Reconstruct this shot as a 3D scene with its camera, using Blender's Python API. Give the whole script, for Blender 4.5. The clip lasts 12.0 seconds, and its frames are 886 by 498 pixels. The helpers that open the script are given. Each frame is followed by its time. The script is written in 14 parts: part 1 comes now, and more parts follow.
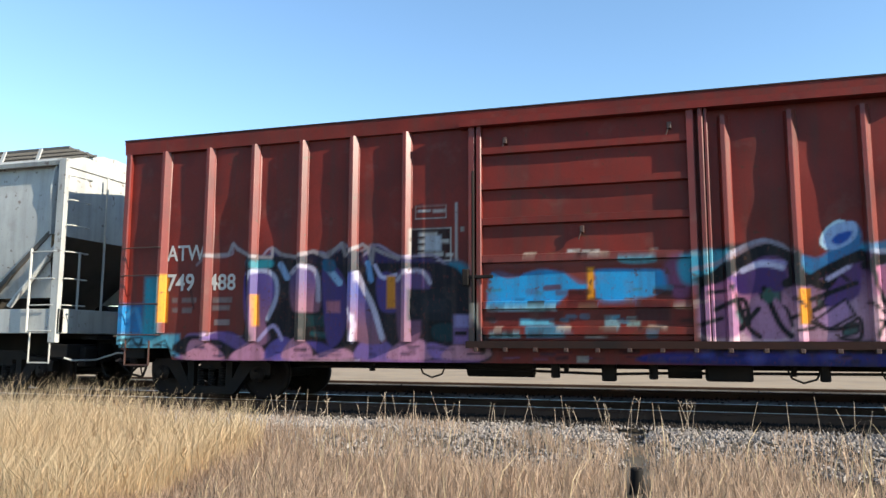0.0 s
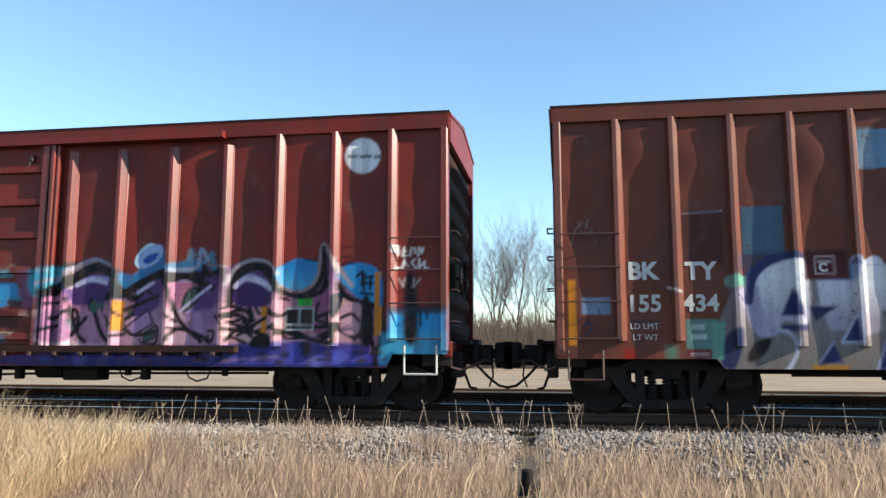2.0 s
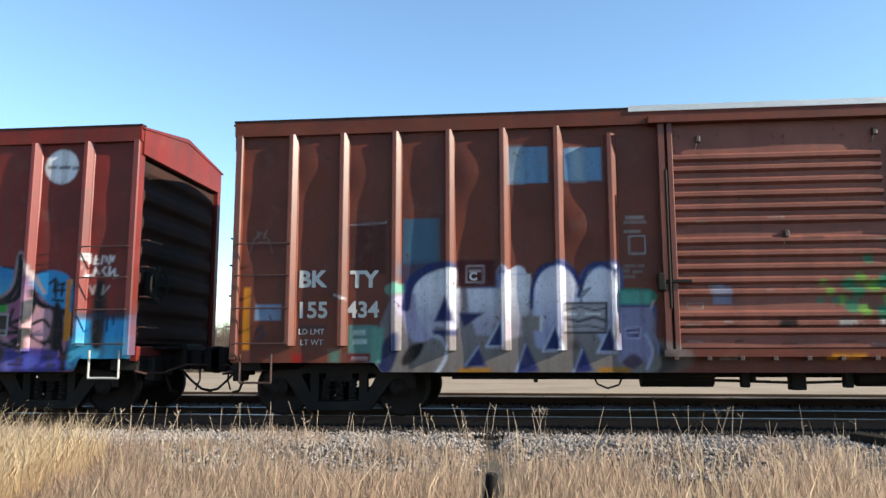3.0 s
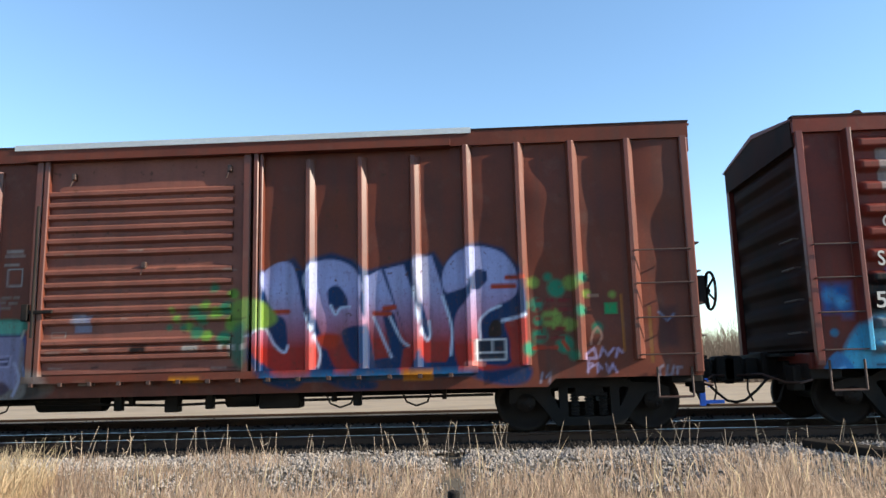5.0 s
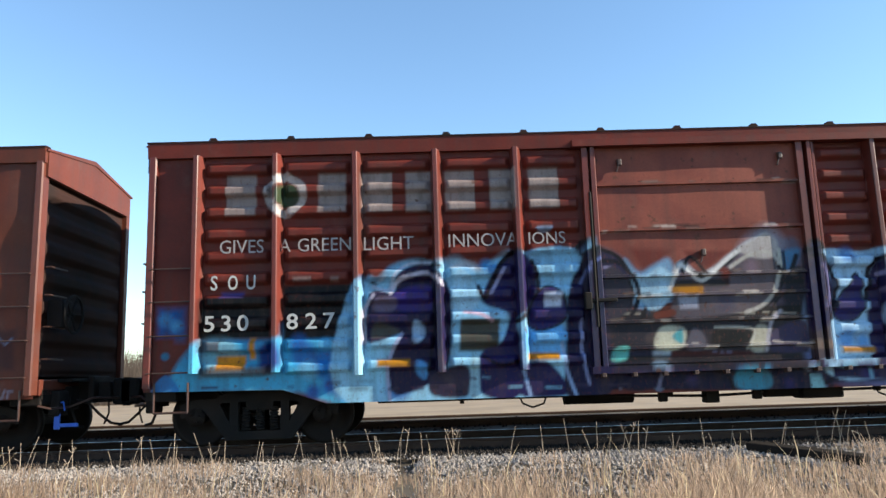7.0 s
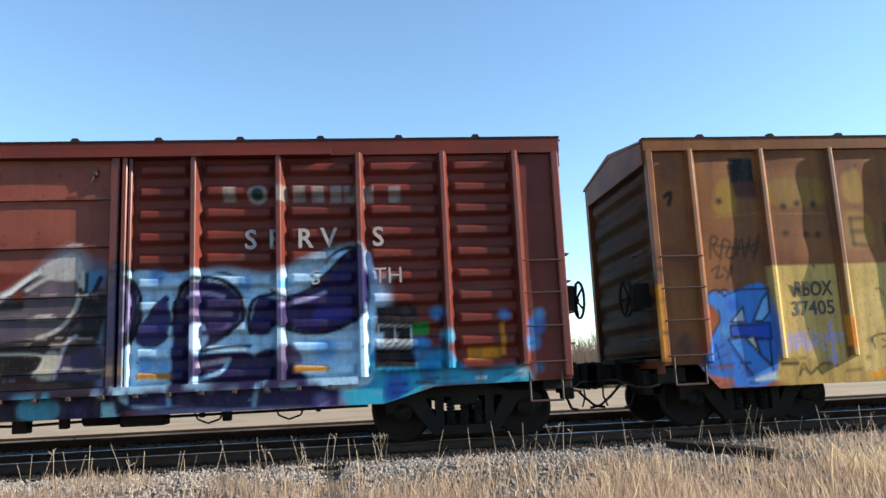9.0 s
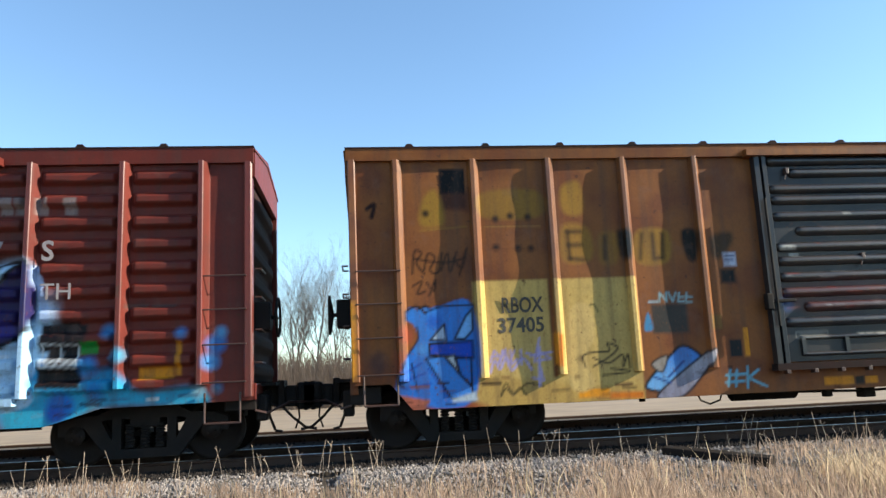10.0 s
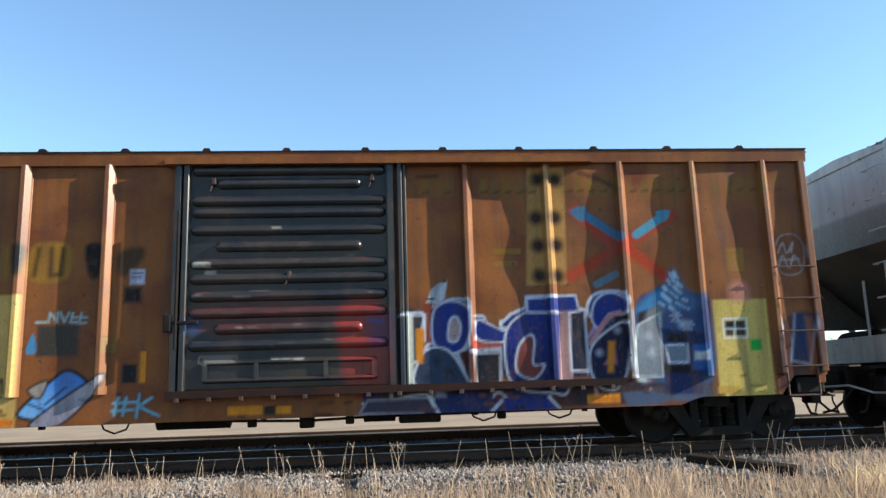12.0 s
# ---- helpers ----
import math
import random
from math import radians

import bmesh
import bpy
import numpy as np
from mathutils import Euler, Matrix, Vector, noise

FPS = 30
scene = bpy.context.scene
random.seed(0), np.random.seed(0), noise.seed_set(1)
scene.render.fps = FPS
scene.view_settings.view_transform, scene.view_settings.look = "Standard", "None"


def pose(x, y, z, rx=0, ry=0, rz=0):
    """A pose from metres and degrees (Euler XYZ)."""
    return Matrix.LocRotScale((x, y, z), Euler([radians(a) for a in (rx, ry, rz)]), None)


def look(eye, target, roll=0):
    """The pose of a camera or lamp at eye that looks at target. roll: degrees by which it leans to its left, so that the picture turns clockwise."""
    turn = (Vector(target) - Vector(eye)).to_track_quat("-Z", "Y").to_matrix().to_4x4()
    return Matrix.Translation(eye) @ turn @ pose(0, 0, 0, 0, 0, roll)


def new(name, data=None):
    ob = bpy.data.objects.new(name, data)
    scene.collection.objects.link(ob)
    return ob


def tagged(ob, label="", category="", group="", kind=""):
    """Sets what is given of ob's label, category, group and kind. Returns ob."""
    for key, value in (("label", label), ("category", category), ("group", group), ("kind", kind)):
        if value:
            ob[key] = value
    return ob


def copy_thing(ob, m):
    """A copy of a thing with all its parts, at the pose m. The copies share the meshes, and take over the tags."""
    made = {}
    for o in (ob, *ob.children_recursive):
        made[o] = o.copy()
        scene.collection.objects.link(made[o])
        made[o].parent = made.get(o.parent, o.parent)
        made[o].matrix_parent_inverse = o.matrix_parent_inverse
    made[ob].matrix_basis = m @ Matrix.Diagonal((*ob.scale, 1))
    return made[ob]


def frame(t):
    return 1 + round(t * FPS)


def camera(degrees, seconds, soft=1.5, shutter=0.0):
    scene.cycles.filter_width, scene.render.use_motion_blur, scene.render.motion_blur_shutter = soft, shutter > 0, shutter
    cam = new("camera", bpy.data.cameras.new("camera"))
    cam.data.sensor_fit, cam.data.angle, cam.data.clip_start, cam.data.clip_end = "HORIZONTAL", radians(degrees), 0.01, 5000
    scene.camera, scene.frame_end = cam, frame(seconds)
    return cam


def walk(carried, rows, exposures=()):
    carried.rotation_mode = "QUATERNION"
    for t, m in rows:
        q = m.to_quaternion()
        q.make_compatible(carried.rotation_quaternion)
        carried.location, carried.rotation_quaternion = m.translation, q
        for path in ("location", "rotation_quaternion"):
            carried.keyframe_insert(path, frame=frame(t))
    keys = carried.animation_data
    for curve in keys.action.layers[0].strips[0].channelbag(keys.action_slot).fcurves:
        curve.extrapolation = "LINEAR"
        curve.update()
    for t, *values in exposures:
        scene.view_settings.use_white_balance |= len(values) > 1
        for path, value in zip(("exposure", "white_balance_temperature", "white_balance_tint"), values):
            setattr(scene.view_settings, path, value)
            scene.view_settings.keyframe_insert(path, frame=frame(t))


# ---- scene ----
cam = camera(61.04, 12.0, soft=1.5)
EYE = 0.91            # above the rail tops, which lie at z = 0
TURNS = [             # seconds, yaw, pitch, roll of the camera, which stands and pans
    (0.0, 16.669, 7.239, -0.169), (0.5, 15.274, 7.026, -0.32), (1.0, 13.234, 7.288, 0.012),
    (1.5, 10.933, 7.525, 0.006), (2.0, 8.805, 7.585, -0.04), (2.5, 7.274, 7.736, -0.199),
    (4.5, 3.902, 8.727, 1.57), (5.0, 3.127, 9.16, 1.426), (5.5, 1.937, 9.293, 1.448),
    (6.0, 0.747, 9.455, 1.322), (6.5, 0.326, 9.548, 1.502), (8.5, -4.692, 9.374, 2.413),
    (9.0, -5.851, 9.625, 2.581), (9.5, -6.195, 9.782, 2.696), (10.0, -6.157, 10.094, 2.608),
    (10.5, -4.642, 10.343, 2.344), (11.0, -4.83, 10.266, 2.347), (11.5, -5.099, 10.392, 2.152),
    (12.0, -4.49, 10.403, 1.768),
]
walk(cam, [(t, pose(0, 0, EYE, 90 + p, r, y)) for t, y, p, r in TURNS], exposures=[(0, 1.25, 6450, 3.5), (12, 1.25, 6450, 3.5)])

# how far the train has rolled towards -x, in metres
ROLLED = [
    (0, 5.812), (0.5, 7.871), (1, 9.93), (1.5, 11.988), (2, 14.052), (2.5, 16.124), (4.5, 24.449), (5, 26.538),
    (5.5, 28.639), (6, 30.757), (6.5, 32.89), (8.5, 41.479), (9, 43.64), (9.5, 45.812), (10, 47.993),
    (10.5, 50.185), (11, 52.388), (11.5, 54.601), (12, 56.819),
]
TRACK_Y = 11.95       # the near track's middle
HALF = 1.45           # half the width of a car over its side sheets

# ---- world and sun ----
SUN_EL, SUN_AZ = 25.0, 10.5     # height, and how far it stands on the camera's side of the track's line
world = bpy.data.worlds.new("sky")
scene.world = world
world.use_nodes = True
wn = world.node_tree.nodes
sky = wn.new("ShaderNodeTexSky")
sky.sky_type = "NISHITA"
sky.sun_disc = False
sky.sun_elevation, sky.sun_rotation = radians(SUN_EL), radians(90 + SUN_AZ)
sky.air_density, sky.dust_density, sky.ozone_density = 1.0, 0.0, 3.0
wn["Background"].inputs["Strength"].default_value = 0.12
world.node_tree.links.new(sky.outputs[0], wn["Background"].inputs["Color"])
sun_data = bpy.data.lights.new("sun", "SUN")
sun_data.energy, sun_data.angle, sun_data.color = 5.0, radians(0.53), (1.0, 0.9, 0.76)
sun = new("sun", sun_data)
ce, se, ca, sa = math.cos(radians(SUN_EL)), math.sin(radians(SUN_EL)), math.cos(radians(SUN_AZ)), math.sin(radians(SUN_AZ))
sun.matrix_world = look((60 * ce * ca, -60 * ce * sa, 60 * se), (0, 0, 0))


# ---- materials ----
def srgb(h):
    """The linear colour of a spray paint from a hex string; weathered paint lies a little deeper than the swatch."""
    c = [int(h[i:i + 2], 16) / 255 for i in (0, 2, 4)]
    return tuple(0.85 * (v / 12.92 if v <= 0.04045 else ((v + 0.055) / 1.055) ** 2.4) ** 1.25 for v in c)


def material(name, color, rough=0.6, metal=0.0, spread=0.25, grain=30.0, big=1.5, bump=0.15, second=None, painted=False, island=0.0, per_object=0.0, spec=0.5, streak=0.0):
    """A weathered surface: colour varied by fine grain and by broad stains, with fine relief."""
    m = bpy.data.materials.new(name)
    m.use_nodes = True
    nt = m.node_tree
    n, l = nt.nodes, nt.links
    b = n["Principled BSDF"]
    b.inputs["Metallic"].default_value = metal
    b.inputs["Specular IOR Level"].default_value = spec
    tc = n.new("ShaderNodeTexCoord")

    def tex(scale, detail, stretch=None):
        t = n.new("ShaderNodeTexNoise")
        t.inputs["Scale"].default_value, t.inputs["Detail"].default_value = scale, detail
        src = tc.outputs["Object"]
        if stretch:
            mp = n.new("ShaderNodeMapping")
            mp.inputs["Scale"].default_value = stretch
            l.new(src, mp.inputs["Vector"])
            src = mp.outputs[0]
        l.new(src, t.inputs["Vector"])
        return t.outputs["Fac"]

    def math_node(op, a, c):
        q = n.new("ShaderNodeMath")
        q.operation = op
        for i, v in enumerate((a, c)):
            if isinstance(v, (int, float)):
                q.inputs[i].default_value = v
            else:
                l.new(v, q.inputs[i])
        return q.outputs[0]

    def mix(fac, a, c, kind="MIX"):
        q = n.new("ShaderNodeMix")
        q.data_type, q.blend_type = "RGBA", kind
        for i, v in ((0, fac), (6, a), (7, c)):
            if isinstance(v, (int, float)):
                q.inputs[i].default_value = v
            elif isinstance(v, tuple):
                q.inputs[i].default_value = (*v, 1)[:4]
            else:
                l.new(v, q.inputs[i])
        return q.outputs[2]

    fine, broad = tex(grain, 6), tex(big, 4)
    col = tuple(color)
    if second:
        ramp = n.new("ShaderNodeValToRGB")
        ramp.color_ramp.elements[0].position, ramp.color_ramp.elements[1].position = 0.42, 0.62
        l.new(broad, ramp.inputs["Fac"])
        col = mix(ramp.outputs["Color"], col, tuple(second))
    if painted:
        at = n.new("ShaderNodeAttribute")
        at.attribute_name = "paint"
        m["takes_paint"] = True
        flake = n.new("ShaderNodeValToRGB")
        flake.color_ramp.elements[0].position, flake.color_ramp.elements[1].position = 0.56, 0.7
        l.new(tex(1.0, 9, (22.0, 22.0, 14.0)), flake.inputs["Fac"])
        hold = math_node("SUBTRACT", 1.0, math_node("MULTIPLY", flake.outputs["Color"], 0.3))
        col = mix(math_node("MULTIPLY", at.outputs["Alpha"], hold), col, at.outputs["Color"])
    if streak:
        # dirt runs: noise drawn out along the height
        st = tex(1.0, 5, (7.0, 7.0, 0.5))
        r2 = n.new("ShaderNodeValToRGB")
        r2.color_ramp.elements[0].position, r2.color_ramp.elements[1].position = 0.45, 0.75
        l.new(st, r2.inputs["Fac"])
        col = mix(math_node("MULTIPLY", r2.outputs["Color"], streak), col, (0.055, 0.035, 0.028))
    if painted:
        # rust spots and rubbed patches that break the paint
        for scale, a, c, tone, much in ((9.0, 0.64, 0.72, (0.075, 0.03, 0.016), 0.75), (3.2, 0.6, 0.75, (0.16, 0.1, 0.08), 0.22)):
            r3 = n.new("ShaderNodeValToRGB")
            r3.color_ramp.elements[0].position, r3.color_ramp.elements[1].position = a, c
            l.new(tex(scale, 9), r3.inputs["Fac"])
            col = mix(math_node("MULTIPLY", r3.outputs["Color"], much), col, tone)
    v = math_node("ADD", math_node("MULTIPLY", fine, spread), math_node("MULTIPLY", broad, spread))
    v = math_node("ADD", v, 1.0 - spread)
    if island:
        ge = n.new("ShaderNodeNewGeometry")
        v = math_node("MULTIPLY", v, math_node("ADD", math_node("MULTIPLY", ge.outputs["Random Per Island"], island), 1.0 - island / 2))
    if per_object:
        oi = n.new("ShaderNodeObjectInfo")
        v = math_node("MULTIPLY", v, math_node("ADD", math_node("MULTIPLY", oi.outputs["Random"], per_object), 1.0 - per_object / 2))
    hsv = n.new("ShaderNodeHueSaturation")
    if isinstance(col, tuple):
        hsv.inputs["Color"].default_value = (*col, 1)
    else:
        l.new(col, hsv.inputs["Color"])
    l.new(v, hsv.inputs["Value"])
    l.new(hsv.outputs[0], b.inputs["Base Color"])
    l.new(math_node("ADD", math_node("MULTIPLY", fine, 0.25), rough - 0.12), b.inputs["Roughness"])
    if bump:
        bp = n.new("ShaderNodeBump")
        bp.inputs["Strength"].default_value, bp.inputs["Distance"].default_value = bump, 0.01
        l.new(fine, bp.inputs["Height"])
        l.new(bp.outputs[0], b.inputs["Normal"])
    return m


M_RED = material("red_oxide_paint", (0.16, 0.0195, 0.014), 0.45, second=(0.108, 0.0155, 0.012), spec=0.18, painted=True, streak=0.45, bump=0.06, spread=0.3)
M_BROWN = material("brown_paint", (0.13, 0.033, 0.019), 0.45, second=(0.095, 0.025, 0.016), spec=0.18, painted=True, streak=0.4, bump=0.06, spread=0.3)
M_OXIDE = material("faded_oxide_paint", (0.14, 0.023, 0.015), 0.48, second=(0.1, 0.018, 0.013), spec=0.18, painted=True, streak=0.45, bump=0.06, spread=0.35)
M_RUST = material("rusty_yellow_paint", (0.21, 0.075, 0.02), 0.5, second=(0.14, 0.044, 0.015), spec=0.18, painted=True, streak=0.5, bump=0.1, spread=0.4)
M_BROWNDOOR = material("faded_brown_door_paint", (0.2, 0.072, 0.052), 0.5, second=(0.155, 0.054, 0.04), spec=0.2, painted=True, streak=0.3, bump=0.06, spread=0.3)
M_OXIDEDOOR = material("faded_oxide_door_paint", (0.215, 0.056, 0.036), 0.5, second=(0.15, 0.036, 0.025), spec=0.2, painted=True, streak=0.35, bump=0.06, spread=0.4)
M_DARKDOOR = material("blue_black_paint", (0.014, 0.016, 0.021), 0.36, second=(0.032, 0.026, 0.023), spec=0.3, painted=True, streak=0.3, bump=0.06)
M_GREYROOF = material("galvanised_sheet", (0.48, 0.48, 0.48), 0.45, metal=0.3, spread=0.3)
# end steel darkened for grime and for the shade between coupled cars
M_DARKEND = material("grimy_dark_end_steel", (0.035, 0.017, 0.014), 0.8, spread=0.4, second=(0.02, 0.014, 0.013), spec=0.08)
M_RUSTEND = material("grimy_rust_end_steel", (0.085, 0.036, 0.014), 0.7, spread=0.5, second=(0.035, 0.02, 0.013), spec=0.2)
M_BLACK = material("black_running_gear", (0.011, 0.0095, 0.009), 0.7, spread=0.5, second=(0.018, 0.013, 0.011), spec=0.15)
M_WHEEL = material("worn_wheel_steel", (0.016, 0.011, 0.009), 0.65, spread=0.4, spec=0.15)
M_RAILTOP = material("polished_rail_head", (0.32, 0.32, 0.33), 0.36, metal=1.0, bump=0.02)
M_RAIL = material("rusty_rail", (0.05, 0.024, 0.014), 0.85, spread=0.5)
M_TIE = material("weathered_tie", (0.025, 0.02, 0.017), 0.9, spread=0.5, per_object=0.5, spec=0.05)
M_WHITE = material("white_stencil_paint", (0.45, 0.43, 0.41), 0.6, spread=0.3, big=6)
M_FADED = material("faded_stencil_paint", (0.31, 0.26, 0.25), 0.6, spread=0.4, big=6)
M_DARKTEXT = material("dark_stencil_paint", (0.05, 0.04, 0.03), 0.6, spread=0.3)
M_PALE = material("pale_grey_car_paint", (0.4, 0.395, 0.38), 0.45, second=(0.33, 0.325, 0.315), painted=True, streak=0.3, spread=0.2, bump=0.04)
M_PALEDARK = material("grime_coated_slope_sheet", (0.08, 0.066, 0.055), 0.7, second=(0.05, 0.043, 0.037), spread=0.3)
M_STEELROD = material("worn_grab_iron", (0.05, 0.022, 0.016), 0.5, spread=0.4)
M_GRATE = material("walkway_grating", (0.1, 0.095, 0.09), 0.7, metal=0.3, spread=0.3)
M_PALEROD = material("pale_grab_iron", (0.42, 0.4, 0.37), 0.5, spread=0.3)
M_ORANGE = material("amber_reflective_tape", (0.62, 0.27, 0.015), 0.4, spread=0.2)
M_BLUE = material("blue_locked_flag", (0.03, 0.12, 0.55), 0.5)
M_GRAVEL = material("ballast_stone", (0.235, 0.2, 0.178), 0.9, spread=0.35, grain=60, island=0.6, bump=0.3, spec=0.2)
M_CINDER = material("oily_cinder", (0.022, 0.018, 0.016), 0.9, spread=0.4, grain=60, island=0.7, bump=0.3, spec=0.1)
M_GROUND = material("ballast_and_soil", (0.06, 0.048, 0.038), 0.95, second=(0.1, 0.085, 0.07), spread=0.6, grain=40, big=0.8, bump=0.6, spec=0.1)
M_STRAW = material("dry_grass", (0.46, 0.3, 0.195), 0.8, spread=0.25, grain=8, island=1.1, bump=0.0)
M_STRAWPALE = material("pale_dry_grass", (0.66, 0.47, 0.27), 0.75, spread=0.2, grain=8, island=0.5, bump=0.0)
M_WEED = material("dead_weed_stalk", (0.3, 0.225, 0.165), 0.85, spread=0.25, island=0.6, bump=0.0)
M_BARK = material("bare_bark", (0.12, 0.1, 0.09), 0.9, spread=0.4, grain=12)
M_BRUSH = material("winter_brush", (0.15, 0.105, 0.075), 0.9, spread=0.3, island=0.7, bump=0.0)


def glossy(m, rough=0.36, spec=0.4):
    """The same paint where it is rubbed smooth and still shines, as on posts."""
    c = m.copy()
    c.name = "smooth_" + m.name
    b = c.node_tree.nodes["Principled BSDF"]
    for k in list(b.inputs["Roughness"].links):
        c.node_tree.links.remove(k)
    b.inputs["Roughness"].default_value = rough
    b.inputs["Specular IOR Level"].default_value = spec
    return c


# ---- building helpers ----
def part(name, bm, mat, parent=None, label="", smooth=False):
    me = bpy.data.meshes.new(name)
    if isinstance(bm, tuple):
        me.from_pydata(bm[0], [], bm[1])
        me.update()
    else:
        bmesh.ops.recalc_face_normals(bm, faces=bm.faces)
        bm.to_mesh(me)
        bm.free()
    me.materials.append(mat)
    if smooth:
        me.polygons.foreach_set("use_smooth", [True] * len(me.polygons))
    if mat.get("takes_paint"):
        at = me.attributes.new("paint", "FLOAT_COLOR", "POINT")
        at.data.foreach_set("color", [0.0] * (4 * len(me.vertices)))
    ob = new(name, me)
    ob.parent = parent
    return tagged(ob, label)


def share(name, ob, m, parent):
    """A second object on ob's mesh."""
    o = new(name, ob.data)
    o.parent = parent
    o.matrix_local = m
    return o


def box(bm, x0, x1, y0, y1, z0, z1, bevel=0.0):
    r = bmesh.ops.create_cube(bm, size=1.0, matrix=Matrix.Translation(((x0 + x1) / 2, (y0 + y1) / 2, (z0 + z1) / 2)) @ Matrix.Diagonal((abs(x1 - x0), abs(y1 - y0), abs(z1 - z0), 1)))
    if bevel:
        edges = list({e for v in r["verts"] for e in v.link_edges})
        bmesh.ops.bevel(bm, geom=edges, offset=bevel, segments=2, affect="EDGES", profile=0.5)


def rod(bm, p, q, r, n=8, r2=None):
    p, q = Vector(p), Vector(q)
    d = q - p
    m = Matrix.Translation((p + q) / 2) @ d.to_track_quat("Z", "Y").to_matrix().to_4x4()
    bmesh.ops.create_cone(bm, cap_ends=True, segments=n, radius1=r, radius2=r if r2 is None else r2, depth=d.length, matrix=m)


def pipe(bm, pts, r, n=8):
    for a, b in zip(pts, pts[1:]):
        rod(bm, a, b, r, n)


def slab(bm, poly, y0, y1):
    """A flat outline in x, z, given thickness along y."""
    a = [bm.verts.new((x, y0, z)) for x, z in poly]
    b = [bm.verts.new((x, y1, z)) for x, z in poly]
    bm.faces.new(a)
    bm.faces.new(list(reversed(b)))
    k = len(poly)
    for i in range(k):
        bm.faces.new((a[i], b[i], b[(i + 1) % k], a[(i + 1) % k]))


def lathe(bm, prof, n=32):
    """Turn an outline of (radius, y) about the y axis."""
    rings = [[bm.verts.new((r * math.cos(2 * math.pi * i / n), y, r * math.sin(2 * math.pi * i / n))) for i in range(n)] for r, y in prof]
    for a, b in zip(rings, rings[1:]):
        for i in range(n):
            bm.faces.new((a[i], a[(i + 1) % n], b[(i + 1) % n], b[i]))


# ---- paint laid on the sheets: shapes in a car's own x, z ----
def scuffs(p, seed, x0, x1, heights, n, tones, width):
    """Short scrapes and chips along beams and rails."""
    rng = random.Random(seed)
    for _ in range(n):
        x, z = rng.uniform(x0, x1), rng.choice(heights) + rng.uniform(-0.035, 0.05)
        p.line([(x, z), (x + rng.uniform(0.03, 0.24), z + rng.uniform(-0.012, 0.012))], width * rng.uniform(0.5, 1.3), srgb(rng.choice(tones)), 0.012, rng.uniform(0.35, 0.85))


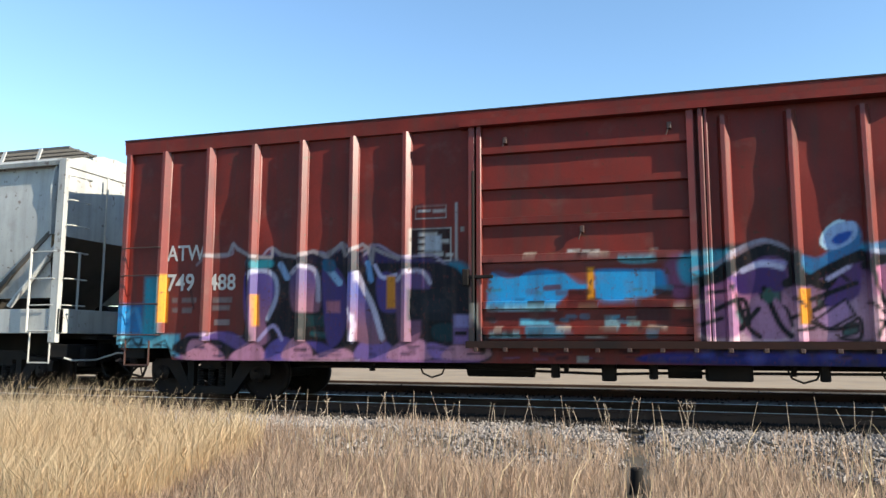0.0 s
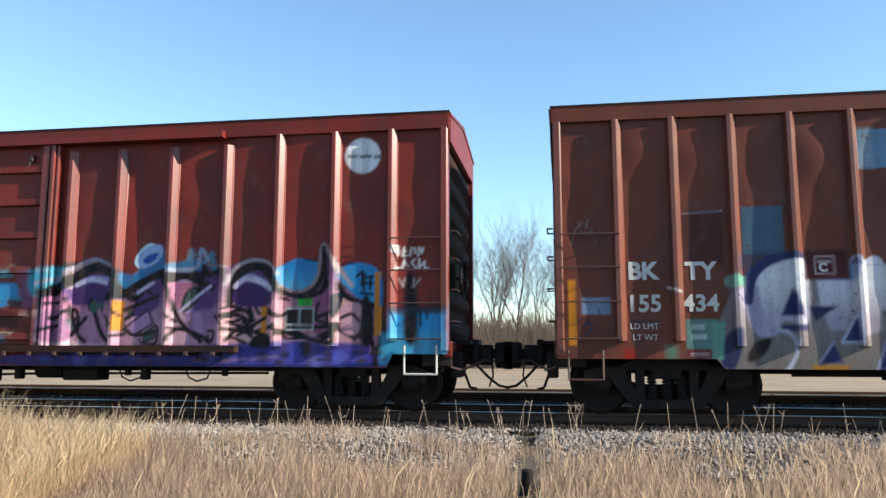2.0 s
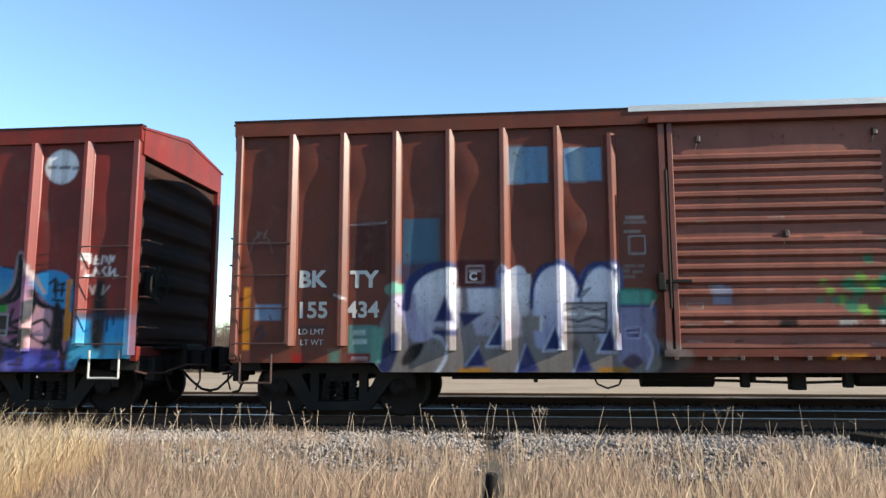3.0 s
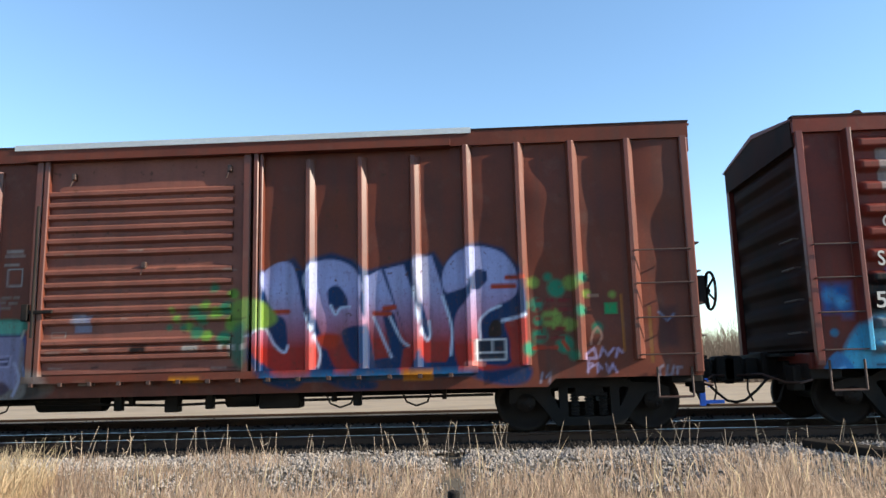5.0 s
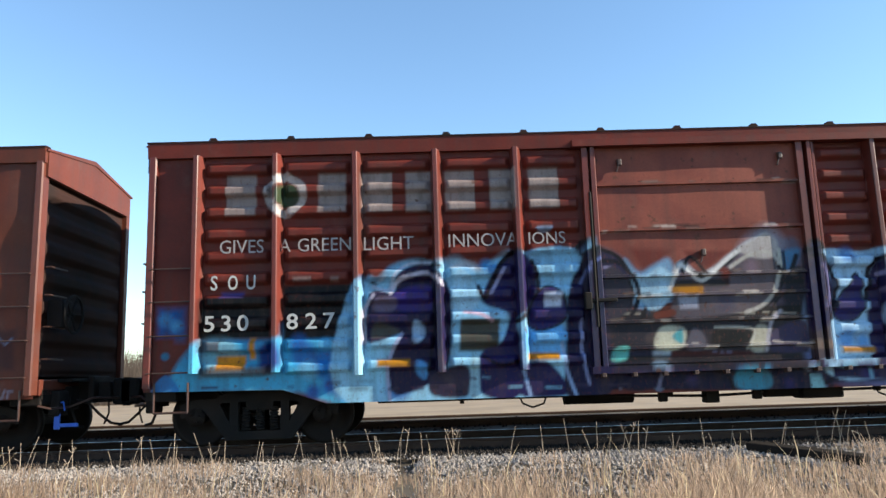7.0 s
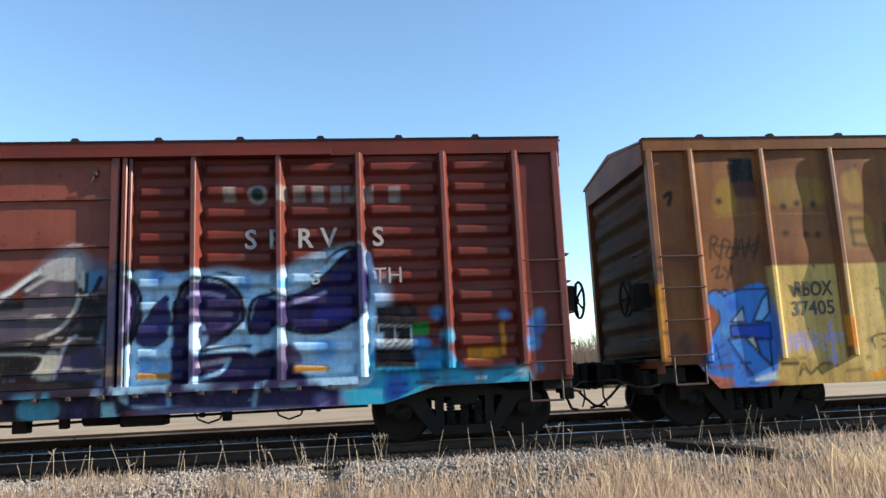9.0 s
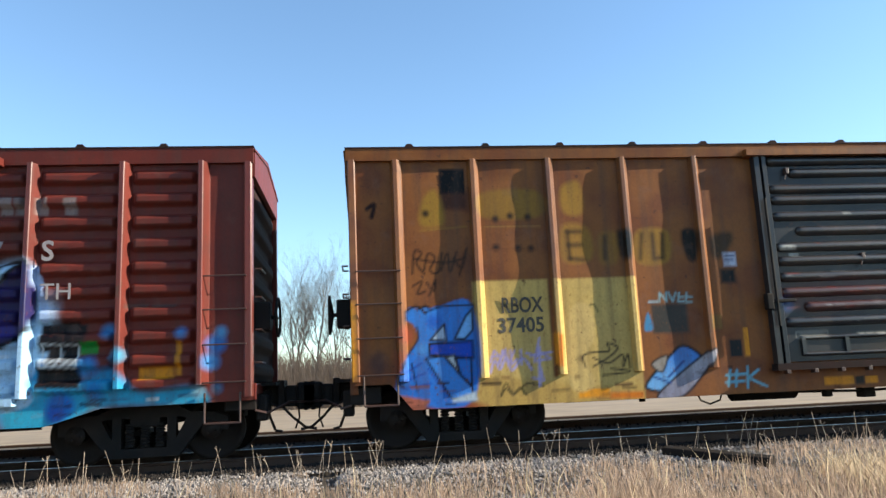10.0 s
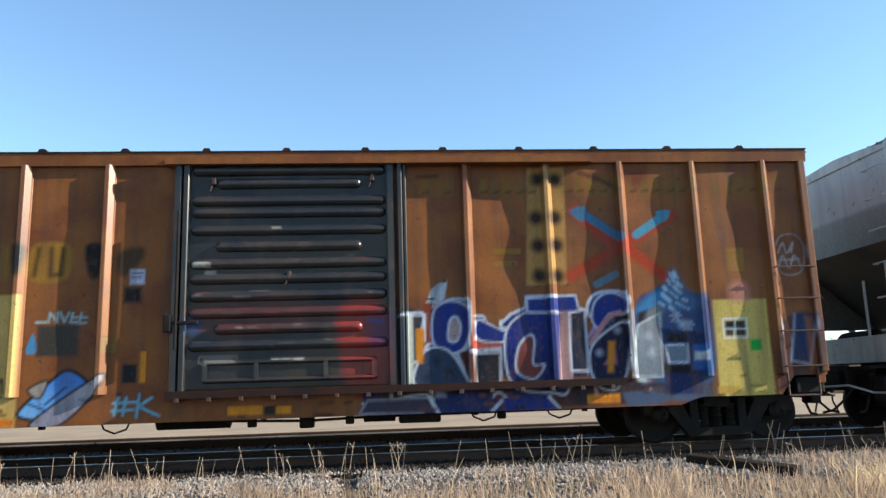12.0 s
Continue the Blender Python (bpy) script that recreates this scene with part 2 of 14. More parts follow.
class Paint:
    def __init__(self):
        self.ops = []

    def stroke(self, pts, width, color, soft=0.013, alpha=1.0):
        self.ops.append(("stroke", self.curve(pts, False), width / 2, color, soft, alpha))
        return self

    def line(self, pts, width, color, soft=0.013, alpha=1.0):
        self.ops.append(("stroke", np.array(pts, float), width / 2, color, soft, alpha))
        return self

    def blob(self, pts, color, color2=None, soft=0.014, alpha=1.0, sharp=False, edge=None, edge_w=0.05):
        c = np.array(list(pts) + [pts[0]], float) if sharp else self.curve(pts, True)
        self.ops.append(("blob", c, color2, color, soft, alpha))
        if edge:
            self.ops.append(("stroke", c, edge_w / 2, edge, 0.013, alpha))
        return self

    def rect(self, x0, z0, x1, z1, color, alpha=1.0, soft=0.012):
        self.ops.append(("rect", (x0, z0, x1, z1), None, color, soft, alpha))
        return self

    def disc(self, x, z, r, color, soft=0.02, alpha=1.0):
        self.ops.append(("disc", (x, z, r), None, color, soft, alpha))
        return self

    def frame_box(self, x0, z0, x1, z1, w, color, alpha=1.0):
        return self.line([(x0, z0), (x1, z0), (x1, z1), (x0, z1), (x0, z0)], w, color, 0.008, alpha)

    @staticmethod
    def curve(pts, closed):
        p = np.array(pts, float)
        n = len(p)
        if n < 3:
            return p
        out = []
        for i in range(n if closed else n - 1):
            if closed:
                a, b, c, d = p[i - 1], p[i], p[(i + 1) % n], p[(i + 2) % n]
            else:
                a, b, c, d = p[max(i - 1, 0)], p[i], p[i + 1], p[min(i + 2, n - 1)]
            for t in np.linspace(0, 1, 6, endpoint=False):
                out.append(0.5 * (2 * b + (c - a) * t + (2 * a - 5 * b + 4 * c - d) * t * t + (3 * b - a - 3 * c + d) * t ** 3))
        out.append(out[0] if closed else p[-1])
        return np.array(out)

    @staticmethod
    def away(x, z, c):
        d = np.full(len(x), 1e9)
        for (ax, az), (bx, bz) in zip(c[:-1], c[1:]):
            dx, dz = bx - ax, bz - az
            t = np.clip(((x - ax) * dx + (z - az) * dz) / max(dx * dx + dz * dz, 1e-9), 0, 1)
            d = np.minimum(d, np.hypot(x - ax - t * dx, z - az - t * dz))
        return d

    def colours(self, x, z):
        out = np.zeros((len(x), 4), np.float32)
        for kind, c, extra, color, soft, alpha in self.ops:
            if kind == "rect":
                lo, hi = (min(c[0], c[2]), min(c[1], c[3])), (max(c[0], c[2]), max(c[1], c[3]))
            elif kind == "disc":
                lo, hi = (c[0] - c[2], c[1] - c[2]), (c[0] + c[2], c[1] + c[2])
            else:
                g = extra if kind == "stroke" else 0
                lo, hi = c.min(0) - g, c.max(0) + g
            k = np.where((x > lo[0] - soft) & (x < hi[0] + soft) & (z > lo[1] - soft) & (z < hi[1] + soft))[0]
            if not len(k):
                continue
            px, pz = x[k], z[k]
            if kind == "rect":
                d = np.maximum(np.maximum(lo[0] - px, px - hi[0]), np.maximum(lo[1] - pz, pz - hi[1]))
            elif kind == "disc":
                d = np.hypot(px - c[0], pz - c[1]) - c[2]
            elif kind == "stroke":
                d = self.away(px, pz, c) - extra
            else:
                d = self.away(px, pz, c)
                inside = np.zeros(len(k), bool)
                for (ax, az), (bx, bz) in zip(c[:-1], c[1:]):
                    if az != bz:
                        inside ^= ((az > pz) != (bz > pz)) & (px < (bx - ax) * (pz - az) / (bz - az) + ax)
                d = np.where(inside, -d, d)
            a = np.clip(0.5 - d / (2 * soft), 0, 1) * alpha
            rgb = np.array(color, np.float32)[None]
            if kind == "blob" and extra is not None:
                t = np.clip(((pz - lo[1]) / max(hi[1] - lo[1], 1e-6) - 0.22) / 0.5, 0, 1)[:, None]
                rgb = np.array(extra, np.float32)[None] * (1 - t) + rgb * t
            old = out[k]
            na = a + old[:, 3] * (1 - a)
            out[k, :3] = np.where(na[:, None] > 1e-6, (rgb * a[:, None] + old[:, :3] * (old[:, 3] * (1 - a))[:, None]) / np.maximum(na, 1e-6)[:, None], 0)
            out[k, 3] = na
        return out


def painted(name, verts, faces, mat, parent, paint, label="", smooth=False):
    ob = part(name, ([tuple(v) for v in verts], faces), mat, parent, label, smooth)
    v = np.asarray(verts, float)
    at = ob.data.attributes["paint"]
    at.data.foreach_set("color", paint.colours(v[:, 0], v[:, 2]).ravel())
    return ob


def grid(nx, nz):
    i = np.arange(nx - 1)[None, :] + (np.arange(nz - 1) * nx)[:, None]
    return np.stack([i, i + 1, i + 1 + nx, i + nx], -1).reshape(-1, 4).tolist()


def strip_z(profile, z0, z1, step):
    """A section in x, y carried up from z0 to z1, with closed ends."""
    nz = max(2, int((z1 - z0) / step) + 1)
    zs = np.linspace(z0, z1, nz)
    k = len(profile)
    verts = [(x, y, z) for z in zs for x, y in profile]
    faces = [(j * k + i, j * k + (i + 1) % k, (j + 1) * k + (i + 1) % k, (j + 1) * k + i) for j in range(nz - 1) for i in range(k)]
    faces += [tuple(range(k))[::-1], tuple((nz - 1) * k + i for i in range(k))]
    return verts, faces


def strip_x(profile, x0, x1, step):
    """A section in y, z carried along from x0 to x1, with closed ends."""
    nx = max(2, int((x1 - x0) / step) + 1)
    xs = np.linspace(x0, x1, nx)
    k = len(profile)
    verts = [(x, y, z) for x in xs for y, z in profile]
    faces = [(j * k + (i + 1) % k, j * k + i, (j + 1) * k + i, (j + 1) * k + (i + 1) % k) for j in range(nx - 1) for i in range(k)]
    faces += [tuple(range(k)), tuple((nx - 1) * k + i for i in range(k))[::-1]]
    return verts, faces


def lettering(body, x, z, size, parent, mat=None, wide=1.0, bold=0.0):
    """Stencilled words on a car's near side; z is their foot."""
    cu = bpy.data.curves.new("lettering", "FONT")
    cu.body, cu.size, cu.offset = body, size / 0.7, bold
    cu.extrude, cu.resolution_u = 0.002, 3
    tmp = bpy.data.objects.new("lettering", cu)
    me = bpy.data.meshes.new_from_object(tmp)
    bpy.data.objects.remove(tmp)
    me.materials.clear()
    me.materials.append(mat or M_WHITE)
    me.name = "lettering"
    me.transform(Matrix.Diagonal((wide, 1, 1, 1)))
    # the letters follow the sheet's dents and beads
    me.transform(pose(x, 0, z, 90, 0, 0))
    xs, zs, ys = SHEETS[parent.name]
    for v in me.vertices:
        i = int(np.clip(np.searchsorted(xs, v.co.x), 0, len(xs) - 1))
        j = int(np.clip(np.searchsorted(zs[:, i], v.co.z), 0, len(zs) - 1))
        near, wide_y = ys[max(j - 1, 0):j + 2, max(i - 1, 0):i + 2], ys[max(j - 7, 0):j + 8, max(i - 3, 0):i + 4]
        v.co.y += float(wide_y.min() if wide_y.max() - wide_y.min() > 0.02 else near.min()) - 0.003
    word = new("lettering")
    word.parent = parent
    bm = bmesh.new()
    bm.from_mesh(me)
    bmesh.ops.remove_doubles(bm, verts=bm.verts, dist=0.0004)
    left = set(bm.verts)
    while left:
        island, todo = set(), [left.pop()]
        while todo:
            v = todo.pop()
            island.add(v)
            for e in v.link_edges:
                o = e.other_vert(v)
                if o in left:
                    left.discard(o)
                    todo.append(o)
        order = {v: i for i, v in enumerate(island)}
        faces = [[order[v] for v in f.verts] for f in {f for v in island for f in v.link_faces}]
        part("letter", ([v.co[:] for v in order], faces), mat or M_WHITE, word)
    bm.free()
    bpy.data.meshes.remove(me)
    return word


SHEETS = {}


# ---- ground ----
def ground_height(x, y):
    prof_y = (-60, 0, 4, 7.0, 8.4, 9.2, 10.2, 13.6, 14.2, 14.7, 15.0, 17.5, 21, 30, 5000)
    prof_z = (-0.8, -0.72, -0.62, -0.5, -0.38, -0.24, -0.15, -0.15, -0.22, -0.14, 0.02, 0.02, -0.2, -0.6, -0.6)
    h = float(np.interp(y, prof_y, prof_z))
    if 6.4 < y < 10.1 and abs(x + 0.047 * y) < 0.5:
        h -= 0.1 * max(0.0, 1 - abs(x + 0.047 * y) / 0.3)
    if -20 < y < 10 and abs(x) < 40:
        h += 0.05 * noise.noise((x * 0.5, y * 0.5, 0.3)) + 0.02 * noise.noise((x * 2.1, y * 2.1, 5))
    return h


def build_ground():
    xs = sorted(set([-3000, -800, -250, -100, -60, -40] + [round(-30 + i * 0.5, 2) for i in range(121)] + [40, 60, 100, 250, 800, 3000]))
    ys = sorted(set([-600, -200, -60, -25, -10] + [round(-4 + i * 0.4, 2) for i in range(62)] + [24, 28, 40, 60, 100, 200, 500, 1200, 3000]))
    verts = [(x, y, ground_height(x, y)) for y in ys for x in xs]
    ob = part("ground", (verts, grid(len(xs), len(ys))), M_GROUND, None, "", True)
    tagged(ob, "gravelly soil with dry winter grass reaching the horizon", "ground", kind="structure")
    # the sunlit field behind the tracks
    rows = [round(16.6 + i * 0.4, 2) for i in range(10)] + [20.6, 22, 24, 28, 40, 60, 100, 200, 500, 1200]
    cols = [-800, -250, -100, -60, -40] + [round(-30 + i * 2.5, 2) for i in range(25)] + [40, 60, 100, 250, 800]
    field = part("field", ([(x, y, ground_height(x, y) + 0.02) for y in rows for x in cols], grid(len(cols), len(rows))), M_FIELD)
    tagged(field, "pale tan dormant grass field behind the tracks", "field", kind="structure")


M_FIELD = material("dormant_field", (0.27, 0.195, 0.125), 0.95, second=(0.19, 0.135, 0.085), spread=0.6, grain=1.2, big=0.25, bump=0.4)


def build_stones():
    rng = np.random.default_rng(5)
    base = np.array([(1, 0, 0), (-1, 0, 0), (0, 1, 0), (0, -1, 0), (0, 0, 1), (0, 0, -1)], float)
    tri = [(0, 2, 4), (2, 1, 4), (1, 3, 4), (3, 0, 4), (2, 0, 5), (1, 2, 5), (3, 1, 5), (0, 3, 5)]
    verts, faces = [], []

    def scatter(n, x0, x1, y0, y1, lo, hi):
        for _ in range(n):
            x, y = rng.uniform(x0, x1), rng.uniform(y0, y1)
            if abs(x + 0.047 * y) < 0.15 + 0.05 * math.sin(y * 7) and 6.4 < y < 10.0 and rng.random() < 0.88:
                continue
            s = rng.uniform(lo, hi) * rng.uniform(0.6, 1.0, 3)
            a = rng.uniform(0, math.tau)
            p = (base + rng.uniform(-0.35, 0.35, (6, 3))) * s
            c, d = math.cos(a), math.sin(a)
            q = np.stack([p[:, 0] * c - p[:, 1] * d, p[:, 0] * d + p[:, 1] * c, p[:, 2]], 1) + (x, y, ground_height(x, y) + s[2] * 0.35)
            k = len(verts)
            verts.extend(map(tuple, q.tolist()))
            faces.extend((i + k, j + k, m + k) for i, j, m in tri)
    scatter(26000, -13, 13, 8.2, 10.0, 0.012, 0.034)
    scatter(9000, -13, 13, 9.5, 10.2, 0.014, 0.034)
    scatter(2500, -13, 13, 10.1, 10.4, 0.014, 0.03)
    ob = part("ballast_stones", (verts, faces), M_GRAVEL)
    tagged(ob, "loose light grey crushed stone ballast beside the track", "gravel", kind="stuff")
    verts, faces = [], []
    # near-black stones across the track bed
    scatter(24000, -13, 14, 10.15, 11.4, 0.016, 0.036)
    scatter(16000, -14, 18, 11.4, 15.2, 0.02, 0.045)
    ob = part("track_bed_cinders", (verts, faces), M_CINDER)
    tagged(ob, "near-black cinders and ballast between the ties", "gravel", kind="stuff")


def build_track(name, y, z, label):
    top = new(name)
    top.location = (0, y, z)
    tagged(top, label, "railway track", kind="structure")
    prof = [(-0.07, -0.175), (0.07, -0.175), (0.07, -0.16), (0.012, -0.14), (0.012, -0.045), (0.036, -0.035), (0.036, -0.005), (-0.036, -0.005), (-0.036, -0.035), (-0.012, -0.045), (-0.012, -0.14), (-0.07, -0.16)]
    for side in (-0.755, 0.755):
        v, f = strip_x([(a + side, b) for a, b in prof], -160, 160, 20)
        part("rail", (v, f), M_RAIL, top, "rusty steel rail")
        v, f = strip_x([(side - 0.034, -0.004), (side + 0.034, -0.004), (side + 0.03, 0.0), (side - 0.03, 0.0)], -160, 160, 20)
        part("rail_head", (v, f), M_RAILTOP if name == "track_1" else M_RAIL, top, "polished running surface")
    return top


def build_ties(top, n, x0, step):
    first = None
    rng = random.Random(3)
    for i in range(n):
        if first is None:
            bm = bmesh.new()
            box(bm, -0.11, 0.11, -1.3, 1.3, -0.36, -0.178, 0.01)
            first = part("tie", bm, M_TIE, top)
            first.matrix_local = pose(x0, 0, 0)
        else:
            share("tie", first, pose(x0 + i * step + rng.uniform(-0.03, 0.03), rng.uniform(-0.05, 0.05), rng.uniform(-0.01, 0.004), 0, 0, rng.uniform(-1.5, 1.5)), top)


# ---- running gear ----
GEAR = {}


def gear_meshes():
    """The meshes that all trucks share."""
    bm = bmesh.new()
    for s in (-1, 1):
        prof = [(0.0, 0.66), (0.075, 0.66), (0.08, 0.72), (0.3, 0.735), (0.36, 0.705), (0.418, 0.70), (0.425, 0.81), (0.36, 0.815), (0.33, 0.775), (0.12, 0.775), (0.09, 0.80), (0.0, 0.80)]
        lathe(bm, [(r, s * y) for r, y in prof], 40)
    rod(bm, (0, -0.7, 0), (0, 0.7, 0), 0.08, 12)
    # the turning roller-bearing caps with their bolts
    for s in (-1, 1):
        rod(bm, (0, s * 0.79, 0), (0, s * 1.06, 0), 0.1, 14)
        rod(bm, (0, s * 1.06, 0), (0, s * 1.09, 0), 0.13, 14)
        for k in range(3):
            a = k * math.tau / 3
            rod(bm, (0.07 * math.cos(a), s * 1.08, 0.07 * math.sin(a)), (0.07 * math.cos(a), s * 1.11, 0.07 * math.sin(a)), 0.022, 6)
    w = part("wheelset", bm, M_WHEEL, None, "", True)
    GEAR["wheelset"] = w.data
    bpy.data.objects.remove(w)
    # cast side frame: top chord, sloping bottom chord, columns and window round the springs
    for s, key in ((-1, "near"), (1, "far")):
        bm = bmesh.new()
        y0, y1 = s * 0.93, s * 1.07
        half = [(-1.12, 0.42), (-1.12, 0.6), (-0.95, 0.66), (-0.62, 0.68), (-0.42, 0.78), (0.42, 0.78), (0.62, 0.68), (0.95, 0.66), (1.12, 0.6), (1.12, 0.42), (1.0, 0.42), (0.98, 0.52), (0.78, 0.52), (0.74, 0.46), (0.52, 0.62), (-0.52, 0.62), (-0.74, 0.46), (-0.78, 0.52), (-0.98, 0.52), (-1.0, 0.42)]
        slab(bm, half, y0, y1)
        slab(bm, [(-0.74, 0.46), (-0.56, 0.6), (-0.36, 0.22), (0.36, 0.22), (0.56, 0.6), (0.74, 0.46), (0.46, 0.1), (-0.46, 0.1)], y0, y1)
        for sx in (-1, 1):
            slab(bm, [(sx * 0.3, 0.2), (sx * 0.42, 0.2), (sx * 0.42, 0.66), (sx * 0.3, 0.66)], y0 + s * 0.005, y1 - s * 0.005)
        o = part("side_frame", bm, M_BLACK)
        GEAR["frame_" + key] = o.data
        bpy.data.objects.remove(o)
    bm = bmesh.new()
    box(bm, -0.2, 0.2, -1.05, 1.05, 0.5, 0.68, 0.02)
    rod(bm, (0, 0, 0.6), (0, 0, 0.78), 0.2, 16)
    for s in (-1, 1):
        box(bm, -0.95, 0.95, s * 0.5, s * 0.54, 0.3, 0.36)
        box(bm, s * 0.36, s * 0.44, -0.85, 0.85, 0.3, 0.42)
    o = part("bolster", bm, M_BLACK)
    GEAR["bolster"] = o.data
    bpy.data.objects.remove(o)
    bm = bmesh.new()
    prof = []
    for k in range(8):
        prof += [(0.045, 0.23 + k * 0.042), (0.066, 0.238 + k * 0.042), (0.066, 0.255 + k * 0.042)]
    lathe(bm, prof, 14)
    bmesh.ops.rotate(bm, verts=bm.verts, cent=(0, 0, 0), matrix=Matrix.Rotation(math.pi / 2, 3, "X"))
    o = part("spring", bm, M_BLACK)
    GEAR["spring"] = o.data
    bpy.data.objects.remove(o)


def child(name, data, parent, m, label=""):
    o = new(name, data)
    o.parent = parent
    o.matrix_local = m
    return tagged(o, label)


WHEELS = []


def truck(car, x):
    t = new("truck")
    t.parent = car
    t.matrix_local = pose(x, 0, 0)
    tagged(t, "grimy black cast steel freight truck")
    for sx in (-0.889, 0.889):
        w = child("wheelset", GEAR["wheelset"], t, pose(sx, 0, 0.425), "steel wheels on an axle with worn bright rims")
        WHEELS.append((w, sx))
    child("side_frame", GEAR["frame_near"], t, Matrix())
    child("side_frame", GEAR["frame_far"], t, Matrix())
    child("bolster", GEAR["bolster"], t, Matrix())
    for sx in (-0.2, 0.0, 0.2):
        child("spring", GEAR["spring"], t, pose(sx, -1.0, 0))
    return t


def end_gear(car, L, s, mat, brake=False, out=0.3):
    """Draft gear, coupler, hose, lever and steps at one end; s is the end's sign."""
    bm = bmesh.new()
    box(bm, s * (L - 1.2), s * (L + 0.22), -0.2, 0.2, 0.68, 1.02, 0.02)
    box(bm, s * (L + 0.2), s * (L + 0.3), -0.28, 0.28, 0.66, 1.06, 0.02)
    part("draft_gear", bm, M_BLACK, car)
    bm = bmesh.new()
    box(bm, s * (L + 0.25), s * (L + 0.62), -0.07, 0.07, 0.76, 0.92, 0.02)
    box(bm, s * (L + 0.54), s * (L + 0.86), -0.2, 0.18, 0.62, 1.02, 0.05)
    rod(bm, (s * (L + 0.72), -0.12, 0.6), (s * (L + 0.72), -0.12, 1.03), 0.035, 8)
    box(bm, s * (L + 0.3), s * (L + 0.5), -0.14, 0.14, 0.66, 0.98, 0.03)
    part("coupler", bm, M_BLACK, car, "heavy black knuckle coupler")
    for y0, x1, z1 in ((-0.55, 0.2, 0.34),):
        bm = bmesh.new()
        pipe(bm, [(s * (L + 0.02), y0, 0.8), (s * (L + x1 * 0.5), y0, 0.6), (s * (L + x1), y0, z1), (s * (L + x1 + 0.1), y0, z1 - 0.02)], 0.02, 8)
        part("trainline_hose", bm, M_BLACK, car, "black rubber brake hose")
    bm = bmesh.new()
    box(bm, s * (L - 0.02), s * (L + 0.14), -1.0, -0.7, 0.5, 0.86, 0.03)
    part("angle_cock", bm, M_BLACK, car)
    bm = bmesh.new()
    box(bm, s * (L - 0.4), s * (L + 0.03), -1.3, 1.3, 0.66, 0.9, 0.02)
    part("end_sill", bm, M_BLACK, car)
    bm = bmesh.new()
    pipe(bm, [(s * (L + 0.1), -0.42, 0.72), (s * (L + 0.3), -0.42, 0.66), (s * (L + 0.45), -0.4, 0.5), (s * (L + 0.62), -0.37, 0.36), (s * (L + 0.78), -0.35, 0.33)], 0.02)
    part("air_hose", bm, M_BLACK, car, "drooping black rubber air hose")
    bm = bmesh.new()
    pipe(bm, [(s * (L + 0.02), -1.35, 0.66), (s * (L + 0.16), -1.3, 0.62), (s * (L + 0.16), -0.75, 0.62), (s * (L + 0.4), -0.5, 0.74), (s * (L + 0.7), -0.14, 0.72)], 0.016, 6)
    part("uncoupling_lever", bm, mat, car)
    bm = bmesh.new()
    box(bm, s * (L + 0.02), s * (L + 0.12), -0.62, -0.34, 0.58, 0.92, 0.015)
    part("hose_bracket", bm, M_BLACK, car)
    bm = bmesh.new()
    pipe(bm, [(s * (L + 0.5), -0.2, 0.72), (s * (L + 0.52), -0.22, 0.5), (s * (L + 0.46), -0.24, 0.34)], 0.014, 6)
    part("safety_chain", bm, M_BLACK, car)
    bm = bmesh.new()
    box(bm, s * (L - 0.1), s * (L + 0.24), -0.85, 0.85, 0.98, 1.03, 0.006)
    part("crossover_step", bm, M_BLACK, car)
    if brake:
        bm = bmesh.new()
        c = Vector((s * (L + out), -1.02, 1.94))
        pts = [c + Vector((0, 0.27 * math.cos(a), 0.27 * math.sin(a))) for a in np.linspace(0, math.tau, 21)]
        pipe(bm, pts, 0.02, 6)
        for k in range(5):
            a = k * math.tau / 5
            rod(bm, c - Vector((s * 0.05, 0, 0)), c + Vector((0, 0.27 * math.cos(a), 0.27 * math.sin(a))), 0.017, 6)
        rod(bm, c - Vector((s * out, 0, 0)), c, 0.03, 8)
        box(bm, s * (L - 0.02), s * (L + out - 0.1), -1.17, -0.86, 1.75, 2.15, 0.02)
        part("brake_wheel", bm, M_BLACK, car, "black hand brake wheel and gear box")


def grab(bm, x0, x1, z, out=0.09, y=None):
    y = -HALF - 0.1 if y is None else y
    pipe(bm, [(x0, y + 0.08, z), (x0, y - out + 0.05, z), (x1, y - out + 0.05, z), (x1, y + 0.08, z)], 0.011, 6)


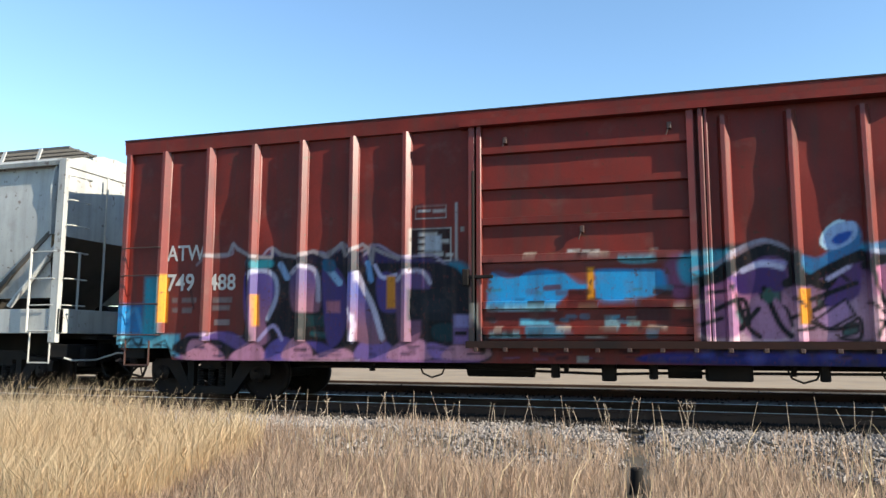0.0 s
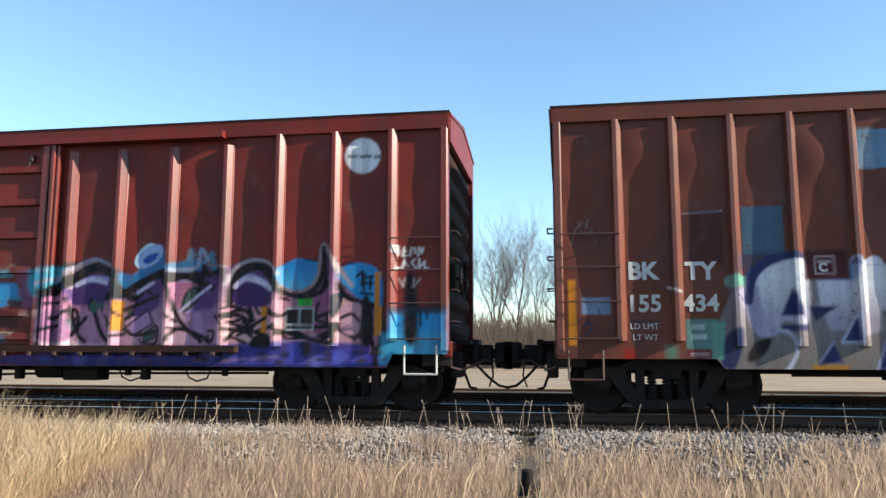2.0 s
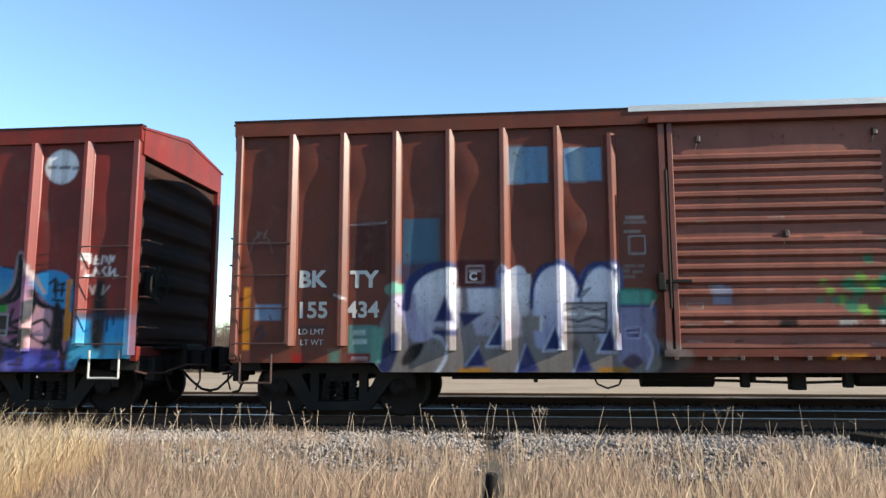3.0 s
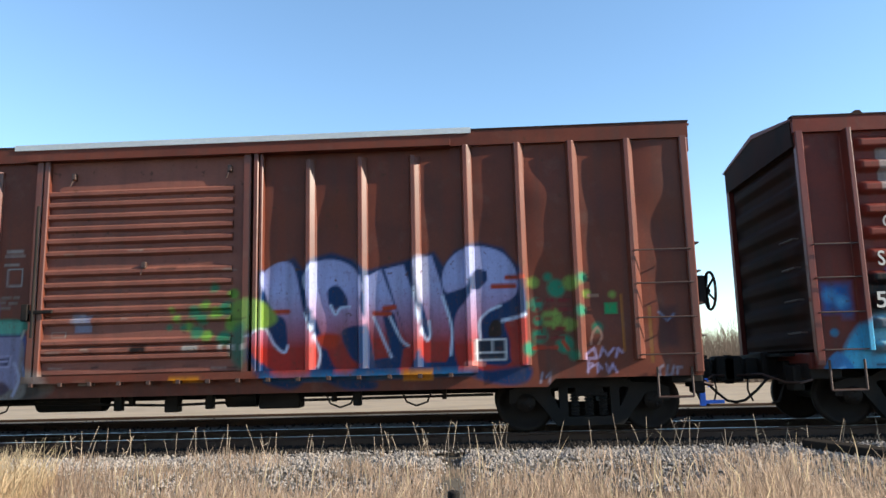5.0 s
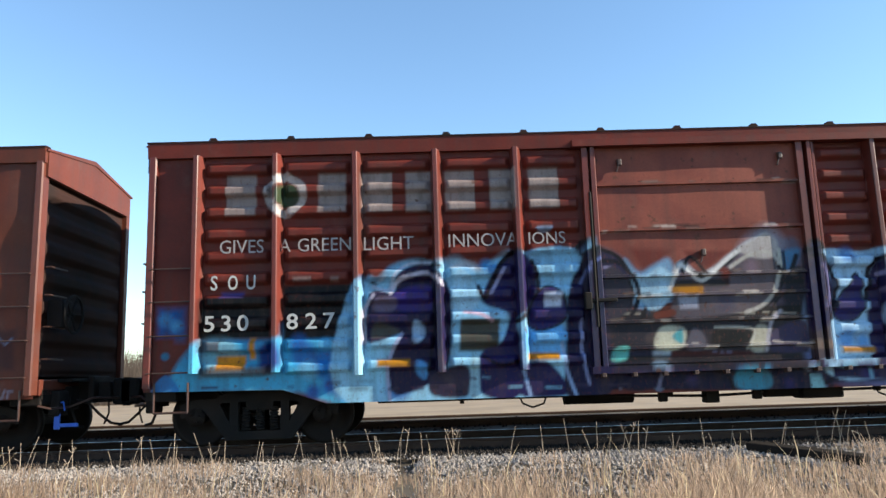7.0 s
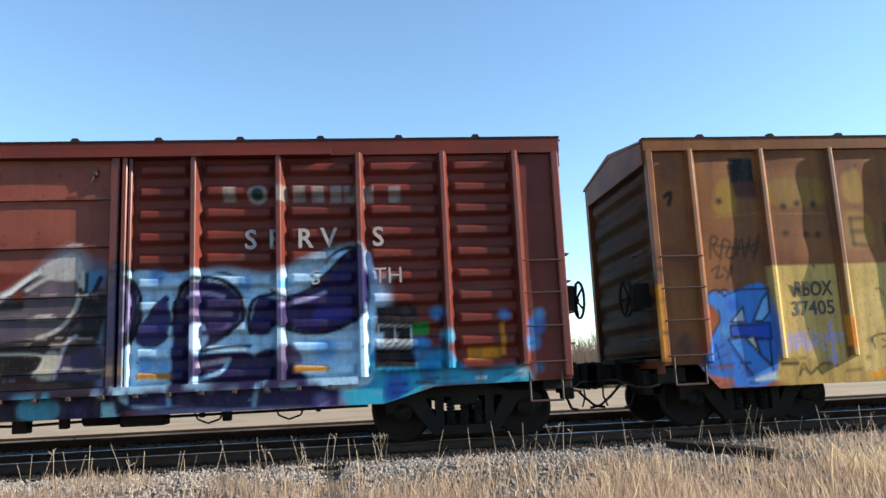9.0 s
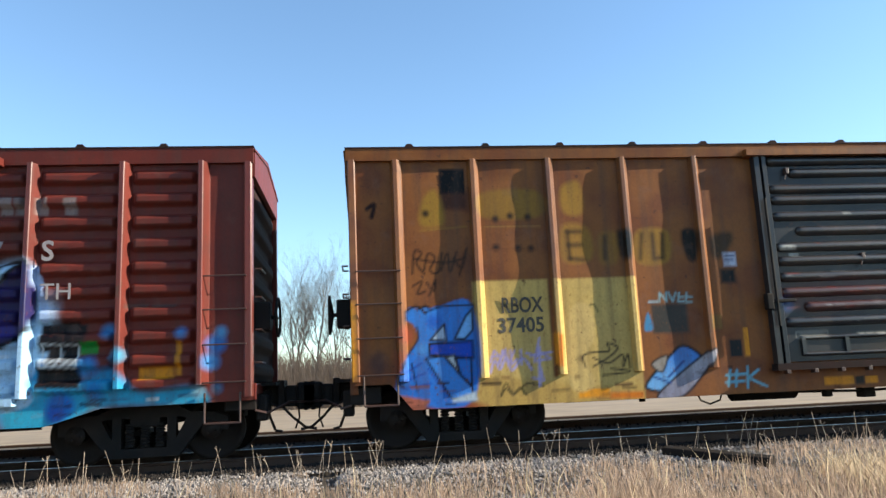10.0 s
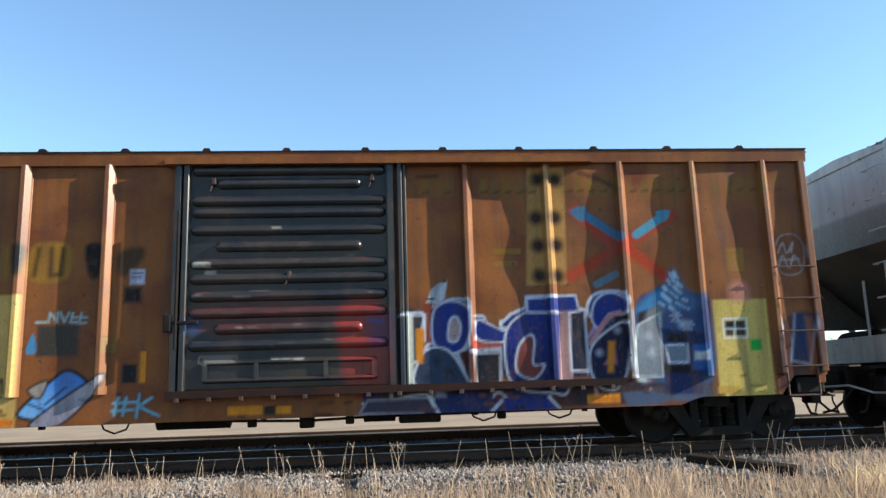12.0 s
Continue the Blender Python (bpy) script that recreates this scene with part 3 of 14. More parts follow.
# ---- box cars ----
def boxcar(name, label, mat, x0, x1, doors, ribs, foot, paint, door_kind, roof=None, dents=0.012, beads=None, rib_w=0.075, rib_d=0.1, brakes=(), rung_z=(1.05, 1.55, 2.02, 2.48), short_ribs=(), top=4.2, roof_ribs=False, door_mat=None, ladders=None, seed=1, rod_mat=None, end_mat=None, crest=0.06, brake_out=0.3):
    xc, L = (x0 + x1) / 2, (x1 - x0) / 2
    car = new(name)
    tagged(car, label, "boxcar", "cars of the train")
    car["start"] = xc
    rod_mat = rod_mat or M_STEELROD
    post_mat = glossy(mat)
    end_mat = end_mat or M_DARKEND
    dx0, dx1 = doors[0] - xc, doors[1] - xc
    rx = [r - xc for r in ribs]
    fx, fz = [p[0] - xc for p in foot], [p[1] for p in foot]

    # near side: one sheet, buckled a little between its posts
    nx, nz = int(2 * L / 0.025) + 1, 140
    xs = np.linspace(-L, L, nx)
    zt = np.linspace(0, 1, nz)
    z0 = np.interp(xs, fx, fz)
    X = np.tile(xs, (nz, 1))
    Z = z0[None] + zt[:, None] * (top - z0[None])
    Y = np.full_like(X, -HALF)
    posts = np.array(sorted([-L] + rx + [L]))
    k = np.clip(np.searchsorted(posts, xs) - 1, 0, len(posts) - 2)
    w = np.clip((xs - posts[k]) / np.maximum(posts[k + 1] - posts[k], 0.05), 0, 1)
    bulge = np.sin(np.pi * w) ** 1.0
    rr = np.random.default_rng(seed)
    ph = rr.uniform(0, 6.28, (len(posts), 3))
    am = rr.uniform(0.4, 1.3, len(posts))
    if beads:
        # pressed horizontal beads that end short of each post
        zz = (Z - beads[0]) / beads[1]
        b = np.clip(1.6 * np.cos(2 * np.pi * zz) + 0.3, 0, 1)
        span = np.clip((xs - posts[k] - 0.1) / 0.05, 0, 1) * np.clip((posts[k + 1] - 0.1 - xs) / 0.05, 0, 1)
        span *= ((xs < dx0 - 0.2) | (xs > dx1 + 0.28)) & (xs > rx[0]) & (xs < rx[-1])
        Y -= beads[2] * b * span[None] * (Z < top - 0.12) * (Z > 1.0)
    wave = np.sin(Z * 3.3 + ph[k, 0][None]) * 0.6 + np.sin(Z * 7.0 + ph[k, 1][None]) * 0.35 + np.sin(Z * 1.3 + ph[k, 2][None])
    Y += dents * am[k][None] * bulge[None] * wave * np.clip((Z - 0.9) / 0.5, 0, 1)
    SHEETS[car.name] = (xs, Z, Y)
    verts = np.stack([X, Y, Z], -1).reshape(-1, 3)
    painted("side_wall", verts, grid(nx, nz), mat, car, paint, "", True)

    # far side, floor, ends
    bm = bmesh.new()
    box(bm, -L, L, HALF - 0.03, HALF, 0.85, top)
    for r in rx:
        box(bm, r - 0.06, r + 0.06, HALF, HALF + 0.09, 0.95, top - 0.05)
    part("far_side_wall", bm, mat, car)
    bm = bmesh.new()
    box(bm, -L + 0.05, L - 0.05, -HALF + 0.03, HALF - 0.04, 0.98, 1.06)
    box(bm, -L + 0.3, L - 0.3, -0.18, 0.18, 0.55, 0.98)
    for q in range(-5, 6):
        box(bm, q * 1.1 - 0.05, q * 1.1 + 0.05, -HALF + 0.05, HALF - 0.05, 0.76, 0.98)
    part("underframe", bm, M_BLACK, car)
    for s in (-1, 1):
        ny, nzz = 30, 160
        ys = np.linspace(-HALF + 0.02, HALF - 0.02, ny)
        zz = np.linspace(0.95, top, nzz)
        YY, ZZ = np.meshgrid(ys, zz)
        cor = np.clip(1.5 * np.sin(2 * np.pi * (ZZ - 1.1) / 0.42), -1, 1)
        cor *= np.clip((HALF - 0.16 - np.abs(YY)) / 0.1, 0, 1) * (ZZ < top - 0.3) * (ZZ > 1.1)
        XX = s * (L - 0.05 + 0.04 * cor)
        v = np.stack([XX, YY, ZZ], -1).reshape(-1, 3)
        # the dark end steel carries the shade of the gap between cars
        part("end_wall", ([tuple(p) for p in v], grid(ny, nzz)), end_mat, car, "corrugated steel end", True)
        bm = bmesh.new()
        box(bm, s * (L - 0.06), s * (L + 0.03), HALF - 0.12, HALF + 0.01, 0.9, top)
        box(bm, s * (L - 0.08), s * (L + 0.03), -HALF + 0.1, HALF - 0.12, 0.8, 1.02, 0.01)
        part("end_post", bm, mat, car)
        end_gear(car, L, s, rod_mat, s in brakes, brake_out)
        # gable under the roof; ends turned from the sun have shade in their colour
        bm = bmesh.new()
        pts = [(-HALF, top - 0.3), (-HALF, top + crest), (0, top + 0.22 + crest), (HALF, top + crest), (HALF, top - 0.3)]
        a = [bm.verts.new((s * (L - 0.03), y, z)) for y, z in pts]
        b = [bm.verts.new((s * (L + 0.035), y, z)) for y, z in pts]
        bm.faces.new(a), bm.faces.new(b[::-1])
        for i in range(5):
            bm.faces.new((a[i], a[(i + 1) % 5], b[(i + 1) % 5], b[i]))
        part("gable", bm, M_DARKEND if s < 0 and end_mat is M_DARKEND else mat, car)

    # roof with eave angle
    ridge = top + crest
    bm = bmesh.new()
    for s in (-1, 1):
        v = [bm.verts.new(p) for p in ((-L - 0.05, s * (HALF + 0.06), ridge + 0.03), (L + 0.05, s * (HALF + 0.06), ridge + 0.03), (L + 0.05, 0, ridge + 0.27), (-L - 0.05, 0, ridge + 0.27),
                                       (-L - 0.05, s * (HALF + 0.06), ridge), (L + 0.05, s * (HALF + 0.06), ridge), (L + 0.05, 0, ridge + 0.2), (-L - 0.05, 0, ridge + 0.2))]
        for f in ((0, 1, 2, 3), (4, 5, 6, 7), (0, 1, 5, 4), (0, 3, 7, 4), (1, 2, 6, 5)):
            bm.faces.new([v[i] for i in f])
    part("roof", bm, mat, car)
    if roof_ribs:
        for q in np.arange(-L + 0.9, L - 0.3, 1.12):
            bm = bmesh.new()
            slab(bm, [(q - 0.1, ridge + 0.03), (q - 0.035, ridge + 0.125), (q + 0.035, ridge + 0.125), (q + 0.1, ridge + 0.03)], -HALF - 0.05, -HALF + 0.25)
            part("roof_seam", bm, M_DARKEND, car)
    v, f = strip_x([(-HALF - 0.07, top - 0.11), (-HALF + 0.0, top - 0.11), (-HALF + 0.0, ridge + 0.045), (-HALF - 0.085, ridge + 0.045)], -L - 0.02, L + 0.02, 0.04)
    painted("eave", v, f, mat, car, paint)
    v, f = strip_x([(-HALF - 0.095, ridge + 0.047), (-HALF + 0.05, ridge + 0.047), (-HALF + 0.05, ridge + 0.075), (-HALF - 0.095, ridge + 0.068)], -L - 0.03, L + 0.03, 0.5)
    part("roof_edge", (v, f), M_DARKEND, car, "dark lapped roof edge")
    if roof:
        v, f = strip_x([(-HALF - 0.1, ridge + 0.005), (-HALF + 0.3, ridge + 0.03), (-HALF + 0.3, ridge + 0.13), (-HALF - 0.1, ridge + 0.09)], roof[0] - xc, roof[1] - xc, 0.3)
        part("roof_patch", (v, f), M_GREYROOF, car, "bare galvanised roof sheet")

    # outside posts of hat section
    for r in rx:
        lo = max(0.95, float(np.interp(r, fx, fz)) + 0.24)
        hi = top - 0.1
        if any(abs(r + xc - s) < 0.2 for s in short_ribs):
            hi -= 0.13
        w, d = rib_w, rib_d
        prof = [(r - w - 0.02, -HALF + 0.02), (r - w, -HALF - 0.015), (r - w * 0.72, -HALF - d + 0.008), (r - w * 0.62, -HALF - d), (r - w * 0.02, -HALF - d),
                (r + w * 0.1, -HALF - d + 0.003), (r + w * 0.2, -HALF - d + 0.012), (r + w * 0.9, -HALF - 0.03), (r + w, -HALF - 0.012), (r + w + 0.02, -HALF + 0.02)]
        v, f = strip_z(prof, lo, hi, 0.03)
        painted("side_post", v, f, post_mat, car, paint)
    for s in (-1, 1):
        e = s * (L - 0.055)
        prof = [(e - 0.055, -HALF + 0.02), (e - 0.055, -HALF - 0.06), (e - 0.04, -HALF - 0.075), (e + 0.037, -HALF - 0.075), (e + 0.055, -HALF - 0.057), (e + 0.055, -HALF + 0.1)]
        v, f = strip_z(prof, float(np.interp(e, fx, fz)) + 0.05, top - 0.09, 0.03)
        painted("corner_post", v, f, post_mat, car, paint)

    door(car, dx0, dx1, door_kind, door_mat or mat, mat, paint, L, top, post_mat)
    # ladders and steps at both ends
    for s in (-1, 1):
        if ladders and not ladders[0 if s < 0 else 1]:
            continue
        inner = rx[0] if s < 0 else rx[-1]
        xa, xb = sorted((s * (L - 0.08), inner if abs(inner) < L - 0.3 else s * (L - 0.7)))
        lad = new("ladder")
        lad.parent = car
        for z in rung_z:
            bm = bmesh.new()
            grab(bm, xa, xb, z)
            part("rung", bm, rod_mat, lad)
        bm = bmesh.new()
        xa, xb = sorted((s * (L - 0.16), s * (L - 0.62)))
        zf = float(np.interp(s * (L - 0.3), fx, fz))
        y = -HALF - 0.04
        pipe(bm, [(xa, y, zf + 0.12), (xa, y, zf - 0.28), (xb, y, zf - 0.28), (xb, y, zf + 0.12)], 0.016, 6)
        part("stirrup_step", bm, M_PALEROD if name == "boxcar" and s > 0 and door_kind == "beams" else rod_mat, car)
        for z in (1.3, 1.75, 2.2, 2.6):
            bm = bmesh.new()
            pipe(bm, [(s * (L + 0.02), -HALF + 0.12, z), (s * (L + 0.1), -HALF + 0.12, z), (s * (L + 0.1), -HALF + 0.58, z), (s * (L + 0.02), -HALF + 0.58, z)], 0.013, 6)
            part("grab_iron", bm, rod_mat, car)
    # brake gear under the floor
    bm = bmesh.new()
    rod(bm, (-1.9, -0.75, 0.6), (-0.9, -0.75, 0.6), 0.17, 16)
    part("air_reservoir", bm, M_BLACK, car)
    bm = bmesh.new()
    rod(bm, (1.0, -0.85, 0.58), (1.45, -0.85, 0.58), 0.13, 14)
    part("brake_cylinder", bm, M_BLACK, car)
    bm = bmesh.new()
    box(bm, 1.5, 2.1, -1.0, -0.65, 0.42, 0.7, 0.03)
    part("valve_box", bm, M_BLACK, car)
    bm = bmesh.new()
    box(bm, 0.1, 0.3, -1.0, -0.8, 0.4, 0.72, 0.02)
    part("slack_adjuster", bm, M_BLACK, car)
    bm = bmesh.new()
    pipe(bm, [(-4.6, -1.0, 0.56), (-1.9, -0.9, 0.56), (0.2, -0.95, 0.5), (1.0, -0.85, 0.52), (4.9, -0.95, 0.55)], 0.02, 6)
    for q in (-3.4, -0.4, 2.6, 4.2):
        box(bm, q - 0.03, q + 0.03, -1.0, -0.9, 0.5, 0.8)
    part("brake_rod", bm, M_BLACK, car)
    for q in (-2.6, 2.5, 3.6):
        bm = bmesh.new()
        pipe(bm, [(q, -1.05, 0.62), (q + 0.06, -1.05, 0.48), (q + 0.2, -1.05, 0.42), (q + 0.36, -1.05, 0.47), (q + 0.42, -1.05, 0.62)], 0.013, 6)
        part("hanging_pipe", bm, M_BLACK, car)
    for q in (-0.6, 0.75, 2.9):
        bm = bmesh.new()
        box(bm, q, q + 0.12, -1.12, -1.0, 0.44, 0.7, 0.02)
        part("pipe_clamp", bm, M_BLACK, car)
    truck(car, -L + 1.5)
    truck(car, L - 1.5)
    return car


def door(car, a, b, kind, mat, car_mat, paint, L, top, post_mat):
    d = new("door")
    d.parent = car
    tagged(d, {"beams": "faded red sliding door with five horizontal beams", "fine": "brown corrugated sliding door, closed", "flat": "faded red sliding door of wide flat panels", "bars": "blue-black sliding door with rounded raised bars"}[kind])
    y = -HALF - 0.05
    lo, hi = 0.98, top - 0.13
    nx, nz = int((b - a) / 0.025) + 1, int((hi - lo) / 0.022) + 1
    X, Z = np.meshgrid(np.linspace(a, b, nx), np.linspace(lo, hi, nz))
    Y = np.full_like(X, y)
    Y += 0.008 * np.sin(X * 2.3 + 1) * np.sin(Z * 2.9 + X)
    painted("panel", np.stack([X, Y, Z], -1).reshape(-1, 3), grid(nx, nz), mat, d, paint, "", True)

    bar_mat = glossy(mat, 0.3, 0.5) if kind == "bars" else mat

    def bar(x0, x1, z, h, out, top_bevel=0.5, name="beam"):
        v, f = strip_x([(y + 0.01, z - h / 2), (y + 0.01, z + h / 2), (y - out, z + h / 2 * top_bevel), (y - out, z - h / 2 * top_bevel)], x0, x1, 0.03)
        painted(name, v, f, bar_mat, d, paint)

    def pressed(x0, x1, z, half, out):
        """A rounded bar pressed out of the sheet, with rounded ends."""
        ring = [(math.cos(t), math.sin(t)) for t in np.linspace(0, math.pi, 8)]
        xs = np.concatenate([x0 + half * (1 - np.cos(np.linspace(0, math.pi / 2, 5))), np.arange(x0 + half + 0.05, x1 - half - 0.04, 0.05), x1 - half * (1 - np.cos(np.linspace(math.pi / 2, 0, 5)))])
        k = np.sqrt(np.clip(1 - (np.clip(np.maximum(x0 + half - xs, xs - x1 + half), 0, half) / half) ** 2, 0.0004, 1))
        v = [(x, y + 0.004 - out * q * sv, z + half * q * cv) for x, q in zip(xs, k) for cv, sv in ring]
        painted("raised_bar", v, grid(len(ring), len(xs)), bar_mat, d, paint, "", True)
    if kind == "beams":
        for z in (3.70, 3.18, 2.66, 2.12, 1.46, 1.1):
            bar(a + 0.02, b - 0.02, z, 0.13, 0.07, 0.75)
    elif kind == "fine":
        for i, z in enumerate((3.58, 3.42, 3.24, 3.06, 2.88, 2.7, 2.42, 2.24, 2.06, 1.88, 1.72, 1.42, 1.3, 1.2)):
            bar(a + 0.02, b - 0.25, z, 0.13, 0.06, 0.35)
    elif kind == "flat":
        for z in (3.52, 2.86, 2.2, 1.92, 1.56, 1.2):
            bar(a + 0.02, b - 0.06, z, 0.06, 0.05, 0.7)
    else:
        for i, z in enumerate((4.0, 3.81, 3.56, 3.39, 3.14, 2.91, 2.67, 2.46, 2.22, 1.99, 1.77, 1.55)):
            s = 0.34 if i in (1, 5, 10) else 0.0
            pressed(a + 0.1 + s, b - 0.1 - s, z, 0.075, 0.075)
        for z in (1.32, 1.08):
            pressed(a + 0.3, b - 0.25, z, 0.035, 0.05)
        for x in (a + 0.34, a + 1.02, b - 0.95, b - 0.29):
            v, f = strip_z([(x - 0.03, y + 0.01), (x - 0.03, y - 0.045), (x + 0.03, y - 0.045), (x + 0.03, y + 0.01)], 1.09, 1.31, 0.03)
            painted("frame_bar", v, f, bar_mat, d, paint)
    # frame posts of the opening and of the door, and the tracks it slides on
    for x, w, out in ((a - 0.07, 0.045, 0.13), (a + 0.04, 0.035, 0.137), (b - 0.03, 0.05, 0.137), (b + 0.1, 0.03, 0.15), (b + 0.17, 0.02, 0.12)):
        v, f = strip_z([(x - w, -HALF), (x - w, -HALF - out), (x + w - 0.012, -HALF - out), (x + w, -HALF - out + 0.012), (x + w, -HALF)], 0.94, top - 0.12, 0.03)
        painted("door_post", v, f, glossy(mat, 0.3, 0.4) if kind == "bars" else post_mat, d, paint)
    v, f = strip_x([(-HALF - 0.17, 0.86), (-HALF, 0.86), (-HALF, 0.96), (-HALF - 0.17, 0.96)], a - 0.15, b + 3.2, 0.04)
    if kind in ("beams", "bars"):
        part("lower_track", (v, f), M_DARKEND, d, "grimy dark lower door track")
    else:
        painted("lower_track", v, f, car_mat, d, paint)
    v, f = strip_x([(-HALF - 0.19, top - 0.13), (-HALF, top - 0.13), (-HALF, top - 0.02), (-HALF - 0.19, top - 0.03)], a - 0.25, b + 2.9, 0.05)
    painted("upper_track", v, f, car_mat, d, paint)
    first = None
    for x in np.arange(a, b + 3.1, 0.42):
        if first is None:
            bm = bmesh.new()
            box(bm, -0.03, 0.03, -HALF - 0.185, -HALF - 0.08, 0.81, 0.87, 0.008)
            first = part("track_bracket", bm, M_STEELROD, d)
            first.matrix_local = pose(x, 0, 0)
        else:
            share("track_bracket", first, pose(x, 0, 0), d)
    bm = bmesh.new()
    box(bm, a - 0.16, a + 0.25, y - 0.13, y - 0.09, 1.84, 1.89, 0.01)
    rod(bm, (a - 0.04, y - 0.12, 1.5), (a - 0.04, y - 0.12, 3.4), 0.02, 8)
    box(bm, a - 0.2, a - 0.1, y - 0.14, y - 0.03, 1.74, 1.98, 0.015)
    part("latch", bm, M_BLACK, d, "dark door latch with locking rod")
    for u, z in ((0.14, 3.84), (0.9, 3.88), (0.5, 2.5)):
        bm = bmesh.new()
        x = a + (b - a) * u
        box(bm, x - 0.03, x + 0.03, y - 0.07, y, z - 0.05, z + 0.05, 0.012)
        rod(bm, (x, y - 0.05, z), (x - 0.05, y - 0.05, z - 0.14), 0.012, 6)
        part("door_hook", bm, M_STEELROD, d)


# ---- covered hoppers ----
def hopper(name, label, end_x, s, mat, low_mat, rise=0.0, crown=0.0, setback=0.34, grimy=False, lift=0.29):
    """A covered hopper whose seen end stands at end_x; s: the way that end faces."""
    LEN = 15.0
    xc = end_x - s * LEN / 2
    L = LEN / 2
    car = new(name)
    tagged(car, label, "hopper car", "cars of the train")
    car["start"] = xc
    paint = Paint()
    # bulging side sheet and the pale end bulkhead over the slope sheet
    n, nx = 26, 120
    prof = []
    for i in range(n):
        u = i / (n - 1)
        z = 1.7 + u * 2.3
        y = -1.43 + 0.12 * (2 * u - 1) ** 2 - 0.05 * max(0, u - 0.8) / 0.2
        prof.append((y, z))
    xs = np.linspace(-L + 1.2, L - 0.35, nx) if s > 0 else np.linspace(-L + 0.35, L - 1.2, nx)
    for side in (1, -1):
        v = [(x, side * y, z) for y, z in prof for x in xs]
        painted("side_wall", v, grid(nx, n), mat, car, paint, "smooth curved side sheet", True)
    bm = bmesh.new()
    e = s * (L - setback)
    rows = [(1.45, 2.75), (1.48, 3.2), (1.485, 3.27), (1.49, 3.33), (1.5, 3.5), (1.46, 3.8), (1.42, 3.98), (0.8, 4.06 + crown * 0.6), (0.3, 4.1 + crown * 0.95)]
    for (w0, z0), (w1, z1) in zip(rows, rows[1:]):
        q = [bm.verts.new(p) for p in ((e, -w0, z0), (e, w0, z0), (e, w1, z1), (e, -w1, z1), (e - s * 0.04, -w0, z0), (e - s * 0.04, w0, z0), (e - s * 0.04, w1, z1), (e - s * 0.04, -w1, z1))]
        for f in ((0, 1, 2, 3), (4, 5, 6, 7), (1, 2, 6, 5), (0, 3, 7, 4)):
            bm.faces.new([q[i] for i in f])
    bmesh.ops.remove_doubles(bm, verts=bm.verts, dist=0.001)
    part("bulkhead", bm, mat, car)
    # slope sheet running down and inwards, much darker than the body
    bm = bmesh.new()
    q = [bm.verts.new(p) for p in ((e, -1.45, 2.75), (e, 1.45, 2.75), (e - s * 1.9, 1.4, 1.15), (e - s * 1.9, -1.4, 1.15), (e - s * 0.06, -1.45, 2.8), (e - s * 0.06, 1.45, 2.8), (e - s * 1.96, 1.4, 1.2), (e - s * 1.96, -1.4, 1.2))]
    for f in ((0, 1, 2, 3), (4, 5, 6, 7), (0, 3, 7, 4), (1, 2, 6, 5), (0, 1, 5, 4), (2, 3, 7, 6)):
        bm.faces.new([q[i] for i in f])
    part("slope_sheet", bm, low_mat, car, "dark brown-grey slope sheet")
    # roof, running board and hatches
    bm = bmesh.new()
    pts = [(-1.42, 3.98), (-0.8, 4.05 + crown * 0.6), (0, 4.09 + crown), (0.8, 4.05 + crown * 0.6), (1.42, 3.98), (1.42, 3.93), (-1.42, 3.93)]
    a = [bm.verts.new((-L + setback - 0.03, y, z + 0.012)) for y, z in pts]
    b = [bm.verts.new((L - setback + 0.03, y, z + 0.012)) for y, z in pts]
    bm.faces.new(a), bm.faces.new(b[::-1])
    for i in range(len(pts)):
        bm.faces.new((a[i], a[(i + 1) % len(pts)], b[(i + 1) % len(pts)], b[i]))
    part("roof", bm, mat, car)
    v, f = strip_x([(-1.5, 3.9), (-1.36, 3.93), (-1.36, 4.0), (-1.47, 4.02), (-1.52, 3.97)], -L + 0.2, L - 0.2, 0.5)
    part("top_chord", (v, f), mat, car, "rounded pale top rail")
    board = new("running_board")
    board.parent = car
    bm = bmesh.new()
    for yy in (-1.3, -1.08, -0.86, -0.64):
        box(bm, -L + 0.2, L - 0.2, yy - 0.015, yy + 0.015, 3.93 + lift, 3.97 + lift)
    for x in np.arange(-L + 0.22, L - 0.2, 0.07):
        box(bm, x - 0.008, x + 0.008, -1.3, -0.64, 3.935 + lift, 3.96 + lift)
    part("grating", bm, M_GRATE, board, "dark steel grating walkway")
    for x in np.arange(-L + 0.24, L - 0.2, 0.82):
        bm = bmesh.new()
        slab(bm, [(x - 0.035, 0), (x + 0.035, 0), (x + 0.035, 1), (x - 0.035, 1)], -0.012, 0.012)
        for vert in bm.verts:
            up = vert.co.z
            vert.co = Vector((vert.co.x, -1.42 + 0.1 * up + vert.co.y, 3.96 + lift * up))
        part("bracket", bm, mat, board)
    bm = bmesh.new()
    box(bm, -L + 1, L - 1, -0.3, 0.3, 4.02 + crown, 4.16 + crown, 0.04)
    part("hatch", bm, mat, car)
    # side sill, end platform and posts
    bm = bmesh.new()
    box(bm, -L, L, -1.5, -1.4, 1.08, 1.5, 0.01)
    box(bm, -L, L, 1.4, 1.5, 1.08, 1.5, 0.01)
    box(bm, s * (L - 0.1), s * L, -1.5, 1.5, 1.08, 1.5, 0.01)
    part("side_sill", bm, mat, car)
    bm = bmesh.new()
    box(bm, -L + 0.1, L - 0.1, -1.38, 1.38, 1.2, 1.26)
    box(bm, -L + 0.3, L - 0.3, -0.2, 0.2, 0.6, 1.2)
    part("underframe", bm, M_BLACK, car)
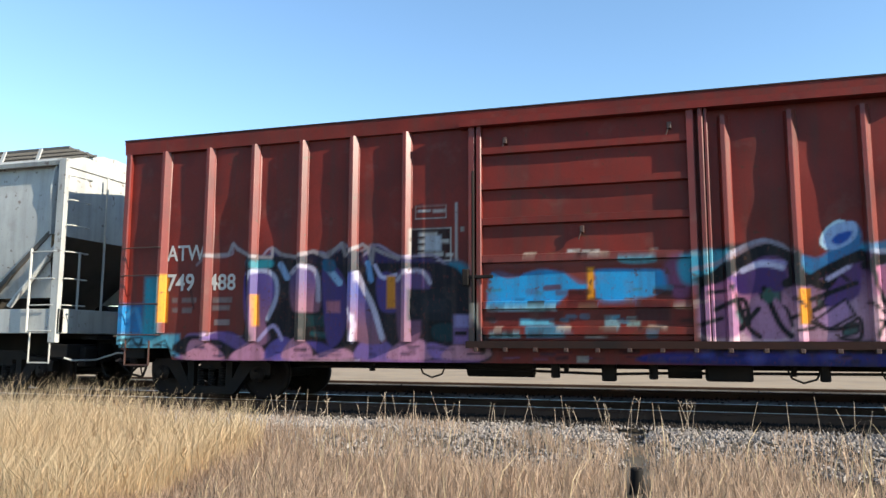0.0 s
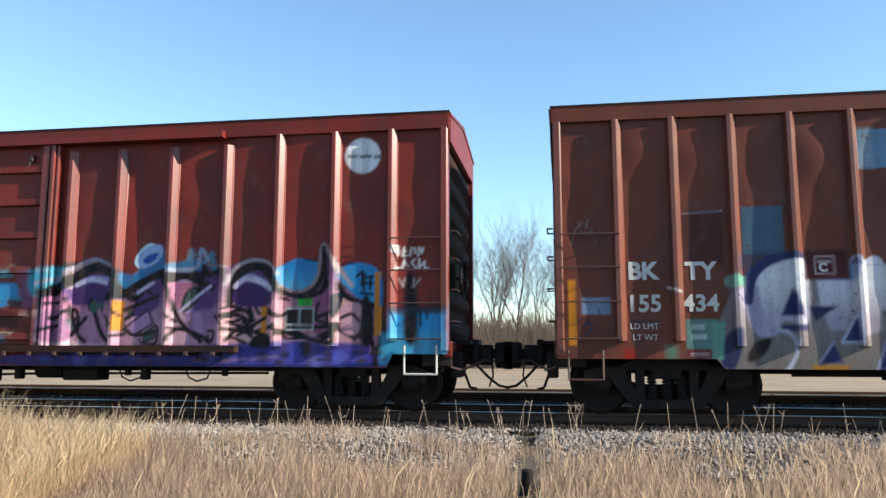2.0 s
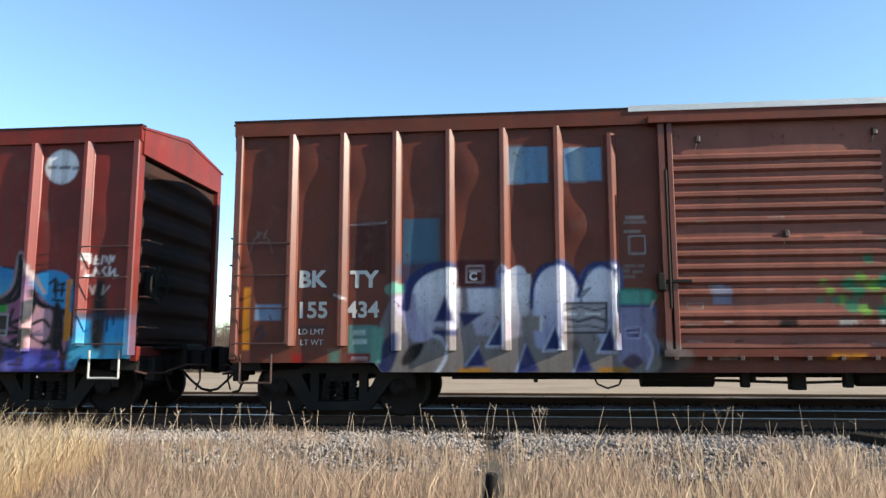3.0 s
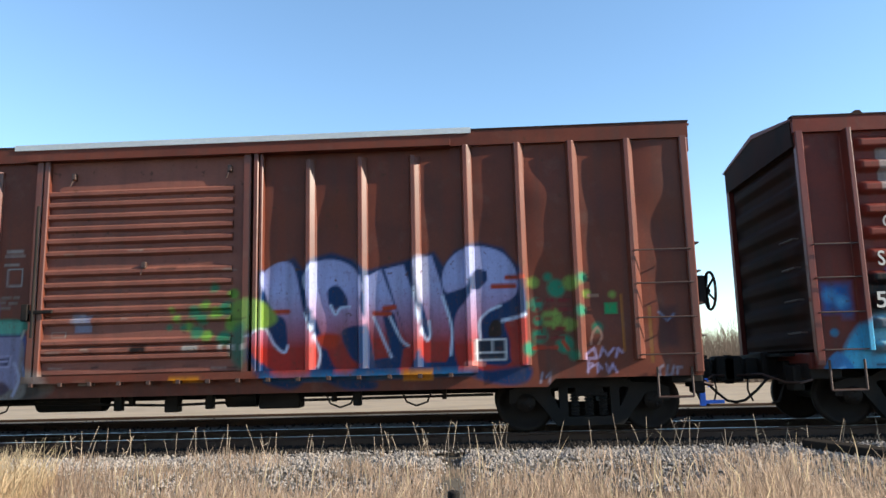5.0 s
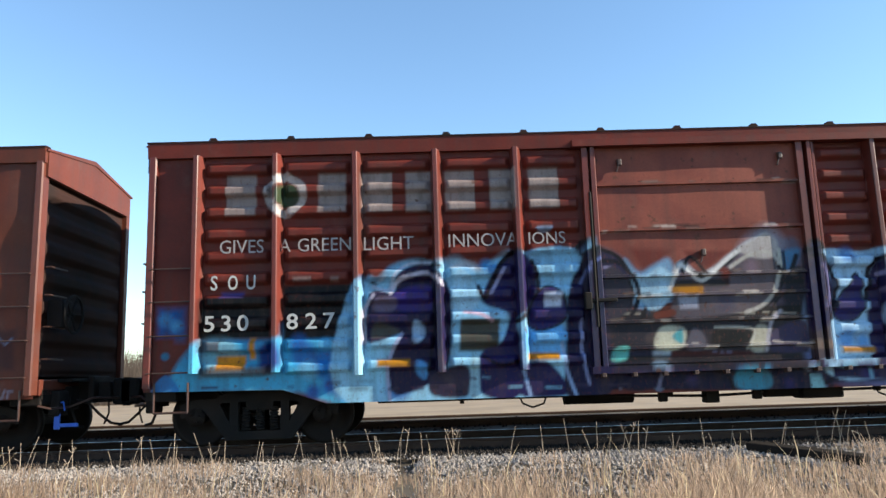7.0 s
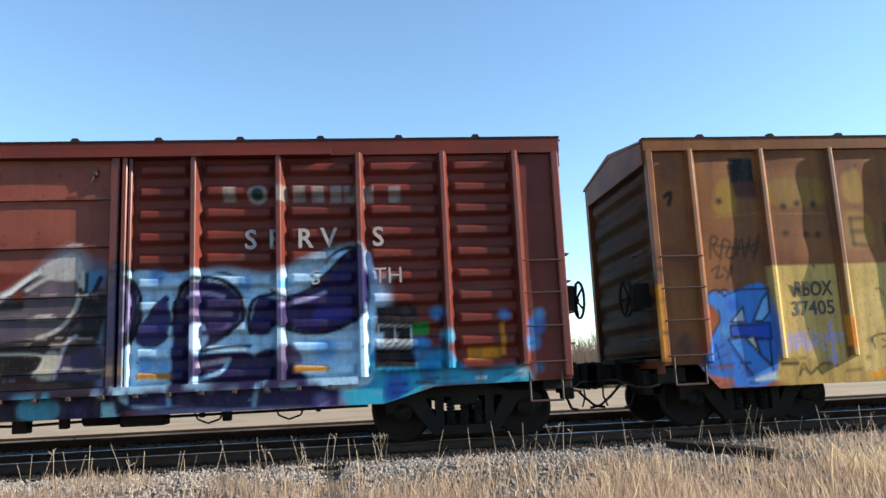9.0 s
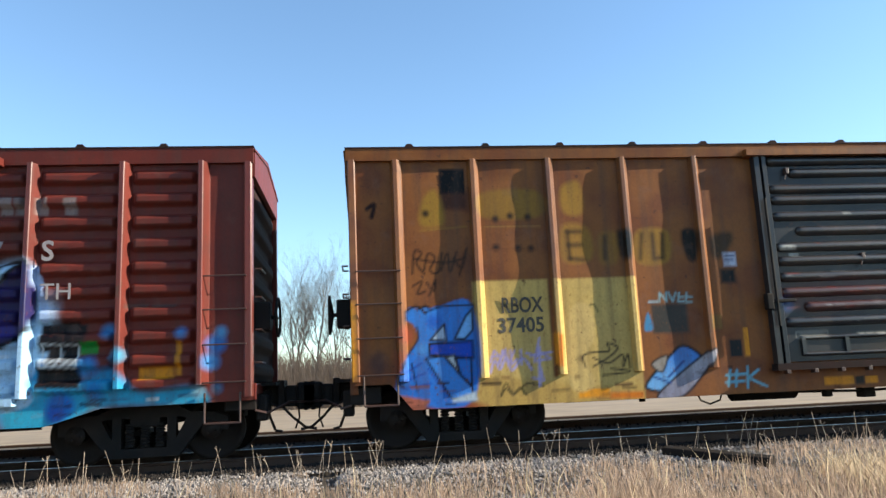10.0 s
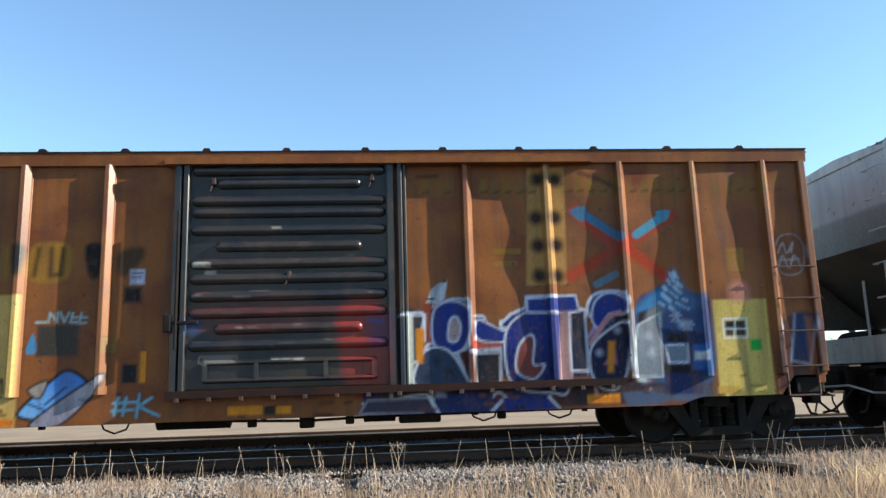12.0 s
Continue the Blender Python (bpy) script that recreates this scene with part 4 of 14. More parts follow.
    for y in (-1.47, 1.47):
        bm = bmesh.new()
        box(bm, s * (L - 0.2), s * (L - 0.04), y - 0.05, y + 0.05, 0.92, 4.0, 0.012)
        part("corner_post", bm, mat, car, "pale upright end post")
    for y in (-1.44, 1.44):
        bm = bmesh.new()
        pipe(bm, [(s * (L - 0.15), y, 2.6), (s * (L - 1.15), y, 1.55)], 0.05, 8)
        part("brace", bm, mat, car)
    lad = new("ladder")
    lad.parent = car
    bm = bmesh.new()
    rod(bm, (s * (L - 0.62), -1.56, 1.1), (s * (L - 0.62), -1.56, 2.5), 0.022, 6)
    part("ladder_rail", bm, M_PALEROD, lad)
    for z in (1.12, 1.56, 2.0, 2.44):
        bm = bmesh.new()
        pipe(bm, [(s * (L - 0.62), -1.56, z), (s * (L - 0.1), -1.56, z)], 0.011, 6)
        part("rung", bm, M_PALEROD, lad)
    for z in (1.56, 2.0, 2.44, 2.88, 3.3, 3.7):
        bm = bmesh.new()
        pipe(bm, [(s * L, -1.46, z), (s * (L + 0.07), -1.42, z), (s * (L + 0.07), -1.0, z), (s * (L - 0.02), -1.0, z)], 0.011, 6)
        part("rung", bm, M_PALEROD, lad)
    bm = bmesh.new()
    pipe(bm, [(s * (L - 0.16), -1.5, 1.0), (s * (L - 0.16), -1.5, 0.58), (s * (L - 0.6), -1.5, 0.58), (s * (L - 0.6), -1.5, 1.1)], 0.014, 6)
    part("stirrup_step", bm, M_PALEROD, car)
    end_gear(car, L, s, M_PALEROD)
    bm = bmesh.new()
    rod(bm, (s * (L - 0.7), 0.3, 1.45), (s * (L - 0.7), 1.1, 1.45), 0.2, 14)
    part("brake_cylinder", bm, M_BLACK, car)
    for y, z in ((-0.3, 3.9 if s > 0 else 2.3), (-0.9, 2.5)):
        bm = bmesh.new()
        rod(bm, (s * (L - 0.2), y, 1.26), (s * (L - 0.2), y, z), 0.022, 8)
        part("end_stanchion", bm, M_PALEROD, car)
    if grimy:
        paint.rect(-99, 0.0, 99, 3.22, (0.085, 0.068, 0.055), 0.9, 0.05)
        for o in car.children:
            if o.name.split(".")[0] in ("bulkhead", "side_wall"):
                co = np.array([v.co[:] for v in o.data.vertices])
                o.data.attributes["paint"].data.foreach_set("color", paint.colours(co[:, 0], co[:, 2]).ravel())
    if rise:
        # a taller body of the same build
        for o in car.children_recursive:
            for v in o.data.vertices if o.data else ():
                v.co.z += rise * max(0.0, v.co.z - 1.7) / 2.3
    truck(car, -L + 1.6)
    truck(car, L - 1.6)
    return car


# ---- graffiti and lettering, car by car ----


def paint_a(x0, x1):
    p = Paint()
    p.blob([(-6.51, 0.63), (-6.23, 1), (-5.4, 1.05), (-5.39, 2.15), (-5.3, 2.31), (-4.5, 2.25), (-3.98, 2.31), (-3.7, 2.45), (-3.6, 2.23), (-3.2, 2.42), (-2.93, 2.24), (-2.53, 2.16), (-1.98, 2.06), (-1.68, 1.89), (-1.56, 1.33), (-1.56, 0.66), (-3.71, 0.65)], srgb('1b1826'), soft=0.03)
    p.blob([(-6.49, 0.64), (-6.34, 0.95), (-6.08, 1.09), (-5.66, 0.96), (-5.25, 1.01), (-4.95, 0.79), (-4.47, 1.01), (-4.08, 0.86), (-3.71, 0.68)], srgb('b07aa0'), srgb('94688e'), edge=srgb('2a2138'), edge_w=0.031)
    p.blob([(-3.71, 0.66), (-3.35, 0.93), (-2.91, 0.85), (-2.48, 1.02), (-2.06, 0.82), (-1.56, 1.02), (-1.56, 0.66)], srgb('b884a6'), srgb('a070a0'), edge=srgb('2a2138'), edge_w=0.031)
    p.blob([(-5.33, 1.02), (-5.29, 2.06), (-4.99, 2.13), (-4.69, 1.96), (-4.67, 1.53), (-4.96, 1.27), (-4.66, 1.01), (-4.95, 0.92)], srgb('8c6c98'), srgb('634e7c'), edge=srgb('171320'), edge_w=0.047)
    p.blob([(-4.61, 1.01), (-4.57, 2.05), (-4.25, 2.09), (-4.11, 1.86), (-4.04, 1.01), (-4.32, 0.91)], srgb('a884b4'), srgb('75598a'), edge=srgb('171320'), edge_w=0.047)
    p.blob([(-3.95, 1.01), (-3.74, 2.11), (-3.51, 2.15), (-3.14, 1.68), (-2.82, 1.06), (-3.17, 0.93), (-3.36, 1.35), (-3.58, 0.93)], srgb('9078a2'), srgb('66517f'), edge=srgb('171320'), edge_w=0.047)
    p.blob([(-2.82, 1.02), (-2.79, 2), (-2.44, 2.08), (-2.1, 1.9), (-1.97, 1.5), (-2.23, 1.34), (-1.97, 1.02), (-2.31, 0.92)], srgb('a07aae'), srgb('64507e'), edge=srgb('171320'), edge_w=0.047)
    p.blob([(-5.17, 1.49), (-4.87, 1.53), (-4.1, 1.48), (-3.73, 1.6), (-3.72, 1.27), (-4.28, 1.1), (-5.06, 1.18)], srgb('5c4674'), alpha=0.7, soft=0.05)
    p.blob([(-4.39, 1.61), (-4.1, 1.62), (-3.91, 1.35), (-4.09, 1.1), (-4.37, 1.18)], srgb('20403f'), srgb('152a2c'), edge=srgb('120f18'), edge_w=0.024)
    p.blob([(-3.63, 1.52), (-3.36, 1.56), (-3.27, 1.18), (-3.54, 1.1)], srgb('223a3c'), srgb('15282c'), edge=srgb('120f18'), edge_w=0.024)
    p.stroke([(-5.1, 2.01), (-4.86, 1.96), (-4.78, 1.74), (-4.9, 1.35)], 0.055, srgb('e4dfe6'))
    p.stroke([(-4.57, 2.03), (-4.25, 2.06), (-4.14, 1.86), (-4.1, 1.48)], 0.055, srgb('dcd6e2'))
    p.stroke([(-3.53, 2), (-3.32, 1.76), (-3.09, 1.43), (-2.84, 1.04)], 0.047, srgb('e4dfe6'))
    p.stroke([(-2.79, 1.9), (-2.53, 2), (-2.27, 1.92), (-2.19, 1.78)], 0.047, srgb('d4b8c8'))
    p.stroke([(-3.54, 1.35), (-3.35, 1.02), (-3.42, 0.68)], 0.039, srgb('dcd6e2'))
    p.line([(-6.29, 2.18), (-6.16, 2.31), (-5.71, 2.32), (-5.66, 2.5), (-5.3, 2.29), (-4.5, 2.24), (-4, 2.29), (-3.7, 2.44), (-3.59, 2.22), (-3.22, 2.41), (-2.84, 2.22), (-2.49, 2.15)], 0.047, srgb('9c8890'))
    p.blob([(-5.37, 2.23), (-4.99, 2.25), (-4.89, 2.11), (-5.29, 2.04)], srgb('2c7c90'), alpha=0.85, soft=0.04)
    p.blob([(-4.11, 2.19), (-3.83, 2.27), (-3.74, 2.03), (-4.01, 1.95)], srgb('2c7c90'), alpha=0.8, soft=0.04)
    p.blob([(-3.37, 2.27), (-3.19, 2.31), (-3.14, 2.01), (-3.28, 1.93)], srgb('2b6f86'), alpha=0.8, soft=0.04)
    p.blob([(-2.23, 1.99), (-1.98, 2.13), (-1.72, 2.02), (-1.77, 1.82), (-2.1, 1.78)], srgb('2f8ba4'), alpha=0.9, soft=0.05)
    p.blob([(-5.14, 2.22), (-4.94, 2.25), (-4.98, 1.88), (-5.13, 1.88)], srgb('90b4d4'), alpha=0.7, soft=0.04)
    p.stroke([(-5.97, 1), (-5.66, 1.09), (-5.35, 0.96)], 0.039, srgb('4c3e74'))
    p.stroke([(-4.94, 0.75), (-4.66, 0.91), (-4.27, 0.8)], 0.047, srgb('634e7c'))
    p.stroke([(-3.17, 0.77), (-2.82, 0.93), (-2.56, 0.76)], 0.047, srgb('4d3e74'))
    p.blob([(-2.56, 1), (-2.31, 1.1), (-2.18, 0.78), (-2.43, 0.69)], srgb('17161e'))
    p.blob([(-4.08, 0.89), (-3.81, 0.97), (-3.71, 0.7), (-3.99, 0.68)], srgb('33454a'))
    p.blob([(-3.27, 1.35), (-2.91, 1.34), (-2.82, 1.02), (-3.18, 1.02)], srgb('43325f'), alpha=0.8)
    p.blob([(-1.97, 1.46), (-1.68, 1.45), (-1.64, 0.94), (-1.93, 0.98)], srgb('7c5c8c'), srgb('a070a0'))
    p.rect(-2.64, 1.3, -1.97, 1.73, srgb('3a3a3e'))
    p.line([(-2.52, 1.26), (-2.52, 1.08)], 0.031, srgb('15141c'))
    p.line([(-2.35, 1.26), (-2.33, 1.1)], 0.031, srgb('15141c'))
    p.stroke([(-5.28, 1.89), (-5.27, 1.09)], 0.039, srgb('17131e'))
    p.stroke([(-5.16, 1.36), (-4.92, 1.49)], 0.039, srgb('17131e'))
    p.stroke([(-4.64, 1.96), (-4.66, 1.1)], 0.039, srgb('17131e'))
    p.stroke([(-4.47, 1.35), (-4.19, 1.42)], 0.039, srgb('17131e'))
    p.stroke([(-3.9, 1.1), (-3.73, 1.52), (-3.63, 2.02)], 0.039, srgb('17131e'))
    p.stroke([(-3.36, 1.51), (-3.18, 1.02)], 0.039, srgb('17131e'))
    p.stroke([(-3.72, 1.01), (-3.53, 0.68)], 0.039, srgb('17131e'))
    p.stroke([(-2.91, 1.34), (-2.78, 1.02)], 0.039, srgb('17131e'))
    p.stroke([(-2.72, 1.51), (-2.44, 1.58)], 0.039, srgb('17131e'))
    p.stroke([(-2.66, 1.83), (-2.7, 1.34)], 0.039, srgb('17131e'))
    p.stroke([(-2.31, 1.34), (-2.06, 1.42)], 0.039, srgb('17131e'))
    p.stroke([(-6.23, 0.95), (-6.06, 0.64)], 0.039, srgb('17131e'))
    p.stroke([(-5.66, 1), (-5.44, 0.65)], 0.039, srgb('17131e'))
    p.stroke([(-4.85, 0.94), (-4.94, 0.66)], 0.039, srgb('17131e'))
    p.stroke([(-4.27, 0.93), (-4.13, 0.68)], 0.039, srgb('17131e'))
    p.stroke([(-2.91, 0.92), (-2.82, 0.69)], 0.039, srgb('17131e'))
    p.stroke([(-2.14, 0.98), (-1.97, 0.7)], 0.039, srgb('17131e'))
    p.stroke([(-5.2, 1.71), (-4.97, 1.75)], 0.047, srgb('b49ac0'), alpha=0.8)
    p.stroke([(-4.39, 1.87), (-4.24, 1.52)], 0.047, srgb('b49ac0'), alpha=0.8)
    p.stroke([(-3.82, 1.35), (-3.73, 1.69)], 0.047, srgb('b49ac0'), alpha=0.8)
    p.stroke([(-2.57, 1.79), (-2.36, 1.83)], 0.047, srgb('b49ac0'), alpha=0.8)
    p.stroke([(-3.18, 1.18), (-3, 1.02)], 0.047, srgb('b49ac0'), alpha=0.8)
    p.rect(-7.84, 1.06, -7.29, 1.55, srgb('2f86b8'), soft=0.05)
    p.rect(-7.87, 0.71, -6.55, 1.06, srgb('6fb0c4'), soft=0.03)
    p.stroke([(-7.59, 1.36), (-7.43, 1.47), (-7.29, 1.13)], 0.079, srgb('5aa6d0'), alpha=0.7)
    p.line([(-7.69, 0.98), (-7.29, 1.01), (-7.26, 0.88), (-7.6, 0.87)], 0.024, srgb('1c2a33'))
    p.line([(-6.99, 0.9), (-6.83, 0.96), (-6.71, 0.77), (-6.91, 0.74)], 0.024, srgb('1c2a33'))
    p.rect(-7.28, 0.99, -6.93, 2.01, srgb('3aa0b4'), soft=0.04)
    p.rect(-6.96, 1.25, -6.8, 2.04, srgb('dc9a2a'))
    p.rect(-5.26, 1.22, -5.12, 1.71, srgb('dc9a2a'))
    p.rect(-2.97, 1.47, -2.85, 1.95, srgb('dc9a2a'))
    p.rect(-2.61, 2.13, -1.99, 2.62, srgb('3a1a1a'))
    p.frame_box(-2.61, 2.13, -1.99, 2.62, 0.016, srgb('b8b0ac'))
    p.frame_box(-2.55, 2.77, -2.06, 2.96, 0.016, srgb('b8b0ac'))
    p.rect(-2.51, 2.86, -2.3, 2.91, srgb('c8c4c0'), alpha=0.8)
    p.rect(-2.27, 2.85, -2.08, 2.9, srgb('c8c4c0'), alpha=0.8)
    p.rect(-2.49, 2.5, -2.2, 2.56, srgb('c8c4c0'), alpha=0.8)
    p.rect(-2.49, 2.4, -2.35, 2.46, srgb('c8c4c0'), alpha=0.8)
    p.rect(-2.31, 2.39, -2.02, 2.45, srgb('c8c4c0'), alpha=0.8)
    p.rect(-2.49, 2.3, -2.23, 2.36, srgb('c8c4c0'), alpha=0.8)
    p.rect(-2.49, 2.2, -2.11, 2.26, srgb('c8c4c0'), alpha=0.8)
    p.rect(-2.07, 2.19, -1.95, 2.24, srgb('c8c4c0'), alpha=0.8)
    p.rect(-2.39, 2.28, -2.14, 2.51, srgb('b8bcc4'))
    p.rect(-1.93, 2.13, -1.89, 2.99, srgb('b0aaa8'))
    p.rect(-1.85, 2.55, -1.79, 2.63, srgb('9a9490'))
    p.rect(-6.73, 1.57, -6.62, 1.65, srgb('8c8484'), alpha=0.8)
    p.rect(-6.54, 1.57, -6.26, 1.65, srgb('8c8484'), alpha=0.8)
    p.rect(-6.72, 1.41, -6.61, 1.49, srgb('8c8484'), alpha=0.8)
    p.rect(-6.53, 1.4, -6.34, 1.49, srgb('8c8484'), alpha=0.8)
    p.rect(-5.97, 1.56, -5.62, 1.65, srgb('8c8484'), alpha=0.8)
    p.rect(-5.97, 1.44, -5.65, 1.52, srgb('8c8484'), alpha=0.8)
    p.rect(-5.93, 1.2, -5.65, 1.3, srgb('9a9090'), alpha=0.8)
    p.blob([(-1.41, 1.81), (-1.31, 1.96), (-0.99, 1.89), (-0.67, 1.96), (-0.32, 1.9), (-0.05, 1.78), (0.1, 1.93), (0.55, 1.93), (0.99, 1.9), (1.03, 1.68), (0.77, 1.55), (0.32, 1.5), (0.09, 1.54), (-0.21, 1.66), (-0.52, 1.44), (-1.16, 1.39), (-1.41, 1.45)], srgb('3d9ccc'), soft=0.025)
    p.blob([(-1.4, 1.98), (-1.15, 2.01), (-0.91, 1.91), (-1.15, 1.84)], srgb('7a3a34'), alpha=0.8)
    p.blob([(-0.36, 1.97), (-0.05, 1.98), (0.1, 1.81), (-0.13, 1.74)], srgb('8a4a40'), alpha=0.8)
    p.rect(-0.29, 1.41, 0.09, 1.67, srgb('6a2c2a'))
    p.rect(-0.84, 1.35, -0.6, 1.52, srgb('1c1a20'))
    p.rect(-0.02, 1.53, 0.07, 1.97, srgb('e8a42c'))
    p.rect(-1.4, 1.17, -0.37, 1.36, srgb('6a3030'), alpha=0.8)
    p.rect(-0.96, 1.18, -0.49, 1.27, srgb('78b8cc'), soft=0.02)
    p.rect(-0.88, 1, -0.34, 1.17, srgb('4a90a8'), soft=0.02, alpha=0.8)
    p.rect(-1.4, 1, -0.96, 1.1, srgb('8ac0cc'), alpha=0.8)
    p.rect(0.2, 1.14, 0.4, 1.31, srgb('8aa2a8'))
    p.rect(0.49, 1.16, 0.67, 1.29, srgb('8c9c98'))
    p.rect(0.62, 1.23, 1.05, 1.42, srgb('5a2a30'))
    p.rect(-1.48, 2, 1.15, 2.17, srgb('8c5a58'), soft=0.03, alpha=0.6)
    p.blob([(1, 1.98), (1.26, 2.12), (1.32, 1.6), (1.1, 1.56)], srgb('8a5a80'), alpha=0.8, soft=0.04)
    p.blob([(0.41, 2.11), (0.79, 2.15), (0.89, 2.02), (0.48, 2.01)], srgb('6aaabc'), alpha=0.9)
    p.rect(-1.62, 1.02, -1.55, 1.49, srgb('d0ccc0'), soft=0.03, alpha=0.8)
    p.rect(-1.44, 1.38, -0.45, 1.43, srgb('a0c8d4'), alpha=0.8)
    p.rect(-0.29, 2.18, -0.11, 2.23, srgb('c8c4c0'), alpha=0.8)
    p.rect(-0.08, 2.17, 0.15, 2.22, srgb('c8c4c0'), alpha=0.8)
    p.rect(-0.07, 1, 0.23, 1.03, srgb('c8c4c0'), alpha=0.7)
    p.rect(-1.32, 1.02, -1.21, 1.09, srgb('1c1a20'), alpha=0.8)
    p.rect(-1.14, 1.02, -1.06, 1.09, srgb('1c1a20'), alpha=0.8)
    p.rect(-0.19, 0.67, -0.03, 0.76, srgb('a8a4a0'))
    p.blob([(1.62, 1.06), (1.62, 1.91), (1.64, 2.15), (1.87, 2.23), (2.24, 2.24), (2.61, 2.15), (2.97, 1.89), (3.31, 2.13), (3.66, 2.04), (4.08, 2.12), (4.42, 2.11), (4.83, 2.22), (5.23, 2.01), (5.71, 2.08), (5.95, 2.27), (6.26, 1.99), (6.76, 1.98), (6.79, 1.36), (6.74, 0.68), (1.67, 0.66)], srgb('17141f'), soft=0.03)
    p.blob([(0.84, 0.8), (1.92, 0.83), (3.68, 0.81), (5.23, 0.76), (6.63, 0.83), (6.63, 0.64), (3.68, 0.65), (0.84, 0.67)], srgb('3f3f98'), srgb('32306e'), soft=0.02)
    p.blob([(1.22, 2.09), (1.78, 2.14), (1.84, 1.91), (1.52, 1.74), (1.23, 1.74)], srgb('45a8c0'), soft=0.04, alpha=0.9)
    p.blob([(1.45, 0.98), (1.47, 1.74), (1.74, 1.91), (2.12, 1.86), (2.26, 1.56), (2.18, 1.31), (2.37, 0.98)], srgb('8a6490'), srgb('b48098'), edge=srgb('17141f'), edge_w=0.047)
    p.blob([(2.37, 0.98), (2.39, 1.9), (2.61, 1.85), (2.8, 1.56), (3.06, 1.81), (3.32, 1.88), (3.33, 0.99)], srgb('8a6490'), srgb('b48098'), edge=srgb('17141f'), edge_w=0.047)
    p.blob([(3.46, 0.99), (3.49, 1.92), (3.83, 1.97), (4.09, 1.87), (4.01, 1.55), (4.22, 1.39), (4.24, 0.97)], srgb('8a6490'), srgb('b48098'), edge=srgb('17141f'), edge_w=0.047)
    p.blob([(4.3, 0.97), (4.34, 1.55), (4.58, 1.86), (4.99, 1.82), (5.11, 1.5), (5.07, 0.97)], srgb('8a6490'), srgb('b48098'), edge=srgb('17141f'), edge_w=0.047)
    p.blob([(5.15, 0.97), (5.23, 1.62), (5.55, 1.53), (5.79, 1.61), (5.98, 1.45), (5.98, 0.97)], srgb('8a6490'), srgb('b48098'), edge=srgb('17141f'), edge_w=0.047)
    p.blob([(6.02, 0.97), (6.1, 1.6), (6.41, 1.68), (6.72, 1.52), (6.67, 0.87)], srgb('8a6490'), srgb('b48098'), edge=srgb('17141f'), edge_w=0.047)
    p.blob([(1.84, 1.91), (2.06, 2.03), (2.43, 1.98), (2.53, 1.65), (2.17, 1.57)], srgb('6a4a80'))
    p.blob([(4.5, 1.71), (4.79, 1.92), (5.11, 1.78), (5.11, 1.54), (4.67, 1.5)], srgb('684a80'))
    p.stroke([(1.83, 1.99), (2.15, 2.2), (2.47, 2.11), (2.62, 1.81)], 0.055, srgb('8e7a80'))
    p.stroke([(4.54, 1.94), (4.83, 2.18), (5.19, 2.05), (5.31, 1.85)], 0.055, srgb('8e7a80'))
    p.stroke([(2.07, 1.9), (2.25, 1.98), (2.48, 1.9)], 0.055, srgb('e2dce4'))
    p.stroke([(4.63, 1.74), (4.87, 1.94), (5.11, 1.82)], 0.063, srgb('e2dce4'))
    p.stroke([(3.45, 1.92), (3.66, 1.98), (4.08, 1.95)], 0.031, srgb('dcd4dc'))
    p.stroke([(3.31, 2.34), (3.17, 2.47), (3, 2.35), (2.96, 2.18), (3.18, 2.13), (3.35, 2.3)], 0.071, srgb('cfe6ee'))
    p.blob([(3.07, 2.2), (3.09, 2.34), (3.24, 2.38), (3.27, 2.26)], srgb('3d94bc'))
    p.stroke([(2.7, 1.89), (2.97, 1.81), (3.4, 2.13)], 0.126, srgb('3d94b4'), soft=0.04)
    p.line([(3.79, 2.08), (3.82, 2.37), (4, 2.13), (4.16, 2.32), (4.21, 1.95)], 0.063, srgb('3f98b4'), soft=0.04)
    p.line([(3.49, 2.13), (3.7, 2.12), (3.81, 2.37), (4, 2.16), (4.42, 2.12)], 0.039, srgb('8e8088'))
    p.blob([(5.19, 2.05), (5.51, 2.2), (5.87, 2.14), (5.83, 1.84), (5.55, 1.73), (5.23, 1.81)], srgb('3c9cc4'), edge=srgb('17141f'), edge_w=0.031)
    p.blob([(6.1, 1.92), (6.34, 2.03), (6.69, 1.98), (6.76, 1.67), (6.41, 1.72)], srgb('4aa2c0'))
    p.line([(5.81, 1.84), (5.9, 2.39), (6.03, 2.15), (6.26, 1.84), (6.68, 1.37)], 0.055, srgb('9c8a8e'))
    p.line([(5.85, 1.69), (5.92, 2.16), (6.1, 1.68), (6.56, 1.21)], 0.039, srgb('17141f'))
    p.stroke([(1.73, 1.06), (1.9, 1.4), (1.8, 1.74)], 0.039, srgb('1a1622'))
    p.stroke([(2, 1.15), (2.35, 1.56)], 0.039, srgb('1a1622'))
    p.stroke([(2.55, 1.07), (2.81, 1.31), (2.99, 1.15)], 0.039, srgb('1a1622'))
    p.stroke([(3.59, 1.07), (3.75, 1.63), (4.01, 1.31), (4.18, 1.07)], 0.039, srgb('1a1622'))
    p.stroke([(3.66, 1.72), (4, 1.79), (4.17, 1.55)], 0.039, srgb('1a1622'))
    p.stroke([(4.42, 1.07), (4.75, 1.38), (4.99, 1.15)], 0.039, srgb('1a1622'))
    p.stroke([(4.5, 1.39), (4.99, 1.5)], 0.039, srgb('1a1622'))
    p.stroke([(5.31, 1.07), (5.63, 1.22), (5.94, 1.06)], 0.039, srgb('1a1622'))
    p.stroke([(5.39, 1.46), (5.87, 1.37)], 0.039, srgb('1a1622'))
    p.stroke([(6.1, 1.06), (6.33, 1.37), (6.63, 1.14)], 0.039, srgb('1a1622'))
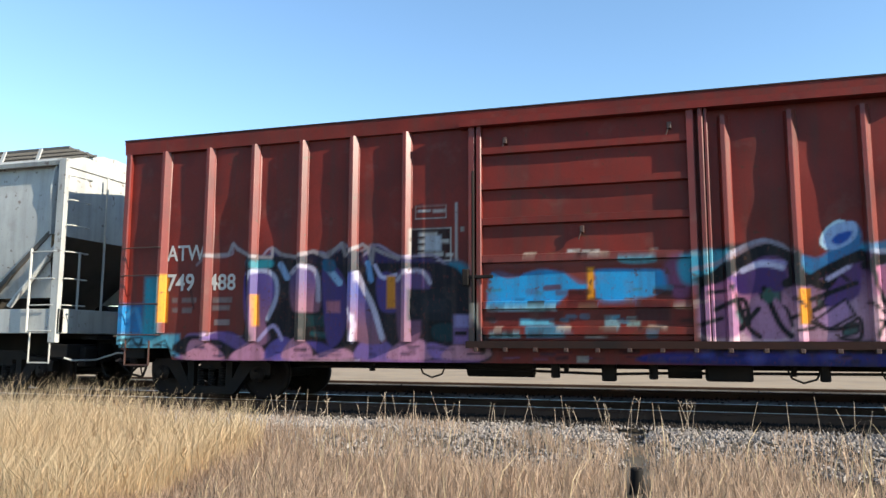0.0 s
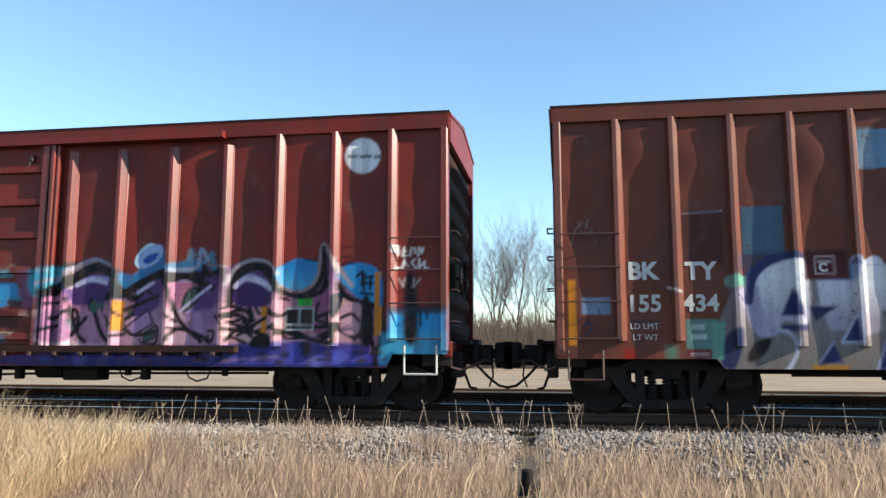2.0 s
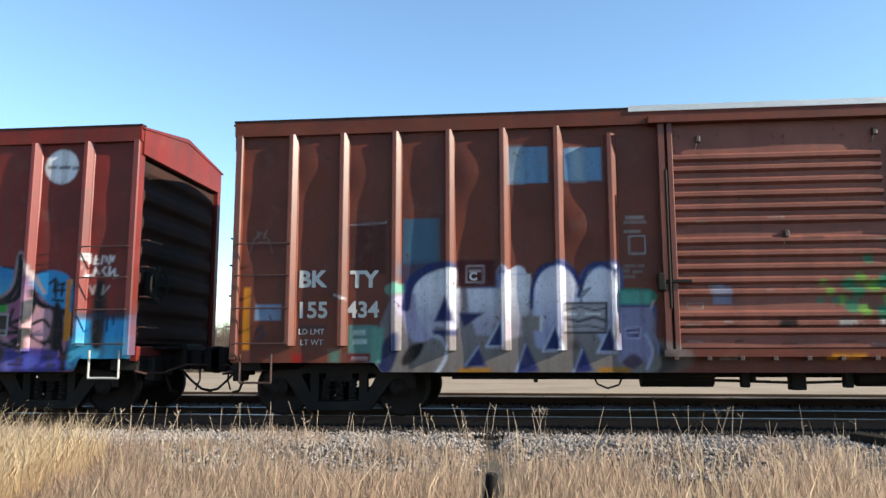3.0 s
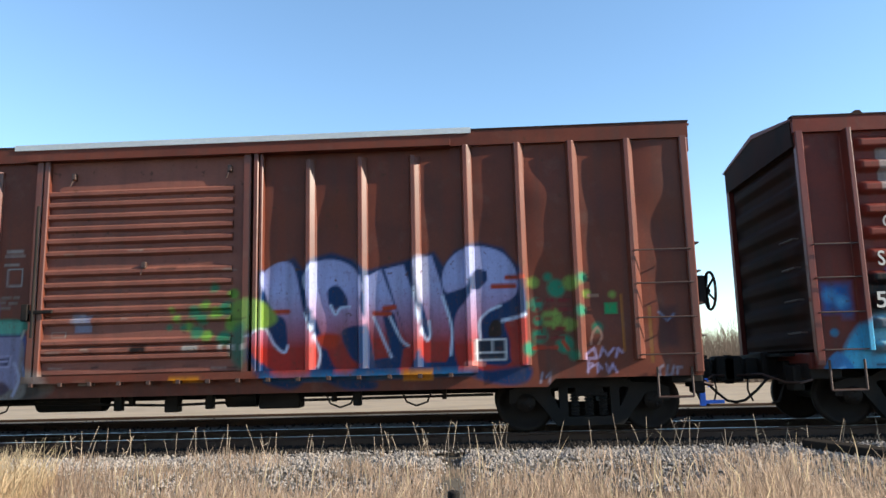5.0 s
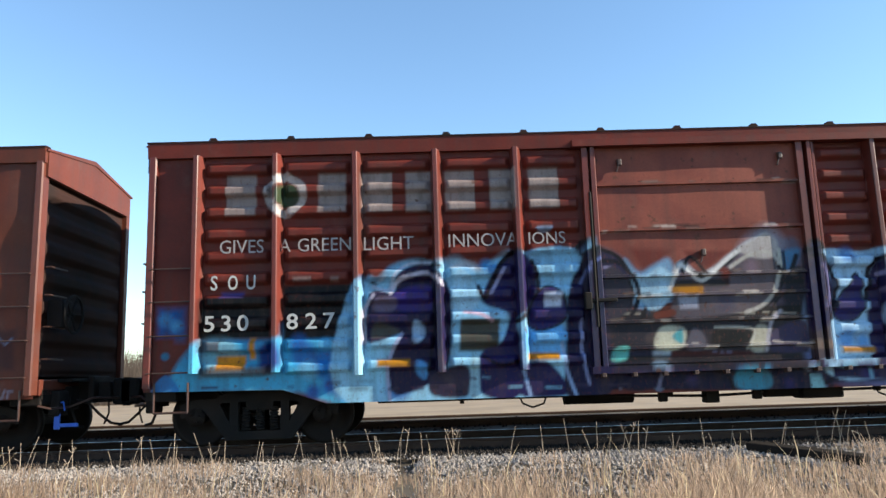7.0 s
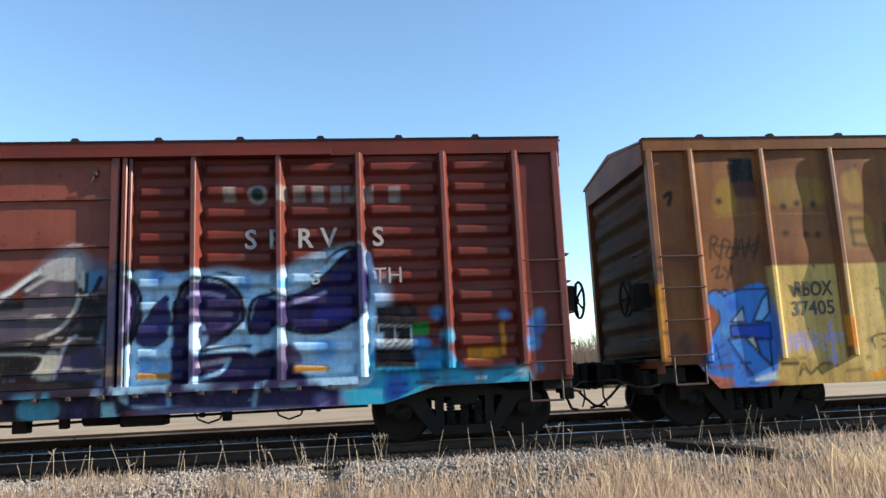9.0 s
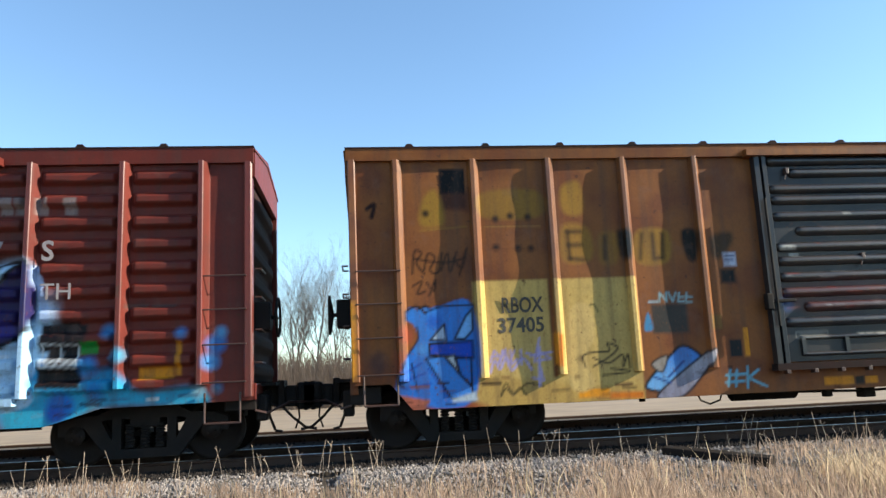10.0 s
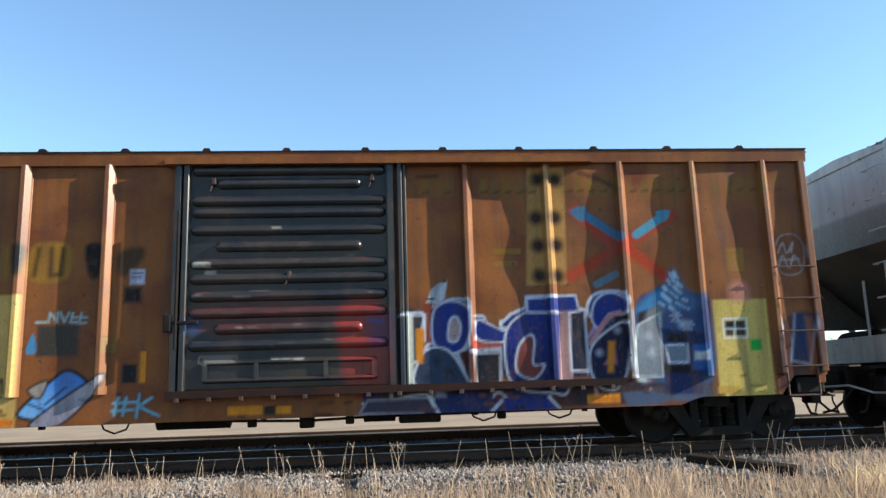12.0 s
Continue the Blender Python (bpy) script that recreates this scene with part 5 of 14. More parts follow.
    p.stroke([(6.14, 1.37), (6.33, 1.49)], 0.039, srgb('1a1622'))
    p.stroke([(2.27, 1.4), (2.53, 1.52)], 0.047, srgb('e0c4cc'), alpha=0.8)
    p.stroke([(3.06, 1.56), (3.24, 1.39)], 0.047, srgb('e0c4cc'), alpha=0.8)
    p.stroke([(3.84, 1.15), (4.09, 1.23)], 0.047, srgb('e0c4cc'), alpha=0.8)
    p.stroke([(4.83, 1.23), (5.03, 1.38)], 0.047, srgb('e0c4cc'), alpha=0.8)
    p.stroke([(5.79, 1.14), (5.98, 1.18)], 0.047, srgb('e0c4cc'), alpha=0.8)
    p.stroke([(6.21, 1.14), (6.48, 1.25)], 0.047, srgb('e0c4cc'), alpha=0.8)
    p.blob([(2.97, 1.64), (3.28, 1.72), (3.24, 1.31), (2.94, 1.23)], srgb('3a5450'), alpha=0.8)
    p.blob([(4.51, 1.07), (4.67, 1.23), (4.83, 0.99)], srgb('25352f'))
    p.stroke([(1.55, 1.4), (1.76, 1.57), (1.73, 1.06)], 0.039, srgb('17131e'))
    p.stroke([(1.92, 0.98), (2.04, 1.27), (2.28, 1.07)], 0.039, srgb('17131e'))
    p.stroke([(2.08, 1.65), (2.3, 1.73), (2.4, 1.4)], 0.039, srgb('17131e'))
    p.stroke([(2.39, 1.73), (2.62, 1.52), (2.55, 1.07)], 0.039, srgb('17131e'))
    p.stroke([(2.8, 1.64), (3.07, 1.39), (3.28, 1.52)], 0.039, srgb('17131e'))
    p.stroke([(2.86, 1.03), (3.11, 1.27)], 0.039, srgb('17131e'))
    p.stroke([(2.99, 1.07), (3.29, 1.11)], 0.039, srgb('17131e'))
    p.stroke([(3.54, 1.39), (3.84, 1.43)], 0.039, srgb('17131e'))
    p.stroke([(3.87, 1.83), (3.75, 1.39), (3.68, 0.99)], 0.039, srgb('17131e'))
    p.stroke([(4, 1.75), (4.17, 1.63)], 0.039, srgb('17131e'))
    p.stroke([(4.09, 0.99), (4.01, 1.27), (3.88, 1.39)], 0.039, srgb('17131e'))
    p.stroke([(4.41, 1.27), (4.63, 0.99)], 0.039, srgb('17131e'))
    p.stroke([(4.67, 1.5), (4.55, 1.15)], 0.039, srgb('17131e'))
    p.stroke([(4.87, 1.7), (5.07, 1.58)], 0.039, srgb('17131e'))
    p.stroke([(4.83, 0.97), (5.11, 1.07)], 0.039, srgb('17131e'))
    p.stroke([(5.23, 1.26), (5.43, 1.5), (5.55, 1.38)], 0.039, srgb('17131e'))
    p.stroke([(5.59, 1.07), (5.71, 1.3), (5.86, 1.18)], 0.039, srgb('17131e'))
    p.stroke([(5.31, 1.62), (5.55, 1.69), (5.87, 1.57)], 0.039, srgb('17131e'))
    p.stroke([(6.06, 1.49), (6.21, 1.29), (6.13, 1.06)], 0.039, srgb('17131e'))
    p.stroke([(6.29, 1.56), (6.52, 1.48), (6.41, 1.22)], 0.039, srgb('17131e'))
    p.stroke([(6.48, 1.02), (6.67, 1.21)], 0.039, srgb('17131e'))
    p.stroke([(1.67, 1.27), (1.91, 1.15)], 0.071, srgb('241c30'))
    p.stroke([(2.49, 1.4), (2.81, 1.07)], 0.071, srgb('241c30'))
    p.stroke([(3.33, 1.19), (3.46, 1.07)], 0.071, srgb('241c30'))
    p.stroke([(3.67, 1.19), (4.01, 1.07)], 0.071, srgb('241c30'))
    p.stroke([(4.17, 1.39), (4.34, 1.15)], 0.071, srgb('241c30'))
    p.stroke([(5.31, 1.18), (5.55, 1.07)], 0.071, srgb('241c30'))
    p.stroke([(5.87, 1.49), (6.02, 1.3)], 0.071, srgb('241c30'))
    p.stroke([(2.17, 1.73), (2.53, 1.77)], 0.039, srgb('d8ccd8'), alpha=0.8)
    p.stroke([(4.67, 1.62), (5.07, 1.66)], 0.039, srgb('d8ccd8'), alpha=0.8)
    p.stroke([(4.01, 1.55), (4.13, 1.39)], 0.039, srgb('d8ccd8'), alpha=0.8)
    p.stroke([(6.14, 1.64), (6.34, 1.72)], 0.039, srgb('d8ccd8'), alpha=0.8)
    p.rect(2.64, 1.15, 2.77, 1.61, srgb('dc9a2a'))
    p.rect(4.92, 1.13, 5.04, 1.59, srgb('dc9a2a'))
    p.rect(6.66, 1.1, 6.76, 2.01, srgb('e8a42c'))
    p.rect(5.34, 1.21, 5.76, 1.51, srgb('20222a'))
    p.frame_box(5.34, 1.21, 5.76, 1.51, 0.024, srgb('c0bcc0'))
    p.line([(5.54, 1.49), (5.53, 1.25)], 0.016, srgb('c0bcc0'))
    p.line([(5.34, 1.27), (5.76, 1.27)], 0.016, srgb('c0bcc0'))
    p.rect(5.52, 1.52, 5.71, 1.67, srgb('2fae4c'))
    p.rect(6.88, 0.75, 7.69, 1.44, srgb('3f9ccc'), soft=0.05)
    p.rect(6.75, 0.69, 7.69, 1.14, srgb('5aaaca'), soft=0.04, alpha=0.9)
    p.blob([(7.09, 1.9), (7.26, 1.89), (7.28, 1.06), (7.09, 1.06)], srgb('16151c'), soft=0.04)
    p.line([(7.32, 1.45), (7.33, 1.24)], 0.031, srgb('1a2a38'))
    p.line([(7.41, 1.45), (7.42, 1.34)], 0.031, srgb('1a2a38'))
    p.rect(6.88, 1.41, 7.71, 1.52, srgb('243a50'), soft=0.04, alpha=0.8)
    p.line([(6.92, 2.37), (7, 2.38), (7, 2.25)], 0.031, srgb('d8d4d4'))
    p.line([(6.92, 2.31), (7, 2.31)], 0.031, srgb('d8d4d4'))
    p.line([(7.08, 2.36), (7.06, 2.24), (7.13, 2.24)], 0.031, srgb('d8d4d4'))
    p.line([(7.07, 2.3), (7.11, 2.31)], 0.031, srgb('d8d4d4'))
    p.line([(7.17, 2.24), (7.18, 2.36), (7.24, 2.34), (7.24, 2.28)], 0.031, srgb('d8d4d4'))
    p.line([(7.28, 2.24), (7.3, 2.36), (7.34, 2.28), (7.36, 2.35)], 0.031, srgb('d8d4d4'))
    p.line([(6.94, 2.19), (6.96, 2.05), (7.02, 2.07)], 0.031, srgb('d8d4d4'))
    p.line([(7.06, 2.05), (7.08, 2.18), (7.14, 2.08)], 0.031, srgb('d8d4d4'))
    p.line([(7.23, 2.19), (7.19, 2.14), (7.25, 2.06)], 0.031, srgb('d8d4d4'))
    p.line([(7.3, 2.19), (7.29, 2.05), (7.38, 2.16), (7.38, 2.04), (7.43, 2.06)], 0.031, srgb('d8d4d4'))
    p.line([(7.01, 1.91), (7.07, 1.79), (7.09, 1.91)], 0.031, srgb('b8b2b2'), alpha=0.8)
    p.line([(7.23, 1.91), (7.22, 1.79), (7.32, 1.91)], 0.031, srgb('b8b2b2'), alpha=0.8)
    p.stroke([(7.13, 2.75), (7.07, 2.46), (7.19, 2.45), (7.36, 2.78), (7.41, 2.47), (7.19, 2.44)], 0.016, srgb('7a4a48'))
    p.line([(6.42, 2), (6.37, 1.68), (6.45, 1.83), (6.53, 1.99)], 0.031, srgb('16323c'))
    p.line([(6.49, 1.83), (6.61, 1.98), (6.55, 1.68)], 0.031, srgb('16323c'))
    p.line([(6.61, 1.91), (6.66, 1.71)], 0.031, srgb('16323c'))
    p.rect(6.45, 1.46, 6.55, 1.48, srgb('b8a8ac'), alpha=0.7)
    p.rect(6.45, 1.41, 6.55, 1.43, srgb('b8a8ac'), alpha=0.7)
    p.rect(6.45, 1.35, 6.55, 1.38, srgb('b8a8ac'), alpha=0.7)
    p.rect(6.45, 1.3, 6.55, 1.32, srgb('b8a8ac'), alpha=0.7)
    p.rect(6.45, 1.25, 6.54, 1.27, srgb('b8a8ac'), alpha=0.7)
    p.rect(6.44, 1.19, 6.54, 1.22, srgb('b8a8ac'), alpha=0.7)
    p.rect(6.44, 1.14, 6.54, 1.16, srgb('b8a8ac'), alpha=0.7)
    p.disc(6.45, 3.74, 0.268, srgb('e6e6ea'))
    p.rect(6.22, 3.71, 6.37, 3.76, srgb('4a5058'), alpha=0.8)
    p.rect(6.4, 3.7, 6.59, 3.75, srgb('4a5058'), alpha=0.8)
    p.rect(6.62, 3.69, 6.73, 3.74, srgb('4a5058'), alpha=0.8)
    p.line([(6.15, 2.37), (6.34, 2.4)], 0.024, srgb('4a2826'))
    p.line([(6.15, 2.23), (6.34, 2.25)], 0.024, srgb('4a2826'))
    p.blob([(1.51, 1.78), (1.81, 2), (2.11, 2.22), (2.48, 2.18), (2.74, 1.76), (3, 1.85), (3.38, 2.03), (3.44, 2.09), (3.94, 2.02), (4.04, 2.17), (4.25, 2.01), (4.4, 1.97), (4.56, 2.12), (4.87, 2.21), (4.84, 0.97), (1.45, 0.98)], srgb('6a4672'), srgb('c49cae'), soft=0.02, sharp=True)
    p.blob([(1.54, 2.11), (1.84, 2.11), (1.78, 1.87), (1.54, 1.76)], srgb('5aa4b8'), soft=0.03)
    p.blob([(2.71, 2.05), (2.93, 2.04), (3.35, 2.41), (3.35, 2.06), (3, 1.88), (2.77, 1.85)], srgb('4a84b0'), soft=0.03)
    p.blob([(3.51, 2.18), (3.95, 2.23), (3.97, 2.08), (3.51, 2.06)], srgb('4a7ca0'), soft=0.03)
    p.blob([(2.95, 2.26), (3.06, 2.42), (3.26, 2.48), (3.36, 2.44), (3.32, 2.25), (3.13, 2.13), (3, 2.13)], srgb('a8bcdc'), soft=0.012)
    p.blob([(3.05, 2.23), (3.13, 2.32), (3.29, 2.35), (3.25, 2.25), (3.13, 2.18)], srgb('2c62b0'), soft=0.015)
    p.blob([(1.54, 1.75), (1.88, 1.78), (2.15, 1.99), (2.48, 1.99), (2.49, 1.7), (2.18, 1.64), (1.98, 1.52), (1.55, 1.36)], srgb('a86c98'), srgb('c088a0'), soft=0.015)
    p.blob([(1.81, 1.81), (2.11, 1.93), (2.48, 1.89), (2.48, 1.7), (2.15, 1.64), (1.92, 1.65)], srgb('6e4a84'), soft=0.02)
    p.stroke([(1.51, 1.73), (1.81, 1.97), (2.08, 2.16), (2.35, 2.18), (2.54, 2.02), (2.64, 1.7), (3, 1.88), (3.38, 2.06)], 0.11, srgb('17121f'))
    p.stroke([(1.81, 2.03), (2.11, 2.2), (2.35, 2.25), (2.51, 2.18), (2.64, 1.98)], 0.047, srgb('98848c'))
    p.stroke([(2.06, 1.92), (2.25, 1.98), (2.48, 1.96)], 0.079, srgb('a89cc8'))
    p.stroke([(1.88, 1.84), (1.96, 1.87)], 0.047, srgb('c8b4c8'))
    p.blob([(1.51, 1.36), (1.95, 1.48), (2.48, 1.57), (2.51, 0.98), (1.48, 0.98)], srgb('bc8ea4'), srgb('d4b4ba'), soft=0.02, alpha=0.95)
    p.stroke([(1.53, 1.42), (1.95, 1.48), (2.22, 1.64)], 0.039, srgb('b87a9c'))
    p.stroke([(1.83, 1.68), (1.93, 1.42), (2, 1.17)], 0.047, srgb('17121f'))
    p.stroke([(2.18, 1.59), (2.28, 1.29), (2.36, 1.16)], 0.047, srgb('17121f'))
    p.stroke([(2.36, 1.67), (2.25, 1.67), (2.35, 1.45), (2.48, 1.38), (2.54, 1.16)], 0.047, srgb('17121f'))
    p.stroke([(1.51, 1.23), (1.82, 1.33), (2.05, 1.37)], 0.047, srgb('17121f'))
    p.stroke([(1.99, 1.23), (2.28, 1.34)], 0.047, srgb('17121f'))
    p.stroke([(1.8, 1.13), (2.05, 1.1)], 0.047, srgb('17121f'))
    p.stroke([(2.48, 1.23), (2.61, 1.29)], 0.047, srgb('17121f'))
    p.stroke([(2.87, 1.41), (2.77, 1.29), (3.06, 1.16)], 0.047, srgb('17121f'))
    p.stroke([(3, 1.66), (2.9, 1.41), (2.8, 1.35)], 0.047, srgb('17121f'))
    p.stroke([(2.93, 1.79), (3, 1.6), (2.99, 1.44)], 0.047, srgb('17121f'))
    p.stroke([(3.12, 1.13), (3.31, 1.25), (3.31, 1), (3.09, 1)], 0.047, srgb('17121f'))
    p.stroke([(3.25, 1.56), (2.93, 1.41)], 0.047, srgb('17121f'))
    p.stroke([(3.66, 1.54), (3.84, 1.28), (4.02, 1)], 0.047, srgb('17121f'))
    p.stroke([(3.5, 1.3), (3.81, 1.35)], 0.047, srgb('17121f'))
    p.stroke([(3.75, 1.62), (3.82, 1.77), (4, 1.89)], 0.047, srgb('17121f'))
    p.stroke([(3.99, 1.15), (4.21, 1.17), (4.17, 1), (3.99, 1.12)], 0.047, srgb('17121f'))
    p.stroke([(4.07, 2.14), (4.03, 1.95), (4.16, 1.98)], 0.047, srgb('17121f'))
    p.stroke([(4.37, 2), (4.49, 1.63)], 0.047, srgb('17121f'))
    p.stroke([(4.39, 1.42), (4.6, 1.39), (4.85, 1.42)], 0.047, srgb('17121f'))
    p.stroke([(4.42, 1.24), (4.66, 1.18), (4.84, 1.08)], 0.047, srgb('17121f'))
    p.stroke([(4.67, 1.63), (4.78, 1.33)], 0.047, srgb('17121f'))
    p.stroke([(3.5, 1.13), (3.59, 0.99)], 0.047, srgb('17121f'))
    p.blob([(2.25, 1.64), (2.41, 1.67), (2.41, 1.42), (2.31, 1.45)], srgb('5a7470'), edge=srgb('17121f'), edge_w=0.024)
    p.blob([(1.82, 1.29), (1.95, 1.36), (1.95, 1.13), (1.82, 1.12)], srgb('5a7470'), edge=srgb('17121f'), edge_w=0.024)
    p.blob([(3.15, 1.16), (3.28, 1.19), (3.28, 1.07), (3.12, 1.04)], srgb('5a7470'), edge=srgb('17121f'), edge_w=0.024)
    p.blob([(3.75, 1.62), (3.85, 1.8), (3.91, 1.77), (3.81, 1.46)], srgb('5a7470'), edge=srgb('17121f'), edge_w=0.024)
    p.blob([(4.02, 1.09), (4.14, 1.12), (4.14, 1.03)], srgb('5a7470'), edge=srgb('17121f'), edge_w=0.024)
    p.blob([(2.83, 1.51), (2.9, 1.47), (2.87, 1.4)], srgb('5a7470'), edge=srgb('17121f'), edge_w=0.024)
    p.blob([(2.8, 1.29), (3.06, 1.44), (3.28, 1.56), (3.28, 1.28), (3.06, 1.18)], srgb('c4a0b8'), soft=0.015)
    p.blob([(3, 1.69), (3.32, 1.94), (3.33, 1.62), (3.06, 1.53)], srgb('6e4a84'), soft=0.02)
    p.stroke([(3, 1.74), (3.25, 1.92)], 0.047, srgb('b4a4c4'))
    p.blob([(3.5, 1.96), (3.85, 1.95), (3.94, 1.83), (3.75, 1.65), (3.72, 1.52), (3.5, 1.56)], srgb('b47890'), srgb('cc94a0'), soft=0.015)
    p.stroke([(3.54, 1.93), (3.85, 1.92)], 0.047, srgb('b4a4c4'))
    p.stroke([(3.51, 2.01), (4, 2.01), (4.25, 2.04)], 0.071, srgb('17121f'))
    p.stroke([(3.81, 1.45), (4, 1.58), (4.09, 1.72)], 0.055, srgb('b4a4d0'))
    p.blob([(4, 1.89), (4.22, 1.92), (4.21, 1.52), (3.9, 1.43)], srgb('6e4a84'), soft=0.02)
    p.stroke([(3.49, 2.09), (3.91, 2.11), (3.98, 2.39), (4.1, 2.23)], 0.063, srgb('98a0b4'))
    p.blob([(4.01, 2.17), (4.16, 2.04), (4.13, 1.98), (4, 1.98)], srgb('17121f'), soft=0.01, sharp=True)
    p.blob([(3.81, 1.43), (4.21, 1.49), (4.22, 1.24), (3.93, 1.25)], srgb('a07ca8'), soft=0.02, alpha=0.8)
    p.blob([(3.5, 1.53), (3.69, 1.49), (3.9, 1.12), (3.5, 1)], srgb('cca8b4'), soft=0.02, alpha=0.95)
    p.blob([(2.61, 1.64), (2.78, 1.63), (2.77, 1.18), (2.61, 1.18)], srgb('d09028'), soft=0.01, sharp=True)
    p.blob([(4.4, 2.11), (4.6, 2.2), (4.83, 2.23), (5.09, 2.02), (5.22, 1.82), (5.7, 1.71), (5.85, 2.4), (5.97, 2.23), (6.21, 1.79), (6.62, 1.56), (6.63, 1.01), (6.31, 0.95), (4.38, 0.97)], srgb('6a4672'), srgb('c0949f'), soft=0.02, sharp=True)
    p.blob([(5.16, 2.02), (5.49, 2.23), (5.78, 2.1), (5.8, 1.94), (5.6, 1.74), (5.31, 1.78)], srgb('3a8cc0'), srgb('56a8cc'), soft=0.015)
    p.blob([(6.13, 2.03), (6.42, 2.15), (6.73, 2.01), (6.77, 1.55), (6.62, 1.56), (6.34, 1.69)], srgb('3f94c4'), soft=0.02)
    p.blob([(4.53, 1.83), (4.8, 2.01), (5.06, 1.89), (5.08, 1.69), (4.85, 1.54), (4.59, 1.63)], srgb('6e4a84'), soft=0.015)
    p.stroke([(4.55, 1.88), (4.76, 1.98), (5.02, 1.87)], 0.071, srgb('a89cc8'))
    p.stroke([(4.48, 1.9), (4.6, 2.1), (4.87, 2.14), (5.06, 1.99), (5.18, 1.8), (5.44, 1.71), (5.7, 1.74), (5.83, 1.93), (5.9, 2.3)], 0.102, srgb('17121f'))
    p.stroke([(4.5, 2.07), (4.77, 2.23), (5.03, 2.12), (5.19, 1.89), (5.38, 1.75), (5.64, 1.78), (5.8, 1.97), (5.87, 2.43), (6.04, 2.23), (6.22, 1.96)], 0.047, srgb('a08c90'))
    p.blob([(4.39, 1.6), (4.75, 1.53), (5.08, 1.56), (5.31, 1.68), (5.33, 1.19), (5.04, 1.03), (4.38, 1.07)], srgb('c494a4'), srgb('d4acac'), soft=0.02)
    p.blob([(5.76, 1.67), (5.96, 1.8), (6.01, 1.54), (5.93, 1.09), (5.75, 1.19)], srgb('9a6486'), soft=0.02)
    p.blob([(6.03, 1.64), (6.21, 1.7), (6.52, 1.53), (6.45, 1.4), (6.29, 1.34), (6.44, 1.14), (6.06, 1.02)], srgb('d0a8a4'), srgb('c49ca4'), soft=0.02)
    p.stroke([(5.76, 1.67), (5.89, 1.77), (5.94, 1.82)], 0.039, srgb('b4a4c4'))
    p.stroke([(6.12, 1.83), (6.24, 1.66), (6.49, 1.56), (6.65, 1.53)], 0.087, srgb('17121f'))
    p.blob([(6.02, 1.67), (6.19, 1.7), (6.14, 1.44), (6.07, 1.34), (6.02, 1.41)], srgb('2a3040'), soft=0.015)
    p.stroke([(4.39, 1.37), (4.59, 1.4), (4.78, 1.3)], 0.063, srgb('17121f'))
    p.stroke([(4.38, 1.2), (4.68, 1.17), (4.81, 1.1)], 0.063, srgb('17121f'))
    p.stroke([(4.71, 1.63), (4.81, 1.36), (4.68, 1.3)], 0.063, srgb('17121f'))
    p.stroke([(5.75, 1.35), (6.07, 1.44), (6.32, 1.37), (6.58, 1.4)], 0.063, srgb('17121f'))
    p.stroke([(5.78, 1.22), (6.19, 1.24), (6.44, 1.14)], 0.063, srgb('17121f'))
    p.stroke([(5.87, 1.09), (6.06, 1.15)], 0.063, srgb('17121f'))
    p.stroke([(6.26, 1.4), (6.32, 1.31)], 0.063, srgb('17121f'))
    p.stroke([(5.2, 1.13), (5.46, 1.16), (5.74, 1.06), (6, 1.09)], 0.063, srgb('17121f'))
    p.stroke([(5.04, 1.43), (5.21, 1.39)], 0.063, srgb('17121f'))
    p.stroke([(4.88, 1.16), (5.17, 1.26)], 0.063, srgb('17121f'))
    p.blob([(6.46, 1.53), (6.63, 1.53), (6.62, 1.14), (6.44, 1.17)], srgb('17121f'), soft=0.02, sharp=True)
    p.rect(6.47, 1.47, 6.52, 1.5, srgb('8a8490'), alpha=0.8)
    p.rect(6.54, 1.47, 6.58, 1.5, srgb('8a8490'), alpha=0.8)
    p.rect(6.47, 1.4, 6.51, 1.43, srgb('8a8490'), alpha=0.8)
    p.rect(6.54, 1.4, 6.58, 1.43, srgb('8a8490'), alpha=0.8)
    p.rect(6.46, 1.33, 6.51, 1.36, srgb('8a8490'), alpha=0.8)
    p.rect(6.54, 1.33, 6.58, 1.36, srgb('8a8490'), alpha=0.8)
    p.rect(6.46, 1.27, 6.51, 1.3, srgb('8a8490'), alpha=0.8)
    p.rect(6.53, 1.27, 6.58, 1.3, srgb('8a8490'), alpha=0.8)
    p.line([(6.39, 1.95), (6.48, 2.02), (6.47, 1.82)], 0.039, srgb('14161c'))
    p.line([(6.51, 1.98), (6.5, 1.76)], 0.039, srgb('14161c'))
    p.line([(6.54, 1.93), (6.63, 1.95)], 0.039, srgb('14161c'))
    p.line([(6.47, 1.85), (6.63, 1.85)], 0.039, srgb('14161c'))
    p.line([(6.6, 1.93), (6.59, 1.77)], 0.039, srgb('14161c'))
    p.line([(6.46, 1.71), (6.62, 1.69)], 0.039, srgb('14161c'))
    p.blob([(4.38, 0.97), (5.36, 1.03), (6.59, 0.98), (6.61, 0.68), (4.38, 0.69)], srgb('3f4496'), srgb('5a58a8'), soft=0.02, sharp=True, alpha=0.9)
    p.stroke([(5.29, 1.03), (5.68, 1.07), (5.99, 0.96)], 0.063, srgb('a890b0'))
    p.blob([(5.55, 0.99), (5.71, 0.99), (5.69, 0.83), (5.53, 0.83)], srgb('201c30'), soft=0.02)
    p.stroke([(6.63, 1.01), (6.67, 0.82), (6.68, 0.69)], 0.063, srgb('17121f'))
    p.stroke([(4.38, 0.74), (4.8, 0.77), (5.22, 0.8)], 0.047, srgb('8a78a8'))
    p.stroke([(4.39, 1.5), (4.52, 1.53), (4.75, 1.46)], 0.047, srgb('17121f'))
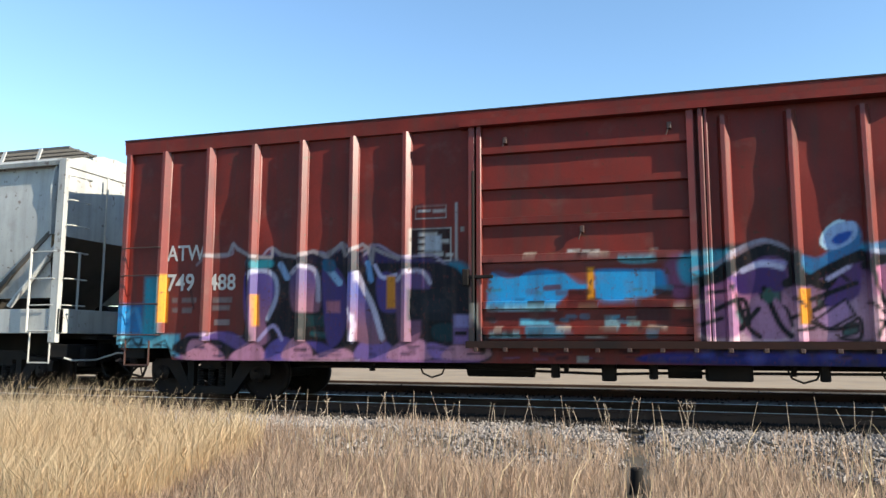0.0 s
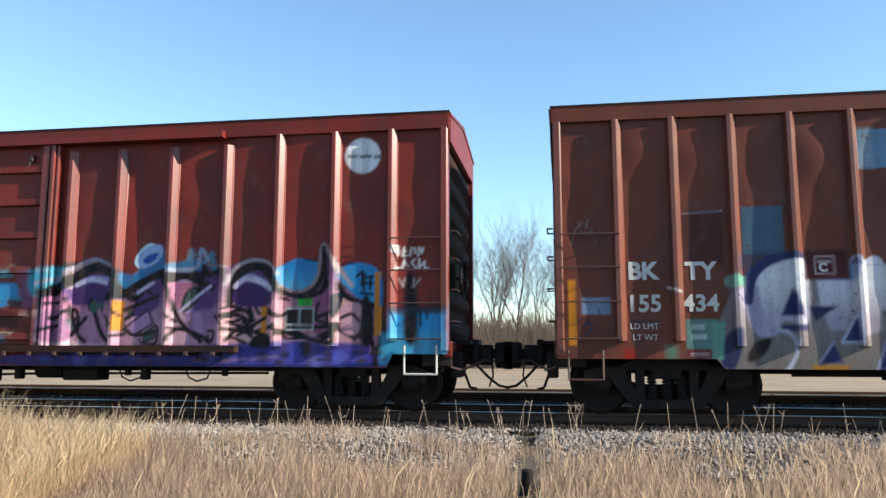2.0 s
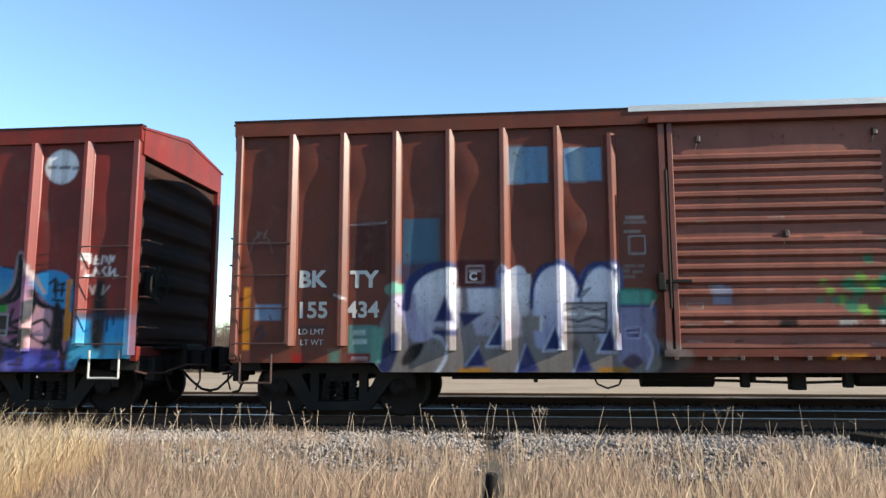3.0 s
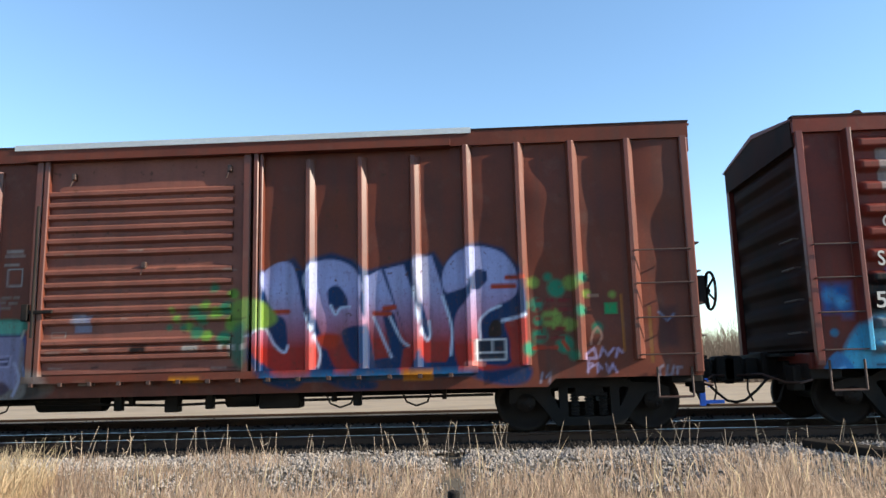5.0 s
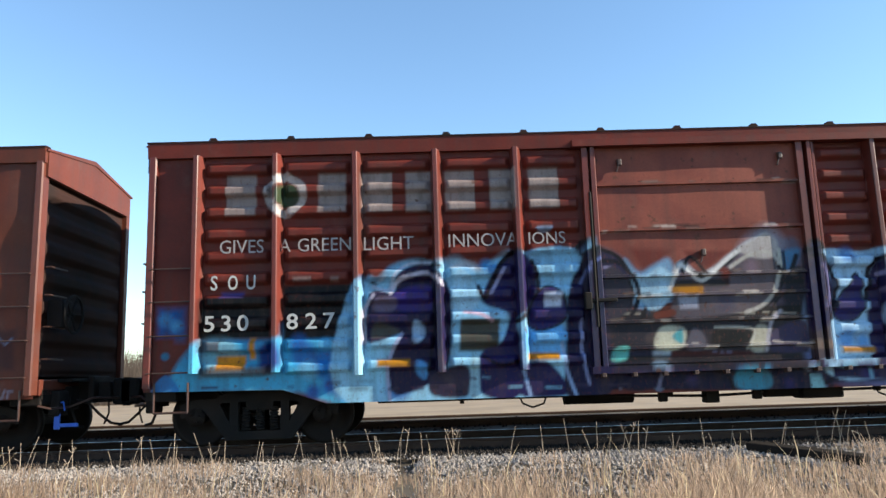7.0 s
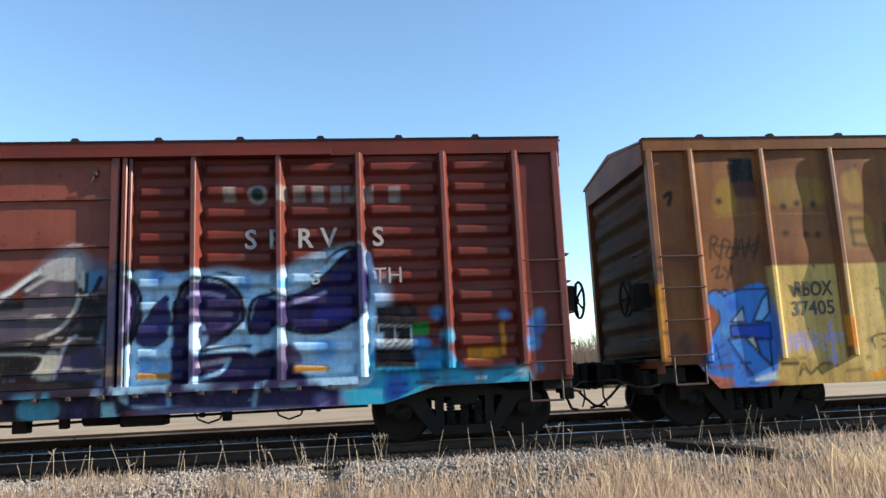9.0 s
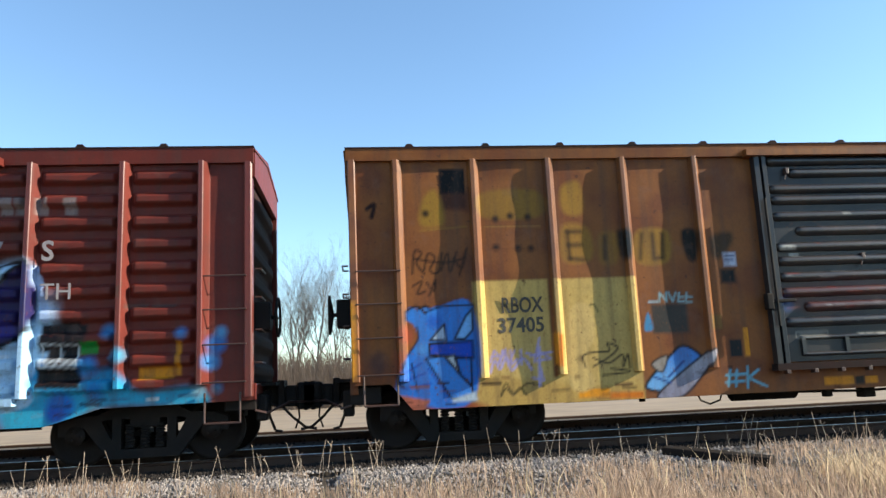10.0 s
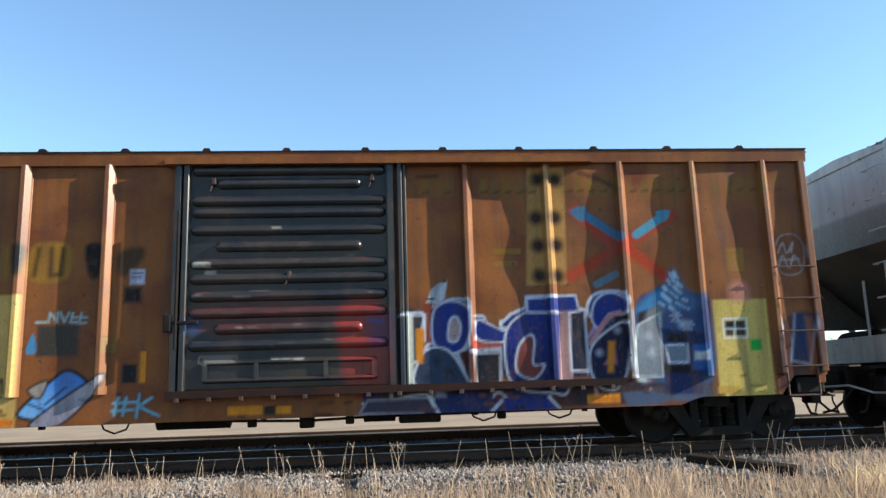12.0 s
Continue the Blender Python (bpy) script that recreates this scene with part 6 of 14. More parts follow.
    p.stroke([(4.45, 1.3), (4.62, 1.33)], 0.047, srgb('17121f'))
    p.stroke([(4.58, 1.1), (4.84, 1.23)], 0.047, srgb('17121f'))
    p.stroke([(4.79, 1.69), (4.91, 1.43), (5.05, 1.49)], 0.047, srgb('17121f'))
    p.stroke([(5.24, 1.65), (5.37, 1.62)], 0.047, srgb('17121f'))
    p.stroke([(5.26, 1.16), (5.36, 1.06), (5.62, 1.09)], 0.047, srgb('17121f'))
    p.stroke([(5.82, 1.57), (5.78, 1.35), (5.94, 1.28)], 0.047, srgb('17121f'))
    p.stroke([(6.07, 1.28), (6.32, 1.24)], 0.047, srgb('17121f'))
    p.stroke([(6.13, 1.18), (6.38, 1.05)], 0.047, srgb('17121f'))
    p.stroke([(6.33, 1.5), (6.46, 1.5)], 0.047, srgb('17121f'))
    p.stroke([(1.54, 1.59), (1.75, 1.62)], 0.047, srgb('17121f'))
    p.stroke([(1.62, 1.04), (1.82, 1.04)], 0.047, srgb('17121f'))
    p.stroke([(2.12, 1.36), (2.18, 1.23)], 0.047, srgb('17121f'))
    p.stroke([(2.58, 1.51), (2.71, 1.41)], 0.047, srgb('17121f'))
    p.stroke([(2.61, 1.1), (2.8, 1.13)], 0.047, srgb('17121f'))
    p.stroke([(2.99, 1.5), (3.28, 1.66)], 0.047, srgb('17121f'))
    p.stroke([(3.12, 1.82), (3.25, 1.69)], 0.047, srgb('17121f'))
    p.stroke([(3.44, 1.44), (3.62, 1.31)], 0.047, srgb('17121f'))
    p.stroke([(3.53, 1.22), (3.75, 1.19)], 0.047, srgb('17121f'))
    p.stroke([(3.9, 1.22), (3.96, 1.12)], 0.047, srgb('17121f'))
    p.stroke([(4.24, 1.39), (4.36, 1.27)], 0.047, srgb('17121f'))
    p.stroke([(4.46, 1.54), (4.67, 1.48)], 0.047, srgb('17121f'))
    p.stroke([(4.48, 1.09), (4.72, 1)], 0.047, srgb('17121f'))
    p.stroke([(2.41, 1.1), (2.54, 1.04)], 0.047, srgb('17121f'))
    p.stroke([(4.72, 1.27), (4.85, 1.33)], 0.047, srgb('17121f'))
    p.rect(4.95, 1.12, 5.04, 1.6, srgb('d09028'))
    p.rect(6.66, 1.1, 6.73, 2.01, srgb('d09028'))
    p.rect(5.32, 1.19, 5.75, 1.51, srgb('17181c'))
    p.frame_box(5.33, 1.19, 5.74, 1.5, 0.024, srgb('b8b8bc'))
    p.line([(5.54, 1.49), (5.53, 1.25)], 0.024, srgb('b8b8bc'))
    p.line([(5.33, 1.26), (5.74, 1.25)], 0.024, srgb('b8b8bc'))
    p.rect(5.51, 1.53, 5.72, 1.67, srgb('2fae4c'))
    p.blob([(-5.14, 2.16), (-4.94, 2.37), (-4.49, 2.23), (-3.91, 2.26), (-3.67, 2.42), (-3.55, 2.13), (-3.17, 2.4), (-2.81, 2.19), (-2.29, 2.18), (-2.01, 2.02), (-1.88, 1.35), (-1.86, 0.73), (-5.03, 0.68)], srgb('443668'), srgb('9c7ca4'), soft=0.02, sharp=True)
    p.stroke([(-5.15, 2.2), (-4.94, 2.41), (-4.66, 2.25), (-4.08, 2.32), (-3.91, 2.19), (-3.67, 2.42), (-3.55, 2.17), (-3.33, 2.28), (-3.14, 2.4), (-2.77, 2.21), (-2.29, 2.22), (-2.06, 2.06)], 0.039, srgb('a094a8'))
    p.blob([(-5.13, 1.99), (-4.91, 2.02), (-4.78, 1.77), (-4.97, 1.39), (-5.08, 1.39)], srgb('6a4c90'), edge=srgb('b4a4c4'), edge_w=0.031)
    p.blob([(-4.49, 1.43), (-4.55, 1.98), (-4.38, 2.1), (-4.11, 2.05), (-4.06, 1.76), (-4.07, 1.43)], srgb('94628a'), srgb('bc849a'), edge=srgb('b4a4c4'), edge_w=0.039)
    p.blob([(-3.96, 1.43), (-3.96, 1.84), (-3.74, 1.96), (-3.34, 2.04), (-3.22, 1.67), (-3.16, 1.43), (-3.4, 1.39)], srgb('7c5aa4'), srgb('b088ac'), soft=0.015)
    p.blob([(-3.69, 2.29), (-3.51, 2.33), (-3.49, 2.04), (-3.64, 2)], srgb('3a84a0'), soft=0.03)
    p.blob([(-3.43, 1.92), (-3.28, 1.8), (-3, 1.15), (-2.94, 1.07), (-3.34, 1.15), (-3.45, 1.43)], srgb('8c68ac'), srgb('b490b0'), soft=0.015)
    p.stroke([(-3.39, 1.96), (-3.19, 1.55), (-3, 1.15)], 0.047, srgb('b8acc4'))
    p.blob([(-3.08, 1.79), (-2.84, 1.87), (-2.82, 1.43), (-3.01, 1.35)], srgb('64468c'), soft=0.02)
    p.blob([(-2.75, 1.95), (-2.52, 2.03), (-2.3, 1.94), (-2.29, 1.74), (-2.69, 1.75)], srgb('5c3c58'), edge=srgb('b4a4c4'), edge_w=0.039)
    p.blob([(-4.81, 1.43), (-3.86, 1.41), (-3.81, 0.98), (-4.73, 1.01)], srgb('262c30'), soft=0.02, sharp=True)
    p.blob([(-4.41, 1.1), (-4.11, 1.27), (-3.88, 1.02), (-4.09, 0.94)], srgb('3a6a94'), soft=0.03)
    p.blob([(-3.55, 1.39), (-3.4, 1.35), (-3.41, 1.03), (-3.58, 1.07)], srgb('3c5048'), soft=0.015)
    p.blob([(-4.98, 0.76), (-4.67, 0.93), (-4.25, 1.04), (-3.38, 0.95), (-3.36, 0.71), (-4.98, 0.68)], srgb('b498b8'), srgb('a488b4'), soft=0.015)
    p.blob([(-3.34, 1.11), (-2.99, 1.03), (-2.79, 0.8), (-3.32, 0.75)], srgb('6c4c98'), soft=0.02)
    p.stroke([(-3.45, 1.39), (-3.35, 0.95), (-3.46, 0.71)], 0.047, srgb('17121f'))
    p.blob([(-2.79, 0.8), (-2.56, 1), (-2.23, 0.96), (-2.05, 1.04), (-1.51, 0.89), (-1.5, 0.72), (-2.78, 0.7)], srgb('a07ca8'), srgb('c4a0ac'), soft=0.015)
    p.blob([(-2.55, 0.72), (-2.46, 0.84), (-2.32, 0.84), (-2.18, 0.71)], srgb('1c1824'), soft=0.012)
    p.line([(-2.38, 1.27), (-2.38, 1.08)], 0.047, srgb('3a4c40'))
    p.line([(-2.2, 1.27), (-2.19, 1.08)], 0.047, srgb('3a4c40'))
    p.rect(-2.64, 1.29, -1.94, 1.76, srgb('2c303c'))
    p.rect(-2.91, 1.5, -2.8, 1.91, srgb('d09028'))
    p.blob([(-1.93, 1.35), (-1.77, 1.35), (-1.76, 1.16), (-1.92, 1.08)], srgb('8a6494'), soft=0.015)
    p.blob([(-5.39, 2.2), (-5.16, 2.28), (-4.94, 2.29), (-4.53, 2.24), (-4.17, 2.34), (-3.95, 2.22), (-3.71, 2.38), (-3.38, 2.3), (-3.37, 1.42), (-4.54, 1.43), (-4.75, 1.26), (-5.35, 1.2)], srgb('28203c'), srgb('3c2c58'), soft=0.02, sharp=True)
    p.blob([(-5.4, 2.03), (-5.08, 2.04), (-4.85, 1.92), (-4.83, 1.75), (-4.98, 1.3), (-5.35, 1.2)], srgb('54449a'), srgb('8a6490'), soft=0.015)
    p.stroke([(-5.38, 2.01), (-5.08, 2.04), (-4.87, 1.95), (-4.83, 1.75), (-4.91, 1.49), (-5, 1.28)], 0.047, srgb('b4a4c0'))
    p.blob([(-4.8, 1.49), (-4.77, 1.82), (-4.67, 1.95), (-4.57, 1.75), (-4.54, 1.39), (-4.75, 1.26)], srgb('64508c'), srgb('a47898'), soft=0.02)
    p.blob([(-4.84, 2.15), (-4.75, 2.16), (-4.67, 1.98), (-4.78, 1.95)], srgb('7a94c0'), soft=0.03)
    p.blob([(-4.5, 1.43), (-4.54, 1.98), (-4.41, 2.09), (-4.2, 2.07), (-4.1, 1.84), (-4.09, 1.42)], srgb('6a4668'), srgb('a06c84'), edge=srgb('b8a8b8'), edge_w=0.047)
    p.blob([(-4.01, 1.45), (-4, 1.87), (-3.91, 2.06), (-3.72, 1.86), (-3.66, 1.45)], srgb('4c4490'), srgb('8a6494'), soft=0.02)
    p.blob([(-4.02, 2.19), (-3.84, 2.09), (-3.7, 1.83), (-3.88, 1.9)], srgb('6a80b4'), soft=0.03)
    p.stroke([(-6.26, 2.36), (-5.94, 2.3), (-5.65, 2.34), (-5.65, 2.49), (-5.43, 2.35), (-5.16, 2.28), (-4.92, 2.25), (-4.92, 2.42), (-4.68, 2.28), (-4.42, 2.27), (-4.17, 2.34), (-3.99, 2.24), (-3.71, 2.44), (-3.67, 2.25)], 0.039, srgb('a08c94'))
    p.blob([(-4.54, 1.41), (-3.9, 1.41), (-3.89, 0.95), (-4.49, 0.94)], srgb('22282a'), soft=0.015, sharp=True)
    p.blob([(-4.24, 1.01), (-4.07, 1.1), (-3.93, 0.98), (-4.06, 0.91)], srgb('2c5c84'), soft=0.03)
    p.line([(-4.29, 1.36), (-4.28, 1.14)], 0.047, srgb('3c4c40'))
    p.line([(-4.16, 1.36), (-4.16, 1.14)], 0.047, srgb('3c4c40'))
    p.line([(-4.04, 1.36), (-4.03, 1.14)], 0.047, srgb('3c4c40'))
    p.blob([(-4.98, 1.36), (-4.65, 1.36), (-4.68, 1.07), (-4.9, 1.26)], srgb('1c1a20'), soft=0.02)
    p.blob([(-5.31, 1.2), (-4.9, 1.26), (-4.75, 1.01), (-4.97, 0.94), (-5.27, 1.03)], srgb('8c6ca0'), soft=0.02)
    p.blob([(-3.69, 1.42), (-3.45, 1.39), (-3.46, 1.04), (-3.65, 1.01)], srgb('242a24'), soft=0.02, sharp=True)
    p.blob([(-6.45, 1.03), (-6.17, 1.08), (-5.97, 1.06), (-6, 0.86), (-6.11, 0.68), (-6.47, 0.67)], srgb('9078a4'), srgb('b08898'), soft=0.02)
    p.blob([(-6, 0.86), (-5.89, 1.05), (-5.61, 1.03), (-5.34, 0.9), (-5.65, 0.83)], srgb('4c4094'), soft=0.02)
    p.blob([(-5.65, 0.83), (-5.3, 0.92), (-5.08, 0.87), (-5.05, 0.68), (-5.6, 0.67)], srgb('c08c94'), srgb('b08090'), soft=0.02)
    p.stroke([(-6.12, 1.03), (-5.89, 1.08), (-5.61, 1.02), (-5.34, 1), (-5.12, 0.91), (-5.05, 0.69)], 0.039, srgb('b8a4b8'))
    p.blob([(-5.92, 0.78), (-5.76, 0.8), (-5.64, 0.68), (-5.95, 0.68)], srgb('1e2024'), soft=0.015)
    p.blob([(-5, 0.94), (-4.68, 1.04), (-4.64, 0.94), (-4.96, 0.74)], srgb('4c4094'), soft=0.02)
    p.blob([(-4.74, 0.72), (-4.64, 0.91), (-4.28, 0.98), (-4.03, 0.82), (-3.45, 0.95), (-3.44, 0.67), (-4.74, 0.65)], srgb('a488b0'), srgb('b898a4'), soft=0.02)
    p.blob([(-4.38, 0.69), (-4.27, 0.82), (-4.06, 0.68)], srgb('22282a'), soft=0.015)
    p.stroke([(-4.28, 0.98), (-4.03, 0.82), (-3.99, 0.69)], 0.031, srgb('c0b0c4'))
    p.stroke([(-3.45, 1.01), (-3.46, 0.67)], 0.031, srgb('c0b0c4'))
    p.blob([(-5.22, 1.68), (-5.11, 1.68), (-5.11, 1.23), (-5.22, 1.23)], srgb('d09028'), soft=0.01, sharp=True)
    p.line([(-7.72, 0.94), (-7.5, 0.98), (-7.67, 0.84)], 0.031, srgb('14242c'))
    p.line([(-7.46, 0.98), (-7.32, 0.84), (-7.28, 0.98)], 0.031, srgb('14242c'))
    p.line([(-7.41, 0.91), (-7.19, 0.88)], 0.031, srgb('14242c'))
    p.line([(-7.04, 0.88), (-6.9, 0.89), (-6.93, 0.75)], 0.031, srgb('14242c'))
    p.line([(-6.85, 0.89), (-6.68, 0.79), (-6.65, 0.89)], 0.031, srgb('14242c'))
    p.line([(-6.81, 0.72), (-6.64, 0.72)], 0.031, srgb('14242c'))
    p.line([(-6.95, 0.71), (-6.85, 0.78)], 0.031, srgb('14242c'))
    p.blob([(-6.37, 0.71), (-6.39, 1.04), (-5.38, 1.05), (-5.31, 2.23), (-3.96, 2.12), (-2.81, 2.12), (-1.9, 2.01), (-1.63, 1.3), (-1.54, 0.73), (-2.78, 0.69)], srgb('211a2c'), soft=0.02)
    p.blob([(-6.36, 0.67), (-6.35, 0.96), (-6.0, 0.92), (-5.72, 0.68)], srgb('c48fa2'), soft=0.02)
    p.blob([(-6.15, 0.96), (-5.85, 1.1), (-5.43, 1.01), (-5.19, 0.74), (-5.52, 0.83), (-5.85, 0.98)], srgb('7a6098'), soft=0.02)
    p.blob([(-5.62, 0.68), (-5.32, 0.92), (-5.09, 0.89), (-5.02, 0.68)], srgb('bc8aa4'), soft=0.02)
    p.blob([(-4.98, 0.68), (-4.91, 0.92), (-4.61, 1.01), (-4.45, 0.69)], srgb('7a66a8'), soft=0.02)
    p.blob([(-4.7, 0.69), (-4.56, 0.97), (-4.31, 0.98), (-4.2, 0.69)], srgb('c08ea6'), soft=0.02)
    p.blob([(-4.31, 0.97), (-4.01, 0.92), (-3.8, 0.8), (-4.01, 0.73), (-4.16, 0.84)], srgb('5e4e90'), soft=0.02)
    p.blob([(-4.2, 0.69), (-3.91, 0.81), (-3.63, 0.84), (-3.51, 0.7)], srgb('c492a8'), soft=0.02)
    p.blob([(-3.48, 0.7), (-3.35, 0.97), (-3.02, 0.97), (-2.78, 0.7)], srgb('8a70a8'), soft=0.02)
    p.blob([(-2.96, 0.7), (-2.79, 0.93), (-2.42, 0.97), (-2.28, 0.71)], srgb('b88aa4'), soft=0.02)
    p.blob([(-2.33, 0.93), (-1.97, 0.85), (-1.58, 0.71), (-2.24, 0.71)], srgb('9a7ab0'), soft=0.02)
    p.blob([(-2.11, 0.71), (-1.98, 0.89), (-1.67, 0.87), (-1.49, 0.71)], srgb('c090a0'), soft=0.02)
    p.blob([(-5.2, 0.96), (-5.27, 1.96), (-4.96, 2.02), (-4.8, 1.86), (-4.82, 1.5), (-5.01, 1.28), (-4.91, 0.98)], srgb('665690'), srgb('8c6680'), soft=0.02)
    p.stroke([(-5.32, 1.94), (-5.22, 2.05), (-4.98, 2.04), (-4.83, 1.9), (-4.82, 1.63), (-4.97, 1.3)], 0.073, srgb('b0b0c4'))
    p.stroke([(-5.12, 0.97), (-4.87, 1.19), (-4.71, 0.98)], 0.062, srgb('b8a8cc'))
    p.blob([(-4.53, 1.42), (-4.58, 2.03), (-4.36, 2.12), (-4.15, 2.02), (-4.1, 1.42)], srgb('6c5a88'), srgb('946a7c'), soft=0.02)
    p.stroke([(-4.57, 2.01), (-4.46, 2.1), (-4.24, 2.08), (-4.13, 1.93), (-4.11, 1.58)], 0.071, srgb('b8b0c0'))
    p.blob([(-4.51, 1.4), (-3.95, 1.39), (-3.94, 0.95), (-4.49, 0.95)], srgb('121218'), sharp=True, soft=0.02)
    p.blob([(-4.31, 1.35), (-3.99, 1.35), (-3.99, 1.18), (-4.3, 1.18)], srgb('1f4448'), sharp=True, soft=0.02)
    p.stroke([(-4.2, 1.07), (-3.96, 1.04)], 0.079, srgb('24565c'))
    p.blob([(-3.95, 0.95), (-4.06, 2.02), (-3.86, 2.1), (-3.66, 1.84), (-3.62, 1.31), (-3.73, 0.95)], srgb('584882'), srgb('5e4a86'), soft=0.02)
    p.blob([(-3.98, 1.56), (-3.75, 1.56), (-3.74, 1.38), (-3.97, 1.39)], srgb('b57a8c'), sharp=True, soft=0.02)
    p.blob([(-3.62, 1.31), (-3.61, 1.92), (-3.42, 1.92), (-3.17, 1.31), (-2.99, 0.95), (-3.44, 0.95)], srgb('565a98'), srgb('926c7e'), soft=0.02)
    p.stroke([(-3.47, 1.97), (-3.36, 1.74), (-3.22, 1.48), (-3.05, 1.0)], 0.086, srgb('c4bccc'))
    p.stroke([(-3.53, 0.95), (-3.5, 1.23), (-3.61, 1.44)], 0.057, srgb('c8c0d4'))
    p.blob([(-3.1, 1.44), (-3.16, 1.91), (-2.9, 1.95), (-2.78, 1.48), (-2.84, 1.38)], srgb('5a4a88'), soft=0.02)
    p.stroke([(-3.19, 2.09), (-3.07, 1.91), (-2.85, 1.94)], 0.057, srgb('c4c0dc'))
    p.blob([(-2.79, 0.97), (-2.83, 1.91), (-2.67, 2.01), (-2.35, 1.98), (-2.3, 1.77), (-2.43, 1.31), (-2.49, 0.97)], srgb('6a547e'), srgb('88647a'), soft=0.02)
    p.stroke([(-2.83, 1.86), (-2.7, 1.97), (-2.44, 1.98), (-2.31, 1.81)], 0.065, srgb('b0a8b8'))
    p.blob([(-2.34, 1.26), (-1.89, 1.25), (-1.89, 0.96), (-2.33, 0.95)], srgb('131119'), sharp=True, soft=0.02)
    p.blob([(-2.26, 1.18), (-1.98, 1.2), (-1.96, 0.97), (-2.24, 0.99)], srgb('1c4048'), soft=0.02)
    p.blob([(-2.65, 1.72), (-1.96, 1.71), (-1.95, 1.25), (-2.64, 1.26)], srgb('262833'), sharp=True, soft=0.02)
    p.blob([(-2.43, 1.58), (-2.07, 1.57), (-2.07, 1.37), (-2.43, 1.37)], srgb('30323c'), sharp=True, soft=0.02)
    p.blob([(-1.95, 1.34), (-1.7, 1.33), (-1.7, 1.15), (-1.95, 1.15)], srgb('9a90b8'), sharp=True, soft=0.02)
    p.blob([(-1.95, 1.14), (-1.73, 1.14), (-1.73, 0.92), (-1.95, 0.92)], srgb('8c70a0'), sharp=True, soft=0.02)
    p.line([(-1.9, 1.07), (-1.78, 1.07)], 0.07, srgb('1a1622'))
    p.line([(-6.2, 2.32), (-5.71, 2.34), (-5.64, 2.51), (-5.55, 2.41), (-5.29, 2.28), (-4.92, 2.26), (-4.89, 2.4), (-4.77, 2.31), (-4.51, 2.26), (-4.22, 2.34), (-3.97, 2.24), (-3.73, 2.45), (-3.67, 2.26), (-3.39, 2.42), (-3.29, 2.35), (-3.24, 2.12), (-3.21, 2.35), (-3.02, 2.26), (-2.81, 2.18)], 0.055, srgb('a29a9e'))
    p.blob([(-5.26, 2.21), (-4.92, 2.22), (-4.91, 2.11), (-5.24, 2.1)], srgb('3a8a98'), soft=0.02)
    p.stroke([(-3.96, 2.07), (-3.76, 1.84)], 0.108, srgb('9ab8d4'))
    p.stroke([(-4.76, 2.14), (-4.64, 1.94)], 0.102, srgb('98b0d0'))
    p.blob([(-4.06, 2.18), (-3.87, 2.19), (-3.84, 2.03), (-4.01, 2.02)], srgb('2f6a88'), soft=0.02)
    p.stroke([(-3.3, 2.13), (-3.25, 1.87)], 0.086, srgb('7aa0c8'))
    p.line([(-6.38, 1.79), (-6.31, 1.47)], 0.033, srgb('4a2020'))
    p.stroke([(1.35, 1.9), (1.67, 1.98), (1.85, 2.11), (2.08, 2.23), (2.3, 2.27), (2.53, 2.14)], 0.056, srgb('a09aa8'))
    p.stroke([(1.4, 1.76), (1.63, 1.77), (1.86, 1.9), (2.13, 2.08), (2.31, 2.13), (2.47, 2.1), (2.63, 1.97), (2.68, 1.76)], 0.121, srgb('15121c'))
    p.blob([(1.92, 1.58), (1.91, 1.84), (2.22, 1.91), (2.48, 1.83), (2.46, 1.62), (2.15, 1.58)], srgb('583a76'), soft=0.02)
    p.stroke([(1.98, 1.88), (2.22, 1.96), (2.46, 1.91)], 0.073, srgb('cfc8dc'))
    p.blob([(1.45, 1.05), (1.46, 1.43), (1.74, 1.49), (1.9, 1.26), (1.89, 1.03)], srgb('a27898'), soft=0.02)
    p.blob([(1.99, 1.03), (2.06, 1.38), (2.37, 1.51), (2.51, 1.03)], srgb('b58aa4'), soft=0.02)
    p.stroke([(1.62, 1.37), (1.97, 1.5), (2.03, 1.2)], 0.064, srgb('15121c'))
    p.stroke([(1.88, 1.51), (2.02, 1.15), (2.15, 1.02)], 0.064, srgb('15121c'))
    p.stroke([(2.23, 1.64), (2.39, 1.2), (2.52, 1.03)], 0.072, srgb('15121c'))
    p.stroke([(2.15, 1.38), (1.93, 1.12)], 0.063, srgb('15121c'))
    p.stroke([(1.45, 1.18), (1.7, 1.26)], 0.055, srgb('15121c'))
    p.blob([(2.2, 1.55), (2.29, 1.65), (2.35, 1.51), (2.26, 1.45)], srgb('4a6a60'), soft=0.02)
    p.stroke([(2.5, 1.7), (2.7, 1.78), (2.95, 1.67), (3.16, 1.94), (3.4, 2.02)], 0.117, srgb('15121c'))
    p.blob([(2.95, 1.5), (3.3, 1.75), (3.32, 1.54), (3.04, 1.38)], srgb('6a4a86'), soft=0.02)
    p.blob([(2.81, 1.23), (3.17, 1.49), (3.27, 1.29), (2.96, 1.11)], srgb('b590b4'), sharp=True, edge=srgb('15121c'), edge_w=0.03, soft=0.02)
    p.stroke([(2.78, 1.49), (3.3, 1.69)], 0.062, srgb('15121c'))
    p.stroke([(2.78, 1.2), (2.98, 1.11), (3.28, 1.16)], 0.053, srgb('15121c'))
    p.stroke([(2.99, 1.75), (3.22, 1.89)], 0.053, srgb('d0c4dc'))
    p.stroke([(3.42, 1.91), (3.73, 1.99), (3.99, 1.9), (4.17, 1.82)], 0.113, srgb('15121c'))
    p.blob([(3.48, 1.54), (3.49, 1.83), (3.69, 1.87), (3.65, 1.58)], srgb('b87e9c'), soft=0.02)
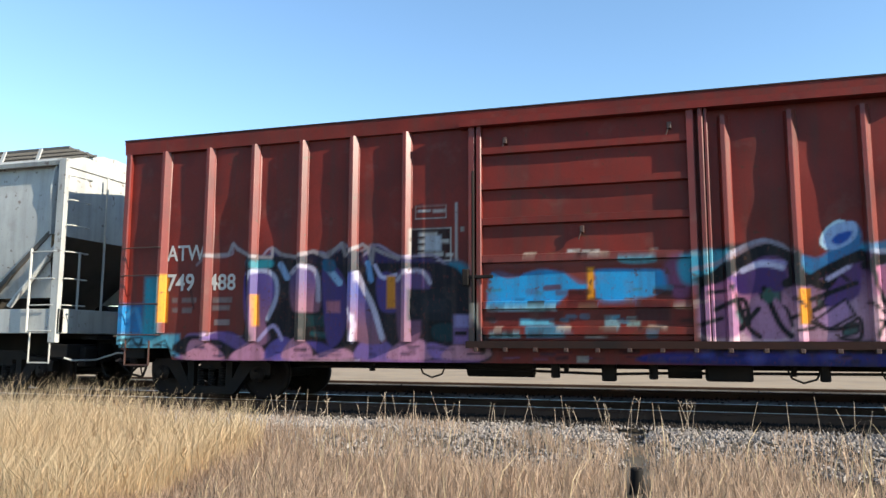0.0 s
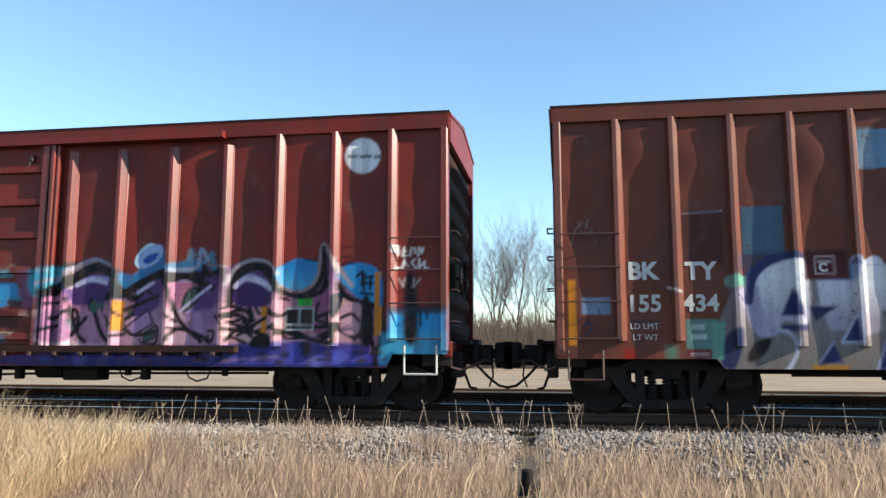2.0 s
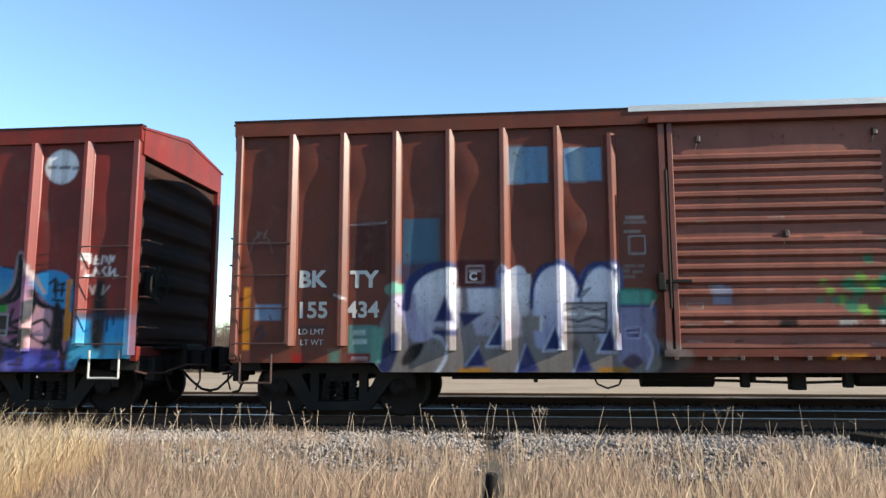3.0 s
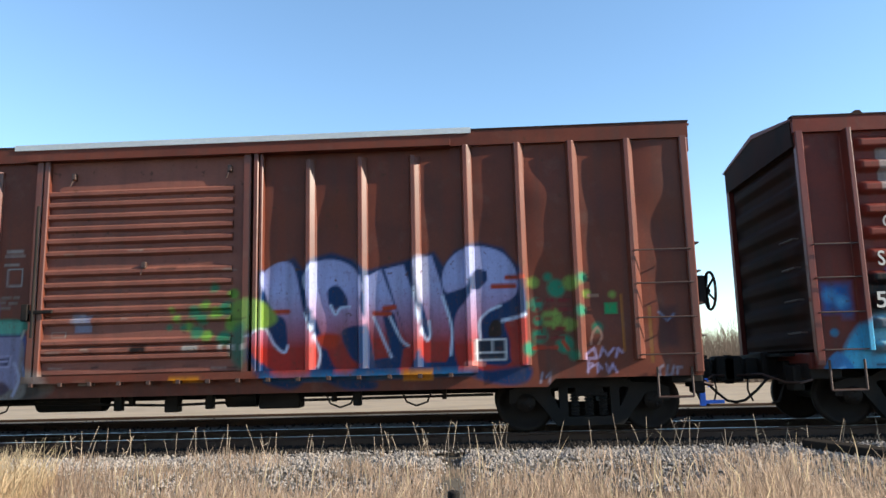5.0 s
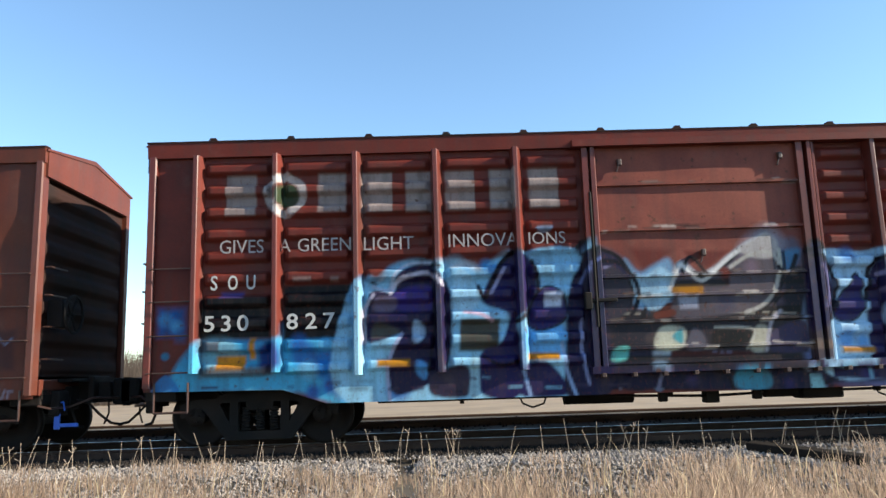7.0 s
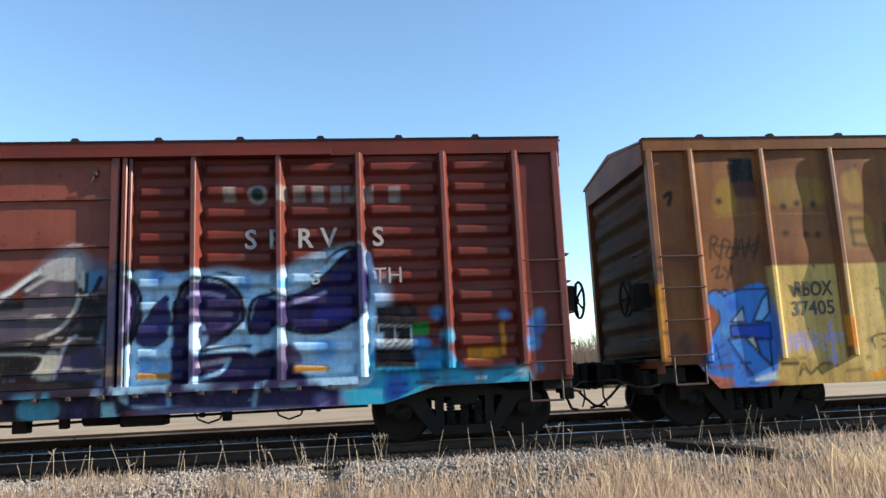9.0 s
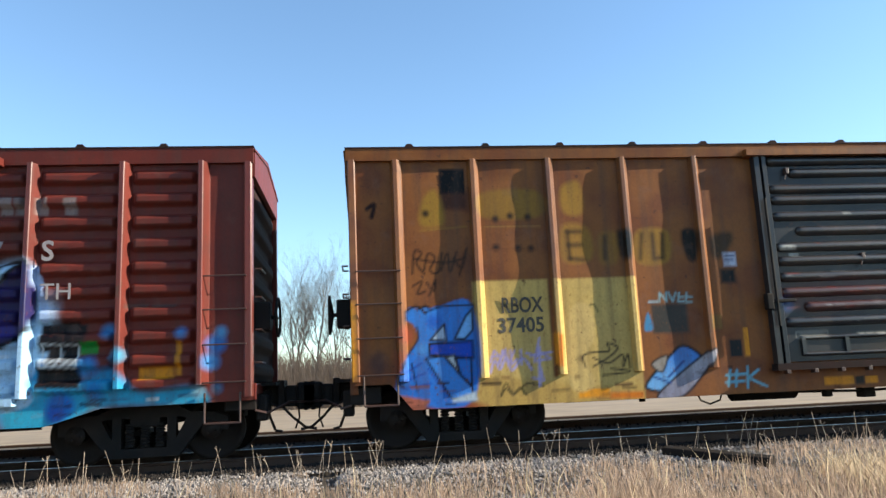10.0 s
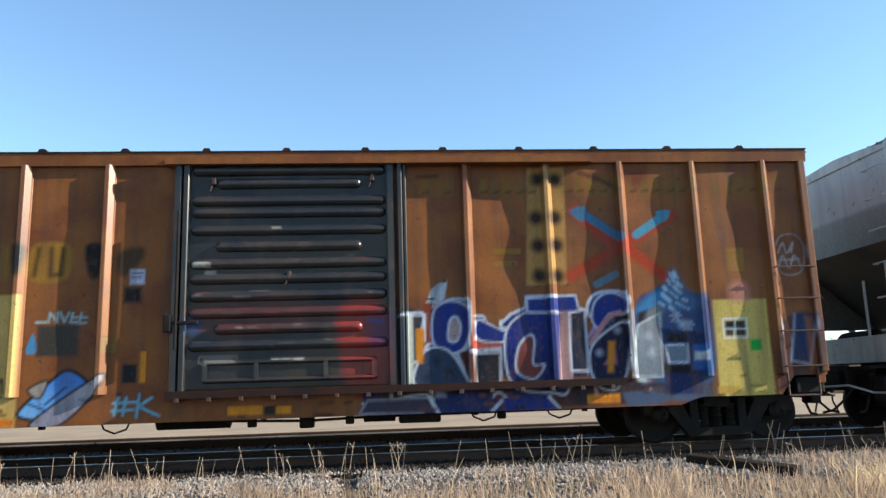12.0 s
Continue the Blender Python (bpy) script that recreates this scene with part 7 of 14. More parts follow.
    p.blob([(3.7, 1.54), (3.77, 1.76), (3.99, 1.84), (4.03, 1.7), (3.8, 1.47)], srgb('15121c'), soft=0.02)
    p.blob([(3.75, 1.62), (3.86, 1.81), (3.95, 1.7), (3.8, 1.49)], srgb('5a7068'), soft=0.02)
    p.blob([(3.74, 1.29), (3.99, 1.45), (4.12, 1.12), (3.96, 1.04)], srgb('b08cb0'), soft=0.02)
    p.stroke([(3.45, 1.94), (3.65, 1.37), (4.02, 1.03)], 0.07, srgb('15121c'))
    p.stroke([(4.16, 1.84), (3.92, 1.66), (3.69, 1.47)], 0.042, srgb('d0c4dc'))
    p.stroke([(3.49, 1.03), (3.65, 1.21), (4.0, 1.11), (4.17, 1.02)], 0.06, srgb('15121c'))
    p.stroke([(4.41, 1.85), (4.53, 2.1), (4.78, 2.21), (5.03, 2.18), (5.2, 2.0)], 0.051, srgb('a8a2a8'))
    p.stroke([(4.45, 1.59), (4.54, 1.92), (4.7, 2.08), (4.95, 2.12), (5.12, 1.99), (5.17, 1.79)], 0.117, srgb('15121c'))
    p.blob([(4.55, 1.55), (4.54, 1.79), (4.79, 1.87), (5.04, 1.77), (5.04, 1.54)], srgb('523470'), soft=0.02)
    p.stroke([(4.54, 1.83), (4.7, 1.94), (4.95, 1.88), (5.08, 1.79)], 0.075, srgb('d4cce0'))
    p.stroke([(4.33, 1.39), (4.66, 1.48), (4.8, 1.35)], 0.059, srgb('15121c'))
    p.stroke([(4.5, 1.28), (4.75, 1.23), (5.01, 1.36)], 0.058, srgb('15121c'))
    p.stroke([(4.42, 1.03), (4.62, 1.2), (5.01, 1.11)], 0.058, srgb('15121c'))
    p.blob([(4.79, 0.95), (4.87, 1.11), (5.08, 1.12), (5.09, 0.93)], srgb('16161c'), soft=0.02)
    p.stroke([(4.66, 1.36), (4.81, 1.16)], 0.05, srgb('15121c'))
    p.stroke([(5.16, 1.82), (5.32, 1.72), (5.56, 1.67), (5.81, 1.71), (5.97, 1.87)], 0.074, srgb('15121c'))
    p.stroke([(5.08, 1.47), (5.24, 1.39), (5.34, 1.43)], 0.057, srgb('15121c'))
    p.stroke([(5.12, 1.22), (5.32, 1.15), (5.8, 1.03), (6.05, 0.99)], 0.065, srgb('15121c'))
    p.stroke([(5.96, 1.35), (6.08, 1.02)], 0.063, srgb('15121c'))
    p.stroke([(6.16, 1.26), (6.35, 1.12), (6.52, 1.07)], 0.063, srgb('15121c'))
    p.stroke([(5.85, 1.1), (6.12, 1.23)], 0.055, srgb('15121c'))
    p.blob([(6.16, 1.51), (6.45, 1.54), (6.41, 1.13), (6.18, 1.18)], srgb('c8a0ac'), soft=0.02)
    p.stroke([(6.16, 1.35), (6.32, 1.41), (6.43, 1.31)], 0.047, srgb('15121c'))
    p.stroke([(5.89, 2.37), (5.91, 1.91), (5.85, 1.73)], 0.072, srgb('15121c'))
    p.stroke([(5.95, 2.34), (6.13, 2.06), (6.32, 1.82)], 0.056, srgb('a89a9c'))
    p.blob([(6.5, 1.66), (6.63, 1.5), (6.64, 1.01), (6.46, 1.02)], srgb('1a1620'), soft=0.02)
    p.disc(1.49, 0.82, 0.083, srgb('5a68b8'), soft=0.05, alpha=0.7)
    p.disc(2.09, 0.78, 0.108, srgb('6a6cb8'), soft=0.05, alpha=0.7)
    p.disc(2.97, 0.81, 0.105, srgb('5a60b0'), soft=0.05, alpha=0.7)
    p.disc(4.17, 0.83, 0.117, srgb('6468b4'), soft=0.05, alpha=0.7)
    p.disc(2.53, 0.87, 0.071, srgb('8a8cc8'), soft=0.05, alpha=0.7)
    p.disc(3.54, 0.75, 0.077, srgb('3a3480'), soft=0.05, alpha=0.7)
    p.disc(5.48, 0.87, 0.112, srgb('5a60b4'), soft=0.05, alpha=0.7)
    p.disc(6.15, 0.79, 0.109, srgb('6c72c0'), soft=0.05, alpha=0.7)
    p.disc(5.0, 0.79, 0.098, srgb('2c2850'), soft=0.05, alpha=0.7)
    p.disc(5.8, 0.73, 0.079, srgb('8084c8'), soft=0.05, alpha=0.7)
    p.blob([(-5.24, 1.68), (-5.13, 1.68), (-5.11, 1.19), (-5.21, 1.19)], srgb('d8962c'), sharp=True, soft=0.02)
    p.blob([(-3.0, 1.93), (-2.86, 1.92), (-2.85, 1.44), (-2.99, 1.44)], srgb('d8962c'), sharp=True, soft=0.02)
    scuffs(p, 21, -1.5, 1.35, (2.16, 2.1, 1.5, 1.42, 1.12), 70, ('d0c0b0', '3a1a14', '8a6a58', '20161a'), 0.035)
    scuffs(p, 22, -1.5, 1.3, (1.25, 1.05, 1.65), 40, ('4a8aa0', '30201e', '6a3028'), 0.07)
    scuffs(p, 23, -6.4, 7.4, (0.74, 0.82), 70, ('2a2138', '7a5c84', '3a3050'), 0.05)
    return p


def signs_a(car):
    lettering('ATW', -6.86, 2.26, 0.252, car, M_WHITE, wide=0.85, bold=0.004)
    lettering('749', -6.84, 1.77, 0.268, car, M_WHITE, wide=0.92, bold=0.006)
    lettering('488', -6.06, 1.77, 0.252, car, M_WHITE, wide=0.92, bold=0.006)


def paint_b(x0, x1):
    p = Paint()
    p.blob([(-5.69, 0.69), (-5.76, 0.95), (-5.38, 1.1), (-4.55, 1.1), (-1.7, 1.07), (-1.72, 0.62), (-5.31, 0.65)], srgb('8a807c'), srgb('756b68'), soft=0.05, alpha=0.9)
    p.blob([(-5.09, 0.69), (-3.66, 0.76), (-2.32, 0.67), (-2.32, 0.59), (-5.09, 0.61)], srgb('a8742c'), soft=0.03, alpha=0.6)
    p.blob([(-5.3, 1.41), (-5.26, 1.87), (-4.99, 2.11), (-4.68, 2.17), (-4.45, 2.09), (-4.51, 1.4), (-4.67, 0.8), (-4.86, 0.69), (-5.24, 0.8)], srgb('2c3c78'), soft=0.02)
    p.blob([(-5.19, 1.41), (-5.11, 1.87), (-4.83, 2.08), (-4.57, 2.05), (-4.62, 1.4), (-4.71, 0.91), (-4.93, 1.1)], srgb('d6d4de'), srgb('aaa8b2'), edge=srgb('a8acc4'), edge_w=0.031)
    p.blob([(-4.5, 1.86), (-3.93, 1.85), (-3.95, 1.25), (-4.18, 0.95), (-4.48, 1.18)], srgb('d2d0da'), srgb('a6a4ae'))
    p.blob([(-4.85, 1.33), (-4.69, 1.79), (-4.62, 1.37)], srgb('35458a'))
    p.blob([(-4.37, 0.8), (-4.22, 1.01), (-4.07, 0.76)], srgb('3a4482'), edge=srgb('b8bcd0'), edge_w=0.031)
    p.blob([(-3.7, 0.68), (-3.54, 1.09), (-3.37, 0.72)], srgb('3a4482'), edge=srgb('9aa0c0'), edge_w=0.024)
    p.blob([(-2.92, 0.68), (-2.76, 1.01), (-2.58, 0.67)], srgb('3a4482'), edge=srgb('9aa0c0'), edge_w=0.024)
    p.blob([(-2.28, 0.71), (-2.12, 0.93), (-1.86, 0.7)], srgb('5a5f98'), alpha=0.8)
    p.blob([(-3.84, 1.17), (-3.77, 2.01), (-3.51, 2.03), (-3.56, 1.17)], srgb('d8d6e0'), srgb('a6a4b0'))
    p.blob([(-4.07, 1.02), (-3.93, 2.01), (-3.79, 2.01), (-3.84, 1.02)], srgb('6a6e98'), edge=srgb('b8bcd0'), edge_w=0.024)
    p.blob([(-3.47, 1.09), (-3.4, 1.92), (-3.16, 2.14), (-2.94, 2.13), (-2.92, 1.69), (-3.05, 1.09)], srgb('d6d4de'), srgb('acaab4'), edge=srgb('5c608e'), edge_w=0.055)
    p.blob([(-2.81, 1.61), (-2.71, 2.03), (-2.44, 2.14), (-2.22, 2.06), (-2.25, 1.38), (-2.46, 1.01), (-2.75, 1.16)], srgb('d2d2dc'), srgb('a8a6b0'), edge=srgb('5c608e'), edge_w=0.055)
    p.blob([(-2.29, 1.38), (-2.24, 1.68), (-1.86, 1.6), (-1.77, 1.07), (-1.86, 0.77), (-2.24, 0.85)], srgb('9a98ac'), srgb('86848e'), alpha=0.9)
    p.blob([(-2.8, 1.8), (-2.68, 1.92), (-2.54, 1.72), (-2.73, 1.69)], srgb('3c7a8c'), alpha=0.8)
    p.blob([(-5.27, 1.1), (-4.93, 1.18), (-4.97, 0.8), (-5.24, 0.76)], srgb('1d1c20'), soft=0.04)
    p.blob([(-4.5, 1.55), (-4.32, 1.52), (-4.09, 1.4), (-4.32, 1.25), (-4.51, 1.33)], srgb('5a5a70'), alpha=0.8)
    p.blob([(-5.69, 0.8), (-5.57, 1.18), (-5.38, 1.41), (-5.39, 0.72)], srgb('3a4e80'), soft=0.05, alpha=0.7)
    p.line([(-3.95, 1.02), (-3.83, 0.98)], 0.039, srgb('c4c8d8'))
    p.line([(-2.46, 0.97), (-2.27, 1)], 0.039, srgb('c4c8d8'))
    p.rect(-5.26, 2.16, -4.72, 2.82, srgb('587488'))
    p.blob([(-5.27, 2.18), (-4.72, 2.21), (-4.72, 2.09), (-5.27, 1.95)], srgb('44506a'), alpha=0.7, soft=0.05)
    p.rect(-3.72, 3.3, -3.18, 3.83, srgb('7898b4'))
    p.rect(-3.72, 3.31, -3.55, 3.83, srgb('9aaab4'), soft=0.05, alpha=0.8)
    p.rect(-2.96, 3.31, -2.43, 3.8, srgb('7898b4'))
    p.rect(-2.85, 3.31, -2.68, 3.79, srgb('a4b0b4'), soft=0.05, alpha=0.7)
    p.rect(-6.02, 2.03, -5.5, 2.78, srgb('4a1a1a'), alpha=0.7)
    p.rect(-4.49, 1.84, -3.95, 2.21, srgb('5a1a1c'))
    p.frame_box(-4.38, 1.89, -4.13, 2.15, 0.024, srgb('b8a0a0'))
    p.rect(-4.34, 2.08, -4.19, 2.12, srgb('c8c4c0'), alpha=0.8)
    p.rect(-7.4, 1.38, -7.01, 1.61, srgb('8a9cb4'))
    p.rect(-7.58, 0.96, -7.47, 1.86, srgb('d09028'))
    p.rect(-6.03, 0.8, -5.61, 1.31, srgb('6a8a84'))
    p.rect(-6.03, 0.8, -5.7, 0.91, srgb('7a2026'))
    p.rect(-5.96, 1.17, -5.78, 1.24, srgb('b8c4c0'), alpha=0.8)
    p.rect(-5.96, 1.04, -5.76, 1.11, srgb('b8c4c0'), alpha=0.8)
    p.rect(-5.98, 0.83, -5.75, 0.86, srgb('b8b0b0'), alpha=0.8)
    p.blob([(-5.49, 1.87), (-5.31, 1.9), (-5.3, 1.71), (-5.49, 1.75)], srgb('8ab0a4'), alpha=0.9)
    p.rect(-5.45, 0.72, -5.31, 1.72, srgb('7a7a94'), soft=0.04, alpha=0.7)
    p.rect(-6.84, 0.76, -6.67, 0.91, srgb('a02a24'), soft=0.04)
    p.rect(-6.61, 0.72, -6.45, 0.76, srgb('d0d0d0'))
    p.rect(-6.3, 0.76, -6.15, 0.95, srgb('6a8478'), soft=0.05)
    p.rect(-3.6, 1.22, -3.33, 1.45, srgb('7a7270'))
    p.rect(-3.58, 1.24, -3.46, 1.42, srgb('98908c'), soft=0.03)
    p.rect(-3, 1.21, -2.39, 1.6, srgb('807c8c'))
    p.line([(-2.98, 1.54), (-2.66, 1.57)], 0.016, srgb('4a4652'))
    p.line([(-2.92, 1.5), (-2.62, 1.51)], 0.016, srgb('4a4652'))
    p.line([(-2.86, 1.46), (-2.57, 1.46)], 0.016, srgb('4a4652'))
    p.line([(-2.8, 1.42), (-2.53, 1.41)], 0.016, srgb('4a4652'))
    p.line([(-2.74, 1.39), (-2.49, 1.35)], 0.016, srgb('4a4652'))
    p.line([(-2.68, 1.35), (-2.44, 1.3)], 0.016, srgb('4a4652'))
    p.rect(-2.13, 2.75, -1.88, 2.8, srgb('b0a8a4'), alpha=0.8)
    p.rect(-2.15, 2.69, -1.85, 2.72, srgb('a8a09c'), alpha=0.8)
    p.frame_box(-2.09, 2.27, -1.87, 2.51, 0.024, srgb('a8a4a4'))
    p.rect(-2.16, 2.56, -1.93, 2.6, srgb('a8a09c'), alpha=0.8)
    p.rect(-2.17, 2.08, -2.02, 2.12, srgb('8a807c'), alpha=0.8)
    p.rect(-1.99, 2.08, -1.89, 2.12, srgb('8a807c'), alpha=0.8)
    p.rect(-2.18, 2.01, -2.09, 2.05, srgb('8a807c'), alpha=0.8)
    p.rect(-2.06, 2, -1.92, 2.04, srgb('8a807c'), alpha=0.8)
    p.rect(-2.18, 1.93, -2.02, 1.97, srgb('8a807c'), alpha=0.8)
    p.frame_box(-2.14, 1.13, -1.94, 1.27, 0.031, srgb('1c2248'))
    p.blob([(-2.21, 1.76), (-1.81, 1.77), (-1.81, 1.6), (-2.2, 1.61)], srgb('6a9a8c'), alpha=0.8)
    p.rect(-5.51, 2.76, -5.5, 2.79, srgb('c8c8c8'))
    p.line([(-6.02, 2.75), (-5.5, 2.77)], 0.016, srgb('a8a4a4'))
    p.line([(-7.52, 2.36), (-7.47, 2.56), (-7.36, 2.67), (-7.24, 2.56), (-7.18, 2.36)], 0.016, srgb('8a7a76'))
    p.line([(-7.42, 2.68), (-7.39, 2.59)], 0.024, srgb('8a7a76'))
    p.line([(-7.28, 2.7), (-7.32, 2.59)], 0.024, srgb('8a7a76'))
    p.line([(-7.4, 2.52), (-7.26, 2.52)], 0.016, srgb('8a7a76'))
    p.line([(-6.24, 1.74), (-6.07, 1.67)], 0.031, srgb('c8c8cc'))
    p.rect(-6.75, 1.24, -6.36, 1.31, srgb('5a4442'), alpha=0.8)
    p.stroke([(-7.37, 1.22), (-7.3, 1.28), (-7.27, 1.18), (-7.35, 1.1)], 0.031, srgb('3a4a66'))
    p.blob([(1.64, 2.35), (2.12, 2.55), (2.25, 2.37), (2.4, 2.54), (2.66, 2.61), (2.98, 2.49), (3.15, 2.33), (3.73, 2.46), (4.13, 2.57), (4.26, 2.37), (4.42, 2.58), (4.75, 2.69), (5.1, 2.59), (5.33, 2.29), (5.39, 1.82), (5.4, 1.01), (5.33, 0.8), (4.98, 0.74), (4.7, 0.82), (3.65, 0.86), (3.16, 0.81), (2.6, 0.82), (1.71, 0.81), (1.5, 1.14), (1.51, 1.49), (1.66, 1.67)], srgb('17406c'), soft=0.03, sharp=True)
    p.blob([(1.67, 2.32), (2.08, 2.47), (2.27, 1.75), (2.5, 1.18), (2.42, 0.97), (2.07, 0.91), (1.79, 0.99), (1.54, 1.24), (1.51, 1.46), (1.73, 1.56), (1.85, 1.3), (2.01, 1.21), (2.04, 1.3), (2, 1.66), (1.81, 1.81)], srgb('a8acd2'), srgb('a83c34'), soft=0.015)
    p.stroke([(1.52, 1.46), (1.71, 1.55), (1.85, 1.32), (1.99, 1.21), (2.04, 1.3)], 0.031, srgb('c8d4e8'))
    p.stroke([(2.27, 1.75), (2.42, 1.43), (2.5, 1.18), (2.47, 1)], 0.031, srgb('c8d4e8'))
    p.blob([(2.29, 2.37), (2.47, 2.49), (2.73, 2.5), (2.97, 2.38), (3.11, 2.12), (3.06, 1.87), (3.14, 1.58), (2.94, 1.55), (2.8, 1.45), (2.92, 1.13), (3.06, 0.99), (2.74, 0.96), (2.58, 1.28), (2.45, 1.64), (2.31, 1.97)], srgb('a8acd2'), srgb('a83c34'), soft=0.015)
    p.stroke([(2.28, 2.11), (2.27, 2.29), (2.4, 2.43)], 0.031, srgb('c8d4e8'))
    p.blob([(2.6, 2.05), (2.68, 2.13), (2.78, 2.11), (2.88, 1.95), (2.88, 1.84), (2.72, 1.79), (2.63, 1.85)], srgb('17406c'), soft=0.012)
    p.stroke([(2.92, 1.82), (2.79, 1.81), (2.72, 1.72), (2.65, 1.85)], 0.031, srgb('c8d4e8'))
    p.blob([(2.44, 1.39), (2.58, 1.46), (2.79, 1.42), (2.75, 1.28), (2.57, 1.25)], srgb('b8482c'), soft=0.03)
    p.blob([(3.15, 2.24), (3.37, 2.34), (3.74, 1.28), (3.67, 1.25), (3.55, 1.71), (3.45, 1.79), (3.37, 1.75), (3.5, 1.11), (3.27, 1.08), (3.17, 1.62)], srgb('a8acd2'), srgb('a83c34'), soft=0.012, sharp=True)
    p.blob([(3.42, 2.34), (3.69, 2.4), (3.9, 1.7), (3.93, 1.45), (4.03, 1.34), (4.06, 1.41), (3.8, 2.45), (4.09, 2.52), (4.21, 2.12), (4.32, 1.58), (4.35, 1.19), (4.26, 1.02), (3.98, 1.03), (3.88, 1.2), (3.76, 0.93), (3.62, 0.93), (3.67, 1.21), (3.74, 1.26)], srgb('a8acd2'), srgb('a83c34'), soft=0.012, sharp=True)
    p.stroke([(3.25, 1.69), (3.39, 1.36), (3.5, 1.11)], 0.031, srgb('c8d4e8'))
    p.stroke([(3.48, 1.68), (3.64, 1.35), (3.74, 1.26)], 0.031, srgb('c8d4e8'))
    p.stroke([(3.81, 2.06), (3.9, 1.59), (3.99, 1.34), (4.05, 1.39), (4.04, 1.59)], 0.031, srgb('c8d4e8'))
    p.stroke([(4.23, 1.94), (4.35, 1.5), (4.33, 1.12)], 0.031, srgb('c8d4e8'))
    p.blob([(3.82, 2.44), (4.02, 2.48), (4.03, 2.05), (3.91, 1.88)], srgb('b8b4c4'), soft=0.04, alpha=0.7)
    p.blob([(4.23, 2.15), (4.3, 2.4), (4.52, 2.59), (4.81, 2.62), (5.09, 2.52), (5.26, 2.29), (5.29, 2), (5.15, 1.83), (4.9, 1.7), (4.76, 1.52), (4.77, 1.35), (4.71, 1.03), (5.06, 0.95), (5.21, 1.05), (5.36, 1.15), (5.35, 0.97), (5.05, 0.85), (4.64, 0.93), (4.43, 0.97), (4.38, 1.33), (4.42, 1.68), (4.63, 1.96), (4.56, 2.03), (4.31, 1.97)], srgb('a8acd2'), srgb('a83c34'), soft=0.012)
    p.blob([(4.65, 2.24), (4.74, 2.31), (4.86, 2.27), (4.87, 2.14), (4.74, 2.01), (4.63, 2.01), (4.31, 1.95), (4.29, 1.97), (4.56, 2.05)], srgb('17406c'), soft=0.012, sharp=True)
    p.blob([(4.77, 1.38), (4.78, 1.59), (4.97, 1.77), (5.27, 1.9), (5.35, 2.04), (5.39, 1.64), (5.32, 1.61), (5.13, 1.55), (5.05, 1.34)], srgb('17406c'), soft=0.02)
    p.blob([(5.1, 1.55), (5.37, 1.64), (5.41, 1.36), (5.38, 0.97), (5.17, 1.02), (5.15, 1.3)], srgb('a83c34'), srgb('b04438'), soft=0.015)
    p.blob([(4.86, 1.36), (4.9, 1.55), (5, 1.59), (5.04, 1.51), (5.03, 1.36)], srgb('3a2a24'), soft=0.012)
    p.stroke([(4.75, 1.31), (4.74, 1.56), (4.86, 1.7), (5.04, 1.78)], 0.031, srgb('c8d4e8'))
    p.stroke([(5.06, 1.57), (5.21, 1.6), (5.37, 1.64)], 0.047, srgb('c8d4e8'))
    p.line([(1.56, 1.81), (1.72, 1.81)], 0.071, srgb('b04a2c'), soft=0.012)
    p.line([(1.79, 1.78), (2.04, 1.78)], 0.071, srgb('b04a2c'), soft=0.012)
    p.line([(3.27, 1.72), (3.48, 1.71)], 0.071, srgb('b04a2c'), soft=0.012)
    p.line([(3.41, 1.79), (3.55, 1.8)], 0.071, srgb('b04a2c'), soft=0.012)
    p.line([(4.94, 2.05), (5.24, 2.05)], 0.071, srgb('b04a2c'), soft=0.012)
    p.line([(5.14, 2.17), (5.36, 2.17)], 0.071, srgb('b04a2c'), soft=0.012)
    p.blob([(1.68, 0.92), (3.09, 0.92), (4.6, 0.92), (4.63, 0.83), (3.09, 0.79), (1.71, 0.8)], srgb('2a6a94'), soft=0.02, sharp=True, alpha=0.9)
    p.blob([(1.82, 0.92), (2.25, 0.92), (2.39, 0.87), (1.96, 0.86)], srgb('a85c50'), soft=0.02)
    p.blob([(3.62, 0.9), (3.9, 0.94), (3.86, 0.87)], srgb('a85c50'), soft=0.02)
    p.blob([(3.11, 0.81), (3.3, 0.75), (3.22, 0.67), (2.87, 0.68), (2.6, 0.82)], srgb('17406c'), soft=0.03)
    p.blob([(1.71, 0.81), (2.24, 0.8), (2.06, 0.7)], srgb('17406c'), soft=0.03)
    p.blob([(4.63, 0.83), (5.38, 0.94), (5.37, 0.73), (5.05, 0.69)], srgb('17406c'), soft=0.03)
    p.blob([(-4.59, 1.04), (-3.89, 1.16), (-2.21, 1.14), (-1.73, 1.02), (-1.73, 0.64), (-4.58, 0.65)], srgb('57504e'), srgb('4c4440'), soft=0.04)
    p.blob([(-4.41, 1.83), (-3.95, 1.83), (-3.95, 1.54), (-4.06, 1.17), (-4.38, 1.17), (-4.43, 1.61)], srgb('8f9cc4'), srgb('6c74a0'), soft=0.012)
    p.blob([(-4.43, 1.51), (-4.14, 1.51), (-4.39, 1.36)], srgb('3a3c58'), soft=0.02)
    p.blob([(-4.11, 1.06), (-4.05, 1.35), (-3.95, 1.54), (-3.88, 1.06)], srgb('232c5c'), edge=srgb('98a0c4'), edge_w=0.024, sharp=True)
    p.blob([(-3.92, 2.01), (-3.5, 2.01), (-3.47, 1.59), (-3.58, 1.22), (-3.78, 1.04), (-3.92, 1.6)], srgb('98a4c8'), srgb('767a98'), soft=0.012, sharp=True)
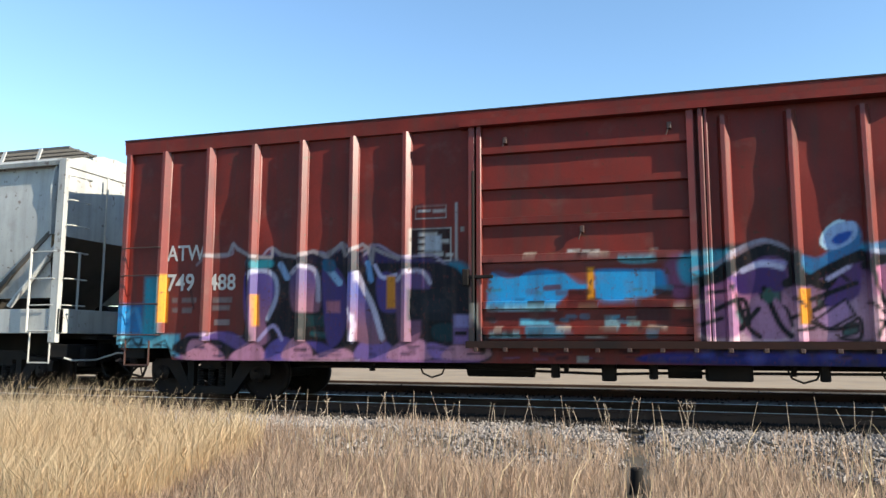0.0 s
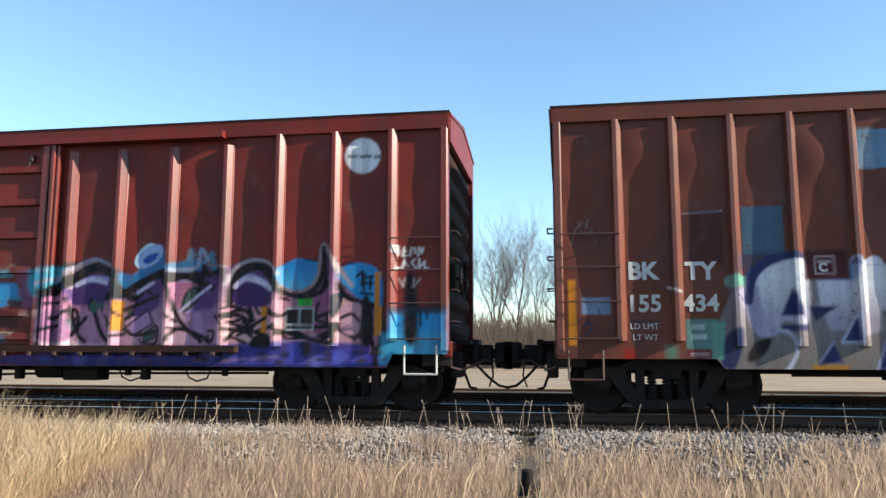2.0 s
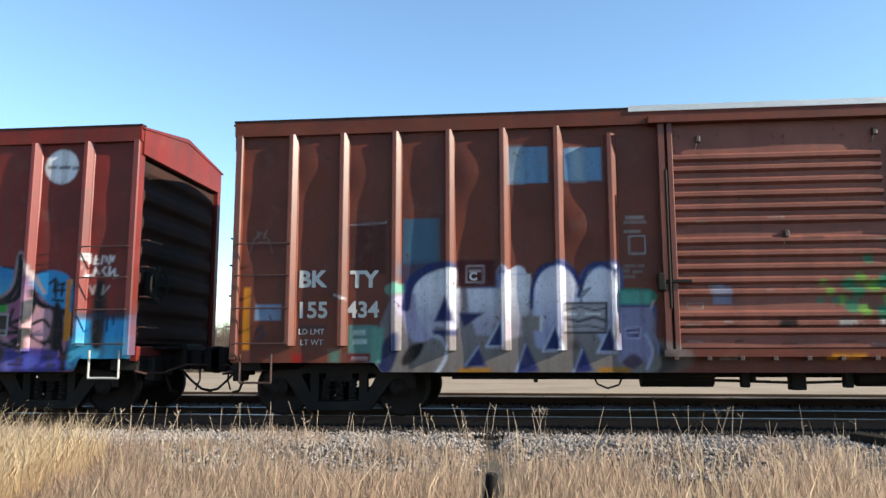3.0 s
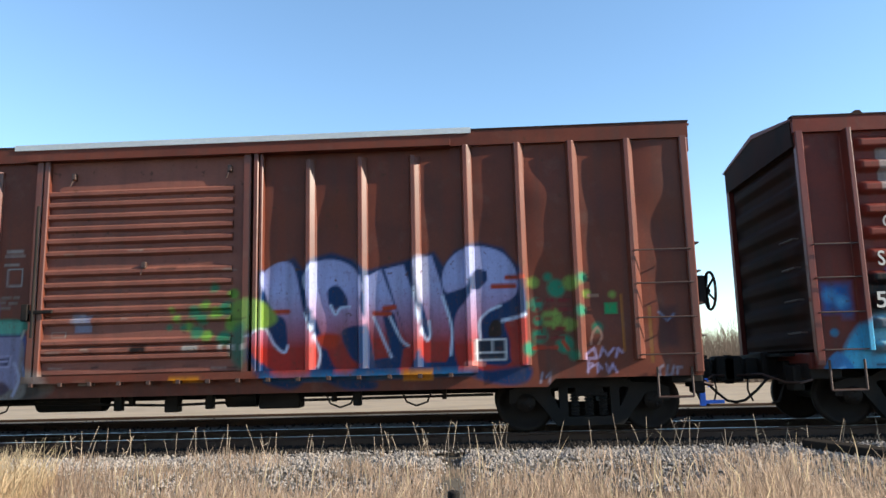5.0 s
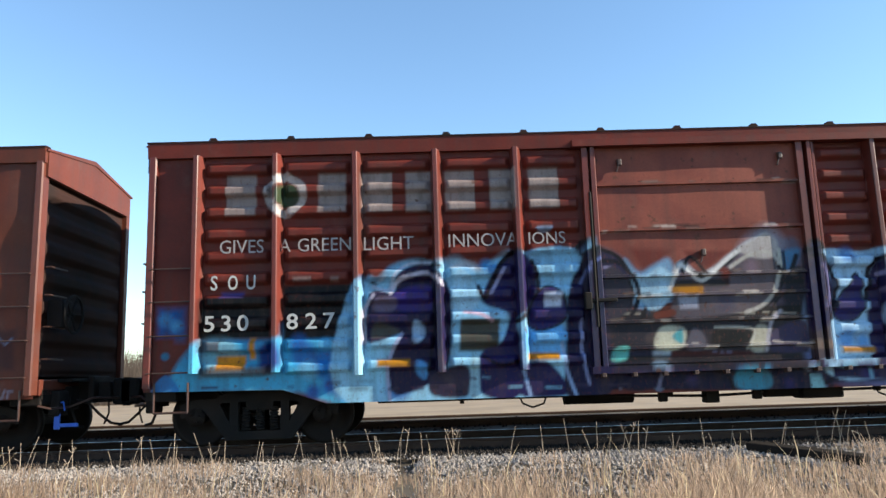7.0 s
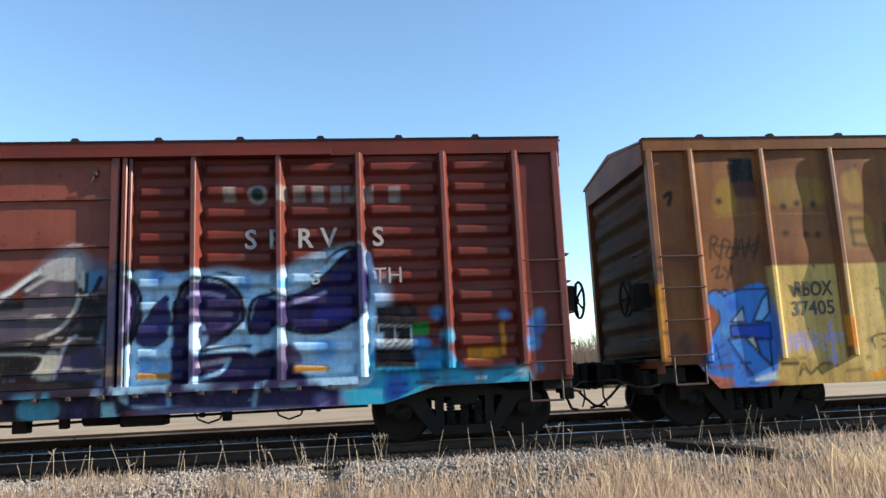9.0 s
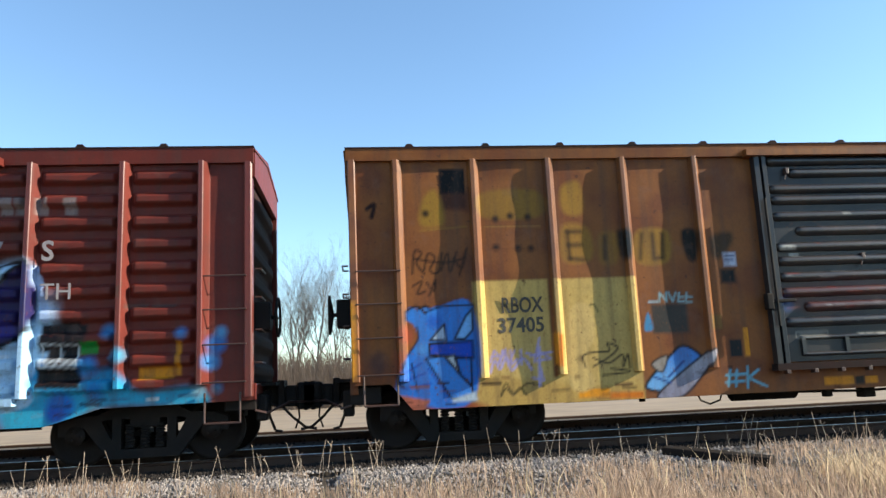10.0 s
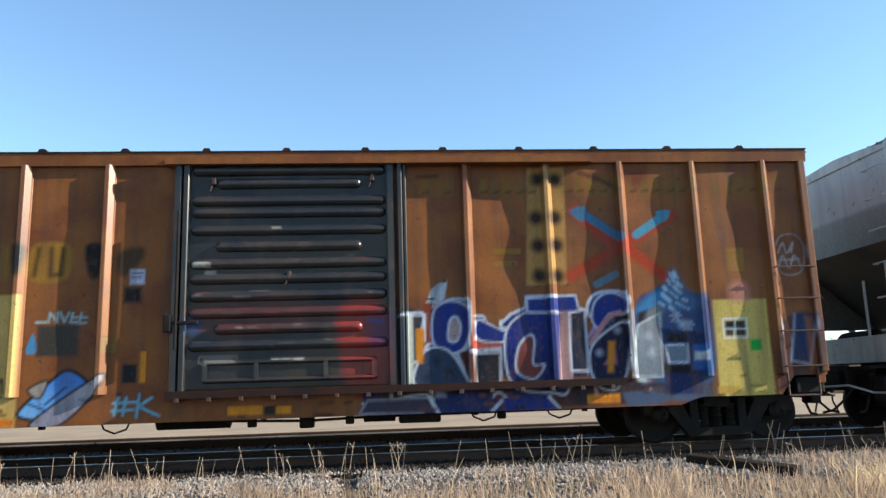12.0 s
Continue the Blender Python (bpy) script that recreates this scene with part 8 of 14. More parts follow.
    p.blob([(-3.66, 1.53), (-3.49, 1.59), (-3.38, 1.44), (-3.58, 1.41)], srgb('2c2a34'), soft=0.05, alpha=0.8)
    p.blob([(-3.43, 1.47), (-3.43, 1.87), (-3.32, 2.09), (-3.13, 2.16), (-2.96, 2.11), (-2.82, 1.89), (-2.8, 1.61), (-3.06, 1.63), (-3.07, 1.25), (-3.13, 1.03), (-3.33, 1.04)], srgb('8c9cca'), srgb('767ca4'), edge=srgb('232c5c'), edge_w=0.031)
    p.blob([(-3.3, 0.97), (-3.22, 1.22), (-3.14, 1.43), (-3.15, 1.03)], srgb('232c5c'), edge=srgb('98a0c4'), edge_w=0.024, sharp=True)
    p.blob([(-2.73, 1.64), (-2.72, 1.88), (-2.59, 2.08), (-2.43, 2.12), (-2.31, 1.97), (-2.29, 1.63), (-2.42, 1.63)], srgb('8c9cca'), srgb('8088b0'), edge=srgb('232c5c'), edge_w=0.031)
    p.blob([(-2.38, 1.6), (-1.8, 1.59), (-1.78, 1.14), (-1.73, 0.9), (-1.88, 0.72), (-2.2, 0.72), (-2.34, 1.15)], srgb('5c6090'), srgb('4a4a70'), soft=0.02)
    p.blob([(-2.22, 1.78), (-1.81, 1.77), (-1.77, 1.62), (-2.22, 1.61)], srgb('4a8474'), soft=0.015)
    p.blob([(-2.5, 0.97), (-2.41, 1.21), (-2.31, 1.33), (-2.18, 0.93)], srgb('232c5c'), edge=srgb('98a0c4'), edge_w=0.024, sharp=True)
    p.blob([(-4.4, 0.76), (-4.25, 1.01), (-4.1, 0.79)], srgb('2c3468'), soft=0.015, sharp=True)
    p.blob([(-3.68, 0.65), (-3.54, 1.04), (-3.33, 0.76), (-3.42, 0.65)], srgb('2c3468'), soft=0.015, sharp=True)
    p.blob([(-2.89, 0.65), (-2.76, 1.03), (-2.56, 0.65)], srgb('2c3468'), soft=0.015, sharp=True)
    p.stroke([(-4.38, 0.78), (-4.3, 0.95)], 0.031, srgb('8c94b4'))
    p.stroke([(-3.68, 0.65), (-3.57, 0.98)], 0.031, srgb('8c94b4'))
    p.stroke([(-2.89, 0.65), (-2.76, 0.97)], 0.031, srgb('8c94b4'))
    p.stroke([(-2.15, 1.32), (-1.89, 1.26), (-1.76, 1.02), (-1.79, 0.75)], 0.031, srgb('8c94b4'))
    p.rect(-4.58, 0.64, -4.05, 0.76, srgb('7a5a2a'), soft=0.02, alpha=0.8)
    p.rect(-2.51, 0.64, -2.06, 0.77, srgb('7a5a2a'), soft=0.02, alpha=0.8)
    p.rect(-3.64, 1.24, -3.32, 1.48, srgb('4c4848'))
    p.rect(-3.42, 1.26, -3.32, 1.47, srgb('a8a098'), soft=0.02)
    p.frame_box(-3.65, 1.24, -3.31, 1.48, 0.016, srgb('6a6664'))
    p.rect(-3.04, 1.22, -2.4, 1.63, srgb('6c6c80'))
    p.frame_box(-3.04, 1.22, -2.4, 1.63, 0.024, srgb('35333c'))
    p.line([(-3, 1.58), (-2.77, 1.61)], 0.016, srgb('44424c'))
    p.line([(-2.7, 1.54), (-2.65, 1.57)], 0.016, srgb('a8a4a4'))
    p.line([(-3, 1.5), (-2.52, 1.52)], 0.016, srgb('44424c'))
    p.line([(-2.7, 1.45), (-2.77, 1.49)], 0.016, srgb('a8a4a4'))
    p.line([(-3, 1.42), (-2.65, 1.44)], 0.016, srgb('44424c'))
    p.line([(-2.7, 1.37), (-2.52, 1.4)], 0.016, srgb('a8a4a4'))
    p.line([(-3, 1.34), (-2.77, 1.37)], 0.016, srgb('44424c'))
    p.line([(-2.69, 1.29), (-2.64, 1.32)], 0.016, srgb('a8a4a4'))
    p.line([(-2.99, 1.26), (-2.52, 1.28)], 0.016, srgb('44424c'))
    p.blob([(-3.01, 1.4), (-2.77, 1.24), (-2.97, 1.25)], srgb('3a3850'), soft=0.02)
    p.rect(-2.14, 1.11, -1.9, 1.27, srgb('1c2044'))
    p.rect(-2.1, 1.16, -2.05, 1.23, srgb('98a0c4'), alpha=0.8)
    p.rect(-2, 1.16, -1.95, 1.22, srgb('98a0c4'), alpha=0.8)
    p.rect(-1.9, 1.16, -1.85, 1.22, srgb('98a0c4'), alpha=0.8)
    p.line([(-1.83, 1.5), (-1.79, 1.62), (-1.89, 1.39)], 0.031, srgb('b4b0a8'))
    p.stroke([(-2.79, 1.85), (-2.55, 1.85)], 0.031, srgb('232028'))
    p.line([(4.54, 0.99), (4.78, 0.98)], 0.063, srgb('c88a84'))
    p.disc(0.48, 1.72, 0.055, srgb('7ba14f'), soft=0.03)
    p.disc(0.72, 1.81, 0.087, srgb('46876a'), soft=0.03)
    p.disc(0.88, 1.9, 0.071, srgb('7ba14f'), soft=0.03)
    p.disc(0.84, 1.71, 0.087, srgb('46876a'), soft=0.03)
    p.disc(0.64, 1.61, 0.063, srgb('7ba14f'), soft=0.03)
    p.disc(0.76, 1.52, 0.094, srgb('46876a'), soft=0.03)
    p.disc(0.91, 1.47, 0.079, srgb('7ba14f'), soft=0.03)
    p.disc(0.56, 1.6, 0.047, srgb('46876a'), soft=0.03)
    p.disc(1.04, 1.78, 0.094, srgb('7ba14f'), soft=0.03)
    p.disc(1.19, 1.85, 0.102, srgb('46876a'), soft=0.03)
    p.disc(1.27, 1.62, 0.11, srgb('7ba14f'), soft=0.03)
    p.disc(1.15, 1.43, 0.102, srgb('46876a'), soft=0.03)
    p.disc(1.28, 2.05, 0.071, srgb('7ba14f'), soft=0.03)
    p.disc(1, 2.14, 0.063, srgb('46876a'), soft=0.03)
    p.disc(0.4, 1.84, 0.039, srgb('7ba14f'), soft=0.03)
    p.disc(0.36, 1.6, 0.039, srgb('46876a'), soft=0.03)
    p.disc(1.35, 1.73, 0.094, srgb('7ba14f'), soft=0.03)
    p.blob([(1.27, 1.93), (1.63, 1.96), (1.89, 1.68), (1.62, 1.53), (1.31, 1.62)], srgb('8aa156'), soft=0.03)
    p.blob([(1.27, 1.54), (1.46, 1.61), (1.43, 1.03), (1.26, 1.15)], srgb('388774'), soft=0.05, alpha=0.8)
    p.disc(5.51, 2.09, 0.079, srgb('8ca156'), soft=0.03)
    p.disc(5.71, 2.16, 0.063, srgb('388c71'), soft=0.03)
    p.disc(5.82, 2, 0.126, srgb('388c71'), soft=0.03)
    p.disc(6.02, 2.07, 0.102, srgb('8ca156'), soft=0.03)
    p.disc(6.18, 2.14, 0.071, srgb('388c71'), soft=0.03)
    p.disc(5.53, 1.78, 0.094, srgb('388c71'), soft=0.03)
    p.disc(5.74, 1.58, 0.142, srgb('8ca156'), soft=0.03)
    p.disc(5.57, 1.35, 0.11, srgb('388c71'), soft=0.03)
    p.disc(5.91, 1.22, 0.126, srgb('388c71'), soft=0.03)
    p.disc(5.97, 1.49, 0.094, srgb('8ca156'), soft=0.03)
    p.disc(5.41, 1.17, 0.094, srgb('388c71'), soft=0.03)
    p.disc(6.14, 1.68, 0.079, srgb('388c71'), soft=0.03)
    p.disc(6.24, 1.91, 0.055, srgb('8ca156'), soft=0.03)
    p.disc(6.36, 1.44, 0.071, srgb('388c71'), soft=0.03)
    p.disc(5.55, 1.55, 0.063, srgb('388c71'), soft=0.03)
    p.disc(6.59, 1.89, 0.047, srgb('8ca156'), soft=0.03)
    p.disc(6.02, 1.07, 0.071, srgb('388c71'), soft=0.03)
    p.rect(5.53, 1.81, 5.62, 1.87, srgb('8a2c30'), alpha=0.8)
    p.rect(5.67, 1.81, 5.79, 1.87, srgb('8a2c30'), alpha=0.8)
    p.rect(5.84, 1.8, 6.02, 1.86, srgb('8a2c30'), alpha=0.8)
    p.rect(5.52, 1.68, 5.58, 1.74, srgb('8a2c30'), alpha=0.8)
    p.rect(5.63, 1.68, 5.78, 1.74, srgb('8a2c30'), alpha=0.8)
    p.rect(5.83, 1.67, 6.03, 1.73, srgb('8a2c30'), alpha=0.8)
    p.rect(5.51, 1.55, 5.59, 1.61, srgb('8a2c30'), alpha=0.8)
    p.rect(5.63, 1.55, 5.75, 1.6, srgb('8a2c30'), alpha=0.8)
    p.rect(5.5, 1.42, 5.61, 1.48, srgb('8a2c30'), alpha=0.8)
    p.rect(5.66, 1.42, 5.73, 1.47, srgb('8a2c30'), alpha=0.8)
    p.rect(5.78, 1.41, 5.93, 1.47, srgb('8a2c30'), alpha=0.8)
    p.rect(5.5, 1.29, 5.66, 1.35, srgb('8a2c30'), alpha=0.8)
    p.rect(5.71, 1.28, 5.91, 1.34, srgb('8a2c30'), alpha=0.8)
    p.line([(5.48, 1.18), (5.79, 1.18)], 0.055, srgb('b84828'))
    p.line([(5.88, 1.26), (5.95, 1.15)], 0.047, srgb('b84828'))
    p.rect(4.65, 1.03, 5.11, 1.33, srgb('2a3446'))
    p.frame_box(4.7, 1.04, 5.09, 1.31, 0.024, srgb('d0d0d4'))
    p.line([(4.91, 1.3), (4.91, 1.14)], 0.016, srgb('d0d0d4'))
    p.line([(4.69, 1.14), (5.1, 1.13)], 0.016, srgb('d0d0d4'))
    p.rect(6.47, 1.62, 6.65, 1.78, srgb('389966'))
    p.rect(6.24, 1.86, 6.41, 1.91, srgb('a08070'))
    p.rect(6.7, 1.11, 6.72, 1.89, srgb('d09028'))
    p.rect(7.06, 0.94, 7.11, 1.72, srgb('8a6a3c'), alpha=0.8)
    p.rect(7.19, 1.16, 7.45, 1.71, srgb('2a2c40'), alpha=0.5, soft=0.04)
    p.line([(6.17, 1.06), (6.3, 1.16), (6.33, 1.02), (6.17, 1.02)], 0.031, srgb('b8a8c8'))
    p.line([(6.37, 1.04), (6.41, 1.16), (6.48, 1.05), (6.56, 1.15)], 0.031, srgb('b8a8c8'))
    p.line([(6.59, 1.03), (6.62, 1.15), (6.68, 1.09)], 0.031, srgb('b8a8c8'))
    p.line([(6.2, 0.83), (6.21, 0.97), (6.29, 0.93), (6.22, 0.89)], 0.031, srgb('b8a8c8'))
    p.line([(6.33, 0.83), (6.34, 0.95), (6.39, 0.88)], 0.031, srgb('b8a8c8'))
    p.line([(6.45, 0.94), (6.48, 0.82), (6.54, 0.94), (6.59, 0.83)], 0.031, srgb('b8a8c8'))
    p.stroke([(6.26, 1.21), (6.29, 1.36), (6.37, 1.44), (6.41, 1.32), (6.36, 1.21)], 0.031, srgb('b89080'))
    p.line([(5.58, 0.84), (5.55, 0.71)], 0.031, srgb('9a92a0'))
    p.line([(5.63, 0.78), (5.69, 0.84), (5.67, 0.7)], 0.031, srgb('9a92a0'))
    p.line([(7.18, 0.7), (7.16, 0.86), (7.22, 0.9)], 0.031, srgb('9a92a0'))
    p.line([(7.28, 0.9), (7.25, 0.75), (7.33, 0.78), (7.36, 0.89)], 0.031, srgb('9a92a0'))
    p.line([(7.4, 0.78), (7.41, 0.88), (7.47, 0.87)], 0.031, srgb('9a92a0'))
    p.line([(7.21, 1.63), (7.32, 1.51), (7.41, 1.59)], 0.024, srgb('8a9ab8'))
    p.rect(0.41, 0.82, 0.85, 0.94, srgb('d09028'))
    p.rect(3.66, 0.78, 4.08, 0.93, srgb('d09028'))
    p.rect(0.56, 1.26, 0.79, 1.35, srgb('a8a4a0'))
    p.rect(-0.2, 1.26, 0.04, 1.36, srgb('2a1c1c'))
    p.rect(1.07, 1.26, 1.14, 1.34, srgb('c8c4c0'), alpha=0.8)
    p.rect(1.21, 1.26, 1.3, 1.34, srgb('c8c4c0'), alpha=0.8)
    p.rect(1.36, 1.26, 1.43, 1.34, srgb('c8c4c0'), alpha=0.8)
    p.frame_box(-1.36, 1.5, -1.15, 1.57, 0.016, srgb('a89890'))
    p.rect(-1.02, 1.56, -0.77, 1.8, srgb('8890a8'), alpha=0.8)
    p.rect(-1.07, 1.68, -0.86, 1.84, srgb('9a98a4'), alpha=0.6)
    p.rect(-0.96, 0.82, -0.72, 0.85, srgb('b0a8a4'), alpha=0.8)
    p.blob([(-5.57, 0.61), (-5.4, 1.71), (-4.94, 1.71), (-4.44, 1.86), (-3.31, 1.62), (-2.26, 1.54), (-1.83, 1.5), (-1.8, 1.09), (-1.88, 0.62), (-3.72, 0.58)], srgb('948c92'), srgb('827b78'), soft=0.02)
    p.blob([(-5.36, 1.69), (-4.94, 1.68), (-4.82, 1.16), (-5.12, 1.09), (-5.25, 1.4)], srgb('aaa4bc'), soft=0.02)
    p.stroke([(-5.21, 1.55), (-5.14, 1.87), (-4.93, 2.08), (-4.66, 2.14), (-4.46, 2.06)], 0.116, srgb('2c3c70'))
    p.blob([(-5.07, 1.71), (-5.01, 1.9), (-4.81, 2.05), (-4.58, 2.1), (-4.46, 2.0), (-4.48, 1.26), (-4.78, 1.29), (-4.83, 1.15), (-5.02, 1.4)], srgb('dcdce2'), srgb('bab6c4'), soft=0.02)
    p.blob([(-4.81, 1.35), (-4.65, 1.72), (-4.51, 1.35)], srgb('27356c'), sharp=True, soft=0.02)
    p.blob([(-4.83, 1.23), (-4.48, 1.23), (-4.48, 1.15), (-4.83, 1.15)], srgb('34406e'), sharp=True, soft=0.02)
    p.blob([(-4.34, 1.81), (-3.83, 1.81), (-3.87, 1.55), (-4.02, 1.15), (-4.21, 1.16), (-4.32, 1.46)], srgb('cfced8'), srgb('aaa6b6'), sharp=True, soft=0.02)
    p.blob([(-4.46, 1.47), (-4.1, 1.47), (-4.39, 1.27)], srgb('2c3566'), sharp=True, soft=0.02)
    p.blob([(-3.89, 1.76), (-3.82, 2.0), (-3.45, 2.0), (-3.47, 1.54), (-3.58, 1.15), (-3.84, 1.07), (-3.95, 1.3)], srgb('d8d6dc'), srgb('b2a8b0'), sharp=True, soft=0.02)
    p.blob([(-4.08, 1.0), (-3.86, 1.39), (-3.84, 1.0)], srgb('2a3a74'), sharp=True, edge=srgb('c0c4d4'), edge_w=0.03, soft=0.02)
    p.blob([(-3.41, 1.09), (-3.4, 1.81), (-3.3, 2.02), (-3.11, 2.11), (-2.93, 2.03), (-2.79, 1.75), (-2.82, 1.39), (-3.02, 1.31), (-3.07, 1.09), (-3.3, 0.97)], srgb('d8d6e0'), srgb('a6a6c2'), soft=0.02)
    p.stroke([(-3.45, 1.54), (-3.43, 1.81), (-3.31, 2.05), (-3.11, 2.15), (-2.88, 2.07), (-2.76, 1.81)], 0.052, srgb('2c3c74'))
    p.blob([(-3.3, 0.94), (-3.12, 1.31), (-3.03, 0.95)], srgb('2a3a74'), sharp=True, edge=srgb('c0c4d4'), edge_w=0.03, soft=0.02)
    p.blob([(-2.74, 1.58), (-2.71, 1.87), (-2.59, 2.04), (-2.41, 2.06), (-2.29, 1.87), (-2.3, 1.39), (-2.42, 1.06), (-2.52, 1.09)], srgb('dad8e0'), srgb('a8a8c0'), soft=0.02)
    p.stroke([(-2.8, 1.69), (-2.67, 2.06), (-2.48, 2.14), (-2.28, 2.01)], 0.051, srgb('3a4478'))
    p.blob([(-2.56, 0.92), (-2.38, 1.3), (-2.29, 0.92)], srgb('303c70'), sharp=True, edge=srgb('c0c4d4'), edge_w=0.03, soft=0.02)
    p.blob([(-3.01, 1.59), (-2.42, 1.59), (-2.44, 1.19), (-3.02, 1.19)], srgb('a6a2a6'), sharp=True, edge=srgb('2a2830'), edge_w=0.03, soft=0.02)
    p.line([(-2.99, 1.5), (-2.77, 1.54), (-2.59, 1.49), (-2.44, 1.52)], 0.022, srgb('3a3840'))
    p.line([(-3.0, 1.39), (-2.81, 1.34), (-2.59, 1.4), (-2.45, 1.35)], 0.037, srgb('4a4850'))
    p.line([(-2.96, 1.27), (-2.67, 1.28), (-2.47, 1.24)], 0.022, srgb('2c2a32'))
    p.line([(-2.97, 1.45), (-2.84, 1.44)], 0.029, srgb('dcdadc'))
    p.line([(-2.7, 1.45), (-2.52, 1.44)], 0.029, srgb('e0dedc'))
    p.line([(-2.78, 1.82), (-2.73, 1.75), (-2.64, 1.8), (-2.74, 1.69)], 0.022, srgb('282830'))
    p.blob([(-3.58, 1.42), (-3.33, 1.42), (-3.34, 1.22), (-3.59, 1.22)], srgb('8e8884'), sharp=True, soft=0.02)
    p.line([(-3.31, 1.42), (-3.32, 1.22)], 0.03, srgb('d8d4cc'))
    p.blob([(-4.48, 2.2), (-3.92, 2.2), (-3.94, 1.82), (-4.49, 1.82)], srgb('5a1a1c'), sharp=True, soft=0.02)
    p.line([(-4.34, 2.13), (-4.11, 2.13), (-4.11, 1.89), (-4.35, 1.9), (-4.34, 2.13)], 0.015, srgb('c8b4b4'))
    p.line([(-4.3, 2.06), (-4.16, 2.06)], 0.031, srgb('c8b4b4'))
    p.blob([(-2.25, 1.76), (-1.82, 1.75), (-1.83, 1.56), (-2.26, 1.57)], srgb('6aa89a'), sharp=True, soft=0.02)
    p.blob([(-2.26, 1.54), (-1.83, 1.53), (-1.87, 0.79), (-2.3, 0.79)], srgb('8e8aa6'), sharp=True, soft=0.02)
    p.line([(-2.26, 1.55), (-1.85, 1.55)], 0.022, srgb('34406e'))
    p.blob([(-2.19, 1.24), (-1.97, 1.26), (-1.99, 1.11), (-2.18, 1.12)], srgb('23284e'), sharp=True, edge=srgb('a8a4c0'), edge_w=0.03, soft=0.02)
    p.line([(-2.14, 1.18), (-2.02, 1.19)], 0.036, srgb('a8a4c0'))
    p.blob([(-4.37, 0.73), (-4.19, 1.0), (-4.08, 0.73)], srgb('2e3a70'), sharp=True, soft=0.02)
    p.blob([(-3.68, 0.62), (-3.52, 1.04), (-3.35, 0.67)], srgb('2e3a70'), sharp=True, soft=0.02)
    p.blob([(-2.9, 0.63), (-2.75, 0.98), (-2.63, 0.67)], srgb('2e3a70'), sharp=True, soft=0.02)
    p.line([(-4.37, 0.74), (-4.19, 1.0)], 0.03, srgb('a0a6c0'))
    p.line([(-3.68, 0.63), (-3.54, 1.03)], 0.029, srgb('a0a6c0'))
    p.line([(-2.9, 0.63), (-2.77, 0.96)], 0.029, srgb('a0a6c0'))
    p.blob([(-4.46, 0.71), (-4.01, 0.71), (-4.02, 0.63), (-4.47, 0.62)], srgb('a87c30'), sharp=True, soft=0.02)
    p.blob([(-2.55, 0.72), (-2.12, 0.72), (-2.13, 0.64), (-2.56, 0.64)], srgb('a87c30'), sharp=True, soft=0.02)
    p.blob([(-5.26, 0.82), (-5.14, 1.01), (-4.95, 1.05), (-5.03, 0.86), (-5.22, 0.74)], srgb('17171a'), soft=0.02)
    p.stroke([(-4.83, 1.16), (-4.68, 1.09), (-4.64, 0.86), (-4.78, 0.62)], 0.053, srgb('b4b6c4'))
    p.stroke([(-1.92, 1.16), (-1.83, 0.94), (-1.91, 0.7)], 0.043, srgb('a8a8c0'))
    p.blob([(-2.23, 0.79), (-2.08, 0.9), (-1.96, 0.79), (-2.11, 0.7)], srgb('584a5c'), soft=0.02)
    p.disc(-2.86, 1.01, 0.065, srgb('4a3c40'), soft=0.05, alpha=0.7)
    p.blob([(-5.4, 1.88), (-5.24, 1.88), (-5.24, 1.76), (-5.4, 1.76)], srgb('7ab09c'), sharp=True, soft=0.02)
    p.blob([(-5.59, 0.7), (-5.57, 1.01), (-5.37, 1.2), (-5.29, 1.09), (-5.42, 0.67)], srgb('2c3862'), soft=0.02)
    p.blob([(-5.7, 1.27), (-5.51, 1.27), (-5.57, 0.78), (-5.7, 0.78)], srgb('76a496'), sharp=True, soft=0.02)
    scuffs(p, 51, -1.4, 1.3, (2.7, 2.42, 1.72, 1.3, 1.05), 50, ('8a6a60', '3a1c16', 'a89890'), 0.025)
    return p


def signs_b(car):
    lettering('BK', -6.77, 1.86, 0.228, car, M_WHITE, bold=0.012)
    lettering('TY', -6.01, 1.85, 0.228, car, M_WHITE, bold=0.012)
    lettering('155', -6.8, 1.42, 0.22, car, M_WHITE, bold=0.008)
    lettering('434', -6.06, 1.42, 0.22, car, M_WHITE, bold=0.008)
    lettering('LD LMT', -6.76, 1.18, 0.079, car, M_WHITE)
    lettering('LT WT', -6.73, 1.03, 0.079, car, M_WHITE)
    lettering('C', -4.31, 1.93, 0.11, car, M_WHITE, bold=0.008)


